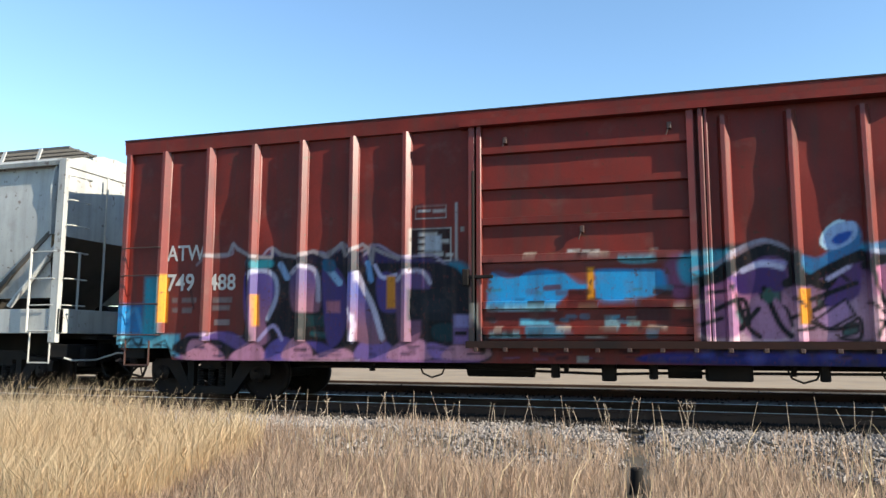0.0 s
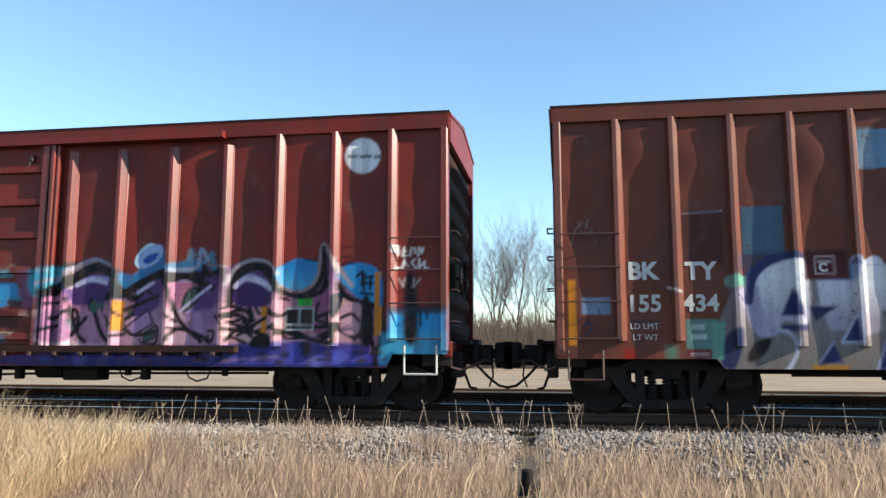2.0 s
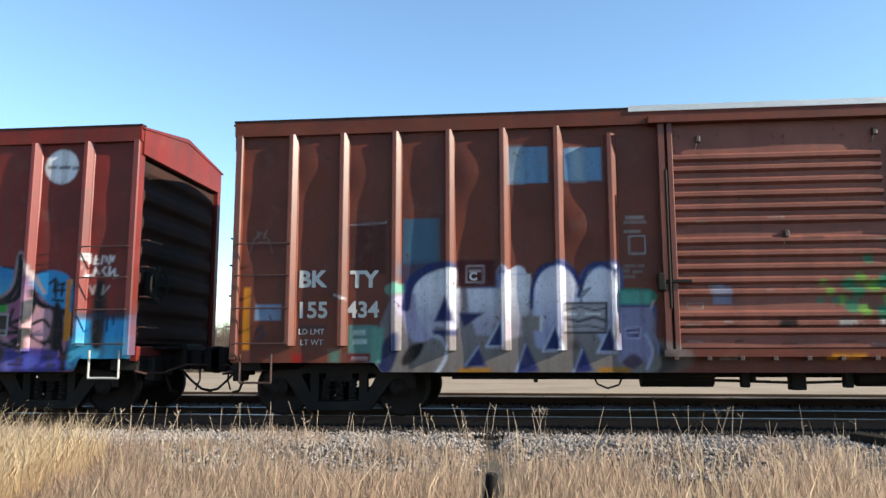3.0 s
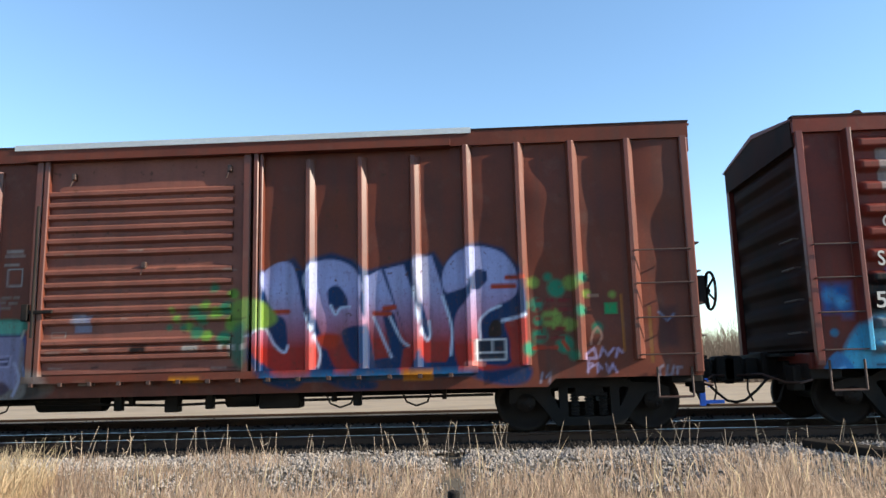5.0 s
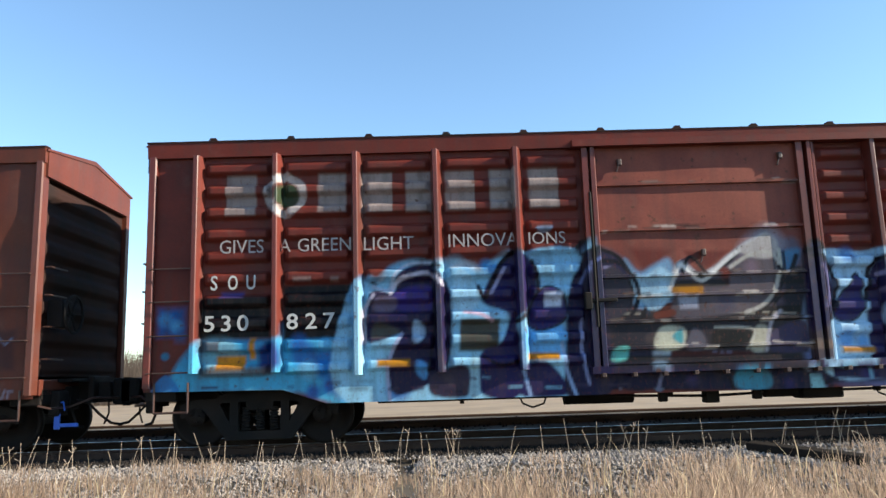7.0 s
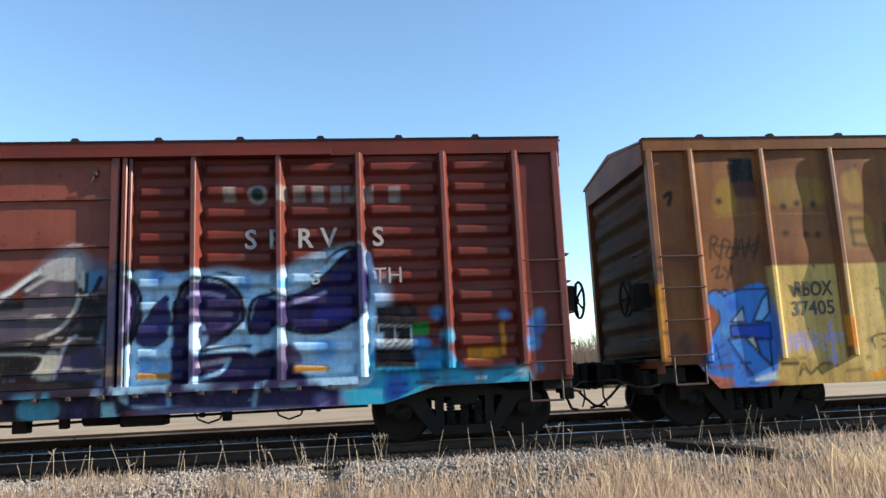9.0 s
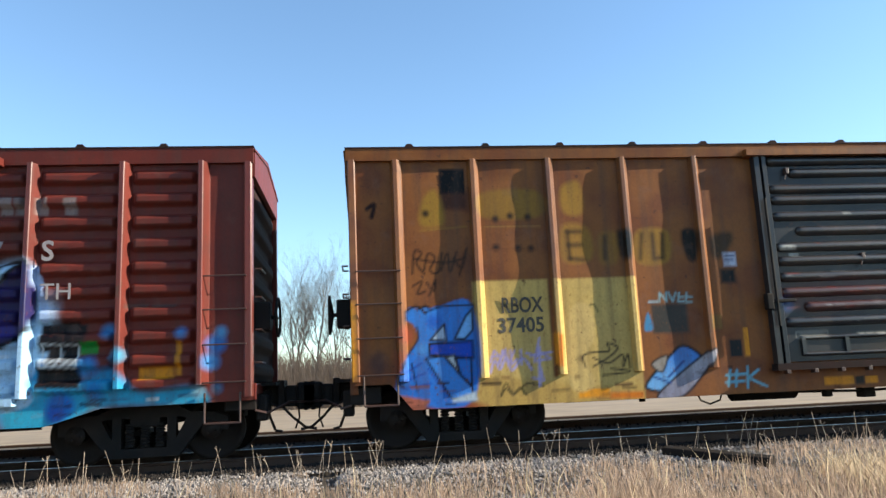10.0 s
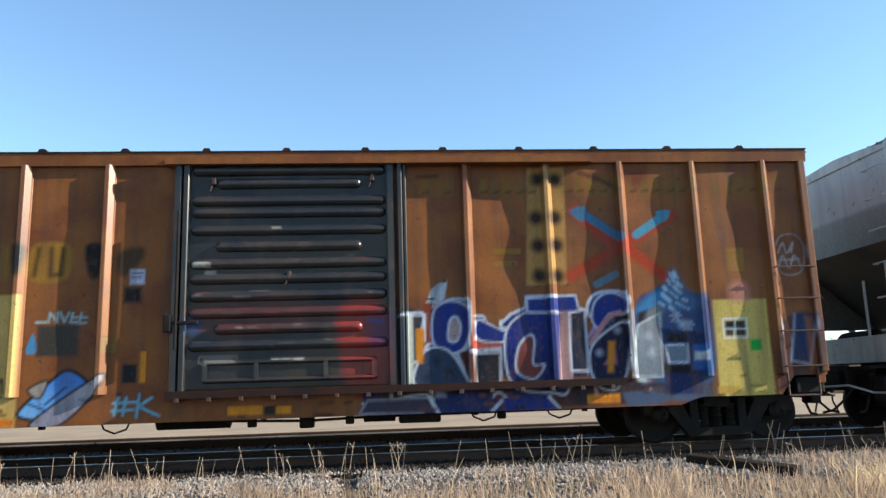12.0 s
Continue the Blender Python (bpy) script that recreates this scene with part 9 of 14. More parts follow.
def paint_c(x0, x1):
    p = Paint()
    p.blob([(-7.43, 0.78), (-7.04, 1.46), (-5.96, 1.48), (-5.8, 1.74), (-4.93, 2.18), (-4.73, 2.18), (-4.76, 0.56), (-5.3, 0.62), (-5.67, 0.74), (-6.59, 0.78)], srgb('4fa0c8'), srgb('62b4d4'), soft=0.04)
    p.rect(-7.02, 1.5, -6.05, 2.07, srgb('1d1c21'), soft=0.02)
    p.rect(-5.86, 1.47, -4.92, 2.21, srgb('1d1c21'), soft=0.02)
    p.blob([(-7, 1.46), (-6.58, 1.48), (-6.43, 1.14), (-6.89, 1.08)], srgb('8fb4c0'), alpha=0.8, soft=0.05)
    p.rect(-6.77, 1.06, -6.37, 1.26, srgb('dc9a2a'), soft=0.02)
    p.rect(-6.32, 1.21, -6.24, 1.49, srgb('dc9a2a'), soft=0.02)
    p.blob([(-6.2, 1.33), (-5.96, 1.44), (-5.89, 1.13), (-6.13, 1.02)], srgb('1f4a8c'), soft=0.04)
    p.rect(-7.01, 0.98, -6.01, 1.1, srgb('7a6a5c'), soft=0.04, alpha=0.8)
    p.rect(-7.04, 1.32, -6.73, 1.46, srgb('5a2a26'), alpha=0.7)
    p.disc(-5.58, 1.27, 0.173, srgb('3a7ec0'), soft=0.05, alpha=0.85)
    p.disc(-5.28, 1.11, 0.205, srgb('2f74b8'), soft=0.05, alpha=0.85)
    p.disc(-5.51, 1.04, 0.126, srgb('8cc4e0'), soft=0.05, alpha=0.85)
    p.disc(-5.05, 1.18, 0.142, srgb('7abce0'), soft=0.05, alpha=0.85)
    p.disc(-5.21, 0.81, 0.11, srgb('3c68b4'), soft=0.05, alpha=0.85)
    p.disc(-5.03, 0.72, 0.11, srgb('86a8dc'), soft=0.05, alpha=0.85)
    p.disc(-5.45, 0.74, 0.094, srgb('3a60ac'), soft=0.05, alpha=0.85)
    p.disc(-4.83, 0.72, 0.126, srgb('90c8e0'), soft=0.05, alpha=0.85)
    p.disc(-5.65, 1.43, 0.11, srgb('2c6cae'), soft=0.05, alpha=0.85)
    p.disc(-5.27, 1.38, 0.079, srgb('7ab8dc'), soft=0.05, alpha=0.85)
    p.rect(-7.6, 1.55, -7.23, 1.94, srgb('2f6aa8'), soft=0.06)
    p.disc(-7.5, 1.78, 0.094, srgb('5a9ccc'), soft=0.05)
    p.disc(-7.35, 1.69, 0.079, srgb('6aaad4'), soft=0.05)
    p.blob([(-7.67, 0.79), (-7.47, 1.03), (-7.28, 0.78)], srgb('4a8cc0'))
    p.rect(-7.35, 1.47, -7.23, 1.66, srgb('3a78b0'), soft=0.05, alpha=0.6)
    p.disc(-7.49, 1.28, 0.055, srgb('3f90b4'))
    p.rect(-6.72, 2.07, -6.41, 2.14, srgb('3a60b0'), alpha=0.6, soft=0.03)
    p.blob([(-4.74, 2.1), (-4.54, 2.25), (-4.29, 2.44), (-3.97, 2.51), (-3.74, 2.48), (-3.41, 2.54), (-3.11, 2.37), (-2.69, 2.6), (-2.37, 2.47), (-1.79, 2.57), (-1.55, 2.49), (-1.71, 0.6), (-4.84, 0.64)], srgb('9cc8e0'), srgb('c0c8d0'), soft=0.06, alpha=0.85)
    p.blob([(-4.21, 2.4), (-3.89, 2.51), (-3.71, 2.31), (-3.64, 1.68), (-3.7, 1.06), (-3.99, 0.69), (-4.3, 0.7), (-4.4, 1.09), (-4.19, 1.39), (-4.37, 1.55), (-4.72, 1.63), (-4.7, 2.02), (-4.5, 2.17)], srgb('564c74'), srgb('383050'), edge=srgb('14111c'), edge_w=0.071)
    p.stroke([(-4.66, 2.14), (-4.5, 2.24), (-4.3, 2.36), (-3.94, 2.44), (-3.75, 2.31), (-3.69, 1.84)], 0.039, srgb('c8cad4'))
    p.stroke([(-4.7, 1.63), (-4.37, 1.55), (-4.18, 1.45), (-4.36, 1.08), (-4.26, 0.7)], 0.031, srgb('c8cad4'))
    p.blob([(-4.02, 1.69), (-3.86, 1.69), (-3.86, 1.45), (-4.01, 1.42)], srgb('b8bcc8'), edge=srgb('14111c'), edge_w=0.024)
    p.blob([(-4.52, 1.71), (-4.25, 1.74), (-4.26, 1.5), (-4.49, 1.51)], srgb('26242c'))
    p.blob([(-3.54, 2.38), (-3.18, 2.45), (-2.96, 2.13), (-2.7, 2.44), (-2.67, 1.8), (-2.82, 0.65), (-3.14, 0.66), (-3.02, 1.35), (-3.32, 1.59), (-3.55, 1.68)], srgb('c4c8d0'), srgb('9cb0c0'), soft=0.05)
    p.blob([(-3.07, 1.66), (-2.87, 2.28), (-2.65, 2.56), (-2.5, 2.43), (-2.56, 1.64), (-2.52, 1.02), (-2.67, 0.64), (-2.9, 0.65), (-2.79, 1.18)], srgb('463c6c'), srgb('2a2444'), edge=srgb('14111c'), edge_w=0.071)
    p.stroke([(-2.9, 2.13), (-2.7, 2.44), (-2.54, 2.35)], 0.031, srgb('c8cad4'))
    p.blob([(-3.7, 1.06), (-3.27, 1.05), (-3.21, 0.66), (-3.68, 0.68)], srgb('2e2a3c'), soft=0.04)
    p.blob([(-2.46, 1.33), (-2.47, 1.8), (-2.24, 2.11), (-2.01, 1.94), (-1.95, 1.62), (-1.8, 2.49), (-1.54, 2.57), (-1.67, 0.6), (-1.95, 0.61), (-1.99, 1.23), (-2.31, 1.17)], srgb('564c74'), srgb('3a3252'), edge=srgb('14111c'), edge_w=0.063)
    p.stroke([(-2.44, 1.33), (-2.41, 1.76), (-2.24, 2.07), (-2.15, 2.01)], 0.031, srgb('c8cad4'))
    p.stroke([(-1.98, 1.31), (-1.87, 1.62), (-1.73, 2.33)], 0.031, srgb('c4c8d2'))
    p.line([(-2, 1.51), (-1.88, 1.56)], 0.031, srgb('e0e0e0'))
    p.blob([(-2.3, 2.35), (-1.97, 2.4), (-1.82, 2.25), (-2.08, 2.1), (-2.28, 2.15)], srgb('3a94c4'), alpha=0.9, soft=0.04)
    p.blob([(-3.02, 2.43), (-2.82, 2.47), (-2.79, 2.28), (-2.95, 2.29)], srgb('4aa8cc'), alpha=0.8, soft=0.05)
    p.rect(-3.47, 1.25, -2.94, 1.71, srgb('4a463f'), soft=0.03)
    p.rect(-4.56, 1.08, -4.13, 1.19, srgb('d09028'))
    p.rect(-2.5, 1.09, -2.05, 1.2, srgb('d09028'))
    p.rect(-3.3, 0.58, -3.14, 0.86, srgb('a8c0c8'), soft=0.04)
    p.rect(-2.23, 1.84, -1.97, 2.03, srgb('c4c8cc'))
    p.rect(-2.2, 1.96, -2.02, 1.99, srgb('8a9098'), alpha=0.8)
    p.rect(-2.21, 1.92, -2.06, 1.94, srgb('8a9098'), alpha=0.8)
    p.blob([(-2.28, 2.94), (-2.06, 2.95), (-2.08, 2.89), (-2.18, 2.86), (-2.26, 2.89)], srgb('9aa8c0'))
    p.blob([(-2.22, 2.53), (-2.1, 2.57), (-1.97, 2.59), (-1.98, 2.51), (-2.21, 2.5)], srgb('b4b8c0'))
    p.rect(-5.72, 2.26, -5.46, 2.33, srgb('a09490'), alpha=0.5)
    p.rect(-5.2, 2.25, -5.08, 2.32, srgb('a09490'), alpha=0.5)
    p.rect(-6.68, 3.22, -6.25, 3.82, srgb('b0a6a2'), alpha=0.72, soft=0.012)
    p.rect(-5.37, 3.24, -4.97, 3.82, srgb('b0a6a2'), alpha=0.72, soft=0.012)
    p.rect(-4.75, 3.22, -4.31, 3.81, srgb('b0a6a2'), alpha=0.72, soft=0.012)
    p.rect(-4.12, 3.21, -3.76, 3.81, srgb('b0a6a2'), alpha=0.72, soft=0.012)
    p.rect(-3.56, 3.21, -3.13, 3.81, srgb('b0a6a2'), alpha=0.72, soft=0.012)
    p.rect(-2.92, 3.21, -2.57, 3.81, srgb('b0a6a2'), alpha=0.72, soft=0.012)
    p.rect(-2.36, 3.21, -1.93, 3.81, srgb('b0a6a2'), alpha=0.72, soft=0.012)
    p.stroke([(-5.82, 3.79), (-6.06, 3.64), (-6.05, 3.4), (-5.84, 3.23), (-5.63, 3.39), (-5.6, 3.63), (-5.82, 3.79)], 0.118, srgb('c8c0be'), alpha=0.85)
    p.disc(-5.81, 3.5, 0.173, srgb('46523c'))
    p.stroke([(-4.55, 2.02), (-4.42, 2.13), (-4.22, 2.24)], 0.031, srgb('14111c'), alpha=0.9)
    p.stroke([(-4.63, 1.82), (-4.36, 1.78)], 0.031, srgb('14111c'), alpha=0.9)
    p.stroke([(-4.16, 2.01), (-3.84, 2.04)], 0.031, srgb('14111c'), alpha=0.9)
    p.stroke([(-4.11, 1.31), (-3.8, 1.37)], 0.031, srgb('14111c'), alpha=0.9)
    p.stroke([(-4.28, 1.01), (-3.97, 1.07)], 0.031, srgb('14111c'), alpha=0.9)
    p.stroke([(-3.44, 2.14), (-3.24, 2.21)], 0.031, srgb('14111c'), alpha=0.9)
    p.stroke([(-2.98, 1.81), (-2.73, 1.96)], 0.031, srgb('14111c'), alpha=0.9)
    p.stroke([(-2.94, 1.34), (-2.69, 1.41)], 0.031, srgb('14111c'), alpha=0.9)
    p.stroke([(-2.36, 1.64), (-2.11, 1.71)], 0.031, srgb('14111c'), alpha=0.9)
    p.stroke([(-1.85, 1.93), (-1.67, 2.09)], 0.031, srgb('14111c'), alpha=0.9)
    p.stroke([(-2.33, 0.94), (-2.08, 1)], 0.031, srgb('14111c'), alpha=0.9)
    p.stroke([(-4.34, 2.17), (-3.98, 2.32)], 0.024, srgb('b8b0d0'), alpha=0.8)
    p.stroke([(-4.27, 1.23), (-4.06, 0.92)], 0.024, srgb('b8b0d0'), alpha=0.8)
    p.stroke([(-2.8, 2.12), (-2.67, 2.28)], 0.024, srgb('b8b0d0'), alpha=0.8)
    p.stroke([(-2.72, 1.03), (-2.58, 1.33)], 0.024, srgb('b8b0d0'), alpha=0.8)
    p.stroke([(-2.37, 1.44), (-2.2, 1.4)], 0.024, srgb('b8b0d0'), alpha=0.8)
    p.disc(-4.17, 1.69, 0.047, srgb('8478b4'), soft=0.03, alpha=0.8)
    p.disc(-3.93, 1.92, 0.047, srgb('8478b4'), soft=0.03, alpha=0.8)
    p.disc(-2.76, 1.57, 0.047, srgb('8478b4'), soft=0.03, alpha=0.8)
    p.disc(-2.22, 1.32, 0.047, srgb('8478b4'), soft=0.03, alpha=0.8)
    p.disc(-1.82, 1.3, 0.047, srgb('8478b4'), soft=0.03, alpha=0.8)
    p.disc(-3.82, 0.99, 0.047, srgb('8478b4'), soft=0.03, alpha=0.8)
    p.disc(-1.78, 1.77, 0.047, srgb('8478b4'), soft=0.03, alpha=0.8)
    p.blob([(-4.76, 2.19), (-4.48, 2.24), (-4.38, 2.44), (-4.01, 2.54), (-3.62, 2.42), (-3.36, 2.38), (-3.16, 2.34), (-2.89, 2.43), (-2.61, 2.56), (-2.35, 2.41), (-2.15, 2.41), (-1.95, 2.3), (-1.65, 2.6), (-1.45, 2.59), (-1.63, 0.56), (-3.34, 0.6), (-4.81, 0.62)], srgb('8ab4d0'), srgb('98aec4'), soft=0.04, alpha=0.95)
    p.disc(-3.36, 2.28, 0.102, srgb('5ab4dc'), soft=0.05, alpha=0.9)
    p.disc(-3.01, 2.42, 0.079, srgb('4a94c8'), soft=0.05, alpha=0.9)
    p.disc(-2.15, 2.34, 0.11, srgb('4aa4d0'), soft=0.05, alpha=0.9)
    p.disc(-2.13, 1.32, 0.094, srgb('4a9cd0'), soft=0.05, alpha=0.9)
    p.disc(-4.63, 1.28, 0.126, srgb('b4d4e0'), soft=0.05, alpha=0.9)
    p.disc(-4.74, 0.93, 0.142, srgb('3f9cc8'), soft=0.05, alpha=0.9)
    p.disc(-3.25, 1.98, 0.142, srgb('b8ccd4'), soft=0.05, alpha=0.9)
    p.disc(-2.26, 1.36, 0.11, srgb('a8c4d8'), soft=0.05, alpha=0.9)
    p.disc(-4.97, 0.75, 0.126, srgb('7ac0dc'), soft=0.05, alpha=0.9)
    p.disc(-4.78, 0.74, 0.094, srgb('3c80c8'), soft=0.05, alpha=0.9)
    p.blob([(-4.64, 2.04), (-4.62, 2.2), (-4.43, 2.1), (-4.28, 2.34), (-4.01, 2.46), (-3.72, 2.42), (-3.53, 2.25), (-3.47, 1.95), (-3.53, 1.69), (-3.65, 1.41), (-3.66, 1.25), (-3.64, 0.96), (-3.84, 0.87), (-4.1, 0.72), (-4.36, 0.63), (-4.45, 0.86), (-4.46, 1.11), (-4.32, 1.52), (-4.65, 1.44), (-4.77, 1.57), (-4.73, 1.83)], srgb('3c345e'), srgb('2a2446'), edge=srgb('15111d'), edge_w=0.071)
    p.stroke([(-4.38, 2.09), (-4.26, 2.25), (-4.02, 2.35), (-3.79, 2.32), (-3.63, 2.19)], 0.063, srgb('b4b0bc'))
    p.stroke([(-4.59, 2.03), (-4.7, 1.79), (-4.73, 1.54), (-4.65, 1.47), (-4.29, 1.56)], 0.047, srgb('8c8494'))
    p.stroke([(-4.24, 1.59), (-4.38, 1.27), (-4.4, 0.98), (-4.32, 0.65)], 0.055, srgb('b4b0bc'))
    p.stroke([(-3.91, 1.42), (-3.76, 1.22), (-3.79, 0.96)], 0.047, srgb('8c7c88'))
    p.blob([(-4.09, 1.68), (-3.96, 1.66), (-3.9, 1.54), (-3.99, 1.37), (-4.1, 1.39)], srgb('a8bcd0'), edge=srgb('15111d'), edge_w=0.039)
    p.blob([(-3.99, 1.1), (-3.79, 1.16), (-3.8, 0.96), (-3.97, 0.87)], srgb('9cbcd0'), soft=0.015)
    p.blob([(-4.69, 1.7), (-4.25, 1.7), (-4.32, 1.54), (-4.68, 1.55)], srgb('2c2a30'), soft=0.012, sharp=True)
    p.blob([(-3.73, 2.19), (-3.57, 2.22), (-3.49, 1.92), (-3.65, 1.41), (-3.76, 1.41)], srgb('6c6678'), soft=0.05, alpha=0.7)
    p.blob([(-4.62, 2.02), (-4.33, 2.03), (-4.31, 1.88), (-4.63, 1.86)], srgb('5c5468'), soft=0.03, alpha=0.8)
    p.line([(-4.76, 1.88), (-3.79, 1.83)], 0.031, srgb('1c1a26'))
    p.line([(-4.28, 1.72), (-3.8, 1.69)], 0.031, srgb('1c1a26'))
    p.line([(-3.54, 2.17), (-3.01, 2.17)], 0.031, srgb('1c1a26'))
    p.line([(-3.52, 1.82), (-2.77, 1.82)], 0.031, srgb('1c1a26'))
    p.line([(-3.68, 1.47), (-3.41, 1.5)], 0.031, srgb('1c1a26'))
    p.blob([(-3.65, 1.37), (-3.49, 1.34), (-3.3, 1.2), (-3.32, 0.63), (-3.69, 0.64)], srgb('26222f'), soft=0.025)
    p.blob([(-4.23, 0.72), (-3.77, 0.87), (-3.35, 0.85), (-3.37, 0.63), (-4.17, 0.63)], srgb('3a343c'), soft=0.03)
    p.blob([(-3.63, 1.09), (-3.44, 1.08), (-3.38, 0.92), (-3.64, 0.93)], srgb('55505c'), soft=0.03)
    p.blob([(-3.05, 1.97), (-3.14, 2.11), (-3.07, 2.17), (-2.95, 2.1), (-2.86, 2.36), (-2.68, 2.56), (-2.54, 2.59), (-2.35, 2.38), (-2.33, 2.08), (-2.43, 1.79), (-2.51, 1.66), (-2.52, 1.34), (-2.66, 1.37), (-2.77, 1.54), (-2.74, 1.77), (-2.94, 1.68), (-3.2, 1.81)], srgb('3c345e'), srgb('2a2446'), edge=srgb('15111d'), edge_w=0.071)
    p.stroke([(-2.88, 2.03), (-2.78, 2.33), (-2.63, 2.51)], 0.055, srgb('b4b0bc'))
    p.blob([(-2.62, 2.42), (-2.51, 2.55), (-2.51, 1.82), (-2.63, 1.37), (-2.65, 1.76)], srgb('7c7884'), soft=0.04, alpha=0.7)
    p.blob([(-3.33, 1.75), (-3.08, 2.01), (-3.07, 1.78), (-2.94, 1.68), (-3.3, 1.67)], srgb('b4a4b8'), soft=0.015, sharp=True)
    p.stroke([(-2.78, 1.67), (-2.76, 1.47), (-2.63, 1.31), (-2.47, 1.33)], 0.047, srgb('8c94b4'))
    p.blob([(-3.17, 1.13), (-3.1, 1.23), (-2.57, 1.27), (-2.55, 1.14), (-2.79, 1.02), (-2.61, 0.73), (-2.63, 0.62), (-3.07, 0.6), (-3.16, 0.88)], srgb('3c345e'), srgb('2a2446'), edge=srgb('15111d'), edge_w=0.063)
    p.stroke([(-3.12, 0.94), (-3.09, 0.62)], 0.047, srgb('b4b0bc'))
    p.stroke([(-2.98, 1.06), (-2.78, 1.04), (-2.55, 1.13)], 0.039, srgb('b4b0bc'))
    p.blob([(-2.45, 1.72), (-2.29, 1.92), (-2.21, 2.11), (-2.13, 2.18), (-2.01, 2.04), (-1.92, 1.87), (-1.91, 1.61), (-2.25, 1.52), (-2.45, 1.56)], srgb('3c345e'), srgb('5a5484'), edge=srgb('15111d'), edge_w=0.063)
    p.stroke([(-2.31, 1.62), (-2.35, 1.79), (-2.25, 2.01), (-2.15, 2.13)], 0.055, srgb('8c8494'))
    p.blob([(-2.5, 1.3), (-2.28, 1.1), (-2.02, 1.03), (-1.97, 0.77), (-1.95, 0.59), (-2.48, 0.61), (-2.53, 0.92)], srgb('3c345e'), srgb('2a2446'), edge=srgb('15111d'), edge_w=0.063)
    p.blob([(-1.92, 1.87), (-1.97, 2.07), (-1.8, 2.43), (-1.62, 2.53), (-1.47, 2.42), (-1.63, 0.59), (-1.85, 0.6), (-1.96, 0.9), (-1.94, 1.41)], srgb('302a4c'), srgb('221d36'), edge=srgb('15111d'), edge_w=0.063)
    p.stroke([(-1.94, 2.04), (-1.82, 2.27), (-1.67, 2.41)], 0.071, srgb('8c848c'))
    p.stroke([(-1.96, 1.41), (-1.97, 1.02), (-1.92, 0.64)], 0.047, srgb('8c9cc0'))
    p.line([(-1.98, 1.51), (-1.9, 1.54)], 0.039, srgb('e0e0e0'))
    p.rect(-3.45, 1.24, -2.86, 1.67, srgb('45423a'), soft=0.012)
    p.rect(-4.58, 1.06, -4.13, 1.18, srgb('c88c20'))
    p.rect(-2.5, 1.07, -2.05, 1.17, srgb('c88c20'))
    p.rect(-2.23, 1.82, -1.97, 2.03, srgb('b4b8c4'))
    p.rect(-2.2, 1.96, -2.01, 1.99, srgb('8a90a0'), alpha=0.8)
    p.rect(-2.21, 1.91, -2.04, 1.93, srgb('8a90a0'), alpha=0.8)
    p.rect(-3.29, 0.66, -3.12, 0.86, srgb('a0b4bc'), soft=0.02)
    p.disc(-2.2, 0.76, 0.039, srgb('7a86b4'), soft=0.03)
    p.blob([(-2.24, 2.53), (-2.07, 2.55), (-1.98, 2.6), (-1.95, 2.52), (-2.21, 2.5)], srgb('b0b4b8'), soft=0.01, sharp=True)
    p.blob([(-1.05, 2.45), (-0.88, 2.28), (-0.58, 2.44), (-0.35, 2.3), (-0.22, 2.39), (0.01, 2.2), (0.44, 2.47), (0.77, 2.7), (0.96, 2.82), (1.16, 2.69), (1.46, 2.51), (1.44, 0.91), (-1.45, 0.99), (-1.49, 2.53)], srgb('6c6676'), srgb('565064'), soft=0.05, alpha=0.9)
    p.blob([(0.64, 2.63), (0.96, 2.86), (1.16, 2.72), (1.16, 2.52), (0.64, 2.5)], srgb('b8b4c0'), soft=0.1, alpha=0.6)
    p.blob([(-1.05, 2.45), (-0.85, 2.24), (-0.58, 2.44), (-0.4, 2.4), (-0.38, 2.1), (-0.51, 1.78), (-0.95, 1.79), (-1.01, 2.18)], srgb('88aac8'), srgb('9cc0dc'), soft=0.04)
    p.blob([(-0.81, 2.08), (-0.67, 1.98), (-0.77, 1.68), (-0.84, 1.82)], srgb('4a9cc8'), soft=0.05)
    p.blob([(1.16, 2.48), (1.44, 2.51), (1.29, 2.22), (1.18, 2.25)], srgb('5a86a8'), soft=0.04)
    p.blob([(-0.97, 2.58), (-0.35, 2.56), (-0.55, 2.4), (-0.81, 2.29)], srgb('7a3a30'), soft=0.04, sharp=True)
    p.blob([(-0.22, 2.54), (0.44, 2.52), (0.11, 2.28), (-0.12, 2.39)], srgb('7a3a30'), soft=0.03, sharp=True)
    p.blob([(-1.49, 2.53), (-1.32, 2.57), (-1.12, 2.45), (-0.98, 2.18), (-0.99, 1.92), (-1.13, 1.63), (-1.46, 1.6)], srgb('3a3454'), srgb('221e34'), edge=srgb('17141c'), edge_w=0.055)
    p.blob([(-1.45, 2.26), (-1.18, 2.22), (-1.11, 1.95), (-1.26, 1.66), (-1.43, 1.67)], srgb('6a6470'), soft=0.06, alpha=0.8)
    p.stroke([(-1.43, 2.33), (-1.25, 2.32), (-1.09, 2.15), (-1.04, 1.95)], 0.039, srgb('9a94b4'))
    p.line([(-1.42, 1.93), (-1.3, 1.91)], 0.031, srgb('1a1820'))
    p.line([(-1.42, 1.85), (-1.3, 1.83)], 0.031, srgb('1a1820'))
    p.line([(-1.42, 1.77), (-1.3, 1.75)], 0.031, srgb('1a1820'))
    p.stroke([(-0.41, 2.12), (-0.27, 2.36), (-0.05, 2.19), (0.18, 2.25), (0.44, 2.44), (0.7, 2.61), (0.96, 2.72)], 0.071, srgb('c8c8cc'), soft=0.025)
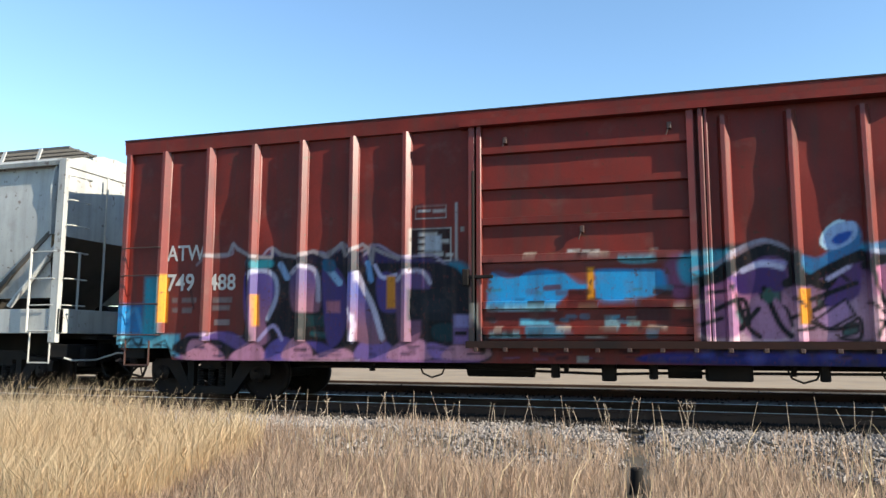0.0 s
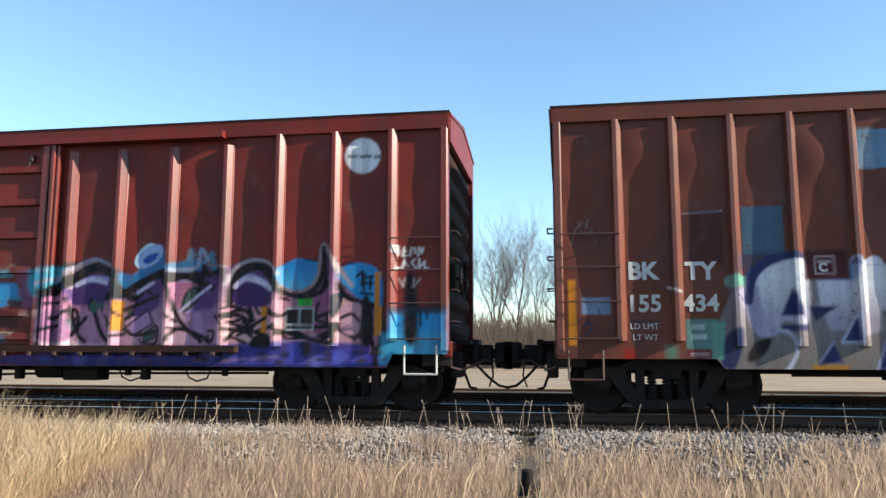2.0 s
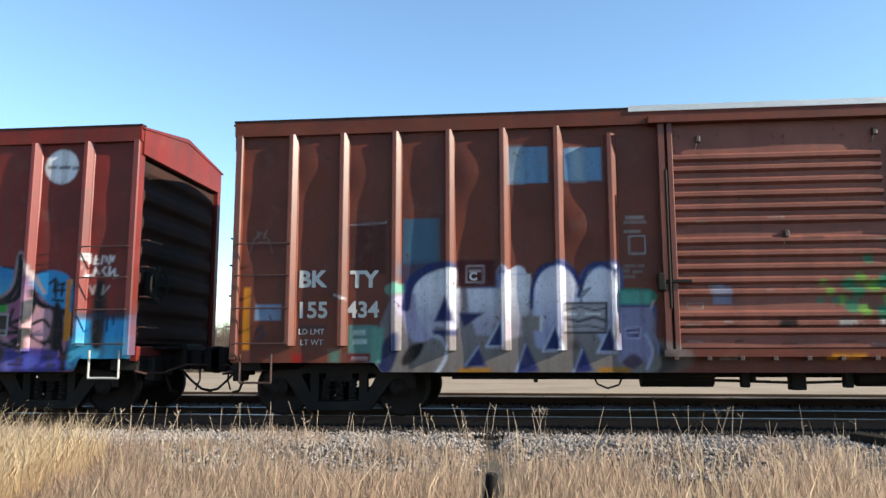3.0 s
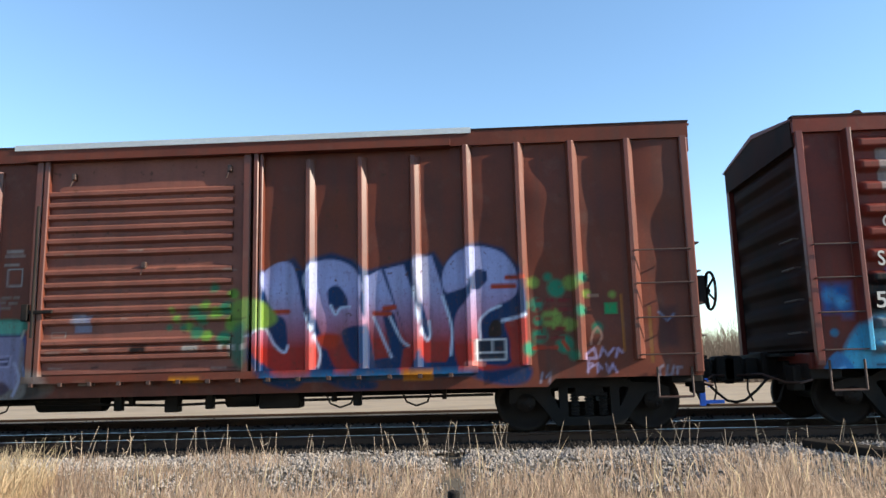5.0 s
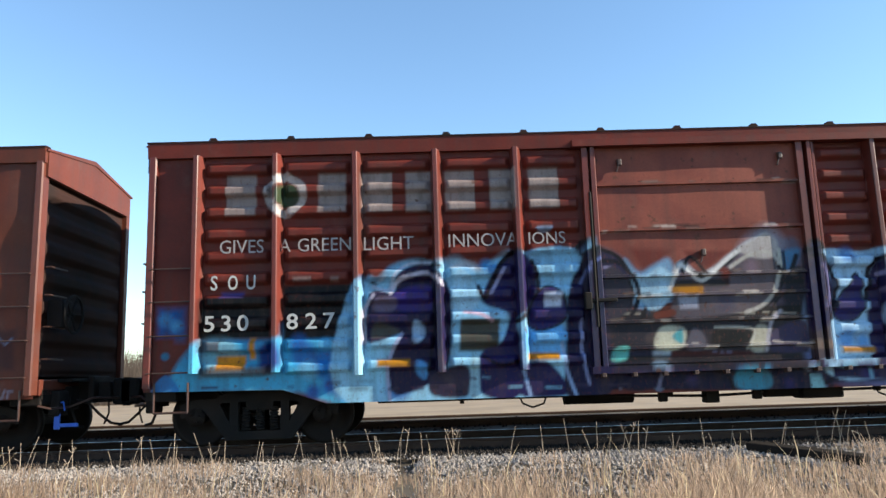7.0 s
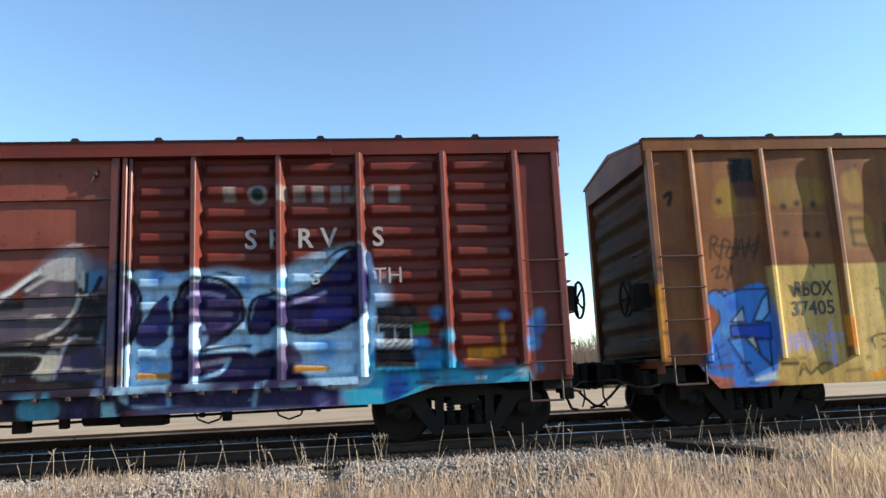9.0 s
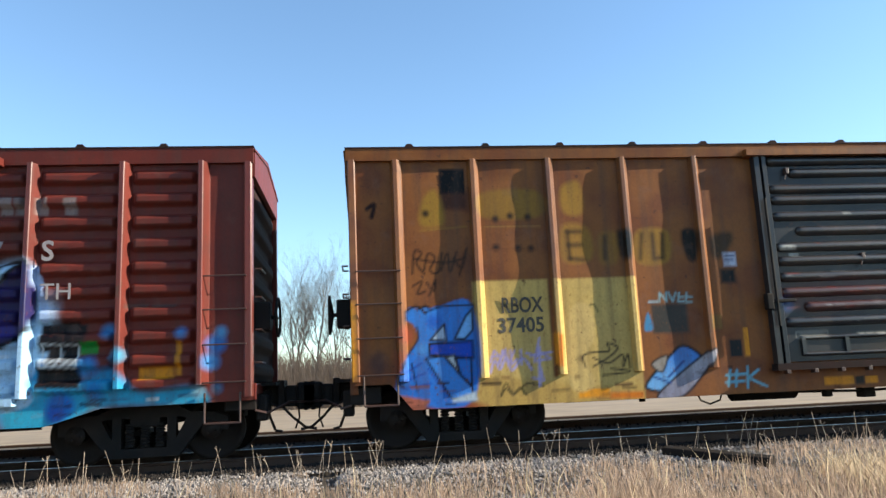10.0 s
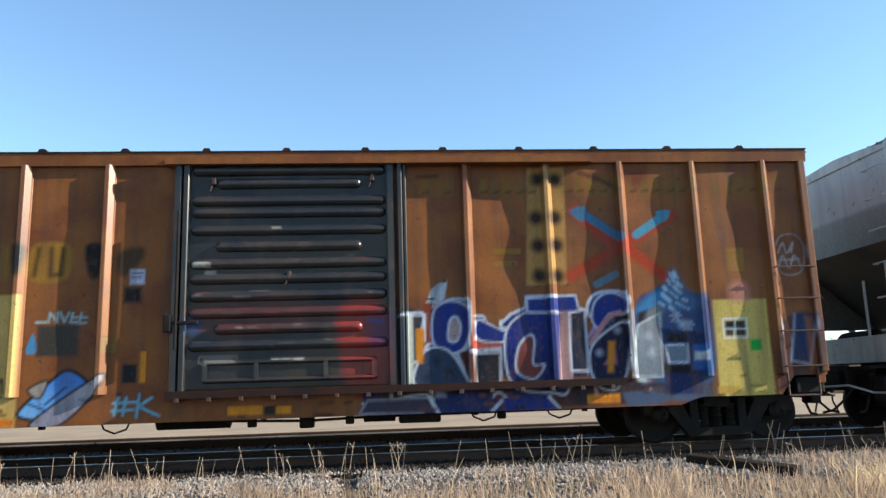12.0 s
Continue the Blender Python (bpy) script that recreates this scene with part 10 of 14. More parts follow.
    p.stroke([(-0.25, 2.21), (-0.22, 2.29), (0.05, 2.15), (0.31, 2.28), (0.57, 2.5)], 0.047, srgb('17141c'))
    p.blob([(0.37, 2.28), (0.64, 2.43), (0.96, 2.52), (1.13, 2.39), (1.06, 2.06), (0.83, 1.74), (0.31, 1.69), (0.12, 1.82), (0.05, 2.02)], srgb('5a525c'), srgb('6a6068'), soft=0.04)
    p.stroke([(1.13, 2.52), (1.13, 2.22), (1, 1.93), (0.77, 1.74), (0.6, 1.7)], 0.047, srgb('c4c2b8'))
    p.stroke([(1.19, 2.48), (1.18, 2.19), (1.06, 1.89), (0.83, 1.67)], 0.039, srgb('17141c'))
    p.stroke([(0.44, 2.27), (0.7, 2.4), (1.06, 2.49)], 0.039, srgb('a8a4ac'))
    p.disc(0.81, 2.29, 0.071, srgb('8878a8'), soft=0.05)
    p.disc(0.58, 1.97, 0.079, srgb('7a7094'), soft=0.06)
    p.blob([(0.28, 2.28), (0.44, 2.24), (0.41, 2.04), (0.31, 2.08)], srgb('7a3a30'), soft=0.03)
    p.rect(-0.44, 1.95, 0.02, 2.07, srgb('c08c24'))
    p.rect(-0.36, 1.74, -0.06, 1.95, srgb('7c808c'))
    p.rect(-0.27, 1.81, -0.23, 1.92, srgb('55585f'), alpha=0.8)
    p.rect(-0.14, 1.81, -0.11, 1.92, srgb('55585f'), alpha=0.8)
    p.rect(-0.03, 1.81, 0.02, 1.92, srgb('55585f'), alpha=0.8)
    p.rect(0.11, 1.8, 0.14, 1.91, srgb('55585f'), alpha=0.8)
    p.rect(-0.67, 1.67, -0.4, 1.81, srgb('66342a'))
    p.disc(0.38, 1.74, 0.047, srgb('b8b8bc'))
    p.disc(0.49, 1.74, 0.024, srgb('b8b8bc'))
    p.disc(0.55, 1.75, 0.016, srgb('b8b8bc'))
    p.blob([(0.05, 1.86), (0.7, 1.68), (1.22, 1.76), (1.42, 1.75), (1.41, 1.62), (-0.34, 1.67), (-0.34, 1.77)], srgb('211d24'), soft=0.04)
    p.blob([(1.23, 2.18), (1.44, 2.21), (1.43, 1.65), (1.12, 1.79)], srgb('2c2838'), soft=0.04)
    p.blob([(-1.46, 1.57), (-1.23, 1.57), (-1.16, 1.31), (-1.46, 1.25)], srgb('37302f'), soft=0.025)
    p.blob([(-1.13, 1.47), (-0.8, 1.46), (-0.79, 0.98), (-1.09, 0.98)], srgb('332e48'), soft=0.025)
    p.blob([(-1.46, 1.22), (-1.22, 1.18), (-1.22, 0.99), (-1.45, 0.99)], srgb('8ea8b0'), soft=0.025)
    p.blob([(-0.73, 1.46), (-0.54, 1.48), (-0.53, 0.97), (-0.74, 0.97)], srgb('b4bcc4'), soft=0.025)
    p.blob([(-0.54, 1.45), (-0.27, 1.44), (-0.34, 1.25), (-0.52, 1.23)], srgb('6a9cac'), soft=0.025)
    p.blob([(-1.46, 1.34), (-1.16, 1.31), (-1.16, 1.18), (-1.46, 1.22)], srgb('bcb0a8'), soft=0.025)
    p.blob([(0.7, 1.48), (0.96, 1.47), (0.86, 1.19), (0.63, 1.18)], srgb('b8b09a'), soft=0.025)
    p.blob([(0.96, 1.47), (1.19, 1.47), (1.05, 1.18), (0.89, 1.15)], srgb('33304c'), soft=0.025)
    p.blob([(1.22, 1.43), (1.43, 1.43), (1.43, 1.33), (1.22, 1.34)], srgb('7c86a4'), soft=0.025)
    p.blob([(1.12, 1.34), (1.43, 1.35), (1.42, 1.1), (1.08, 1.11)], srgb('24212f'), soft=0.025)
    p.blob([(-0.37, 1.35), (-0.21, 1.48), (0.05, 1.44), (0.05, 1.18), (-0.34, 1.19)], srgb('5a5254'), soft=0.025)
    p.blob([(0.12, 1.5), (0.67, 1.48), (0.6, 1.19), (0.18, 1.19)], srgb('332f2e'), soft=0.025)
    p.stroke([(0.18, 1.46), (0.64, 1.47), (0.6, 1.32)], 0.039, srgb('8a847c'))
    p.stroke([(-1.41, 1.47), (-1.13, 1.5), (-1, 1.46)], 0.039, srgb('a09c98'))
    p.stroke([(0.15, 1.43), (0.12, 1.21)], 0.031, srgb('17141c'))
    p.stroke([(-0.34, 1.25), (-0.18, 1.44), (0.05, 1.47)], 0.047, srgb('17141c'))
    p.disc(0.05, 1.49, 0.039, srgb('d8d8d8'))
    # near-black bands along the door's beams: their shade put into the paint
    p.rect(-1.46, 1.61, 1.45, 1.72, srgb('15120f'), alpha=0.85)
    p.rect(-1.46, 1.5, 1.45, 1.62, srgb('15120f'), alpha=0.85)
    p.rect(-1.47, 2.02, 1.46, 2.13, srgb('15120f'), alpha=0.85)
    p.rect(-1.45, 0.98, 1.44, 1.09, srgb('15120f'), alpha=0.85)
    p.line([(-1.45, 1.69), (-0.9, 1.67)], 0.024, srgb('b8b0a4'), alpha=0.8)
    p.line([(-0.31, 1.66), (0.05, 1.65)], 0.024, srgb('b8b0a4'), alpha=0.8)
    p.line([(0.28, 1.66), (0.7, 1.63)], 0.024, srgb('b8b0a4'), alpha=0.8)
    p.line([(-0.94, 2.15), (-0.51, 2.14)], 0.024, srgb('b8b0a4'), alpha=0.8)
    p.line([(-1.46, 1.23), (-0.8, 1.22)], 0.024, srgb('b8b0a4'), alpha=0.8)
    p.line([(-1.48, 2.16), (-1.28, 2.14)], 0.024, srgb('b8b0a4'), alpha=0.8)
    p.line([(0.83, 1.64), (1.28, 1.61)], 0.024, srgb('b8b0a4'), alpha=0.8)
    p.rect(-0.5, 1.06, 0.65, 1.19, srgb('5a2a26'), soft=0.02)
    p.rect(0.07, 1.1, 0.13, 1.15, srgb('8a86a0'), alpha=0.8)
    p.rect(0.18, 1.09, 0.22, 1.15, srgb('8a86a0'), alpha=0.8)
    p.rect(0.26, 1.09, 0.34, 1.15, srgb('8a86a0'), alpha=0.8)
    p.rect(1.07, 1.04, 1.42, 1.16, srgb('3a3632'), soft=0.02)
    p.blob([(-1.65, 1.03), (1.73, 0.95), (1.72, 0.57), (-1.65, 0.66)], srgb('2a2438'), soft=0.02, sharp=True, alpha=0.92)
    p.blob([(-1.65, 0.93), (-1.45, 0.93), (-1.28, 0.76), (-1.25, 0.65), (-1.65, 0.66)], srgb('1c1930'), soft=0.02)
    p.blob([(-1.25, 0.92), (-0.83, 0.91), (-0.82, 0.64), (-1.18, 0.65)], srgb('35283c'), soft=0.02)
    p.blob([(-0.78, 0.98), (-0.56, 0.97), (-0.63, 0.64), (-0.76, 0.64)], srgb('8a9cae'), soft=0.02)
    p.blob([(-0.56, 0.91), (-0.27, 0.96), (0.18, 0.92), (0.31, 0.75), (0.31, 0.61), (-0.6, 0.64)], srgb('241d33'), soft=0.02)
    p.blob([(0.36, 0.88), (0.76, 0.9), (0.85, 0.6), (0.36, 0.61)], srgb('5a8cb0'), soft=0.02)
    p.blob([(0.57, 0.78), (0.76, 0.81), (0.82, 0.6), (0.53, 0.61)], srgb('3898b4'), soft=0.02)
    p.blob([(0.86, 0.87), (1.44, 0.88), (1.43, 0.58), (0.92, 0.59)], srgb('2c2436'), soft=0.02)
    p.blob([(1.43, 0.78), (1.6, 0.84), (1.62, 0.57), (1.46, 0.57)], srgb('98a6bc'), soft=0.02)
    p.stroke([(-1.45, 0.93), (-1.28, 0.83), (-1.23, 0.65)], 0.039, srgb('8a8698'))
    p.stroke([(-0.6, 0.64), (-0.56, 0.81), (-0.34, 0.93), (0.05, 0.95), (0.28, 0.82), (0.32, 0.61)], 0.039, srgb('17141c'))
    p.stroke([(0.86, 0.93), (0.87, 0.74), (0.95, 0.59)], 0.047, srgb('17141c'))
    p.stroke([(1.34, 0.88), (1.47, 0.72), (1.46, 0.57)], 0.039, srgb('b0b4c0'))
    p.disc(-0.42, 0.76, 0.039, srgb('6a6484'), soft=0.03, alpha=0.8)
    p.disc(-0.51, 0.68, 0.039, srgb('6a6484'), soft=0.03, alpha=0.8)
    p.disc(-1.58, 0.7, 0.039, srgb('6a6484'), soft=0.03, alpha=0.8)
    p.disc(0.28, 0.66, 0.039, srgb('6a6484'), soft=0.03, alpha=0.8)
    p.disc(1.27, 0.76, 0.039, srgb('6a6484'), soft=0.03, alpha=0.8)
    p.disc(1.37, 0.72, 0.039, srgb('6a6484'), soft=0.03, alpha=0.8)
    p.disc(1.62, 0.65, 0.039, srgb('6a6484'), soft=0.03, alpha=0.8)
    p.blob([(1.57, 2.17), (1.89, 2.39), (2.51, 2.45), (2.98, 2.52), (3.6, 2.42), (4.16, 2.64), (4.81, 2.79), (5.03, 2.3), (5.25, 1.97), (5.18, 0.87), (4.45, 0.6), (1.55, 0.72)], srgb('b4cce0'), srgb('8a94c0'), soft=0.06, alpha=0.9)
    p.rect(2.97, 3.44, 3.14, 3.67, srgb('a89e9a'), alpha=0.7, soft=0.012)
    p.rect(3.68, 3.42, 3.85, 3.65, srgb('a89e9a'), alpha=0.7, soft=0.012)
    p.rect(3.93, 3.42, 4.1, 3.65, srgb('a89e9a'), alpha=0.7, soft=0.012)
    p.rect(4.19, 3.41, 4.36, 3.64, srgb('a89e9a'), alpha=0.7, soft=0.012)
    p.rect(4.45, 3.4, 4.61, 3.64, srgb('a89e9a'), alpha=0.7, soft=0.012)
    p.rect(4.64, 3.4, 4.81, 3.64, srgb('a89e9a'), alpha=0.7, soft=0.012)
    p.rect(4.9, 3.39, 5.06, 3.63, srgb('a89e9a'), alpha=0.7, soft=0.012)
    p.rect(5.27, 3.39, 5.44, 3.62, srgb('a89e9a'), alpha=0.7, soft=0.012)
    p.disc(3.44, 3.54, 0.134, srgb('b8b0ae'), alpha=0.8)
    p.disc(3.44, 3.54, 0.087, srgb('2c4a44'))
    p.blob([(1.5, 2.48), (1.77, 2.48), (1.88, 1.93), (1.72, 1.47), (1.78, 0.79), (1.48, 0.8)], srgb('524a70'), srgb('544c70'), edge=srgb('14111c'), edge_w=0.063)
    p.blob([(1.91, 1.77), (2.11, 2.07), (2.42, 2.14), (2.41, 1.68), (2.18, 1.53)], srgb('585078'), edge=srgb('14111c'), edge_w=0.047)
    p.blob([(2.58, 2.14), (2.89, 2.44), (3.2, 2.28), (3.3, 1.88), (3.1, 1.5), (2.86, 1.28), (3.25, 1.42), (3.63, 1.4), (3.6, 0.72), (2.46, 0.76), (2.56, 1.44), (2.87, 1.74), (2.88, 2.05), (2.68, 1.9)], srgb('746c8c'), srgb('403858'), edge=srgb('14111c'), edge_w=0.063)
    p.stroke([(2.65, 2.17), (2.93, 2.36), (3.18, 2.2), (3.23, 1.88)], 0.031, srgb('c8cad4'))
    p.stroke([(2.94, 1.43), (3.33, 1.51), (3.6, 1.47)], 0.039, srgb('c4c6d0'))
    p.rect(2.17, 0.76, 2.46, 1.46, srgb('332c5c'), soft=0.05, alpha=0.7)
    p.blob([(3.5, 1.84), (3.66, 2.1), (4.15, 2.32), (4.57, 2.71), (4.85, 2.7), (4.98, 2.14), (4.75, 1.67), (4.11, 1.54), (3.64, 1.56)], srgb('544a78'), srgb('40385c'), edge=srgb('14111c'), edge_w=0.063)
    p.stroke([(3.74, 2.02), (4.14, 2.25), (4.6, 2.59), (4.76, 2.55)], 0.039, srgb('c8c6d0'))
    p.blob([(3.74, 2.02), (4.13, 2.05), (4.08, 1.81), (3.73, 1.87)], srgb('7a708c'), alpha=0.7, soft=0.05)
    p.blob([(3.37, 0.73), (3.63, 1.25), (3.76, 0.71)], srgb('403858'), edge=srgb('14111c'), edge_w=0.039)
    p.rect(4.31, 0.67, 4.53, 0.99, srgb('4c4a5c'), soft=0.05)
    p.rect(3.65, 1.38, 4.26, 1.71, srgb('9cc4d4'), soft=0.06, alpha=0.8)
    p.blob([(4.1, 1.39), (4.5, 1.53), (4.81, 1.43), (4.94, 0.89), (4.46, 0.68), (4.08, 1)], srgb('3f9ac4'), soft=0.07, alpha=0.8)
    p.blob([(1.87, 1.39), (2.33, 1.45), (2.24, 1.07), (1.94, 1.08)], srgb('4a9cc8'), soft=0.05, alpha=0.8)
    p.rect(1.56, 0.63, 4.3, 1.06, srgb('2a2242'), soft=0.04, alpha=0.85)
    p.stroke([(1.71, 1.05), (1.79, 0.74)], 0.063, srgb('9ab4cc'), alpha=0.8)
    p.stroke([(2.13, 1.04), (2.04, 0.78)], 0.063, srgb('9ab4cc'), alpha=0.8)
    p.stroke([(2.47, 1.07), (2.57, 0.71)], 0.063, srgb('9ab4cc'), alpha=0.8)
    p.stroke([(2.92, 1.01), (2.84, 0.7)], 0.063, srgb('9ab4cc'), alpha=0.8)
    p.stroke([(3.27, 1.03), (3.3, 0.68)], 0.063, srgb('9ab4cc'), alpha=0.8)
    p.stroke([(3.69, 0.98), (3.6, 0.72)], 0.063, srgb('9ab4cc'), alpha=0.8)
    p.stroke([(4.08, 0.92), (4.22, 0.69)], 0.063, srgb('9ab4cc'), alpha=0.8)
    p.disc(1.86, 0.86, 0.047, srgb('7a6cb0'), soft=0.03, alpha=0.8)
    p.disc(1.93, 0.97, 0.047, srgb('7a6cb0'), soft=0.03, alpha=0.8)
    p.disc(2.31, 0.88, 0.047, srgb('7a6cb0'), soft=0.03, alpha=0.8)
    p.disc(2.67, 0.75, 0.047, srgb('7a6cb0'), soft=0.03, alpha=0.8)
    p.disc(3.07, 0.85, 0.047, srgb('7a6cb0'), soft=0.03, alpha=0.8)
    p.disc(3.45, 0.8, 0.047, srgb('7a6cb0'), soft=0.03, alpha=0.8)
    p.disc(3.92, 0.78, 0.047, srgb('7a6cb0'), soft=0.03, alpha=0.8)
    p.disc(2.16, 0.77, 0.047, srgb('7a6cb0'), soft=0.03, alpha=0.8)
    p.disc(4.3, 0.68, 0.047, srgb('7a6cb0'), soft=0.03, alpha=0.8)
    p.stroke([(2.62, 2.18), (2.89, 2.44), (3.24, 2.27), (3.32, 1.84), (3.1, 1.49)], 0.055, srgb('14111c'))
    p.stroke([(2.57, 2.06), (2.59, 1.44), (2.5, 0.76)], 0.055, srgb('14111c'))
    p.stroke([(2.9, 1.28), (3.29, 1.42), (3.65, 1.42)], 0.055, srgb('14111c'))
    p.stroke([(2.87, 1.74), (2.9, 2.05), (2.71, 1.92)], 0.055, srgb('14111c'))
    p.stroke([(3.41, 1.72), (3.66, 2.1), (4.15, 2.32), (4.61, 2.71), (4.85, 2.74)], 0.055, srgb('14111c'))
    p.stroke([(4.75, 1.67), (5.02, 2.14), (4.99, 2.38)], 0.055, srgb('14111c'))
    p.stroke([(3.64, 1.54), (4.11, 1.5), (4.71, 1.66)], 0.055, srgb('14111c'))
    p.stroke([(1.91, 1.77), (2.11, 2.07), (2.46, 2.16)], 0.055, srgb('14111c'))
    p.stroke([(2.18, 1.52), (1.95, 1.62)], 0.055, srgb('14111c'))
    p.stroke([(1.5, 2.48), (1.79, 2.47), (1.92, 1.93)], 0.055, srgb('14111c'))
    p.stroke([(2.35, 2.22), (2.51, 2.45), (2.65, 2.21)], 0.055, srgb('14111c'))
    p.stroke([(2.69, 2.1), (2.93, 2.35)], 0.031, srgb('d0d0dc'), alpha=0.9)
    p.stroke([(2.95, 1.89), (3.19, 1.88)], 0.031, srgb('d0d0dc'), alpha=0.9)
    p.stroke([(3.73, 1.94), (4.14, 2.17), (4.56, 2.51)], 0.031, srgb('d0d0dc'), alpha=0.9)
    p.stroke([(2.11, 1.92), (2.34, 2.03)], 0.031, srgb('d0d0dc'), alpha=0.9)
    p.stroke([(1.58, 2.25), (1.73, 2.09)], 0.031, srgb('d0d0dc'), alpha=0.9)
    p.stroke([(2.97, 1.34), (3.28, 1.37)], 0.031, srgb('d0d0dc'), alpha=0.9)
    p.stroke([(3.96, 1.7), (4.52, 1.8)], 0.031, srgb('d0d0dc'), alpha=0.9)
    p.stroke([(1.88, 2.08), (2.19, 2.19)], 0.094, srgb('5ab0d8'), alpha=0.7, soft=0.05)
    p.stroke([(2.17, 1.38), (2.48, 1.45)], 0.094, srgb('5ab0d8'), alpha=0.7, soft=0.05)
    p.stroke([(3.48, 1.41), (3.62, 1.1)], 0.094, srgb('5ab0d8'), alpha=0.7, soft=0.05)
    p.line([(-1.51, 1.56), (-0.57, 1.56)], 0.024, srgb('1c181c'), alpha=0.8)
    p.line([(-0.58, 1.85), (0.12, 1.89)], 0.024, srgb('1c181c'), alpha=0.8)
    p.line([(0.12, 1.52), (1.26, 1.56)], 0.024, srgb('1c181c'), alpha=0.8)
    p.line([(-1.03, 1.25), (-0.42, 1.23)], 0.024, srgb('1c181c'), alpha=0.8)
    p.stroke([(-0.24, 2.3), (-0.12, 2.45), (0.08, 2.21)], 0.047, srgb('14111c'))
    p.stroke([(-0.88, 1.55), (-0.77, 1.85)], 0.047, srgb('14111c'))
    p.stroke([(0.88, 1.5), (1.03, 1.8), (1.27, 1.95)], 0.047, srgb('14111c'))
    p.rect(1.9, 1.09, 2.33, 1.18, srgb('d09028'))
    p.rect(3.92, 1.07, 4.37, 1.17, srgb('d09028'))
    p.rect(5.13, 1.09, 5.53, 1.93, srgb('1c1b20'), soft=0.02)
    p.frame_box(5.13, 1.36, 5.53, 1.66, 0.024, srgb('b8bcc0'))
    p.line([(5.34, 1.63), (5.32, 1.41)], 0.016, srgb('b8bcc0'))
    p.line([(5.12, 1.44), (5.53, 1.42)], 0.016, srgb('b8bcc0'))
    p.rect(5.62, 1.51, 5.77, 1.66, srgb('2f9c44'))
    p.blob([(4.82, 1.51), (5.13, 1.34), (5.43, 1.1), (5.93, 1.31), (6.32, 0.98), (6.99, 1.02), (7.14, 0.77), (5.9, 0.8), (5.24, 0.56), (4.61, 0.59)], srgb('3a98c4'), srgb('4ab0cc'), soft=0.05)
    p.disc(5.25, 0.72, 0.11, srgb('2f6cc0'), soft=0.05, alpha=0.85)
    p.disc(4.95, 1.04, 0.11, srgb('7ac4dc'), soft=0.05, alpha=0.85)
    p.disc(5.61, 1.32, 0.11, srgb('3fa4c8'), soft=0.05, alpha=0.85)
    p.disc(5.9, 1.79, 0.094, srgb('4a98cc'), soft=0.05, alpha=0.85)
    p.disc(6.03, 1.46, 0.094, srgb('5ab4d4'), soft=0.05, alpha=0.85)
    p.disc(5.75, 1, 0.11, srgb('2f80c0'), soft=0.05, alpha=0.85)
    p.disc(7.3, 1.57, 0.126, srgb('3a8ccc'), soft=0.05, alpha=0.85)
    p.disc(7.36, 1.73, 0.071, srgb('6ab4e0'), soft=0.05, alpha=0.85)
    p.disc(7.23, 1.33, 0.11, srgb('4a9cd4'), soft=0.05, alpha=0.85)
    p.disc(6.84, 1.73, 0.071, srgb('5aa0d8'), soft=0.05, alpha=0.85)
    p.disc(7.31, 0.98, 0.063, srgb('3a8cb4'), soft=0.05, alpha=0.85)
    p.disc(7.07, 0.94, 0.079, srgb('a0c0cc'), soft=0.05, alpha=0.85)
    p.disc(4.73, 1.36, 0.126, srgb('c0d8e0'), soft=0.05, alpha=0.85)
    p.rect(6.3, 1.13, 6.75, 1.29, srgb('dc9a2a'), soft=0.02)
    p.rect(6.77, 1.17, 6.84, 1.63, srgb('dc9a2a'), soft=0.02)
    p.rect(6.12, 2.09, 6.4, 2.14, srgb('6a5a54'), alpha=0.8)
    p.rect(6.44, 2.08, 6.77, 2.13, srgb('6a5a54'), alpha=0.8)
    p.rect(6.4, 0.85, 6.56, 0.89, srgb('e0e0e0'))
    p.rect(4.86, 1.65, 5.23, 2.3, srgb('c0c4d4'), soft=0.1, alpha=0.6)
    p.blob([(-4.93, 2.15), (-4.52, 2.19), (-4.19, 2.45), (-3.71, 2.39), (-3.4, 2.37), (-3.08, 2.26), (-2.83, 2.51), (-1.64, 2.5), (-1.77, 0.61), (-4.98, 0.57)], srgb('9ac6e2'), srgb('a6d0e6'), soft=0.02)
    p.disc(-4.28, 0.75, 0.17, srgb('3a7ec8'), soft=0.05, alpha=0.7)
    p.disc(-3.28, 2.29, 0.111, srgb('9accee'), soft=0.05, alpha=0.7)
    p.disc(-2.92, 2.36, 0.095, srgb('3a96d8'), soft=0.05, alpha=0.7)
    p.disc(-4.58, 0.91, 0.186, srgb('a4d4ea'), soft=0.05, alpha=0.7)
    p.blob([(-4.72, 1.44), (-4.68, 1.99), (-4.56, 2.11), (-4.32, 2.07), (-4.27, 2.31), (-4.03, 2.45), (-3.77, 2.41), (-3.55, 2.13), (-3.52, 1.66), (-3.64, 0.96), (-4.28, 0.66), (-4.42, 0.98), (-4.33, 1.29), (-4.22, 1.5), (-4.55, 1.39)], srgb('2c2650'), soft=0.02)
    p.stroke([(-4.61, 2.16), (-4.5, 2.12), (-4.38, 2.12), (-4.29, 2.33), (-4.1, 2.47), (-3.8, 2.48)], 0.04, srgb('c4cce0'))
    p.blob([(-4.34, 1.84), (-4.33, 2.02), (-4.12, 2.15), (-3.79, 2.14), (-3.78, 1.82)], srgb('4a3c86'), soft=0.02)
    p.blob([(-4.61, 1.83), (-4.56, 2.0), (-4.29, 1.99), (-4.33, 1.82)], srgb('7e728a'), soft=0.02)
    p.stroke([(-4.36, 2.06), (-4.26, 2.23), (-4.03, 2.31), (-3.81, 2.32), (-3.63, 2.16)], 0.055, srgb('d4ccda'))
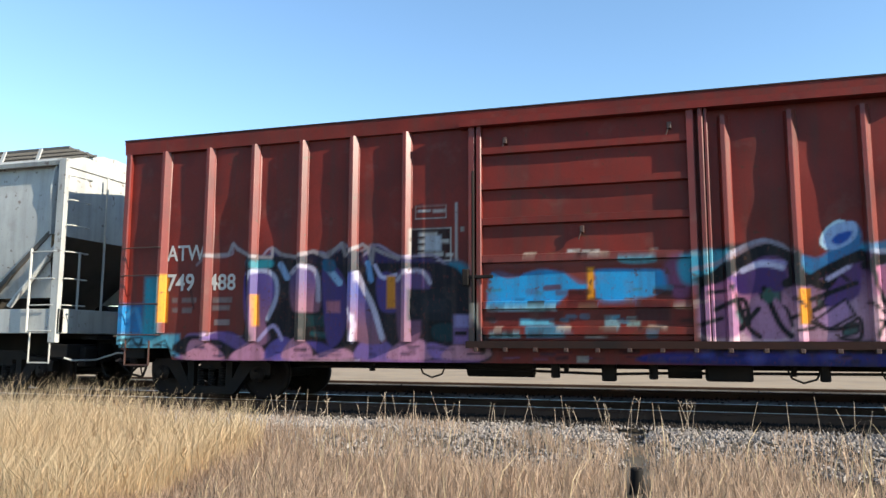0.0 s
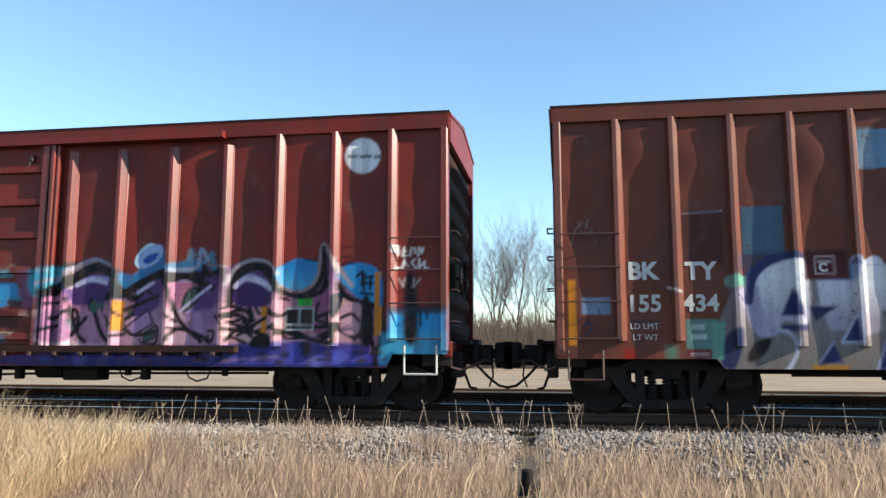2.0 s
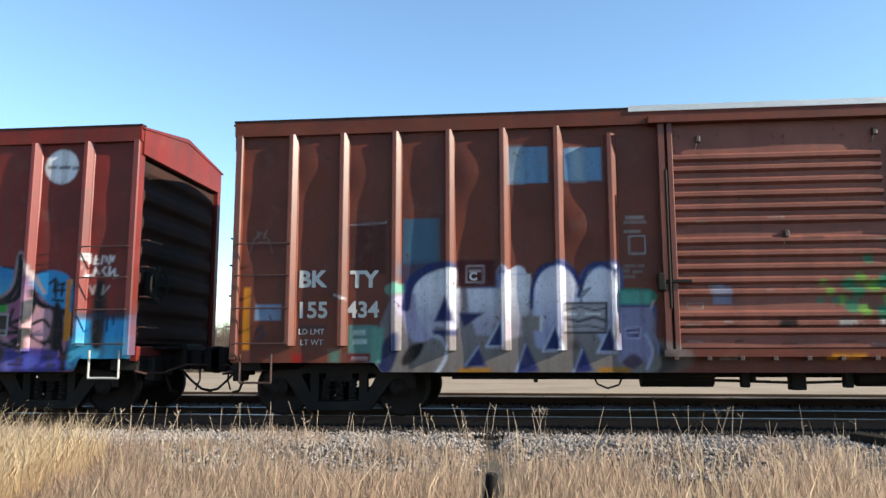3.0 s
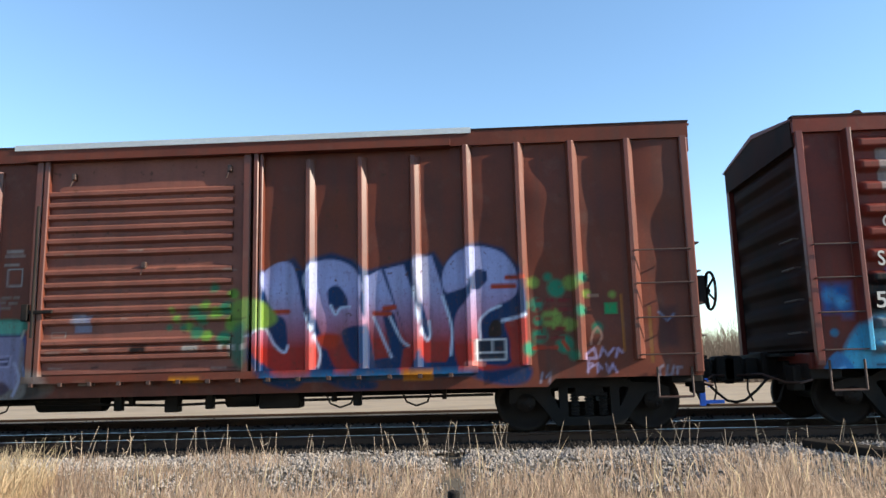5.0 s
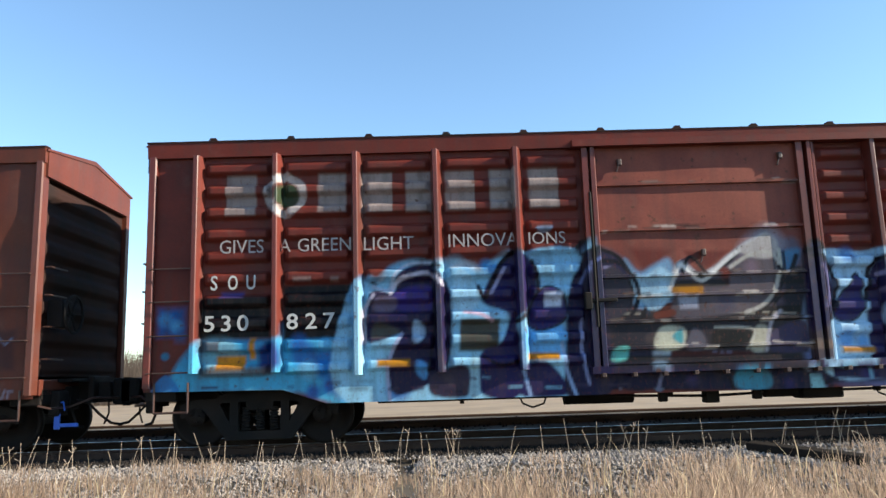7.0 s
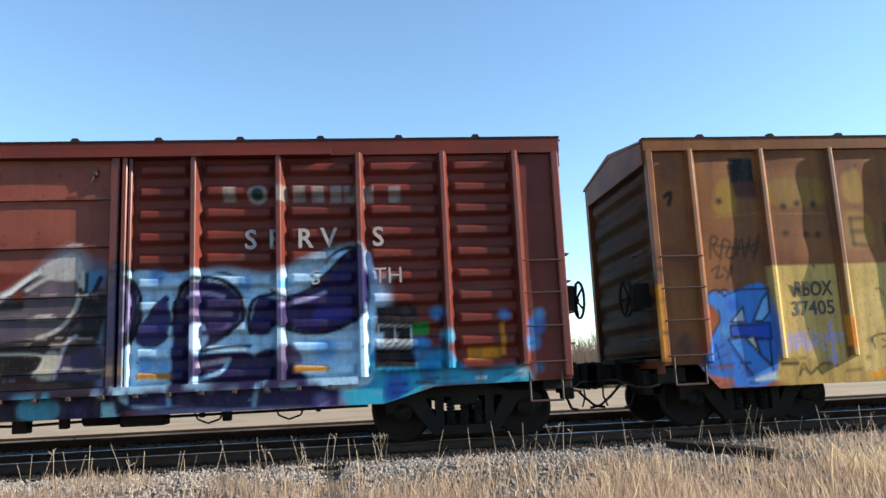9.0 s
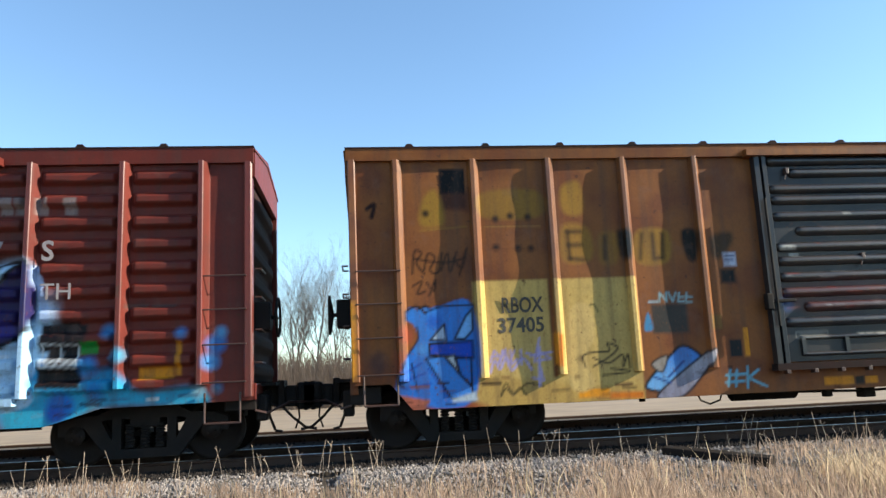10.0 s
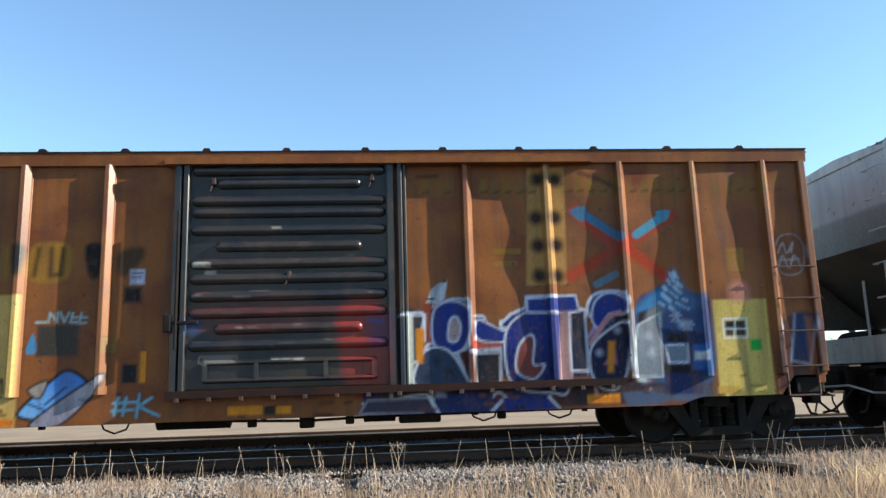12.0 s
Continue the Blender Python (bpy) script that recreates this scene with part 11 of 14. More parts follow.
    p.blob([(-4.63, 1.44), (-4.58, 1.65), (-4.35, 1.6), (-4.26, 1.51)], srgb('5c5c5a'), soft=0.02)
    p.blob([(-4.07, 1.42), (-4.05, 1.66), (-3.92, 1.61), (-3.9, 1.45), (-4.01, 1.36)], srgb('acc4de'), soft=0.02)
    p.blob([(-4.03, 0.96), (-4.02, 1.13), (-3.87, 1.05), (-3.91, 0.86)], srgb('6aa4d4'), soft=0.02)
    p.stroke([(-4.4, 0.59), (-4.43, 0.98), (-4.37, 1.23), (-4.22, 1.49)], 0.046, srgb('b4b4ce'))
    p.stroke([(-4.74, 1.38), (-4.74, 1.81), (-4.6, 2.04)], 0.047, srgb('c4bccc'))
    p.stroke([(-3.76, 2.14), (-3.77, 1.51), (-3.86, 0.97)], 0.047, srgb('1a1630'))
    p.blob([(-3.51, 1.8), (-3.44, 2.35), (-3.24, 2.28), (-3.11, 1.96), (-3.28, 1.76)], srgb('acd0e6'), soft=0.02)
    p.blob([(-3.4, 1.67), (-2.85, 1.66), (-2.89, 1.21), (-3.43, 1.23)], srgb('5c5a53'), sharp=True, soft=0.02)
    p.stroke([(-3.34, 1.77), (-3.12, 1.73), (-2.96, 1.64)], 0.047, srgb('dcbccc'))
    p.blob([(-3.09, 1.93), (-2.83, 2.43), (-2.62, 2.59), (-2.39, 2.5), (-2.31, 2.1), (-2.45, 1.79), (-2.62, 1.63), (-2.57, 1.3), (-2.62, 0.61), (-3.12, 0.63), (-3.19, 1.03), (-3.08, 1.24), (-2.85, 1.33), (-2.73, 1.72)], srgb('332a60'), soft=0.02)
    p.stroke([(-3.13, 2.12), (-3.04, 1.96), (-2.82, 2.42), (-2.62, 2.58)], 0.063, srgb('17152a'))
    p.stroke([(-2.96, 2.02), (-2.76, 2.37)], 0.047, srgb('aca8c8'))
    p.stroke([(-2.36, 2.46), (-2.29, 2.1), (-2.45, 1.75), (-2.6, 1.62)], 0.063, srgb('17152a'))
    p.stroke([(-3.09, 1.14), (-2.86, 1.02), (-2.61, 1.07)], 0.047, srgb('17152a'))
    p.blob([(-2.49, 1.54), (-1.96, 1.54), (-1.98, 1.13), (-2.5, 1.16)], srgb('7cb8e6'), soft=0.02)
    p.blob([(-2.46, 1.61), (-2.36, 1.93), (-2.15, 2.1), (-1.93, 1.93), (-1.95, 1.62), (-2.2, 1.5), (-2.36, 1.5)], srgb('3c3472'), edge=srgb('17152a'), edge_w=0.03, soft=0.02)
    p.blob([(-2.22, 2.0), (-1.96, 2.01), (-1.98, 1.81), (-2.22, 1.81)], srgb('d2d8ea'), sharp=True, soft=0.02)
    p.blob([(-2.62, 0.61), (-2.55, 1.0), (-2.24, 1.05), (-2.02, 0.84), (-1.95, 0.6)], srgb('362d62'), soft=0.02)
    p.blob([(-1.97, 0.6), (-1.94, 1.3), (-1.89, 1.93), (-1.73, 2.32), (-1.52, 2.48), (-1.6, 0.59)], srgb('262048'), soft=0.02)
    p.stroke([(-2.0, 1.3), (-1.95, 0.92), (-1.84, 0.59)], 0.047, srgb('a4b8da'))
    p.stroke([(-2.57, 1.32), (-2.54, 0.93), (-2.47, 0.61)], 0.047, srgb('a4b8da'))
    p.blob([(-3.82, 0.65), (-3.8, 0.93), (-3.33, 1.03), (-3.32, 0.63)], srgb('483e54'), soft=0.02)
    p.blob([(-3.32, 0.59), (-3.25, 1.18), (-3.16, 1.18), (-3.16, 0.58)], srgb('acccda'), sharp=True, soft=0.02)
    p.blob([(-4.56, 1.15), (-4.11, 1.14), (-4.11, 1.04), (-4.56, 1.05)], srgb('c08a20'), sharp=True, soft=0.02)
    p.blob([(-2.48, 1.18), (-2.04, 1.17), (-2.05, 1.07), (-2.48, 1.08)], srgb('c08a20'), sharp=True, soft=0.02)
    p.blob([(1.63, 0.8), (1.64, 2.38), (2.33, 2.46), (2.65, 2.5), (3.43, 2.34), (4.15, 2.42), (4.73, 2.71), (5.14, 1.98), (5.2, 1.66), (4.93, 1.2), (4.79, 0.81), (2.92, 0.74)], srgb('b2d0e8'), srgb('b8d4ea'), soft=0.02)
    p.disc(2.1, 2.42, 0.108, srgb('3a90d8'), soft=0.05, alpha=0.7)
    p.disc(1.97, 1.25, 0.121, srgb('3a90d4'), soft=0.05, alpha=0.7)
    p.disc(2.2, 1.21, 0.091, srgb('4a9cdc'), soft=0.05, alpha=0.7)
    p.disc(3.27, 2.28, 0.095, srgb('3a94da'), soft=0.05, alpha=0.7)
    p.disc(3.78, 2.24, 0.079, srgb('4aa4e0'), soft=0.05, alpha=0.7)
    p.disc(4.34, 1.34, 0.158, srgb('4a9cdc'), soft=0.05, alpha=0.7)
    p.disc(4.11, 1.46, 0.111, srgb('a4cce8'), soft=0.05, alpha=0.7)
    p.disc(2.93, 1.05, 0.092, srgb('4aa0cc'), soft=0.05, alpha=0.7)
    p.blob([(1.86, 1.53), (1.86, 1.7), (2.14, 2.08), (2.23, 2.14), (2.26, 1.88), (2.23, 1.6), (2.05, 1.48)], srgb('464078'), edge=srgb('17152a'), edge_w=0.03, soft=0.02)
    p.blob([(2.31, 0.77), (2.32, 1.76), (2.45, 2.23), (2.64, 2.34), (2.96, 2.29), (3.19, 2.09), (3.19, 1.81), (3.02, 1.58), (2.78, 1.44), (2.62, 1.35), (3.34, 1.34), (3.32, 0.94), (2.54, 0.97)], srgb('3a325f'), soft=0.02)
    p.stroke([(2.31, 1.77), (2.41, 2.23), (2.64, 2.38), (2.96, 2.34), (3.19, 2.13), (3.23, 1.81), (3.02, 1.61)], 0.069, srgb('17152a'))
    p.stroke([(2.51, 2.13), (2.72, 2.18), (2.97, 2.12)], 0.062, srgb('a098b8'))
    p.stroke([(2.56, 1.91), (3.06, 1.88)], 0.077, srgb('8c7c9a'))
    p.blob([(2.53, 1.45), (2.55, 1.72), (2.71, 1.75), (2.77, 1.55), (2.64, 1.4)], srgb('c0cee6'), soft=0.02)
    p.stroke([(2.71, 1.63), (2.94, 1.65), (3.06, 1.72)], 0.062, srgb('6a5a84'))
    p.stroke([(2.7, 1.39), (3.01, 1.43), (3.34, 1.43)], 0.046, srgb('17152a'))
    p.stroke([(2.67, 1.21), (3.01, 1.26)], 0.069, srgb('bcacbc'))
    p.stroke([(2.62, 1.02), (2.93, 1.09), (3.05, 1.27)], 0.054, srgb('a8cce4'))
    p.blob([(3.33, 1.63), (3.38, 1.95), (3.5, 2.11), (3.7, 2.06), (4.06, 2.17), (4.48, 2.48), (4.77, 2.74), (4.94, 2.56), (4.95, 1.99), (4.68, 1.68), (4.19, 1.57), (3.72, 1.7), (3.56, 1.58)], srgb('352c64'), soft=0.02)
    p.stroke([(3.34, 1.61), (3.31, 1.85), (3.42, 2.08), (3.63, 2.13)], 0.055, srgb('17152a'))
    p.stroke([(3.63, 2.19), (3.78, 2.09), (4.14, 2.18), (4.56, 2.57), (4.83, 2.77)], 0.055, srgb('17152a'))
    p.stroke([(3.6, 2.24), (3.76, 2.17), (4.02, 2.24)], 0.032, srgb('dcdce8'))
    p.stroke([(3.77, 1.97), (4.13, 2.05), (4.34, 2.13)], 0.063, srgb('a8a0c2'))
    p.stroke([(3.72, 1.69), (4.19, 1.56), (4.68, 1.69), (4.91, 1.87)], 0.055, srgb('17152a'))
    p.blob([(4.2, 1.76), (4.25, 1.93), (4.61, 1.96), (4.7, 1.79)], srgb('4c4694'), soft=0.02)
    p.blob([(3.65, 1.72), (3.73, 1.91), (3.97, 1.94), (3.92, 1.72)], srgb('4a4072'), soft=0.02)
    p.stroke([(4.94, 2.64), (5.02, 2.31), (5.1, 1.97)], 0.106, srgb('b4c4e0'))
    p.blob([(3.3, 0.71), (3.24, 1.11), (3.56, 1.39), (3.86, 1.24), (4.09, 0.98), (4.48, 0.66)], srgb('3c3462'), soft=0.02)
    p.line([(3.76, 1.56), (4.63, 1.5)], 0.031, srgb('d4dce6'))
    p.blob([(3.67, 1.25), (3.75, 1.44), (3.95, 1.39), (4.02, 1.17)], srgb('7a7090'), soft=0.02)
    p.blob([(1.74, 0.93), (4.51, 0.81), (4.5, 0.58), (1.74, 0.71)], srgb('383264'), sharp=True, soft=0.02)
    p.disc(2.2, 0.77, 0.091, srgb('5a5090'), soft=0.05, alpha=0.7)
    p.disc(4.27, 0.67, 0.094, srgb('8a84b8'), soft=0.05, alpha=0.7)
    p.disc(2.61, 0.77, 0.107, srgb('241f42'), soft=0.05, alpha=0.7)
    p.stroke([(2.27, 0.7), (2.24, 0.92)], 0.053, srgb('8ab4d4'))
    p.stroke([(3.38, 0.65), (3.42, 0.86), (3.54, 0.94)], 0.062, srgb('9ac0dc'))
    p.blob([(3.91, 1.15), (4.37, 1.13), (4.37, 1.04), (3.9, 1.06)], srgb('b88420'), sharp=True, soft=0.02)
    p.blob([(1.86, 1.14), (2.31, 1.12), (2.31, 1.03), (1.86, 1.05)], srgb('b88420'), sharp=True, soft=0.02)
    p.blob([(5.05, 1.91), (5.62, 1.89), (5.6, 1.53), (5.03, 1.55)], srgb('201a20'), sharp=True, soft=0.02)
    p.blob([(5.02, 1.35), (5.58, 1.33), (5.56, 1.05), (5.0, 1.07)], srgb('16161b'), sharp=True, soft=0.02)
    p.disc(5.66, 1.33, 0.129, srgb('3a98da'), soft=0.05, alpha=0.7)
    p.disc(5.31, 0.83, 0.176, srgb('2c6cd0'), soft=0.05, alpha=0.7)
    p.blob([(-1.76, 0.7), (-1.82, 1.91), (-1.73, 2.13), (-1.52, 2.43), (-1.4, 2.47), (-1.32, 1.89), (-1.32, 0.68)], srgb('2c2650'), soft=0.02)
    p.stroke([(-1.65, 0.73), (-1.73, 1.24), (-1.71, 1.61)], 0.042, srgb('9ea4ca'))
    p.stroke([(-1.69, 2.13), (-1.56, 2.36), (-1.42, 2.46)], 0.043, srgb('7a86b8'))
    p.blob([(-1.35, 1.6), (1.41, 1.49), (1.41, 1.07), (-1.33, 1.19)], srgb('3a343e'), sharp=True, soft=0.02)
    p.blob([(-0.93, 1.99), (-0.99, 2.26), (-0.82, 2.18), (-0.57, 2.32), (-0.41, 2.17), (-0.48, 1.85), (-0.73, 1.71)], srgb('acc8da'), soft=0.02)
    p.blob([(-1.32, 1.65), (-1.34, 2.27), (-1.16, 2.31), (-1.0, 2.03), (-1.05, 1.72)], srgb('48424e'), soft=0.02)
    p.stroke([(-1.37, 2.43), (-1.12, 2.38), (-0.92, 2.11), (-0.91, 1.86), (-1.02, 1.64)], 0.065, srgb('17152a'))
    p.blob([(-0.44, 1.6), (-0.34, 1.93), (-0.01, 1.96), (0.36, 1.99), (0.43, 2.29), (0.73, 2.44), (1.02, 2.37), (0.97, 1.89), (0.66, 1.68), (0.07, 1.6)], srgb('6a6068'), soft=0.02)
    p.disc(0.73, 2.28, 0.105, srgb('8a7484'), soft=0.05, alpha=0.7)
    p.disc(0.29, 1.8, 0.133, srgb('5c5568'), soft=0.05, alpha=0.7)
    p.stroke([(-0.45, 2.0), (-0.29, 2.32), (-0.19, 2.27), (0.02, 2.11), (0.35, 2.37), (0.58, 2.52), (0.74, 2.59)], 0.051, srgb('e0dcda'))
    p.blob([(0.58, 2.55), (0.8, 2.67), (0.99, 2.76), (1.12, 2.62), (1.05, 2.41), (0.73, 2.42)], srgb('bcb4b2'), soft=0.02)
    p.stroke([(0.43, 2.29), (0.69, 2.44), (0.96, 2.49), (1.11, 2.33), (1.03, 1.96), (0.83, 1.74), (0.59, 1.65)], 0.052, srgb('c0bab4'))
    p.stroke([(1.11, 2.27), (1.22, 2.11), (1.37, 2.42)], 0.068, srgb('17152a'))
    p.blob([(-0.42, 2.02), (0.0, 2.01), (0.01, 1.92), (-0.42, 1.94)], srgb('b88420'), sharp=True, soft=0.02)
    p.blob([(-0.35, 1.9), (-0.07, 1.9), (-0.08, 1.72), (-0.33, 1.72)], srgb('a6a6b4'), sharp=True, soft=0.02)
    p.stroke([(-0.66, 1.64), (-0.44, 1.67)], 0.102, srgb('7a4030'))
    p.blob([(-0.72, 1.18), (-0.64, 1.46), (-0.36, 1.48), (-0.27, 1.37), (-0.38, 1.17)], srgb('c8c4b4'), soft=0.02)
    p.blob([(-0.47, 1.34), (-0.33, 1.44), (-0.34, 1.24)], srgb('6ab4bc'), soft=0.02)
    p.blob([(0.6, 1.13), (0.7, 1.44), (0.86, 1.43), (0.82, 1.12)], srgb('beb8a8'), soft=0.02)
    p.blob([(-0.28, 1.17), (-0.18, 1.44), (-0.03, 1.36), (-0.02, 1.16)], srgb('706a74'), soft=0.02)
    p.blob([(0.1, 1.18), (0.15, 1.44), (0.64, 1.41), (0.52, 1.21)], srgb('1e1b1d'), soft=0.02)
    p.stroke([(0.13, 1.45), (0.67, 1.41), (0.56, 1.15)], 0.029, srgb('c8c2b8'))
    p.blob([(0.85, 1.12), (0.96, 1.39), (1.38, 1.49), (1.38, 1.1)], srgb('4c4464'), soft=0.02)
    p.stroke([(0.82, 1.12), (0.93, 1.51), (1.07, 1.65)], 0.052, srgb('b8b2ba'))
    p.blob([(-1.33, 1.03), (-1.29, 1.19), (-1.1, 1.22), (-1.13, 1.05)], srgb('7ac4bc'), soft=0.02)
    p.blob([(-1.35, 0.93), (1.49, 0.81), (1.49, 0.54), (-1.34, 0.67)], srgb('2a2448'), sharp=True, soft=0.02)
    p.stroke([(-0.7, 0.64), (-0.61, 0.86), (-0.35, 0.92)], 0.05, srgb('8e8aa4'))
    p.blob([(0.38, 0.62), (0.42, 0.85), (0.82, 0.84), (0.84, 0.6)], srgb('5c9eb4'), soft=0.02)
    p.blob([(1.41, 0.47), (1.41, 0.77), (1.56, 0.77), (1.63, 0.46)], srgb('9ec8d0'), sharp=True, soft=0.02)
    p.stroke([(0.01, 0.89), (0.27, 0.79), (0.33, 0.59)], 0.051, srgb('17152a'))
    p.disc(-0.23, 0.74, 0.072, srgb('5a4c80'), soft=0.05, alpha=0.7)
    p.disc(1.12, 0.66, 0.074, srgb('4a3e74'), soft=0.05, alpha=0.7)
    p.blob([(1.45, 2.45), (1.71, 2.44), (1.71, 0.96), (1.45, 0.97)], srgb('5a4850'), sharp=True, soft=0.02)
    p.blob([(1.45, 1.41), (1.5, 2.33), (1.69, 2.44), (1.83, 2.2), (1.85, 1.77), (1.71, 1.47)], srgb('342c58'), soft=0.02)
    p.stroke([(1.54, 2.4), (1.71, 2.41), (1.86, 2.2), (1.88, 1.85), (1.74, 1.53)], 0.061, srgb('17152a'))
    p.stroke([(1.71, 2.28), (1.77, 2.01), (1.71, 1.7)], 0.046, srgb('8a80a8'))
    p.line([(1.47, 1.18), (1.65, 1.17)], 0.134, srgb('8a7468'))
    p.line([(1.56, 2.4), (1.54, 0.99)], 0.023, srgb('c8b4ac'))
    p.line([(5.07, 1.64), (5.53, 1.62), (5.51, 1.32), (5.06, 1.34), (5.07, 1.64)], 0.02, srgb('d4d8dc'))
    p.line([(5.3, 1.63), (5.29, 1.4)], 0.02, srgb('d4d8dc'))
    p.line([(5.06, 1.41), (5.51, 1.39)], 0.02, srgb('d4d8dc'))
    p.blob([(5.56, 1.65), (5.76, 1.64), (5.75, 1.5), (5.55, 1.5)], srgb('2fa048'), sharp=True, soft=0.02)
    scuffs(p, 41, -1.4, 1.4, (3.52, 2.86, 2.2, 1.92, 1.56, 1.2), 90, ('d0c4bc', '3a1a14', '241a1c', '8a7a72'), 0.035)
    scuffs(p, 42, -7.0, 7.0, (0.72, 0.85), 60, ('241f38', '8ab0c4', '4a4260'), 0.05)
    return p


def signs_c(car):
    lettering('GIVES', -6.75, 2.68, 0.189, car, M_FADED, wide=0.92)
    lettering('A', -5.91, 2.68, 0.189, car, M_FADED, wide=0.9)
    lettering('GREEN', -5.66, 2.68, 0.189, car, M_FADED, wide=0.92)
    lettering('LIGHT', -4.74, 2.67, 0.189, car, M_FADED, wide=0.95)
    lettering('INNOVA', -3.55, 2.68, 0.189, car, M_FADED, wide=0.95)
    lettering('IONS', -2.42, 2.69, 0.173, car, M_FADED, wide=0.95)
    for ch, x, w in (('S', -6.86, 0.8), ('O', -6.62, 0.62), ('U', -6.37, 0.72)):
        lettering(ch, x, 2.17, 0.2, car, M_WHITE, wide=w, bold=0.003)
    for ch, x in (('5', -6.95), ('3', -6.72), ('0', -6.49), ('8', -5.81), ('2', -5.55), ('7', -5.31)):
        lettering(ch, x, 1.6, 0.215, car, M_WHITE, wide=1.12, bold=0.003)
    lettering('S', 3.27, 2.76, 0.268, car, M_FADED, wide=0.95, bold=0.007)
    lettering('E', 3.59, 2.76, 0.268, car, M_FADED, wide=0.95, bold=0.007)
    lettering('R', 3.98, 2.76, 0.268, car, M_FADED, wide=0.95, bold=0.007)
    lettering('V', 4.31, 2.76, 0.268, car, M_FADED, wide=0.95, bold=0.007)
    lettering('S', 5.02, 2.76, 0.268, car, M_FADED, wide=0.95, bold=0.007)
    lettering('S', 4.16, 2.24, 0.205, car, M_FADED)
    lettering('TH', 5.02, 2.23, 0.22, car, M_FADED)


def paint_d(x0, x1):
    p = Paint()
    p.rect(-5.94, 0.49, -4.84, 2.31, srgb('d0b474'), soft=0.02)
    p.rect(-4.77, 0.41, -3.54, 2.31, srgb('d0b474'), soft=0.02)
    p.rect(-4.84, 0.44, -3.71, 0.91, srgb('d0b474'), soft=0.03)
    p.blob([(-5.97, 0.88), (-5.6, 0.94), (-4.38, 0.81), (-3.68, 0.86), (-3.78, 0.45), (-5.91, 0.54)], srgb('c0a060'), alpha=0.8, soft=0.05)
    p.rect(-6.34, 3.59, -5.97, 3.97, srgb('120f10'))
    p.rect(-6.33, 3.36, -5.95, 3.61, srgb('4a2420'), alpha=0.8, soft=0.04)
    p.blob([(-6.6, 3.5), (-6.41, 3.66), (-6.29, 3.33), (-6.33, 3.13), (-6.64, 3.15)], srgb('a8863a'), soft=0.04, alpha=0.9)
    p.blob([(-5.74, 3.6), (-4.9, 3.62), (-4.88, 3.24), (-5.74, 3.24)], srgb('a08038'), soft=0.03, alpha=0.75)
    p.blob([(-4.54, 3.66), (-4.26, 3.74), (-4.24, 3.28), (-4.52, 3.29)], srgb('a8863a'), soft=0.04, alpha=0.8)
    p.disc(-5.55, 3.21, 0.047, srgb('2a1a14'), soft=0.03)
    p.disc(-5.33, 3.25, 0.047, srgb('2a1a14'), soft=0.03)
    p.disc(-5.07, 3.23, 0.047, srgb('2a1a14'), soft=0.03)
    p.disc(-5.56, 2.79, 0.047, srgb('2a1a14'), soft=0.03)
    p.disc(-5.24, 2.77, 0.047, srgb('2a1a14'), soft=0.03)
    p.disc(-5.05, 2.76, 0.047, srgb('2a1a14'), soft=0.03)
    p.disc(-6.56, 3.31, 0.047, srgb('2a1a14'), soft=0.03)
    p.line([(-5.71, 3.1), (-4.88, 3.09)], 0.024, srgb('b08c50'), alpha=0.7)
    p.line([(-5.67, 3.07), (-5.7, 2.76), (-4.97, 2.74), (-4.92, 3.06)], 0.024, srgb('8a5c38'), alpha=0.6)
    p.line([(-6.64, 3.06), (-5.98, 3.11)], 0.031, srgb('a88440'), alpha=0.7)
    p.blob([(-4.56, 3.09), (-4.17, 3.04), (-4.15, 2.59), (-4.58, 2.57)], srgb('a8863c'), soft=0.04, alpha=0.7)
    p.blob([(-4.01, 2.95), (-3.73, 2.94), (-3.77, 2.54), (-4.03, 2.53)], srgb('a0803a'), soft=0.04, alpha=0.6)
    p.blob([(-3.45, 2.98), (-2.96, 2.97), (-2.99, 2.52), (-3.47, 2.51)], srgb('a8863c'), soft=0.03, alpha=0.75)
    p.line([(-4.49, 3), (-4.48, 2.6)], 0.063, srgb('3a2c1c'), alpha=0.8, soft=0.03)
    p.line([(-4.49, 3), (-4.29, 3)], 0.063, srgb('3a2c1c'), alpha=0.8, soft=0.03)
    p.line([(-4.49, 2.8), (-4.3, 2.8)], 0.063, srgb('3a2c1c'), alpha=0.8, soft=0.03)
    p.line([(-4.48, 2.6), (-4.27, 2.58)], 0.063, srgb('3a2c1c'), alpha=0.8, soft=0.03)
    p.line([(-3.93, 2.91), (-3.95, 2.59)], 0.063, srgb('3a2c1c'), alpha=0.8, soft=0.03)
    p.line([(-3.37, 2.94), (-3.42, 2.57)], 0.063, srgb('3a2c1c'), alpha=0.8, soft=0.03)
    p.line([(-3.21, 2.93), (-3.21, 2.57), (-3.07, 2.58), (-3.05, 2.93)], 0.063, srgb('3a2c1c'), alpha=0.8, soft=0.03)
    p.blob([(-3.73, 2.99), (-3.53, 2.94), (-3.59, 2.58), (-3.71, 2.62)], srgb('1c1814'), soft=0.04)
    p.blob([(-2.76, 2.96), (-2.53, 2.96), (-2.56, 2.55), (-2.7, 2.55)], srgb('1a1714'), soft=0.03)
    p.blob([(-2.31, 2.87), (-2.01, 2.94), (-1.98, 2.78), (-2.21, 2.54), (-2.33, 2.62)], srgb('2c3428'), soft=0.04, alpha=0.8)
    p.stroke([(-6.78, 2.45), (-6.74, 2.76), (-6.64, 2.73), (-6.72, 2.6), (-6.61, 2.44)], 0.031, srgb('3a2418'), alpha=0.85)
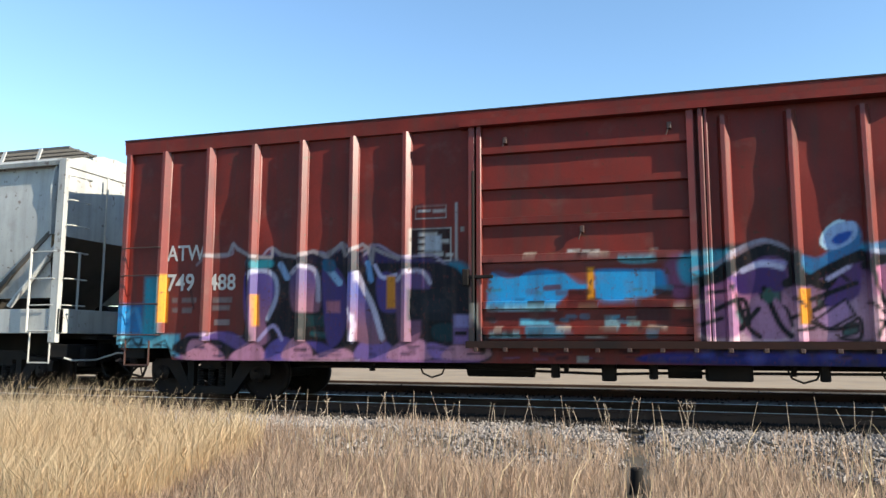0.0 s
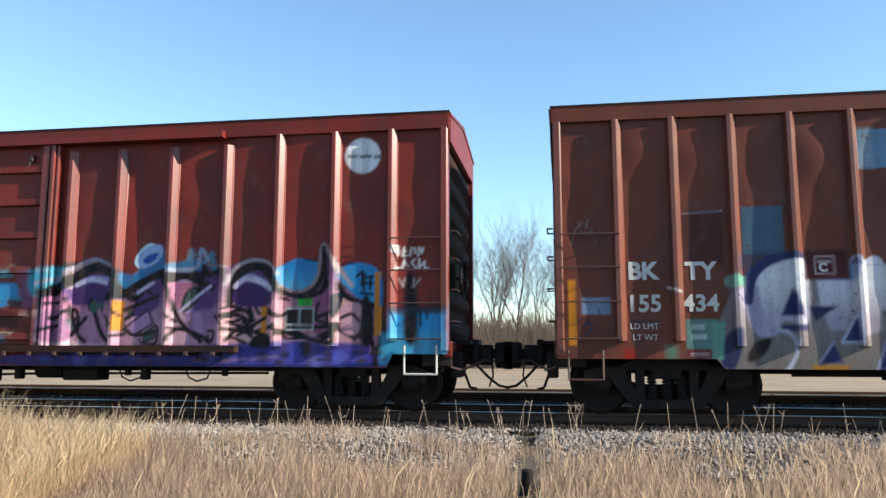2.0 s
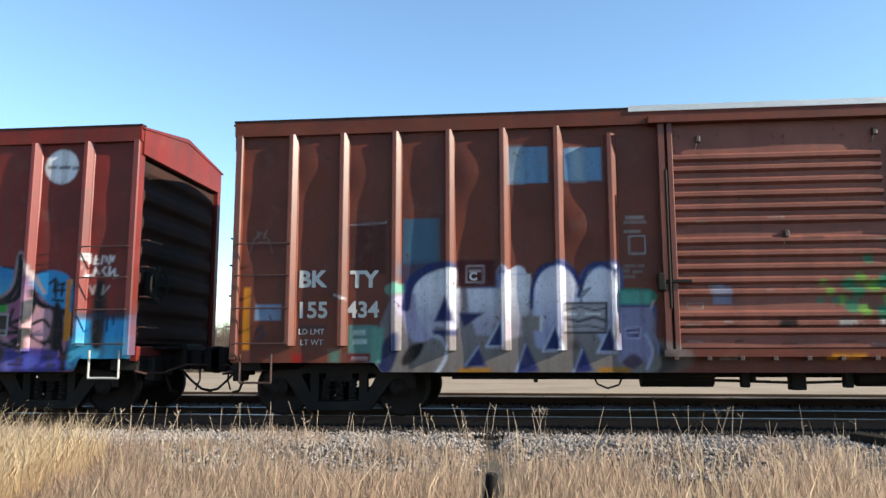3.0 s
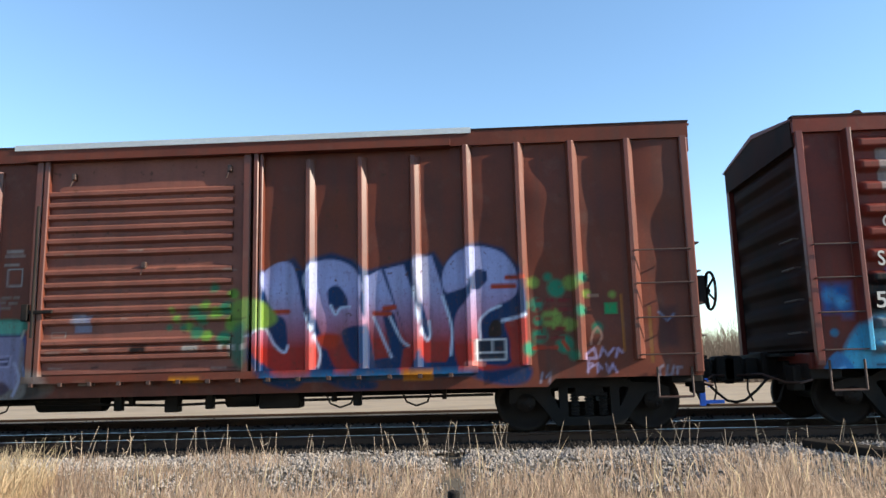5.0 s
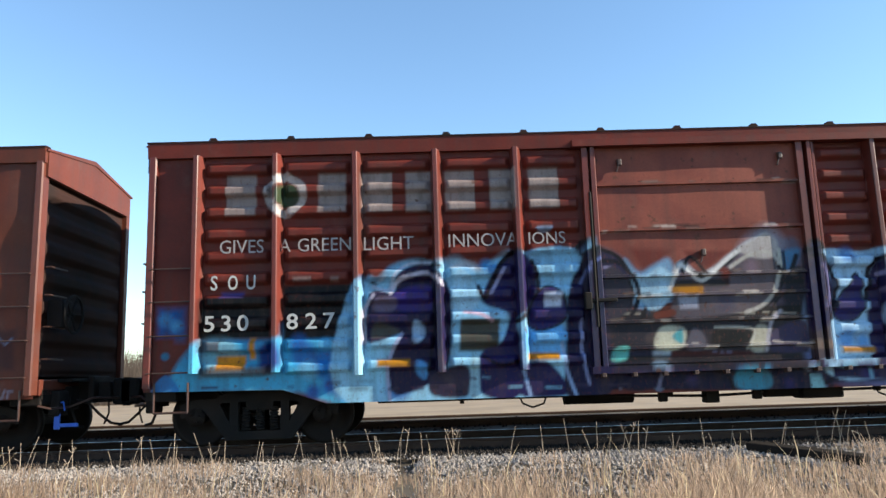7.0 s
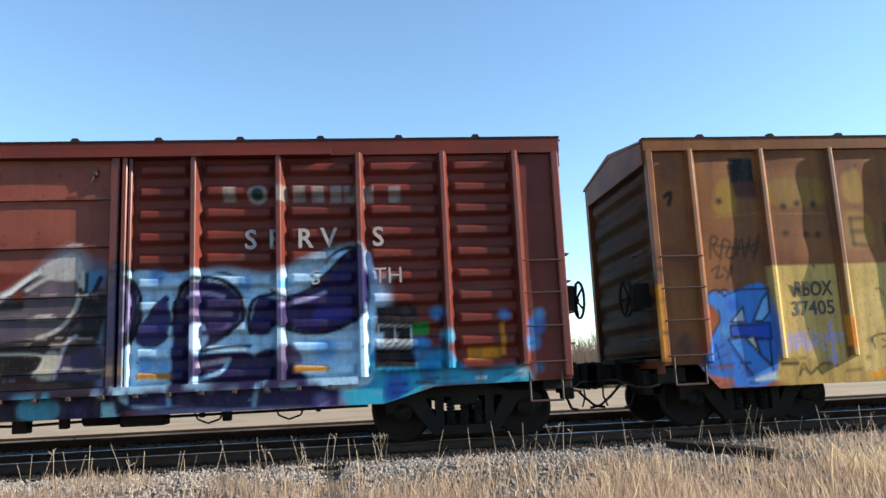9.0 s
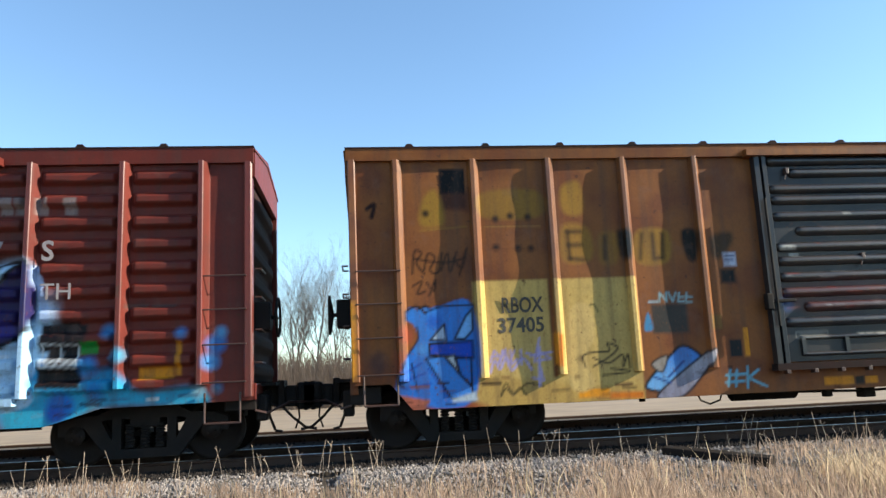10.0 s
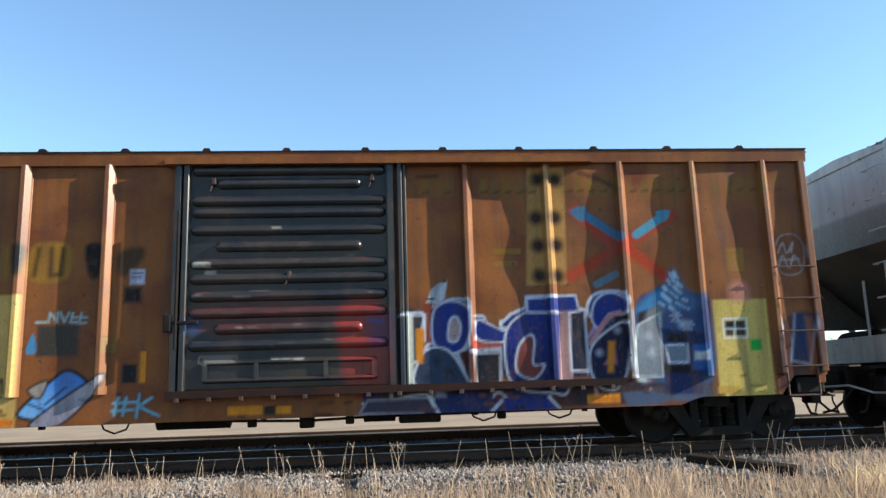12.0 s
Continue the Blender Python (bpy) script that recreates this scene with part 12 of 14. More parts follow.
    p.stroke([(-6.61, 2.5), (-6.55, 2.72), (-6.45, 2.66), (-6.53, 2.49), (-6.41, 2.46), (-6.35, 2.73)], 0.031, srgb('3a2418'), alpha=0.85)
    p.stroke([(-6.37, 2.48), (-6.27, 2.72), (-6.24, 2.46), (-6.14, 2.74)], 0.031, srgb('3a2418'), alpha=0.85)
    p.stroke([(-6.18, 2.65), (-6.07, 2.51), (-5.99, 2.79), (-6.11, 2.41)], 0.031, srgb('3a2418'), alpha=0.85)
    p.stroke([(-6.74, 2.66), (-6.34, 2.59), (-6.02, 2.65)], 0.031, srgb('3a2418'), alpha=0.85)
    p.stroke([(-6.78, 2.27), (-6.65, 2.33), (-6.72, 2.16), (-6.61, 2.19)], 0.031, srgb('3a2418'), alpha=0.85)
    p.stroke([(-6.58, 2.31), (-6.49, 2.19), (-6.46, 2.34), (-6.55, 2.13)], 0.031, srgb('3a2418'), alpha=0.85)
    p.blob([(-6.75, 1.85), (-6.71, 1.95), (-6.61, 1.98), (-6.53, 1.92), (-6.46, 1.96), (-6.19, 2), (-5.94, 1.98), (-5.97, 0.71), (-6.1, 0.67), (-6.32, 0.68), (-6.51, 0.73), (-6.66, 0.69), (-6.92, 0.85), (-6.87, 1.17), (-6.77, 1.35), (-6.67, 1.54), (-6.65, 1.66), (-6.73, 1.72)], srgb('6498dc'), srgb('86b8e8'), edge=srgb('12141c'), edge_w=0.039, sharp=True)
    p.blob([(-6.19, 1.98), (-5.96, 1.97), (-5.98, 1.83), (-6.08, 1.56), (-6.18, 1.55), (-6.11, 1.79)], srgb('b4d0e8'), edge=srgb('12141c'), edge_w=0.024, sharp=True)
    p.blob([(-6.52, 1.51), (-6.31, 1.71), (-6.31, 1.54), (-5.97, 1.53), (-5.97, 1.45)], srgb('2c56b4'), edge=srgb('12141c'), edge_w=0.024, sharp=True)
    p.blob([(-6.61, 1.49), (-5.97, 1.48), (-5.97, 1.27), (-6.31, 1.26), (-6.62, 1.29)], srgb('3060c0'), alpha=0.9, sharp=True)
    p.blob([(-6.35, 1.3), (-6.06, 1.29), (-6.1, 0.96)], srgb('8a5236'), edge=srgb('12141c'), edge_w=0.031, sharp=True)
    p.blob([(-6.51, 1.65), (-6.39, 1.72), (-6.38, 1.6)], srgb('cfdbe4'), edge=srgb('12141c'), edge_w=0.016, sharp=True)
    p.blob([(-6.32, 0.8), (-5.97, 0.83), (-5.97, 0.67), (-6.29, 0.68)], srgb('c8ccd4'), edge=srgb('12141c'), edge_w=0.024, sharp=True)
    p.blob([(-6.82, 0.98), (-6.62, 1.12), (-6.43, 0.89), (-6.62, 0.7), (-6.89, 0.83)], srgb('8ab8e4'), edge=srgb('12141c'), edge_w=0.024, sharp=True)
    p.blob([(-6.09, 1.26), (-5.96, 1.33), (-5.97, 0.88), (-6.07, 0.95)], srgb('7ab0e4'), edge=srgb('12141c'), edge_w=0.024, sharp=True)
    p.line([(-6.62, 1.2), (-6.32, 0.8)], 0.031, srgb('12141c'))
    p.line([(-6.5, 1.27), (-6.21, 0.77)], 0.031, srgb('12141c'))
    p.line([(-6.88, 0.98), (-6.66, 0.97)], 0.031, srgb('12141c'))
    p.line([(-6.82, 1.09), (-6.62, 1.11)], 0.031, srgb('12141c'))
    p.line([(-6.81, 0.87), (-6.51, 0.88)], 0.031, srgb('12141c'))
    p.line([(-6.4, 0.78), (-6.36, 0.89)], 0.031, srgb('12141c'))
    p.line([(-6.65, 1.85), (-6.71, 1.66)], 0.031, srgb('12141c'))
    p.line([(-6.5, 1.91), (-6.54, 1.73)], 0.031, srgb('12141c'))
    p.line([(-6.19, 1.98), (-6.35, 1.72)], 0.031, srgb('12141c'))
    p.disc(-6.61, 1.77, 0.071, srgb('4a84d8'), soft=0.05, alpha=0.7)
    p.disc(-6.43, 1.38, 0.079, srgb('4a84d8'), soft=0.05, alpha=0.7)
    p.disc(-6.2, 1.34, 0.071, srgb('4a84d8'), soft=0.05, alpha=0.7)
    p.disc(-6.51, 0.97, 0.071, srgb('4a84d8'), soft=0.05, alpha=0.7)
    p.disc(-6.65, 1.28, 0.063, srgb('4a84d8'), soft=0.05, alpha=0.7)
    p.disc(-6.09, 1.18, 0.055, srgb('4a84d8'), soft=0.05, alpha=0.7)
    p.line([(-5.73, 1.17), (-5.67, 1.32), (-5.59, 1.23), (-5.71, 1.24)], 0.031, srgb('b4a8d0'))
    p.line([(-5.63, 1.13), (-5.51, 1.33), (-5.48, 1.12), (-5.38, 1.31)], 0.031, srgb('b4a8d0'))
    p.line([(-5.6, 1.13), (-5.55, 1.32), (-5.48, 1.15)], 0.031, srgb('b4a8d0'))
    p.line([(-5.44, 1.31), (-5.43, 1.12), (-5.35, 1.19)], 0.031, srgb('b4a8d0'))
    p.line([(-5.29, 1.31), (-5.29, 1.12)], 0.031, srgb('b4a8d0'))
    p.line([(-5.21, 1.27), (-5.06, 1.22)], 0.031, srgb('b4a8d0'))
    p.line([(-5.01, 1.47), (-5.1, 1.15), (-4.87, 1.18), (-5.04, 1.3)], 0.031, srgb('b4a8d0'))
    p.line([(-5.03, 1.07), (-4.99, 0.88), (-5.14, 0.92)], 0.031, srgb('b4a8d0'))
    p.stroke([(-5.61, 0.71), (-5.53, 0.86), (-5.42, 0.72), (-5.22, 0.85), (-5, 0.8)], 0.024, srgb('6a5c30'))
    p.stroke([(-4.41, 1.16), (-4.25, 1.27), (-4.37, 1.08), (-4.14, 1.07)], 0.031, srgb('1c1812'))
    p.stroke([(-4.1, 1.11), (-4.05, 1.3), (-3.9, 1.25), (-4.02, 1.14), (-3.87, 1.06)], 0.031, srgb('1c1812'))
    p.stroke([(-3.82, 1.25), (-3.85, 1.04)], 0.031, srgb('1c1812'))
    p.stroke([(-3.74, 1.26), (-3.75, 1.06), (-3.86, 1.14)], 0.031, srgb('1c1812'))
    p.stroke([(-4.25, 1.31), (-3.97, 1.37)], 0.031, srgb('1c1812'))
    p.stroke([(-4.1, 1.02), (-3.76, 0.98)], 0.031, srgb('1c1812'))
    p.stroke([(-4.27, 1.89), (-4.18, 1.92), (-4.11, 1.73), (-4.23, 1.61)], 0.024, srgb('7a7048'))
    p.rect(-4.8, 1.09, -4.73, 1.54, srgb('e8a42c'))
    p.rect(-4.5, 0.61, -4.05, 0.73, srgb('e8a42c'))
    p.rect(-3.33, 1.47, -2.79, 1.89, srgb('4c4844'), soft=0.03)
    p.line([(-3.35, 1.93), (-3.23, 1.93)], 0.039, srgb('a8b4b8'))
    p.line([(-3.19, 1.93), (-3.18, 2.06), (-3.08, 1.93), (-3.08, 2.06)], 0.031, srgb('9cb8bc'))
    p.line([(-3.04, 2.06), (-2.99, 1.92), (-2.93, 2.06)], 0.031, srgb('9cb8bc'))
    p.line([(-2.88, 2.05), (-2.91, 1.92), (-2.83, 1.92)], 0.031, srgb('9cb8bc'))
    p.line([(-2.89, 1.99), (-2.82, 1.99)], 0.031, srgb('9cb8bc'))
    p.line([(-2.77, 2.05), (-2.79, 1.91), (-2.7, 1.91)], 0.031, srgb('9cb8bc'))
    p.line([(-2.77, 1.99), (-2.69, 1.98)], 0.031, srgb('9cb8bc'))
    p.blob([(-3.45, 1.62), (-3.38, 1.78), (-3.33, 1.54), (-3.45, 1.51)], srgb('5a98c0'))
    p.blob([(-3.49, 0.78), (-3.12, 1.14), (-2.91, 1.28), (-2.68, 1.16), (-2.65, 1.01), (-3.02, 0.75), (-3.22, 0.65), (-3.46, 0.68)], srgb('5f94d4'), srgb('84b8e4'), edge=srgb('15151c'), edge_w=0.039)
    p.blob([(-3.35, 0.6), (-2.51, 1.2), (-2.46, 1.08), (-2.95, 0.58)], srgb('b4b0b8'), srgb('9a98a8'), edge=srgb('2a2430'), edge_w=0.031)
    p.blob([(-3.4, 1.04), (-3.16, 1.15), (-3.25, 0.92)], srgb('a8a098'), edge=srgb('15151c'), edge_w=0.024)
    p.line([(-3.17, 0.84), (-2.92, 1.06)], 0.031, srgb('2c5898'))
    p.line([(-3.37, 0.85), (-3.14, 0.76)], 0.031, srgb('2c5898'))
    p.rect(-2.15, 2.42, -1.95, 2.63, srgb('c4c8d8'))
    p.rect(-2.13, 2.56, -1.97, 2.59, srgb('5a6488'), alpha=0.8)
    p.rect(-2.14, 2.5, -1.99, 2.53, srgb('5a6488'), alpha=0.8)
    p.rect(-2.22, 2.17, -1.99, 2.38, srgb('1c2024'), soft=0.03)
    p.rect(-1.97, 1.09, -1.89, 1.51, srgb('e8a42c'))
    p.rect(-2.2, 1.09, -2.01, 1.34, srgb('2a2c30'))
    p.rect(-2.48, 1.5, -2.27, 1.71, srgb('8a7040'), alpha=0.8)
    p.line([(-2.23, 0.91), (-2.28, 0.68)], 0.039, srgb('7ab4c8'))
    p.line([(-2.13, 0.9), (-2.17, 0.67)], 0.039, srgb('7ab4c8'))
    p.line([(-2.3, 0.83), (-2.01, 0.84)], 0.039, srgb('7ab4c8'))
    p.line([(-2.31, 0.73), (-2.04, 0.74)], 0.039, srgb('7ab4c8'))
    p.line([(-1.96, 0.94), (-1.99, 0.64)], 0.039, srgb('7ab4c8'))
    p.line([(-1.8, 0.89), (-1.97, 0.78), (-1.7, 0.65)], 0.039, srgb('7ab4c8'))
    p.blob([(-6.89, 0.76), (-6.92, 0.91), (-5.91, 0.61), (-5.91, 0.51), (-7.04, 0.57)], srgb('9a5036'), alpha=0.8, soft=0.05)
    p.rect(-7.07, 0.57, -6.95, 1.36, srgb('b05a40'), soft=0.06, alpha=0.6)
    p.rect(-7.76, 0.99, -7.6, 2.07, srgb('e8a42c'), soft=0.04)
    p.blob([(-7.41, 1.3), (-7.22, 1.37), (-7.22, 1.07), (-7.37, 1.07)], srgb('4a3c44'), alpha=0.6, soft=0.05)
    p.stroke([(-7.39, 3.4), (-7.29, 3.46), (-7.33, 3.28)], 0.063, srgb('3a1a14'))
    p.rect(-0.81, 0.62, -0.34, 0.74, srgb('dc9a2a'))
    p.rect(-0.17, 0.62, 0.04, 0.73, srgb('dc9a2a'))
    p.rect(-0.32, 0.61, -0.17, 0.73, srgb('35302c'))
    p.blob([(0.71, 2.05), (1.33, 2.04), (1.31, 0.85), (0.85, 0.87), (0.71, 1.32)], srgb('a04038'), soft=0.06, alpha=0.75)
    p.blob([(-1.36, 2.05), (-0.13, 2.18), (0.71, 1.94), (-0.81, 1.66)], srgb('7a3c32'), soft=0.08, alpha=0.4)
    p.disc(-1.28, 1.82, 0.11, srgb('4a6a9c'), soft=0.05, alpha=0.7)
    p.line([(1.1, 1.85), (1.29, 1.83)], 0.031, srgb('3a66a8'))
    p.rect(1.1, 1.46, 1.4, 1.93, srgb('2a4474'), alpha=0.5, soft=0.06)
    p.frame_box(-1.18, 1.32, -0.69, 1.41, 0.016, srgb('a8a49c'))
    p.rect(-1.13, 1.34, -0.74, 1.38, srgb('8c8880'), alpha=0.8)
    p.rect(-0.24, 1.34, -0.12, 1.37, srgb('b0aca4'), alpha=0.8)
    p.rect(-0.1, 1.34, 0.04, 1.37, srgb('b0aca4'), alpha=0.8)
    p.rect(0.06, 1.33, 0.22, 1.37, srgb('b0aca4'), alpha=0.8)
    p.rect(-1.3, 2.62, -1.06, 2.7, srgb('b8b4ac'))
    p.rect(-1.14, 2.53, -0.98, 2.58, srgb('a8a4a0'))
    p.frame_box(-1.15, 1.1, 1.01, 1.29, 0.024, srgb('4a4440'))
    p.rect(-0.25, 3.15, -0.1, 3.18, srgb('b8b4ac'), alpha=0.8)
    p.blob([(1.91, 3.85), (2.01, 3.88), (2.01, 3.63), (1.92, 3.61)], srgb('8a7430'), alpha=0.5, soft=0.02, sharp=True)
    p.blob([(2.08, 3.85), (2.19, 3.88), (2.19, 3.63), (2.09, 3.61)], srgb('8a7430'), alpha=0.5, soft=0.02, sharp=True)
    p.blob([(2.24, 3.85), (2.35, 3.88), (2.35, 3.62), (2.25, 3.61)], srgb('8a7430'), alpha=0.5, soft=0.02, sharp=True)
    p.blob([(2.73, 3.84), (2.84, 3.88), (2.83, 3.62), (2.74, 3.6)], srgb('8a7430'), alpha=0.5, soft=0.02, sharp=True)
    p.blob([(2.89, 3.84), (3, 3.88), (3, 3.62), (2.9, 3.6)], srgb('8a7430'), alpha=0.5, soft=0.02, sharp=True)
    p.blob([(3.05, 3.84), (3.16, 3.87), (3.16, 3.62), (3.06, 3.6)], srgb('8a7430'), alpha=0.5, soft=0.02, sharp=True)
    p.blob([(3.26, 3.84), (3.37, 3.87), (3.36, 3.61), (3.26, 3.6)], srgb('8a7430'), alpha=0.5, soft=0.02, sharp=True)
    p.blob([(4.13, 3.84), (4.24, 3.87), (4.23, 3.61), (4.13, 3.59)], srgb('8a7430'), alpha=0.5, soft=0.02, sharp=True)
    p.blob([(4.3, 3.83), (4.41, 3.87), (4.4, 3.61), (4.3, 3.59)], srgb('8a7430'), alpha=0.5, soft=0.02, sharp=True)
    p.blob([(4.47, 3.83), (4.58, 3.87), (4.57, 3.6), (4.47, 3.59)], srgb('8a7430'), alpha=0.5, soft=0.02, sharp=True)
    p.blob([(4.68, 3.83), (4.79, 3.87), (4.78, 3.6), (4.68, 3.59)], srgb('8a7430'), alpha=0.5, soft=0.02, sharp=True)
    p.blob([(5.15, 3.83), (5.27, 3.87), (5.25, 3.6), (5.15, 3.58)], srgb('8a7430'), alpha=0.5, soft=0.02, sharp=True)
    p.blob([(5.37, 3.83), (5.48, 3.86), (5.47, 3.6), (5.36, 3.58)], srgb('8a7430'), alpha=0.5, soft=0.02, sharp=True)
    p.blob([(5.59, 3.83), (5.7, 3.86), (5.69, 3.6), (5.58, 3.58)], srgb('8a7430'), alpha=0.5, soft=0.02, sharp=True)
    p.blob([(5.81, 3.83), (5.92, 3.86), (5.91, 3.6), (5.8, 3.58)], srgb('8a7430'), alpha=0.5, soft=0.02, sharp=True)
    p.blob([(6.21, 3.83), (6.33, 3.86), (6.31, 3.59), (6.2, 3.58)], srgb('8a7430'), alpha=0.5, soft=0.02, sharp=True)
    p.blob([(6.43, 3.83), (6.55, 3.86), (6.53, 3.59), (6.42, 3.58)], srgb('8a7430'), alpha=0.5, soft=0.02, sharp=True)
    p.blob([(6.66, 3.83), (6.78, 3.86), (6.76, 3.59), (6.65, 3.58)], srgb('8a7430'), alpha=0.5, soft=0.02, sharp=True)
    p.blob([(6.89, 3.83), (7.01, 3.86), (6.99, 3.59), (6.87, 3.58)], srgb('8a7430'), alpha=0.5, soft=0.02, sharp=True)
    p.blob([(3.43, 4.03), (3.98, 4.03), (3.93, 2.3), (3.34, 2.29)], srgb('b8945c'), soft=0.02, alpha=0.9, sharp=True)
    p.disc(3.57, 3.86, 0.102, srgb('3a1e16'), soft=0.05)
    p.disc(3.84, 3.84, 0.102, srgb('3a1e16'), soft=0.05)
    p.disc(3.53, 3.28, 0.102, srgb('3a1e16'), soft=0.05)
    p.disc(3.8, 3.28, 0.102, srgb('3a1e16'), soft=0.05)
    p.disc(3.54, 2.87, 0.102, srgb('3a1e16'), soft=0.05)
    p.disc(3.8, 2.87, 0.102, srgb('3a1e16'), soft=0.05)
    p.disc(3.54, 2.43, 0.102, srgb('3a1e16'), soft=0.05)
    p.disc(3.79, 2.42, 0.102, srgb('3a1e16'), soft=0.05)
    p.line([(4.1, 3.38), (4.57, 2.94), (4.97, 2.72), (5.41, 2.37)], 0.173, srgb('b04a28'), soft=0.03)
    p.line([(4, 2.42), (4.56, 2.73), (4.99, 2.97), (5.54, 3.3)], 0.173, srgb('b04a28'), soft=0.03, alpha=0.9)
    p.line([(4.26, 3.31), (4.74, 2.98)], 0.126, srgb('4a84a8'))
    p.line([(5, 3.01), (5.45, 3.3)], 0.126, srgb('5a9cb4'))
    p.blob([(4.03, 3.38), (4.27, 3.44), (4.21, 3.21)], srgb('4a84a8'))
    p.blob([(5.32, 3.35), (5.54, 3.37), (5.44, 3.2)], srgb('5a9cb4'))
    p.line([(4.36, 2.29), (4.66, 2.44)], 0.11, srgb('5a94a8'), alpha=0.7)
    p.rect(2.89, 2.75, 3.29, 2.84, srgb('9c7c34'), alpha=0.8)
    p.rect(2.88, 2.58, 3.23, 2.66, srgb('9c7c34'), alpha=0.8)
    p.rect(6.32, 2.44, 6.59, 2.79, srgb('a07c38'), alpha=0.8)
    p.rect(6.04, 0.59, 6.86, 2.03, srgb('ccb870'), soft=0.02)
    p.blob([(6.31, 2.24), (6.58, 2.28), (6.6, 2.03), (6.33, 2)], srgb('c08a80'), alpha=0.7, soft=0.05)
    p.frame_box(6.18, 1.48, 6.53, 1.75, 0.031, srgb('d8d8d0'))
    p.rect(6.21, 1.51, 6.51, 1.72, srgb('3c4048'))
    p.line([(6.36, 1.72), (6.34, 1.5)], 0.024, srgb('d8d8d0'))
    p.line([(6.18, 1.62), (6.54, 1.6)], 0.024, srgb('d8d8d0'))
    p.rect(6.56, 1.29, 6.73, 1.45, srgb('2fae4c'))
    p.blob([(1.01, 0.94), (1.16, 0.96), (5.95, 0.93), (5.92, 0.58), (3.77, 0.6), (1, 0.62)], srgb('262c44'), soft=0.02, sharp=True, alpha=0.9)
    p.blob([(1, 0.8), (1.15, 0.64), (1.26, 0.61), (1.23, 0.74), (1.16, 0.84)], srgb('1f3a6c'), soft=0.03)
    p.blob([(1.36, 0.69), (1.64, 0.83), (1.93, 0.82), (2, 0.64), (1.77, 0.6), (1.38, 0.61)], srgb('2a405c'), soft=0.03)
    p.blob([(2.13, 0.81), (2.76, 0.82), (2.72, 0.59), (2.18, 0.58)], srgb('1b3470'), soft=0.03)
    p.blob([(2.99, 0.81), (3.65, 0.81), (3.48, 0.6), (3.22, 0.6)], srgb('15307a'), soft=0.03)
    p.stroke([(1, 0.72), (1.13, 0.62), (1.23, 0.71)], 0.031, srgb('c4cad8'))
    p.stroke([(1.37, 0.74), (1.64, 0.8), (1.9, 0.82)], 0.031, srgb('c4cad8'))
    p.stroke([(1.39, 0.84), (1.41, 0.61)], 0.031, srgb('c4cad8'))
    p.stroke([(1.93, 0.82), (2, 0.64), (1.89, 0.59)], 0.031, srgb('c4cad8'))
    p.stroke([(2.75, 0.59), (2.86, 0.82), (3.11, 0.6)], 0.031, srgb('c4cad8'))
    p.stroke([(2.81, 0.79), (2.91, 0.81)], 0.031, srgb('c4cad8'))
    p.stroke([(3.48, 0.6), (3.65, 0.79)], 0.031, srgb('c4cad8'))
    p.blob([(2.77, 0.6), (2.86, 0.79), (3.06, 0.6)], srgb('8a3c34'), soft=0.02, sharp=True)
    p.blob([(1.98, 0.92), (2.11, 0.93), (2.2, 0.58), (2.02, 0.59)], srgb('98a2c0'), soft=0.02, sharp=True)
    p.blob([(1.88, 2.06), (2.04, 2.09), (2, 1.51), (1.87, 1.46)], srgb('8a3c34'), soft=0.05, alpha=0.8)
    p.blob([(2.47, 1.55), (2.84, 1.57), (2.89, 1.41), (2.46, 1.4)], srgb('a8463a'), soft=0.03)
    p.blob([(2.36, 1.43), (2.52, 1.47), (2.53, 0.96), (2.35, 0.99)], srgb('4a2028'), soft=0.04, alpha=0.9)
    p.blob([(1.5, 1.92), (1.85, 1.95), (1.86, 1.7), (1.73, 1.01), (1.49, 1.01)], srgb('39404e'), soft=0.04)
    p.stroke([(1.51, 1.9), (1.84, 1.94), (1.84, 1.72)], 0.039, srgb('c4cad8'))
    p.rect(1.63, 0.97, 1.71, 1.92, srgb('c0c4c0'), soft=0.02)
    p.blob([(2.02, 1.72), (2.06, 1.93), (2.2, 2.1), (2.41, 2.12), (2.5, 2.05), (2.47, 1.5), (2.33, 1.4), (2.15, 1.46), (2.04, 1.54)], srgb('1b3a7a'), srgb('16306c'), edge=srgb('c4cad8'), edge_w=0.047)
    p.blob([(2.2, 1.74), (2.24, 1.88), (2.31, 1.9), (2.35, 1.74), (2.32, 1.61), (2.25, 1.57)], srgb('a04a3c'), edge=srgb('c4cad8'), edge_w=0.039)
    p.blob([(2.28, 1.9), (2.34, 1.84), (2.34, 1.71), (2.29, 1.71)], srgb('8a98bc'))
    p.blob([(1.87, 1.44), (2.05, 1.51), (2.23, 1.46), (2.34, 1.3), (2.38, 0.99), (1.85, 0.98)], srgb('3c4c6c'), srgb('56688c'), edge=srgb('c4cad8'), edge_w=0.039)
    p.line([(2.01, 1.38), (2.1, 1.3)], 0.055, srgb('1a2544'))
    p.line([(2.06, 1.42), (2.04, 1.23)], 0.055, srgb('1a2544'))
    p.line([(1.99, 1.25), (2.12, 1.2)], 0.055, srgb('1a2544'))
    p.line([(2.09, 1.2), (2.22, 1.22)], 0.055, srgb('1a2544'))
    p.line([(2.15, 1.28), (2.17, 1.12)], 0.055, srgb('1a2544'))
    p.line([(2.08, 1.12), (2.2, 1.17)], 0.055, srgb('1a2544'))
    p.line([(1.91, 1.08), (2.04, 1.12)], 0.055, srgb('1a2544'))
    p.stroke([(1.88, 1.08), (1.96, 1.13), (2.02, 1.05), (1.99, 0.92)], 0.063, srgb('98a4c8'))
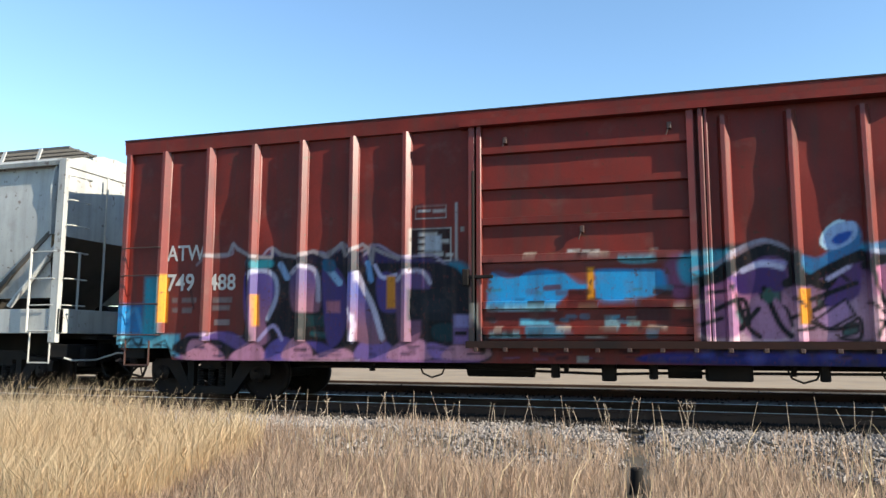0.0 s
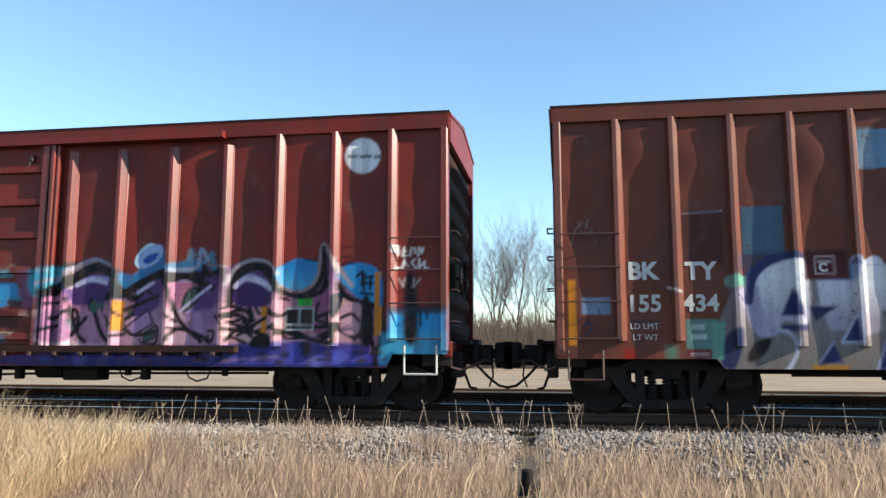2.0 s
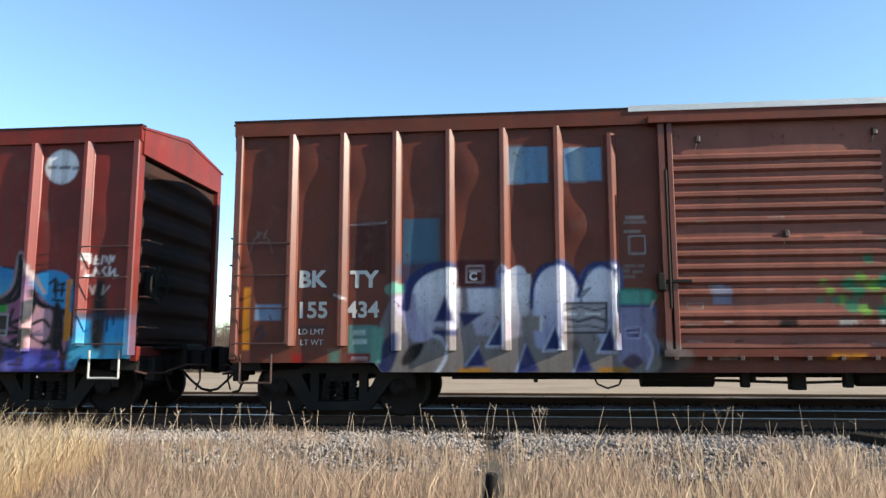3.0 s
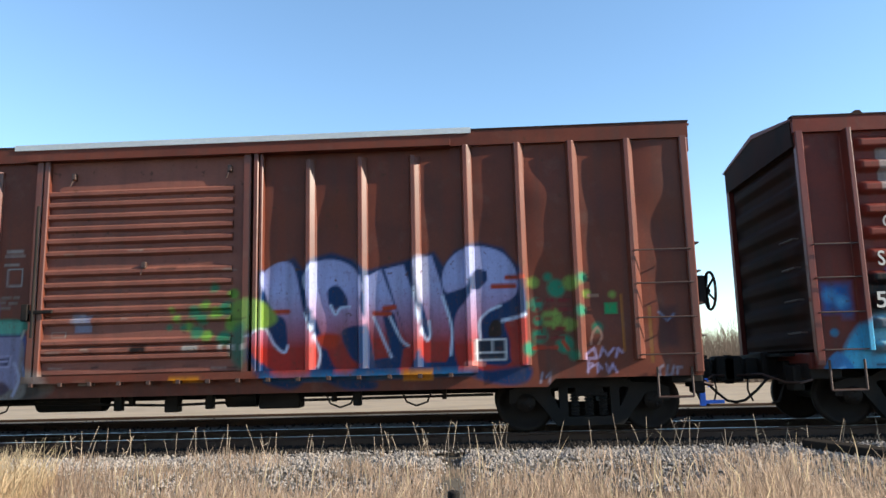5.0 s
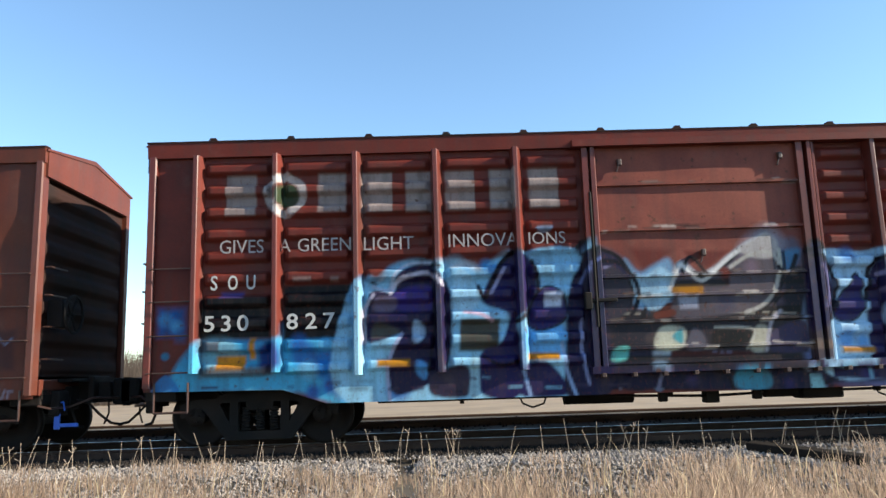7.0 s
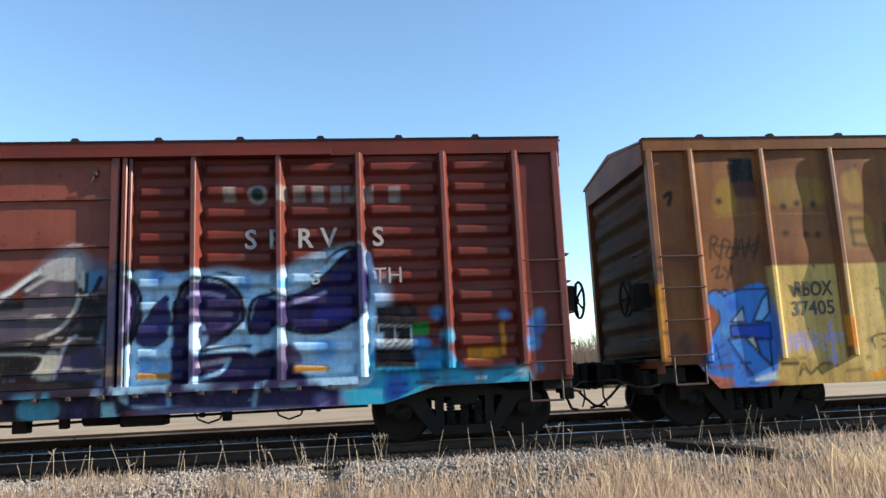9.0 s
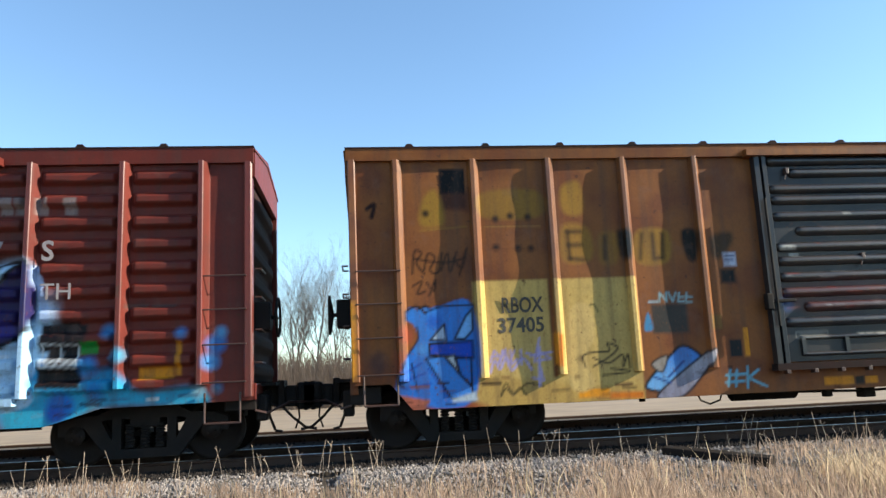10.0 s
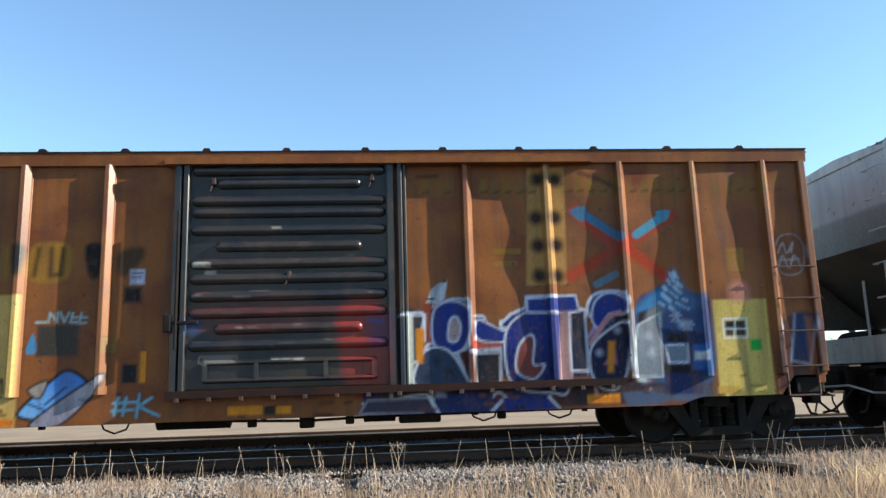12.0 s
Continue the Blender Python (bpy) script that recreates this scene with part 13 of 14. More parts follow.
    p.stroke([(1.73, 1.26), (1.81, 1.23), (1.84, 1.13)], 0.039, srgb('c4cad8'))
    p.blob([(2.61, 1.86), (2.69, 1.86), (2.74, 1.73), (2.93, 1.71), (2.96, 1.57), (2.68, 1.57), (2.6, 1.63)], srgb('1f4a80'), soft=0.02)
    p.stroke([(2.61, 1.88), (2.71, 1.86), (2.75, 1.73), (2.91, 1.7), (2.96, 1.79)], 0.047, srgb('c4cad8'))
    p.stroke([(2.6, 1.57), (2.94, 1.54)], 0.079, srgb('a8a4a4'))
    p.blob([(2.57, 1.39), (2.89, 1.41), (2.88, 1), (2.55, 0.99)], srgb('34455c'), soft=0.02, sharp=True)
    p.line([(2.5, 1.39), (2.92, 1.41), (2.92, 1.15), (2.88, 0.97)], 0.047, srgb('c4cad8'))
    p.line([(2.67, 1.37), (2.8, 1.23)], 0.063, srgb('1c2a40'))
    p.rect(2.66, 0.96, 2.89, 1.03, srgb('8c949c'), soft=0.02)
    p.blob([(2.95, 1.75), (3.09, 1.88), (3.31, 1.98), (3.36, 2.14), (3.56, 2.13), (3.67, 2.1), (3.61, 0.97), (2.97, 0.99), (2.9, 1.2), (2.95, 1.49)], srgb('17307a'), srgb('11245c'), soft=0.015, sharp=True)
    p.line([(2.94, 1.76), (3.09, 1.89), (3.31, 1.98), (3.32, 2.13), (3.56, 2.14), (3.86, 2.13)], 0.047, srgb('c4cad8'))
    p.line([(3.48, 2.04), (3.85, 2.03)], 0.071, srgb('b8c0d0'))
    p.blob([(3.12, 1.3), (3.17, 1.51), (3.27, 1.62), (3.38, 1.66), (3.33, 1.08), (3.26, 0.98), (3.16, 1.06)], srgb('9a4238'), edge=srgb('c4cad8'), edge_w=0.039)
    p.line([(3.35, 1.65), (3.32, 1.28), (3.5, 1.27)], 0.079, srgb('b4b8c4'))
    p.line([(3.33, 1.19), (3.49, 1.17)], 0.063, srgb('4878b4'))
    p.disc(3.44, 1.58, 0.039, srgb('5a86c4'), soft=0.03, alpha=0.8)
    p.disc(3.1, 1.43, 0.031, srgb('5a86c4'), soft=0.03, alpha=0.8)
    p.disc(3.01, 1.28, 0.047, srgb('5a86c4'), soft=0.03, alpha=0.8)
    p.disc(3.4, 1.55, 0.024, srgb('5a86c4'), soft=0.03, alpha=0.8)
    p.disc(2.83, 1.23, 0.024, srgb('5a86c4'), soft=0.03, alpha=0.8)
    p.disc(3.04, 1.2, 0.024, srgb('5a86c4'), soft=0.03, alpha=0.8)
    p.line([(2.95, 1.7), (3.08, 1.69)], 0.024, srgb('e4e8f0'))
    p.line([(2.94, 1.8), (2.94, 1.7)], 0.024, srgb('e4e8f0'))
    p.blob([(3.7, 2.15), (4.02, 2.15), (4.04, 1.96), (4.17, 1.92), (4.13, 0.99), (3.73, 0.97), (3.74, 1.75), (3.68, 1.78)], srgb('14192c'), srgb('20304c'), soft=0.015, sharp=True)
    p.line([(3.69, 2.03), (3.95, 2.02), (3.91, 1.15)], 0.039, srgb('c4cad8'))
    p.line([(4.02, 2.13), (4.04, 1.97), (4.14, 1.94), (4.12, 1.11)], 0.039, srgb('c4cad8'))
    p.blob([(3.75, 1.9), (3.83, 1.93), (3.88, 1.15), (3.74, 1.12)], srgb('b08a94'), soft=0.02, sharp=True, alpha=0.9)
    p.line([(3.7, 2.13), (4, 2.13)], 0.047, srgb('c4cad8'))
    p.blob([(4.2, 1.98), (4.31, 2.14), (4.54, 2.19), (4.74, 2.16), (4.78, 2), (4.49, 1.91), (4.42, 1.79), (4.24, 1.83)], srgb('17398c'), srgb('12286c'), edge=srgb('c4cad8'), edge_w=0.047)
    p.blob([(4.13, 0.99), (4.19, 1.45), (4.45, 1.79), (4.53, 1.93), (4.79, 1.94), (4.71, 1)], srgb('14192c'), srgb('182240'), soft=0.015, sharp=True)
    p.blob([(4.16, 1.51), (4.32, 1.78), (4.52, 1.91), (4.28, 1.6), (4.17, 1.48)], srgb('a894b8'), soft=0.015, sharp=True)
    p.line([(4.17, 1.48), (4.16, 1.02)], 0.031, srgb('7a84a8'))
    p.line([(4.59, 1.44), (4.42, 1.26), (4.52, 1.17)], 0.031, srgb('c4cad8'))
    p.disc(4.48, 1.74, 0.039, srgb('5a6a88'), soft=0.02)
    p.disc(4.54, 1.67, 0.039, srgb('5a6a88'), soft=0.02)
    p.disc(4.46, 1.63, 0.031, srgb('5a6a88'), soft=0.02)
    p.disc(4.56, 1.77, 0.031, srgb('5a6a88'), soft=0.02)
    p.disc(4.43, 1.54, 0.024, srgb('5a6a88'), soft=0.02)
    p.disc(4.52, 1.57, 0.024, srgb('5a6a88'), soft=0.02)
    p.blob([(4.79, 1.94), (4.9, 1.9), (4.83, 0.99), (4.75, 1.09)], srgb('8a949c'), soft=0.03, sharp=True, alpha=0.9)
    p.blob([(4.91, 1.97), (5.17, 2.18), (5.41, 2.27), (5.81, 2.13), (6.01, 2.03), (5.96, 0.88), (5.17, 0.88), (4.87, 0.96)], srgb('33507c'), srgb('46648c'), soft=0.03, alpha=0.95)
    p.blob([(4.92, 1.93), (5.13, 2.12), (5.34, 2.21), (5.36, 2.02), (5.12, 1.9), (4.96, 1.87)], srgb('3f86b4'), soft=0.05)
    p.blob([(5.33, 2.05), (5.47, 2.47), (5.56, 2.43), (5.68, 2.2), (5.84, 2.07), (5.79, 1.88), (5.31, 1.86)], srgb('5a84ac'), soft=0.07, alpha=0.8)
    p.blob([(4.95, 1.87), (5.08, 1.91), (4.92, 1.21), (4.87, 1.21)], srgb('14192c'), soft=0.02, sharp=True)
    p.blob([(5.08, 1.86), (5.32, 1.92), (5.23, 1.2), (5.15, 0.98), (4.85, 0.99), (4.98, 1.42)], srgb('848a90'), srgb('6c7480'), soft=0.04)
    p.blob([(5.35, 1.86), (5.82, 1.84), (5.83, 1.52), (5.35, 1.54)], srgb('46608c'), soft=0.03)
    p.blob([(5.33, 1.6), (5.76, 1.59), (5.75, 1.46), (5.35, 1.44)], srgb('14192c'), soft=0.01, sharp=True)
    p.blob([(5.25, 1.41), (5.65, 1.4), (5.61, 1.18), (5.2, 1.18)], srgb('4a5a80'), soft=0.01, sharp=True)
    p.line([(5.28, 1.4), (5.65, 1.4), (5.62, 1.16)], 0.031, srgb('c4cad8'))
    p.blob([(5.23, 1.16), (5.66, 1.16), (5.67, 1.05), (5.22, 1.05)], srgb('14192c'), soft=0.01, sharp=True)
    p.blob([(5.68, 1.43), (5.98, 1.39), (5.96, 1.01), (5.68, 1.02)], srgb('1a5a90'), soft=0.03)
    p.blob([(5.87, 2.04), (6.01, 2.03), (5.96, 1.36), (5.85, 1.36)], srgb('14306c'), soft=0.02, sharp=True)
    p.line([(5.5, 1.88), (5.49, 1.73)], 0.031, srgb('a8b4cc'))
    p.line([(5.42, 1.82), (5.57, 1.82)], 0.031, srgb('a8b4cc'))
    p.line([(5.44, 1.74), (5.54, 1.86)], 0.031, srgb('a8b4cc'))
    p.line([(5.54, 1.74), (5.46, 1.86)], 0.031, srgb('a8b4cc'))
    p.line([(5.67, 1.74), (5.66, 1.6)], 0.031, srgb('a8b4cc'))
    p.line([(5.59, 1.69), (5.75, 1.68)], 0.031, srgb('a8b4cc'))
    p.line([(5.61, 1.61), (5.72, 1.73)], 0.031, srgb('a8b4cc'))
    p.line([(5.71, 1.61), (5.63, 1.73)], 0.031, srgb('a8b4cc'))
    p.line([(5.16, 1.39), (5.15, 1.25)], 0.031, srgb('a8b4cc'))
    p.line([(5.08, 1.34), (5.23, 1.34)], 0.031, srgb('a8b4cc'))
    p.line([(5.1, 1.26), (5.2, 1.38)], 0.031, srgb('a8b4cc'))
    p.line([(5.2, 1.26), (5.12, 1.38)], 0.031, srgb('a8b4cc'))
    p.line([(5.53, 0.81), (5.52, 0.67)], 0.031, srgb('a8b4cc'))
    p.line([(5.45, 0.76), (5.6, 0.76)], 0.031, srgb('a8b4cc'))
    p.line([(5.47, 0.68), (5.57, 0.8)], 0.031, srgb('a8b4cc'))
    p.line([(5.57, 0.68), (5.49, 0.8)], 0.031, srgb('a8b4cc'))
    p.line([(5.12, 1.68), (5.11, 1.54)], 0.031, srgb('a8b4cc'))
    p.line([(5.04, 1.63), (5.19, 1.62)], 0.031, srgb('a8b4cc'))
    p.line([(5.06, 1.55), (5.16, 1.66)], 0.031, srgb('a8b4cc'))
    p.line([(5.16, 1.54), (5.07, 1.67)], 0.031, srgb('a8b4cc'))
    p.disc(5.46, 2.44, 0.017, srgb('b4cce0'), soft=0.015, alpha=0.9)
    p.disc(5.51, 2.32, 0.025, srgb('b4cce0'), soft=0.015, alpha=0.9)
    p.disc(5.38, 2.2, 0.033, srgb('b4cce0'), soft=0.015, alpha=0.9)
    p.disc(5.54, 2.08, 0.017, srgb('b4cce0'), soft=0.015, alpha=0.9)
    p.disc(5.33, 1.97, 0.025, srgb('b4cce0'), soft=0.015, alpha=0.9)
    p.disc(5.54, 2.39, 0.033, srgb('b4cce0'), soft=0.015, alpha=0.9)
    p.disc(5.45, 2.27, 0.017, srgb('b4cce0'), soft=0.015, alpha=0.9)
    p.disc(5.6, 2.15, 0.025, srgb('b4cce0'), soft=0.015, alpha=0.9)
    p.disc(5.43, 2.03, 0.033, srgb('b4cce0'), soft=0.015, alpha=0.9)
    p.disc(5.69, 1.91, 0.017, srgb('b4cce0'), soft=0.015, alpha=0.9)
    p.disc(5.5, 2.34, 0.025, srgb('b4cce0'), soft=0.015, alpha=0.9)
    p.disc(5.36, 2.23, 0.033, srgb('b4cce0'), soft=0.015, alpha=0.9)
    p.disc(5.51, 2.1, 0.017, srgb('b4cce0'), soft=0.015, alpha=0.9)
    p.disc(5.3, 1.99, 0.025, srgb('b4cce0'), soft=0.015, alpha=0.9)
    p.disc(5.53, 2.41, 0.033, srgb('b4cce0'), soft=0.015, alpha=0.9)
    p.disc(5.44, 2.3, 0.017, srgb('b4cce0'), soft=0.015, alpha=0.9)
    p.disc(5.57, 2.17, 0.025, srgb('b4cce0'), soft=0.015, alpha=0.9)
    p.disc(5.4, 2.06, 0.033, srgb('b4cce0'), soft=0.015, alpha=0.9)
    p.disc(5.64, 1.93, 0.017, srgb('b4cce0'), soft=0.015, alpha=0.9)
    p.disc(5.49, 2.37, 0.025, srgb('b4cce0'), soft=0.015, alpha=0.9)
    p.disc(5.61, 2.24, 0.033, srgb('b4cce0'), soft=0.015, alpha=0.9)
    p.disc(5.48, 2.13, 0.017, srgb('b4cce0'), soft=0.015, alpha=0.9)
    p.disc(5.27, 2.01, 0.025, srgb('b4cce0'), soft=0.015, alpha=0.9)
    p.disc(5.52, 2.44, 0.033, srgb('b4cce0'), soft=0.015, alpha=0.9)
    p.disc(5.43, 2.32, 0.017, srgb('b4cce0'), soft=0.015, alpha=0.9)
    p.disc(5.54, 2.2, 0.025, srgb('b4cce0'), soft=0.015, alpha=0.9)
    p.disc(5.37, 2.08, 0.033, srgb('b4cce0'), soft=0.015, alpha=0.9)
    p.disc(5.6, 1.96, 0.017, srgb('b4cce0'), soft=0.015, alpha=0.9)
    p.disc(5.48, 2.39, 0.025, srgb('b4cce0'), soft=0.015, alpha=0.9)
    p.disc(5.58, 2.27, 0.033, srgb('b4cce0'), soft=0.015, alpha=0.9)
    p.disc(5.46, 2.15, 0.017, srgb('b4cce0'), soft=0.015, alpha=0.9)
    p.disc(5.67, 2.03, 0.025, srgb('b4cce0'), soft=0.015, alpha=0.9)
    p.disc(5.46, 1.91, 0.033, srgb('b4cce0'), soft=0.015, alpha=0.9)
    p.disc(5.42, 2.34, 0.017, srgb('b4cce0'), soft=0.015, alpha=0.9)
    p.disc(5.52, 2.22, 0.025, srgb('b4cce0'), soft=0.015, alpha=0.9)
    p.disc(5.35, 2.1, 0.033, srgb('b4cce0'), soft=0.015, alpha=0.9)
    p.disc(5.56, 1.98, 0.017, srgb('b4cce0'), soft=0.015, alpha=0.9)
    p.disc(5.48, 2.41, 0.025, srgb('b4cce0'), soft=0.015, alpha=0.9)
    p.disc(5.56, 2.29, 0.033, srgb('b4cce0'), soft=0.015, alpha=0.9)
    p.disc(5.43, 2.17, 0.017, srgb('b4cce0'), soft=0.015, alpha=0.9)
    p.disc(5.63, 2.05, 0.025, srgb('b4cce0'), soft=0.015, alpha=0.9)
    p.disc(5.43, 1.94, 0.033, srgb('b4cce0'), soft=0.015, alpha=0.9)
    p.disc(5.58, 2.36, 0.017, srgb('b4cce0'), soft=0.015, alpha=0.9)
    p.disc(5.5, 2.24, 0.025, srgb('b4cce0'), soft=0.015, alpha=0.9)
    p.disc(5.33, 2.13, 0.033, srgb('b4cce0'), soft=0.015, alpha=0.9)
    p.disc(5.52, 2, 0.017, srgb('b4cce0'), soft=0.015, alpha=0.9)
    p.rect(5.8, 1.17, 5.9, 1.31, srgb('c8ccd0'))
    p.rect(5.83, 1.22, 5.87, 1.27, srgb('20242c'))
    p.blob([(5.25, 1.01), (5.48, 1.03), (5.51, 0.9), (5.24, 0.88)], srgb('2a6ca8'), soft=0.03)
    p.blob([(5, 0.71), (5.14, 0.82), (5.3, 0.79), (5.71, 0.89), (5.9, 0.82), (5.89, 0.63), (5.02, 0.61)], srgb('5a6070'), soft=0.04, alpha=0.9)
    p.line([(5.04, 0.8), (4.93, 0.62)], 0.031, srgb('b0b4c0'))
    p.blob([(3.63, 0.85), (3.82, 0.81), (3.93, 0.63), (3.62, 0.61)], srgb('5a2c34'), soft=0.04)
    p.stroke([(4.23, 0.92), (4.26, 0.74)], 0.047, srgb('c09a9c'))
    p.blob([(4.85, 0.96), (5.04, 0.92), (5.01, 0.89), (4.88, 0.9)], srgb('c8ccd0'), soft=0.02)
    p.blob([(1.9, 2.08), (1.98, 2.27), (2.08, 2.35), (2.18, 2.37), (2.1, 2.22), (2.05, 2.07)], srgb('b4bcc4'), soft=0.015, sharp=True)
    p.line([(1.92, 2.13), (2.04, 2.13)], 0.031, srgb('2a2c34'))
    p.blob([(7.01, 1.64), (7.61, 1.75), (7.5, 0.68), (6.95, 0.63)], srgb('4a2c38'), soft=0.04, alpha=0.85)
    p.blob([(7.27, 1.8), (7.58, 1.8), (7.44, 1.14), (7.15, 1.15)], srgb('24406c'), soft=0.015, sharp=True)
    p.line([(7.27, 1.8), (7.23, 1.57), (7.15, 1.13), (7.43, 1.07), (7.6, 1.79)], 0.039, srgb('98a0b4'))
    p.blob([(7, 1.77), (7.09, 1.61), (7.01, 1.51)], srgb('b4b0b4'), soft=0.01, sharp=True)
    p.rect(1.75, 1.28, 1.84, 1.72, srgb('dc9a2a'))
    p.rect(4.55, 1.09, 4.62, 1.51, srgb('dc9a2a'))
    p.rect(4.12, 0.62, 4.58, 0.74, srgb('e8a42c'))
    p.rect(6.01, 0.69, 6.34, 0.8, srgb('c8a858'))
    p.stroke([(7.13, 2.7), (7.23, 2.86), (7.28, 2.7), (7.39, 2.87), (7.35, 2.72)], 0.024, srgb('b4b0b4'))
    p.stroke([(7.13, 2.52), (7.21, 2.67), (7.28, 2.48), (7.39, 2.67), (7.46, 2.49)], 0.024, srgb('b4b0b4'))
    p.stroke([(7.15, 2.6), (7.45, 2.61)], 0.024, srgb('b4b0b4'))
    p.stroke([(7.11, 2.82), (7.2, 2.96), (7.43, 2.98), (7.54, 2.77), (7.46, 2.43), (7.18, 2.39), (7.08, 2.6)], 0.024, srgb('a8a4a4'))
    p.rect(7.43, 0.97, 7.52, 1.75, srgb('b87a28'), soft=0.05, alpha=0.7)
    p.blob([(0.95, 0.58), (1.07, 0.76), (1.93, 0.77), (2.01, 0.56)], srgb('4a4a5e'), sharp=True, edge=srgb('9a98a8'), edge_w=0.03, soft=0.02)
    p.blob([(1.8, 0.53), (2.01, 0.77), (2.84, 0.74), (2.95, 0.55)], srgb('2a3a70'), sharp=True, soft=0.02)
    p.line([(1.9, 0.8), (2.04, 0.54)], 0.047, srgb('ccd0dc'))
    p.line([(2.77, 0.56), (2.96, 0.74)], 0.048, srgb('ccd0dc'))
    p.blob([(2.96, 0.54), (2.92, 0.74), (3.6, 0.72), (3.72, 0.57)], srgb('1f3f8e'), sharp=True, soft=0.02)
    p.line([(3.72, 0.57), (3.58, 0.73)], 0.04, srgb('ccd0dc'))
    p.blob([(4.62, 0.76), (4.69, 0.55), (5.77, 0.63), (5.85, 0.8)], srgb('5a6a86'), sharp=True, soft=0.02)
    p.blob([(4.18, 0.72), (4.59, 0.7), (4.58, 0.62), (4.18, 0.63)], srgb('d0882c'), sharp=True, soft=0.02)
    p.blob([(1.98, 2.01), (2.08, 2.26), (2.21, 2.39), (2.16, 2.13), (2.03, 2.01)], srgb('ccd2da'), sharp=True, soft=0.02)
    p.line([(1.58, 1.91), (1.88, 1.91), (1.87, 1.55)], 0.032, srgb('ccd0dc'))
    p.blob([(1.97, 1.71), (2.02, 1.98), (2.23, 2.1), (2.47, 2.01), (2.5, 1.69), (2.4, 1.42), (2.15, 1.36), (2.0, 1.5)], srgb('1f3f8e'), edge=srgb('ccd0dc'), edge_w=0.03, soft=0.02)
    p.blob([(2.2, 1.56), (2.23, 1.82), (2.32, 1.87), (2.38, 1.73), (2.32, 1.54)], srgb('b4a0a0'), edge=srgb('ccd0dc'), edge_w=0.03, soft=0.02)
    p.blob([(1.74, 0.92), (1.79, 1.3), (1.96, 1.45), (2.2, 1.4), (2.38, 1.14), (2.41, 0.9)], srgb('3c4c66'), edge=srgb('ccd0dc'), edge_w=0.03, soft=0.02)
    p.disc(2.03, 1.27, 0.056, srgb('161c34'), soft=0.05, alpha=0.7)
    p.disc(2.22, 1.11, 0.056, srgb('161c34'), soft=0.05, alpha=0.7)
    p.disc(1.9, 1.04, 0.055, srgb('161c34'), soft=0.05, alpha=0.7)
    p.blob([(2.57, 1.63), (2.62, 1.82), (2.78, 1.76), (2.94, 1.68), (3.06, 1.63), (3.01, 1.51), (2.68, 1.52)], srgb('1f3f8e'), edge=srgb('ccd0dc'), edge_w=0.03, soft=0.02)
    p.blob([(2.55, 1.36), (2.92, 1.36), (2.91, 0.93), (2.57, 0.92)], srgb('27323f'), sharp=True, edge=srgb('ccd0dc'), edge_w=0.03, soft=0.02)
    p.line([(2.6, 1.47), (2.92, 1.47)], 0.056, srgb('b86a5c'))
    p.blob([(2.99, 1.2), (3.02, 1.66), (3.28, 1.9), (3.7, 2.01), (3.96, 1.97), (3.88, 0.86), (3.6, 0.79), (3.13, 0.87)], srgb('1c3a88'), srgb('16306e'), edge=srgb('ccd0dc'), edge_w=0.03, soft=0.02)
    p.blob([(3.14, 1.1), (3.18, 1.43), (3.34, 1.59), (3.41, 1.51), (3.38, 1.19), (3.54, 1.17), (3.38, 0.98)], srgb('8c4c4a'), edge=srgb('ccd0dc'), edge_w=0.03, soft=0.02)
    p.blob([(3.33, 1.91), (3.33, 2.11), (4.04, 2.14), (4.09, 1.89)], srgb('1f3f8e'), sharp=True, edge=srgb('ccd0dc'), edge_w=0.03, soft=0.02)
    p.blob([(3.74, 0.85), (3.8, 1.9), (3.96, 1.93), (3.92, 0.84)], srgb('ac8e90'), sharp=True, soft=0.02)
    p.blob([(3.92, 1.08), (3.94, 1.89), (4.17, 1.93), (4.17, 1.07)], srgb('22304c'), sharp=True, edge=srgb('ccd0dc'), edge_w=0.03, soft=0.02)
    p.blob([(4.26, 1.79), (4.32, 2.05), (4.54, 2.17), (4.75, 2.08), (4.74, 1.87), (4.52, 1.86), (4.37, 1.66)], srgb('1f3f8e'), edge=srgb('ccd0dc'), edge_w=0.03, soft=0.02)
    p.stroke([(4.23, 1.45), (4.49, 1.8), (4.67, 1.88)], 0.074, srgb('bc949c'))
    p.blob([(4.2, 1.07), (4.23, 1.39), (4.5, 1.64), (4.77, 1.71), (4.72, 1.06), (4.55, 0.82), (4.33, 0.83)], srgb('15204c'), edge=srgb('ccd0dc'), edge_w=0.03, soft=0.02)
    p.blob([(4.39, 1.15), (4.57, 1.36), (4.58, 1.15)], srgb('b47c82'), sharp=True, soft=0.02)
    p.disc(4.62, 1.63, 0.033, srgb('ccd0dc'), soft=0.05, alpha=0.7)
    p.disc(4.34, 1.32, 0.033, srgb('ccd0dc'), soft=0.05, alpha=0.7)
    p.blob([(4.77, 0.97), (4.92, 1.69), (5.27, 1.86), (5.23, 0.96)], srgb('8e96a0'), sharp=True, edge=srgb('c0c8d0'), edge_w=0.03, soft=0.02)
    p.blob([(5.28, 1.52), (5.25, 1.65), (5.5, 1.61), (5.88, 1.55), (5.79, 0.7), (5.24, 0.72)], srgb('233a6c'), sharp=True, soft=0.02)
    p.blob([(5.31, 1.4), (5.63, 1.4), (5.62, 1.15), (5.33, 1.15)], srgb('7e8c9c'), sharp=True, edge=srgb('ccd0dc'), edge_w=0.03, soft=0.02)
    p.blob([(5.36, 1.57), (5.63, 1.56), (5.62, 1.44), (5.35, 1.45)], srgb('14161e'), sharp=True, soft=0.02)
    p.blob([(5.26, 1.13), (5.72, 1.11), (5.7, 0.99), (5.25, 1.01)], srgb('14161e'), sharp=True, soft=0.02)
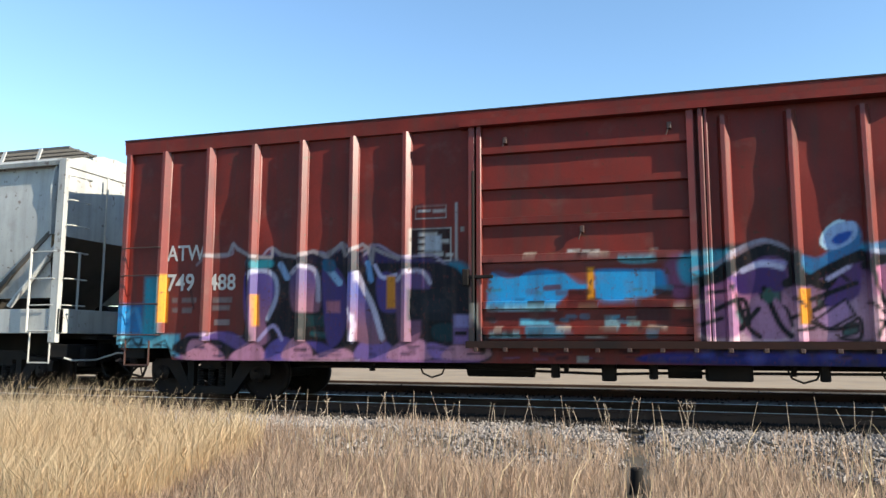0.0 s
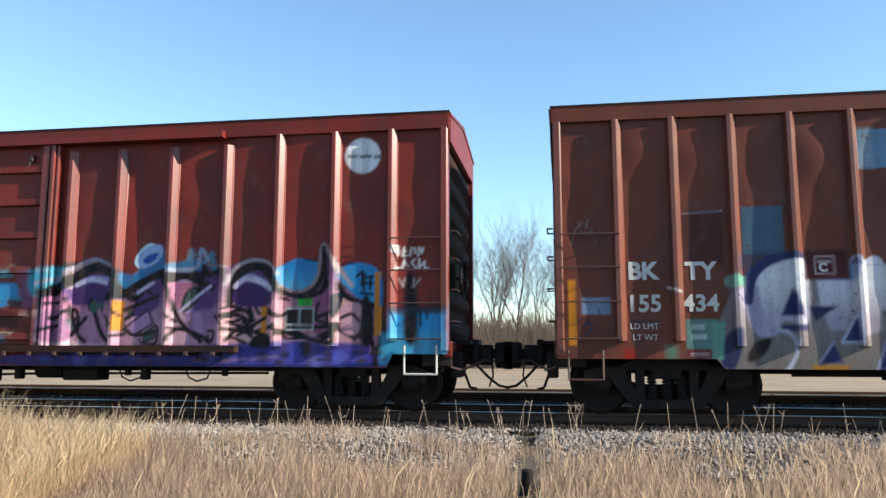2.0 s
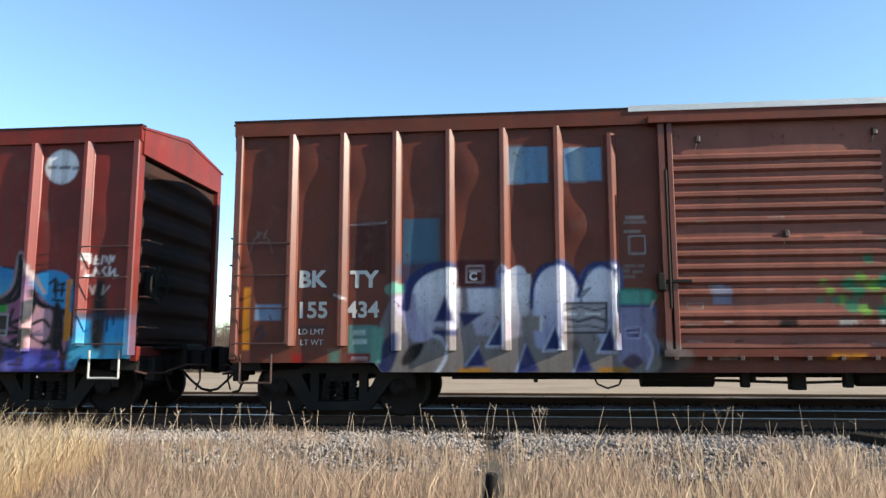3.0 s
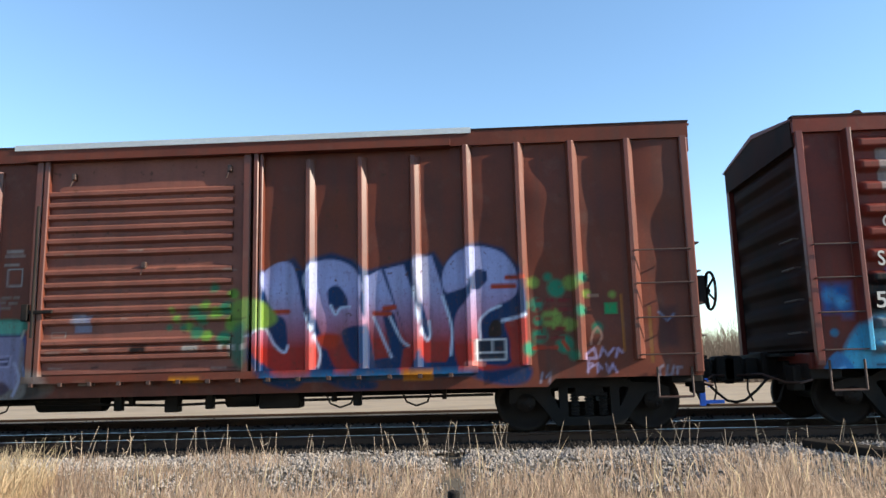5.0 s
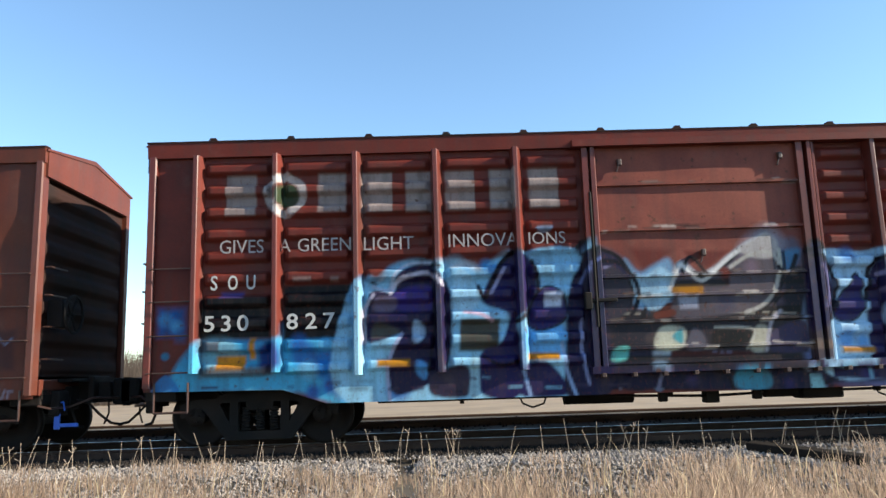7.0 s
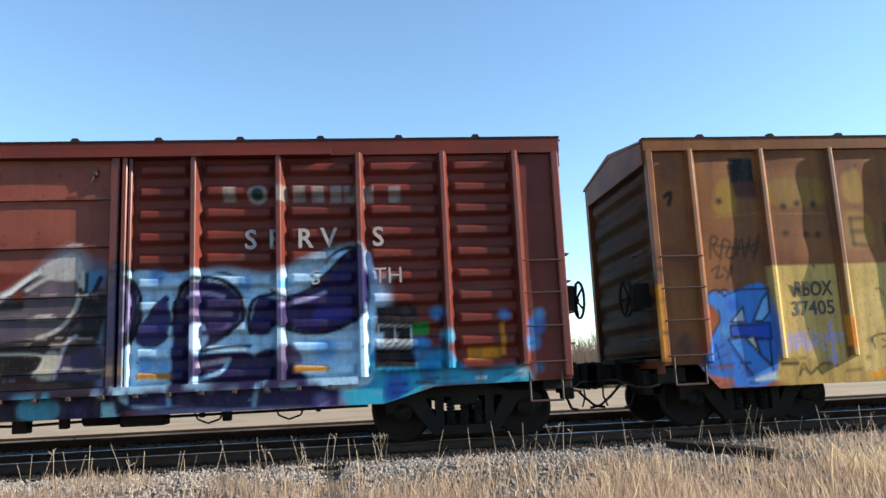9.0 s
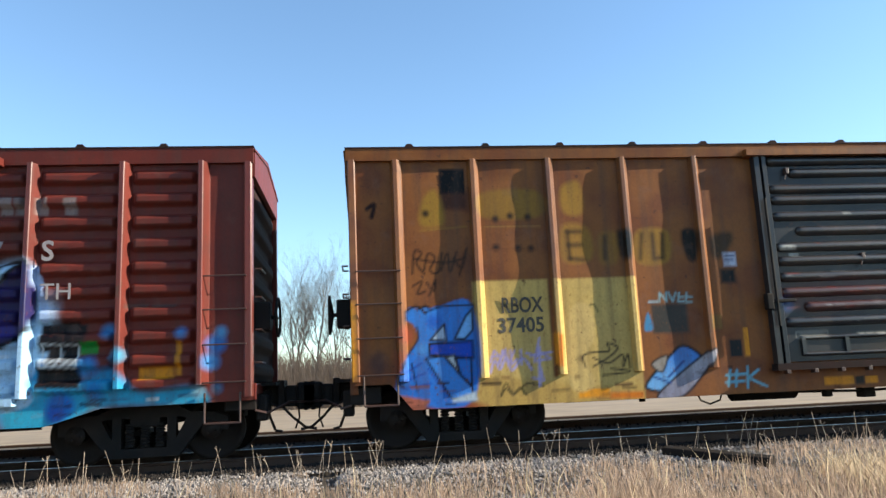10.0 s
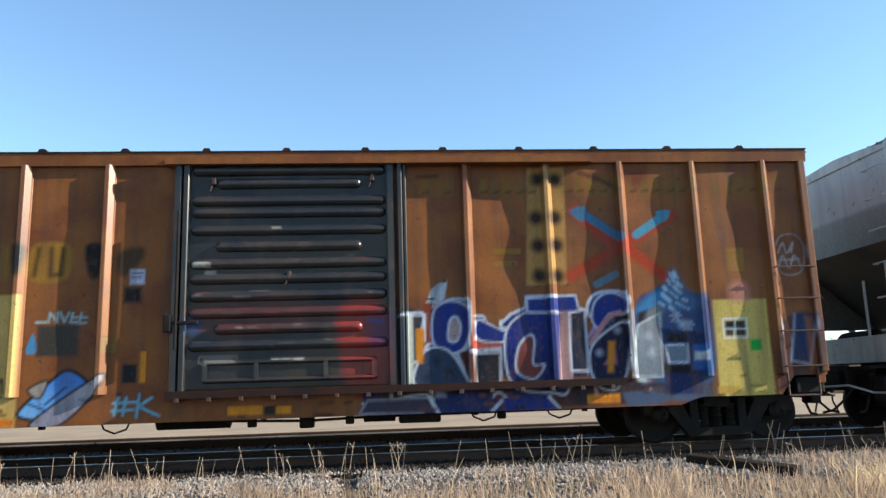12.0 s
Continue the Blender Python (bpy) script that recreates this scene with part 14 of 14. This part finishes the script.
    p.blob([(5.7, 1.4), (5.87, 1.4), (5.83, 1.04), (5.66, 1.04)], srgb('2f72b6'), sharp=True, soft=0.02)
    p.blob([(5.72, 1.3), (5.85, 1.29), (5.83, 1.18), (5.71, 1.18)], srgb('d8dcd8'), sharp=True, soft=0.02)
    p.disc(5.09, 1.3, 0.05, srgb('c4ccd8'), soft=0.05, alpha=0.7)
    p.disc(5.06, 1.54, 0.042, srgb('c4ccd8'), soft=0.05, alpha=0.7)
    p.disc(5.59, 1.69, 0.051, srgb('c8d4e4'), soft=0.05, alpha=0.7)
    p.blob([(4.48, 1.48), (4.58, 1.47), (4.52, 1.04), (4.44, 1.04)], srgb('d0902c'), sharp=True, soft=0.02)
    p.blob([(1.77, 1.71), (1.87, 1.71), (1.84, 1.24), (1.76, 1.24)], srgb('d0902c'), sharp=True, soft=0.02)
    p.blob([(-7.02, 0.71), (-6.95, 1.2), (-6.74, 1.51), (-6.79, 1.72), (-6.9, 1.81), (-6.84, 1.97), (-6.67, 1.92), (-6.43, 1.97), (-5.95, 1.97), (-6.0, 0.65)], srgb('4c8ed6'), srgb('3f80cc'), soft=0.02)
    p.stroke([(-7.0, 0.88), (-6.94, 1.21), (-6.74, 1.52), (-6.75, 1.69)], 0.023, srgb('15121c'))
    p.stroke([(-6.89, 1.8), (-6.89, 1.91), (-6.74, 1.98), (-6.62, 1.88)], 0.031, srgb('15121c'))
    p.stroke([(-6.63, 1.89), (-6.35, 1.97), (-5.95, 1.97)], 0.023, srgb('15121c'))
    p.disc(-6.51, 1.76, 0.094, srgb('2f66c0'), soft=0.05, alpha=0.7)
    p.disc(-6.68, 1.38, 0.077, srgb('6aa8e0'), soft=0.05, alpha=0.7)
    p.blob([(-6.57, 1.5), (-6.36, 1.72), (-6.34, 1.49)], srgb('bccadc'), sharp=True, edge=srgb('15121c'), edge_w=0.03, soft=0.02)
    p.blob([(-6.22, 1.51), (-6.05, 1.82), (-5.95, 1.92), (-5.96, 1.62), (-6.08, 1.5)], srgb('8cbcea'), sharp=True, edge=srgb('15121c'), edge_w=0.03, soft=0.02)
    p.blob([(-6.58, 1.45), (-5.97, 1.47), (-5.97, 1.23), (-6.59, 1.3)], srgb('2a5cc2'), sharp=True, edge=srgb('15121c'), edge_w=0.03, soft=0.02)
    p.blob([(-6.64, 1.25), (-6.39, 1.28), (-6.01, 0.83), (-5.99, 0.65), (-6.31, 0.7)], srgb('5294da'), sharp=True, edge=srgb('15121c'), edge_w=0.03, soft=0.02)
    p.blob([(-6.37, 1.27), (-6.24, 1.28), (-6.18, 1.03)], srgb('ccd0d2'), sharp=True, edge=srgb('15121c'), edge_w=0.03, soft=0.02)
    p.blob([(-6.22, 1.24), (-6.0, 1.23), (-6.01, 0.85), (-6.16, 1.0)], srgb('3f80cc'), sharp=True, edge=srgb('15121c'), edge_w=0.03, soft=0.02)
    p.line([(-6.94, 1.06), (-6.7, 1.19)], 0.023, srgb('2a5ab0'))
    p.line([(-6.96, 0.95), (-6.65, 1.05)], 0.023, srgb('2a5ab0'))
    p.line([(-6.97, 0.85), (-6.58, 0.91)], 0.023, srgb('2a5ab0'))
    p.line([(-6.84, 1.19), (-6.77, 0.81)], 0.023, srgb('15121c'))
    p.line([(-6.61, 1.11), (-6.39, 0.79)], 0.023, srgb('2a5ab0'))
    p.blob([(-6.3, 0.68), (-5.96, 0.77), (-5.94, 0.65), (-6.28, 0.64)], srgb('bcc6ce'), sharp=True, soft=0.02)
    p.blob([(-7.08, 0.55), (-7.09, 0.78), (-6.6, 0.68), (-6.7, 0.53)], srgb('b87460'), sharp=True, soft=0.02)
    p.disc(-6.92, 1.58, 0.124, srgb('b06048'), soft=0.05, alpha=0.7)
    p.blob([(-4.55, 1.81), (-3.58, 1.78), (-3.66, 0.75), (-4.61, 0.79)], srgb('cdb172'), sharp=True, soft=0.02)
    p.blob([(-4.61, 0.79), (-4.55, 1.81), (-4.26, 1.92), (-4.21, 1.48), (-4.35, 1.17), (-4.26, 0.77)], srgb('d8bc80'), soft=0.02)
    p.stroke([(-4.37, 1.04), (-4.4, 1.19), (-4.24, 1.24), (-4.01, 1.25), (-4.03, 1.36), (-3.88, 1.29), (-4.04, 1.15), (-4.26, 1.04)], 0.024, srgb('1c1a1a'))
    p.stroke([(-4.25, 1.16), (-4.03, 1.08), (-3.82, 1.19), (-3.82, 1.02), (-3.74, 1.19), (-3.72, 1.0)], 0.024, srgb('1c1a1a'))
    p.stroke([(-4.0, 1.0), (-3.73, 0.95), (-4.13, 0.91)], 0.024, srgb('1c1a1a'))
    p.disc(-4.44, 1.16, 0.032, srgb('1c1a1a'), soft=0.05, alpha=0.7)
    p.stroke([(-5.74, 1.02), (-5.67, 1.18), (-5.6, 1.06), (-5.51, 1.21), (-5.43, 1.04), (-5.27, 1.2), (-5.15, 1.04)], 0.031, srgb('b4acda'))
    p.line([(-5.02, 1.35), (-5.05, 0.81)], 0.032, srgb('b4acda'))
    p.line([(-5.15, 1.23), (-4.85, 1.27)], 0.032, srgb('b4acda'))
    p.stroke([(-5.61, 0.69), (-5.53, 0.79), (-5.44, 0.7), (-5.34, 0.79), (-5.25, 0.69)], 0.023, srgb('4a4428'))
    p.blob([(-4.04, 0.67), (-3.55, 0.66), (-3.56, 0.57), (-4.05, 0.58)], srgb('d8862c'), sharp=True, soft=0.02)
    p.blob([(-4.75, 1.51), (-4.68, 1.51), (-4.71, 1.06), (-4.78, 1.07)], srgb('d8862c'), sharp=True, soft=0.02)
    # faded slogan under the eave, past reading
    for x in (1.88, 2.2, 2.72, 2.9, 3.08, 3.26, 3.44, 3.98, 4.14, 4.32, 4.5, 4.68, 4.94, 5.12, 5.3, 5.52, 5.7, 5.88, 6.58, 6.78, 6.98, 7.18):
        p.line([(x, 3.66), (x + 0.05, 3.86)], 0.05, srgb('8a7428'), 0.03, 0.6)
        p.line([(x + 0.02, 3.66), (x + 0.1, 3.68)], 0.035, srgb('3a2c18'), 0.02, 0.6)
    p.line([(1.82, 3.9), (2.1, 3.92)], 0.05, srgb('3a2c18'), 0.02, 0.7)
    p.line([(4.2, 3.94), (4.5, 3.84), (4.7, 3.74)], 0.06, srgb('2a1a12'), 0.03, 0.7)
    p.blob([(4.95, 3.98), (5.2, 3.97), (5.16, 3.78), (5.0, 3.76)], srgb('7a4226'), alpha=0.7, soft=0.06)
    scuffs(p, 31, -1.4, 1.4, (2.7, 2.24, 2.0, 1.78, 1.56), 34, ('a8a4a0', '9a4a3c', '6a6462'), 0.02)
    scuffs(p, 32, -7.0, 7.2, (0.9, 0.75, 0.62), 60, ('5a3018', '3a2416', '8a5a34'), 0.05)
    return p


def signs_d(car):
    lettering('RBOX', -5.54, 1.85, 0.213, car, M_DARKTEXT, wide=0.74, bold=0.006)
    lettering('37405', -5.6, 1.57, 0.205, car, M_DARKTEXT, wide=0.93, bold=0.006)


# ---- the train ----
def build_train():
    gear_meshes()
    cars = []
    cars.append(hopper("covered_hopper", "pale grey covered hopper car with rounded sides", -4.16, 1, M_PALE, M_PALEDARK, 0.14, 0.22))
    a = boxcar("boxcar", "dark red boxcar with purple and blue graffiti", M_RED, -2.95, 12.5, (3.2, 6.2),
               (-2.15, -1.30, -0.47, 0.38, 1.24, 2.10, 6.6, 7.42, 8.28, 9.15, 9.97, 10.83, 11.68),
               ((-2.95, 0.84), (-1.98, 0.84), (-1.9, 0.65), (11.62, 0.65), (11.7, 0.84), (12.5, 0.84)), paint_a(-2.95, 12.5), "beams",
               brakes=(1,), short_ribs=(6.6, 7.42, 8.28, 9.15), dents=0.016, seed=4, crest=0.075, brake_out=0.16)
    signs_a(a)
    cars.append(a)
    b = boxcar("boxcar", "brown boxcar with grey and blue-red graffiti", M_BROWN, 14.0, 29.5, (20.2, 23.25),
               (14.87, 15.63, 16.40, 17.17, 17.94, 18.70, 19.44, 24.11, 24.86, 25.62, 26.37, 27.11, 27.87, 28.66),
               ((14.0, 0.78), (16.1, 0.78), (16.2, 0.65), (27.4, 0.65), (27.5, 0.76), (29.5, 0.76)), paint_b(14.0, 29.5), "fine",
               roof=(19.7, 26.45), brakes=(1,), short_ribs=(19.44, 24.11, 24.86, 25.62), dents=0.022, rib_d=0.1, seed=9, door_mat=M_BROWNDOOR)
    signs_b(b)
    cars.append(b)
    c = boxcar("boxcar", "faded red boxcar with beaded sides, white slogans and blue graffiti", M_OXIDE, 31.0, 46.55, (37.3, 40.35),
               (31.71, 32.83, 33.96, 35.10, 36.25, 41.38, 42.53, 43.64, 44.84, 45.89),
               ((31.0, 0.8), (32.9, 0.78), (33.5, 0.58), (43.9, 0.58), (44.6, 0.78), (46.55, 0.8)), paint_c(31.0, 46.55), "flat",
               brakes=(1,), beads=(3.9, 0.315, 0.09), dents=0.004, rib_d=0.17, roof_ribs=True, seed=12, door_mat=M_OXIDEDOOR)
    signs_c(c)
    cars.append(c)
    d = boxcar("boxcar", "rust-brown and yellow boxcar with a blue-black door and blue graffiti", M_RUST, 47.88, 63.2, (54.1, 57.0),
               (48.58, 49.70, 50.82, 51.95, 53.07, 58.06, 59.24, 60.34, 61.44, 62.54),
               ((47.88, 0.92), (48.4, 0.92), (48.7, 0.56), (61.0, 0.56), (61.3, 0.66), (62.5, 0.66), (62.7, 0.92), (63.2, 0.92)), paint_d(47.88, 63.2), "bars",
               brakes=(-1,), dents=0.018, roof_ribs=True, door_mat=M_DARKDOOR, seed=21, end_mat=M_RUSTEND, crest=0.02)
    signs_d(d)
    cars.append(d)
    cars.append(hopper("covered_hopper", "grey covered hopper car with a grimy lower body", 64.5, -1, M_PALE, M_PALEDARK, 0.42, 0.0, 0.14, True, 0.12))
    return cars


# ---- plants ----
def blades(name, label, count, place, mat, seed, width=(0.0022, 0.0048), bend=0.5, group_kind="stuff"):
    """Grass of bent, tapered blades; place gives the foot and the height of each."""
    rng = np.random.default_rng(seed)
    verts, faces = [], []
    for _ in range(count):
        p = place(rng)
        if p is None:
            continue
        x, y, z, h = p
        a, lean = rng.uniform(0, math.tau), rng.uniform(0.05, bend) * h
        w = rng.uniform(*width)
        dx, dy = math.cos(a) * lean, math.sin(a) * lean
        k = len(verts)
        verts += [(x - w, y, z), (x + w, y, z), (x + dx * 0.3 - w * 0.8, y + dy * 0.3, z + h * 0.55), (x + dx * 0.3 + w * 0.8, y + dy * 0.3, z + h * 0.55), (x + dx, y + dy, z + h * 0.95)]
        faces += [(k, k + 1, k + 3, k + 2), (k + 2, k + 3, k + 4)]
    ob = part(name, (verts, faces), mat)
    return tagged(ob, label, "grass", kind=group_kind)


def build_grass():
    def low(rng):
        x, y = rng.uniform(-14, 14), rng.uniform(4.6, 9.0)
        n = noise.noise((x * 0.9, y * 0.9, 2.0))
        if y > 8.0 + 0.5 * n and rng.random() < 0.8:
            return None
        if abs(x + 0.047 * y) < 0.13 + 0.04 * math.sin(y * 9) and 5.6 < y < 9 and rng.random() < 0.93:
            return None
        h = rng.uniform(0.1, 0.34) * (1 + 0.7 * n)
        if x < -4.8:
            h *= 1 + 0.25 * min(-4.8 - x, 3)
        if x > 4.6:
            h *= 1 + 0.25 * min(x - 4.6, 3)
        return x, y, ground_height(x, y) - 0.01, h
    blades("grass", "dry straw-coloured grass beside the track", 105000, low, M_STRAW, 11)

    def tall(rng):
        s = rng.random()
        if s < 0.82:
            x, y = -4.7 - abs(rng.normal(0, 2.4)), rng.uniform(5.0, 8.3)
            h = rng.uniform(0.3, 0.75) * (1.0 + 0.3 * min(max(-5.6 - x, 0), 1.2))
        else:
            x, y = 5.2 + abs(rng.normal(0, 2.0)), rng.uniform(6.4, 8.6)
            h = rng.uniform(0.2, 0.48)
        return x, y, ground_height(x, y) - 0.01, h
    blades("tall_grass", "tall pale golden dry grass in bunches", 13000, tall, M_STRAWPALE, 12, (0.003, 0.0055), 0.6)

    def loose(rng):
        x, y = rng.uniform(-12, 13), rng.uniform(5.2, 8.8)
        return x, y, ground_height(x, y) - 0.01, rng.uniform(0.3, 0.6)
    blades("grass_stalks", "single pale long grass stalks", 800, loose, M_STRAWPALE, 13, (0.003, 0.006), 0.55)

    def thin(rng):
        x, y = rng.uniform(-13, 13), rng.uniform(8.4, 10.0)
        if noise.noise((x * 0.8, y * 1.5, 7.0)) < 0.05:
            return None
        return x, y, ground_height(x, y) - 0.01, rng.uniform(0.06, 0.22)
    blades("sparse_grass", "sparse dry grass growing through the ballast", 16000, thin, M_STRAW, 14)


def build_weeds():
    """Dead stalks, some with seed heads, at the ballast's edge."""
    def weed(seed, h):
        rng = random.Random(seed)
        bm = bmesh.new()
        a, lean = rng.uniform(0, math.tau), rng.uniform(0.05, 0.4) * h
        p, hh = Vector((rng.uniform(-0.03, 0.03), rng.uniform(-0.03, 0.03), -0.02)), h * rng.uniform(0.6, 1)
        q = p + Vector((math.cos(a) * lean, math.sin(a) * lean, hh))
        mid = (p + q) / 2 + Vector((0, 0, 0.06 * hh))
        pipe(bm, [p, mid, q], 0.0035, 4)
        if rng.random() < 0.35:
            for _ in range(2):
                t = rng.uniform(0.45, 1.0)
                s = mid.lerp(q, t)
                e = s + Vector((rng.uniform(-0.06, 0.06), rng.uniform(-0.06, 0.06), rng.uniform(0.0, 0.07)))
                rod(bm, s, e, 0.002, 4, 0.0045)
        return bm
    kinds = []
    for i, h in enumerate((0.3, 0.38, 0.45, 0.55, 0.33, 0.62, 0.42, 0.5)):
        o = part("dead_weed", weed(40 + i, h), M_WEED)
        tagged(o, "dead brown weed stalk at the ballast edge", "weed", "weeds along the track")
        kinds.append(o)
    rng = random.Random(8)
    for i in range(230):
        if rng.random() < 0.75:
            x, y = rng.uniform(-12, 13), rng.uniform(9.5, 10.5)
        else:
            x, y = (rng.uniform(-12, -5) if rng.random() < 0.65 else rng.uniform(5, 13)), rng.uniform(7, 9.5)
        m = pose(x, y, ground_height(x, y), 0, 0, rng.uniform(0, 360))
        if i < len(kinds):
            kinds[i].matrix_basis = m
        else:
            copy_thing(kinds[i % len(kinds)], m)


def tree(seed, h, spread=0.32, stems=1):
    rng = random.Random(seed)
    verts, faces = [], []

    def limb(p, q, r0, r1, n):
        d = (q - p).normalized()
        u = d.orthogonal().normalized()
        v = d.cross(u)
        k = len(verts)
        for c, r in ((p, r0), (q, r1)):
            for i in range(n):
                a = i * math.tau / n
                verts.append(tuple(c + (u * math.cos(a) + v * math.sin(a)) * r))
        for i in range(n):
            faces.append((k + i, k + (i + 1) % n, k + n + (i + 1) % n, k + n + i))

    def grow(p, d, length, r, level):
        steps = 4 if level < 2 else 3
        for i in range(steps):
            d = (d + Vector((rng.uniform(-1, 1), rng.uniform(-1, 1), rng.uniform(-0.3, 0.7))) * (0.12 + 0.05 * level)).normalized()
            q = p + d * (length / steps)
            r1 = r * 0.8
            limb(p, q, r, r1, 6 if level < 2 else 4 if level < 3 else 3)
            p, r = q, r1
            if level < 4 and (i > 0 or level > 0):
                for _ in range(2 if level < 2 else rng.choice((2, 3)) if level < 4 and h > 11.4 else 2):
                    side = Vector((rng.uniform(-1, 1), rng.uniform(-1, 1), rng.uniform(0.1, 0.8))).normalized()
                    nd = (d * (1 - spread) + side * (spread + 0.25)).normalized()
                    grow(p, nd, length * rng.uniform(0.45, 0.68), r * 0.62, level + 1)
    for s in range(stems):
        d = Vector((rng.uniform(-0.2, 0.2) * (stems > 1), rng.uniform(-0.2, 0.2), 1)).normalized()
        grow(Vector((rng.uniform(-0.4, 0.4) * (stems > 1), 0, -0.2)), d, h * 0.62, h * 0.0165 / (1 + 0.2 * stems), 0)
    return verts, faces


def build_trees():
    spots = [(-11.0, 84, 11.0, 1), (-8.4, 80, 12.0, 1), (-6.6, 74, 13.0, 2), (-5.2, 78, 12.0, 1), (-2.6, 84, 12.5, 1), (-0.6, 80, 12.0, 2), (1.6, 82, 12.5, 1), (3.4, 76, 13.0, 1), (5.2, 80, 13.0, 2),
             (7.4, 78, 12.5, 1), (9.6, 82, 12.0, 1), (12.2, 70, 13.5, 1), (13.4, 72, 14.0, 1), (15.0, 74, 12.0, 2), (17.0, 80, 11.5, 1)]
    for i, (deg, y, h, stems) in enumerate(spots):
        x = -math.tan(radians(deg)) * y
        v, f = tree(70 + i, h, 0.3, stems)
        top = new("tree")
        top.location = (x, y, -0.6)
        part("crown", (v, f), M_BARK, top)
        tagged(top, "bare leafless winter tree behind the field", "tree", "bare trees behind the field")
    # brushwood along the far side of the field
    rng = np.random.default_rng(31)
    verts, faces = [], []
    for _ in range(60000):
        x, y = rng.uniform(-75, 70), rng.uniform(58, 78)
        h = 2.8 * (1.4 + 0.5 * noise.noise((x * 0.12, y * 0.1, 1)) + 0.5 * noise.noise((x * 0.6, y * 0.3, 4))) * rng.uniform(0.5, 1.25)
        if h < 0.3:
            continue
        a = rng.uniform(0, math.tau)
        lean = rng.uniform(0.1, 0.6) * h
        w = rng.uniform(0.025, 0.06)
        k = len(verts)
        verts += [(x - w, y, -0.65), (x + w, y, -0.65), (x + math.cos(a) * lean, y + math.sin(a) * lean * 0.3, -0.6 + h)]
        faces.append((k, k + 1, k + 2))
    tagged(part("brush", (verts, faces), M_BRUSH), "grey-brown winter brush along the field's far edge", "brush", kind="stuff")


def build_odds():
    # small blue flag clamped by the brown car's end step
    bm = bmesh.new()
    box(bm, -0.04, 0.04, -0.02, 0.02, 0.0, 0.24, 0.008)
    box(bm, -0.02, 0.3, -0.015, 0.015, 0.03, 0.08, 0.006)
    pipe(bm, [(-0.04, 0, 0.24), (0.0, 0, 0.36), (0.08, 0, 0.38), (0.1, 0, 0.26)], 0.012, 6)
    f = part("locking_tag", bm, M_BLUE, CARS[2], "bright blue locking tag")
    f.matrix_local = pose(7.85, -0.95, 0.32)
    # short dark stub added at the dark gap that crosses the grass
    bm = bmesh.new()
    rod(bm, (0, 0, -0.1), (0, 0, 0.3), 0.075, 11, 0.06)
    bmesh.ops.bevel(bm, geom=[e for e in bm.edges], offset=0.01, segments=1, affect="EDGES")
    o = part("post", bm, M_BLACK)
    o.matrix_basis = pose(-0.354, 7.6, ground_height(-0.354, 7.6), 4, 3, 0)
    tagged(o, "short dark stub added at a dark gap in the grass", "post")
    # pale steel gantry in front of the brush
    g = new("gantry")
    g.location = (0.85, 58, -0.6)
    tagged(g, "pale weathered steel gantry frame at the field's far edge", "gantry")
    for x in (-0.85, 0.85):
        bm = bmesh.new()
        box(bm, x - 0.09, x + 0.09, -0.09, 0.09, -0.1, 6.4, 0.02)
        part("upright", bm, M_PALEDARK, g)
    for z in (6.35, 4.1, 2.6):
        bm = bmesh.new()
        box(bm, -1.0, 1.0, -0.08, 0.08, z - 0.1, z + 0.1, 0.02)
        part("crossbeam", bm, M_PALEDARK, g)
    # old tie lying in the ballast
    bm = bmesh.new()
    box(bm, -0.68, 0.68, -0.11, 0.11, -0.09, 0.09, 0.015)
    o = part("old_tie", bm, M_TIE)
    o.matrix_basis = pose(4.5, 9.5, ground_height(4.5, 9.5) + 0.03, 3, 5, -40)
    tagged(o, "dark discarded wooden tie half sunk in ballast", "railroad tie")


build_ground()
TRACK = build_track("track_1", TRACK_Y, 0.0, "railway track with polished rails on dark ties")
TRACK2 = build_track("track_2", 15.62, 0.07, "unused overgrown second track with rusty rails")
CARS = build_train()
build_trees()
build_grass()
build_weeds()
build_odds()
build_stones()
build_ties(TRACK, 90, -24.0, 0.53)


def motions():
    """The train rolls towards -x, and its wheels turn with it."""
    times, way = [t for t, _ in ROLLED], [s for _, s in ROLLED]
    for car in CARS:
        walk(car, [(t, pose(car["start"] - s, TRACK_Y, 0)) for t, s in ROLLED])
    fine = [round(i * 0.1, 1) for i in range(121)]
    dist = np.interp(fine, times, way)
    for w, sx in WHEELS:
        walk(w, [(t, pose(sx, 0, 0.425, 0, -math.degrees((s - way[0]) / 0.42), 0)) for t, s in zip(fine, dist)])


motions()
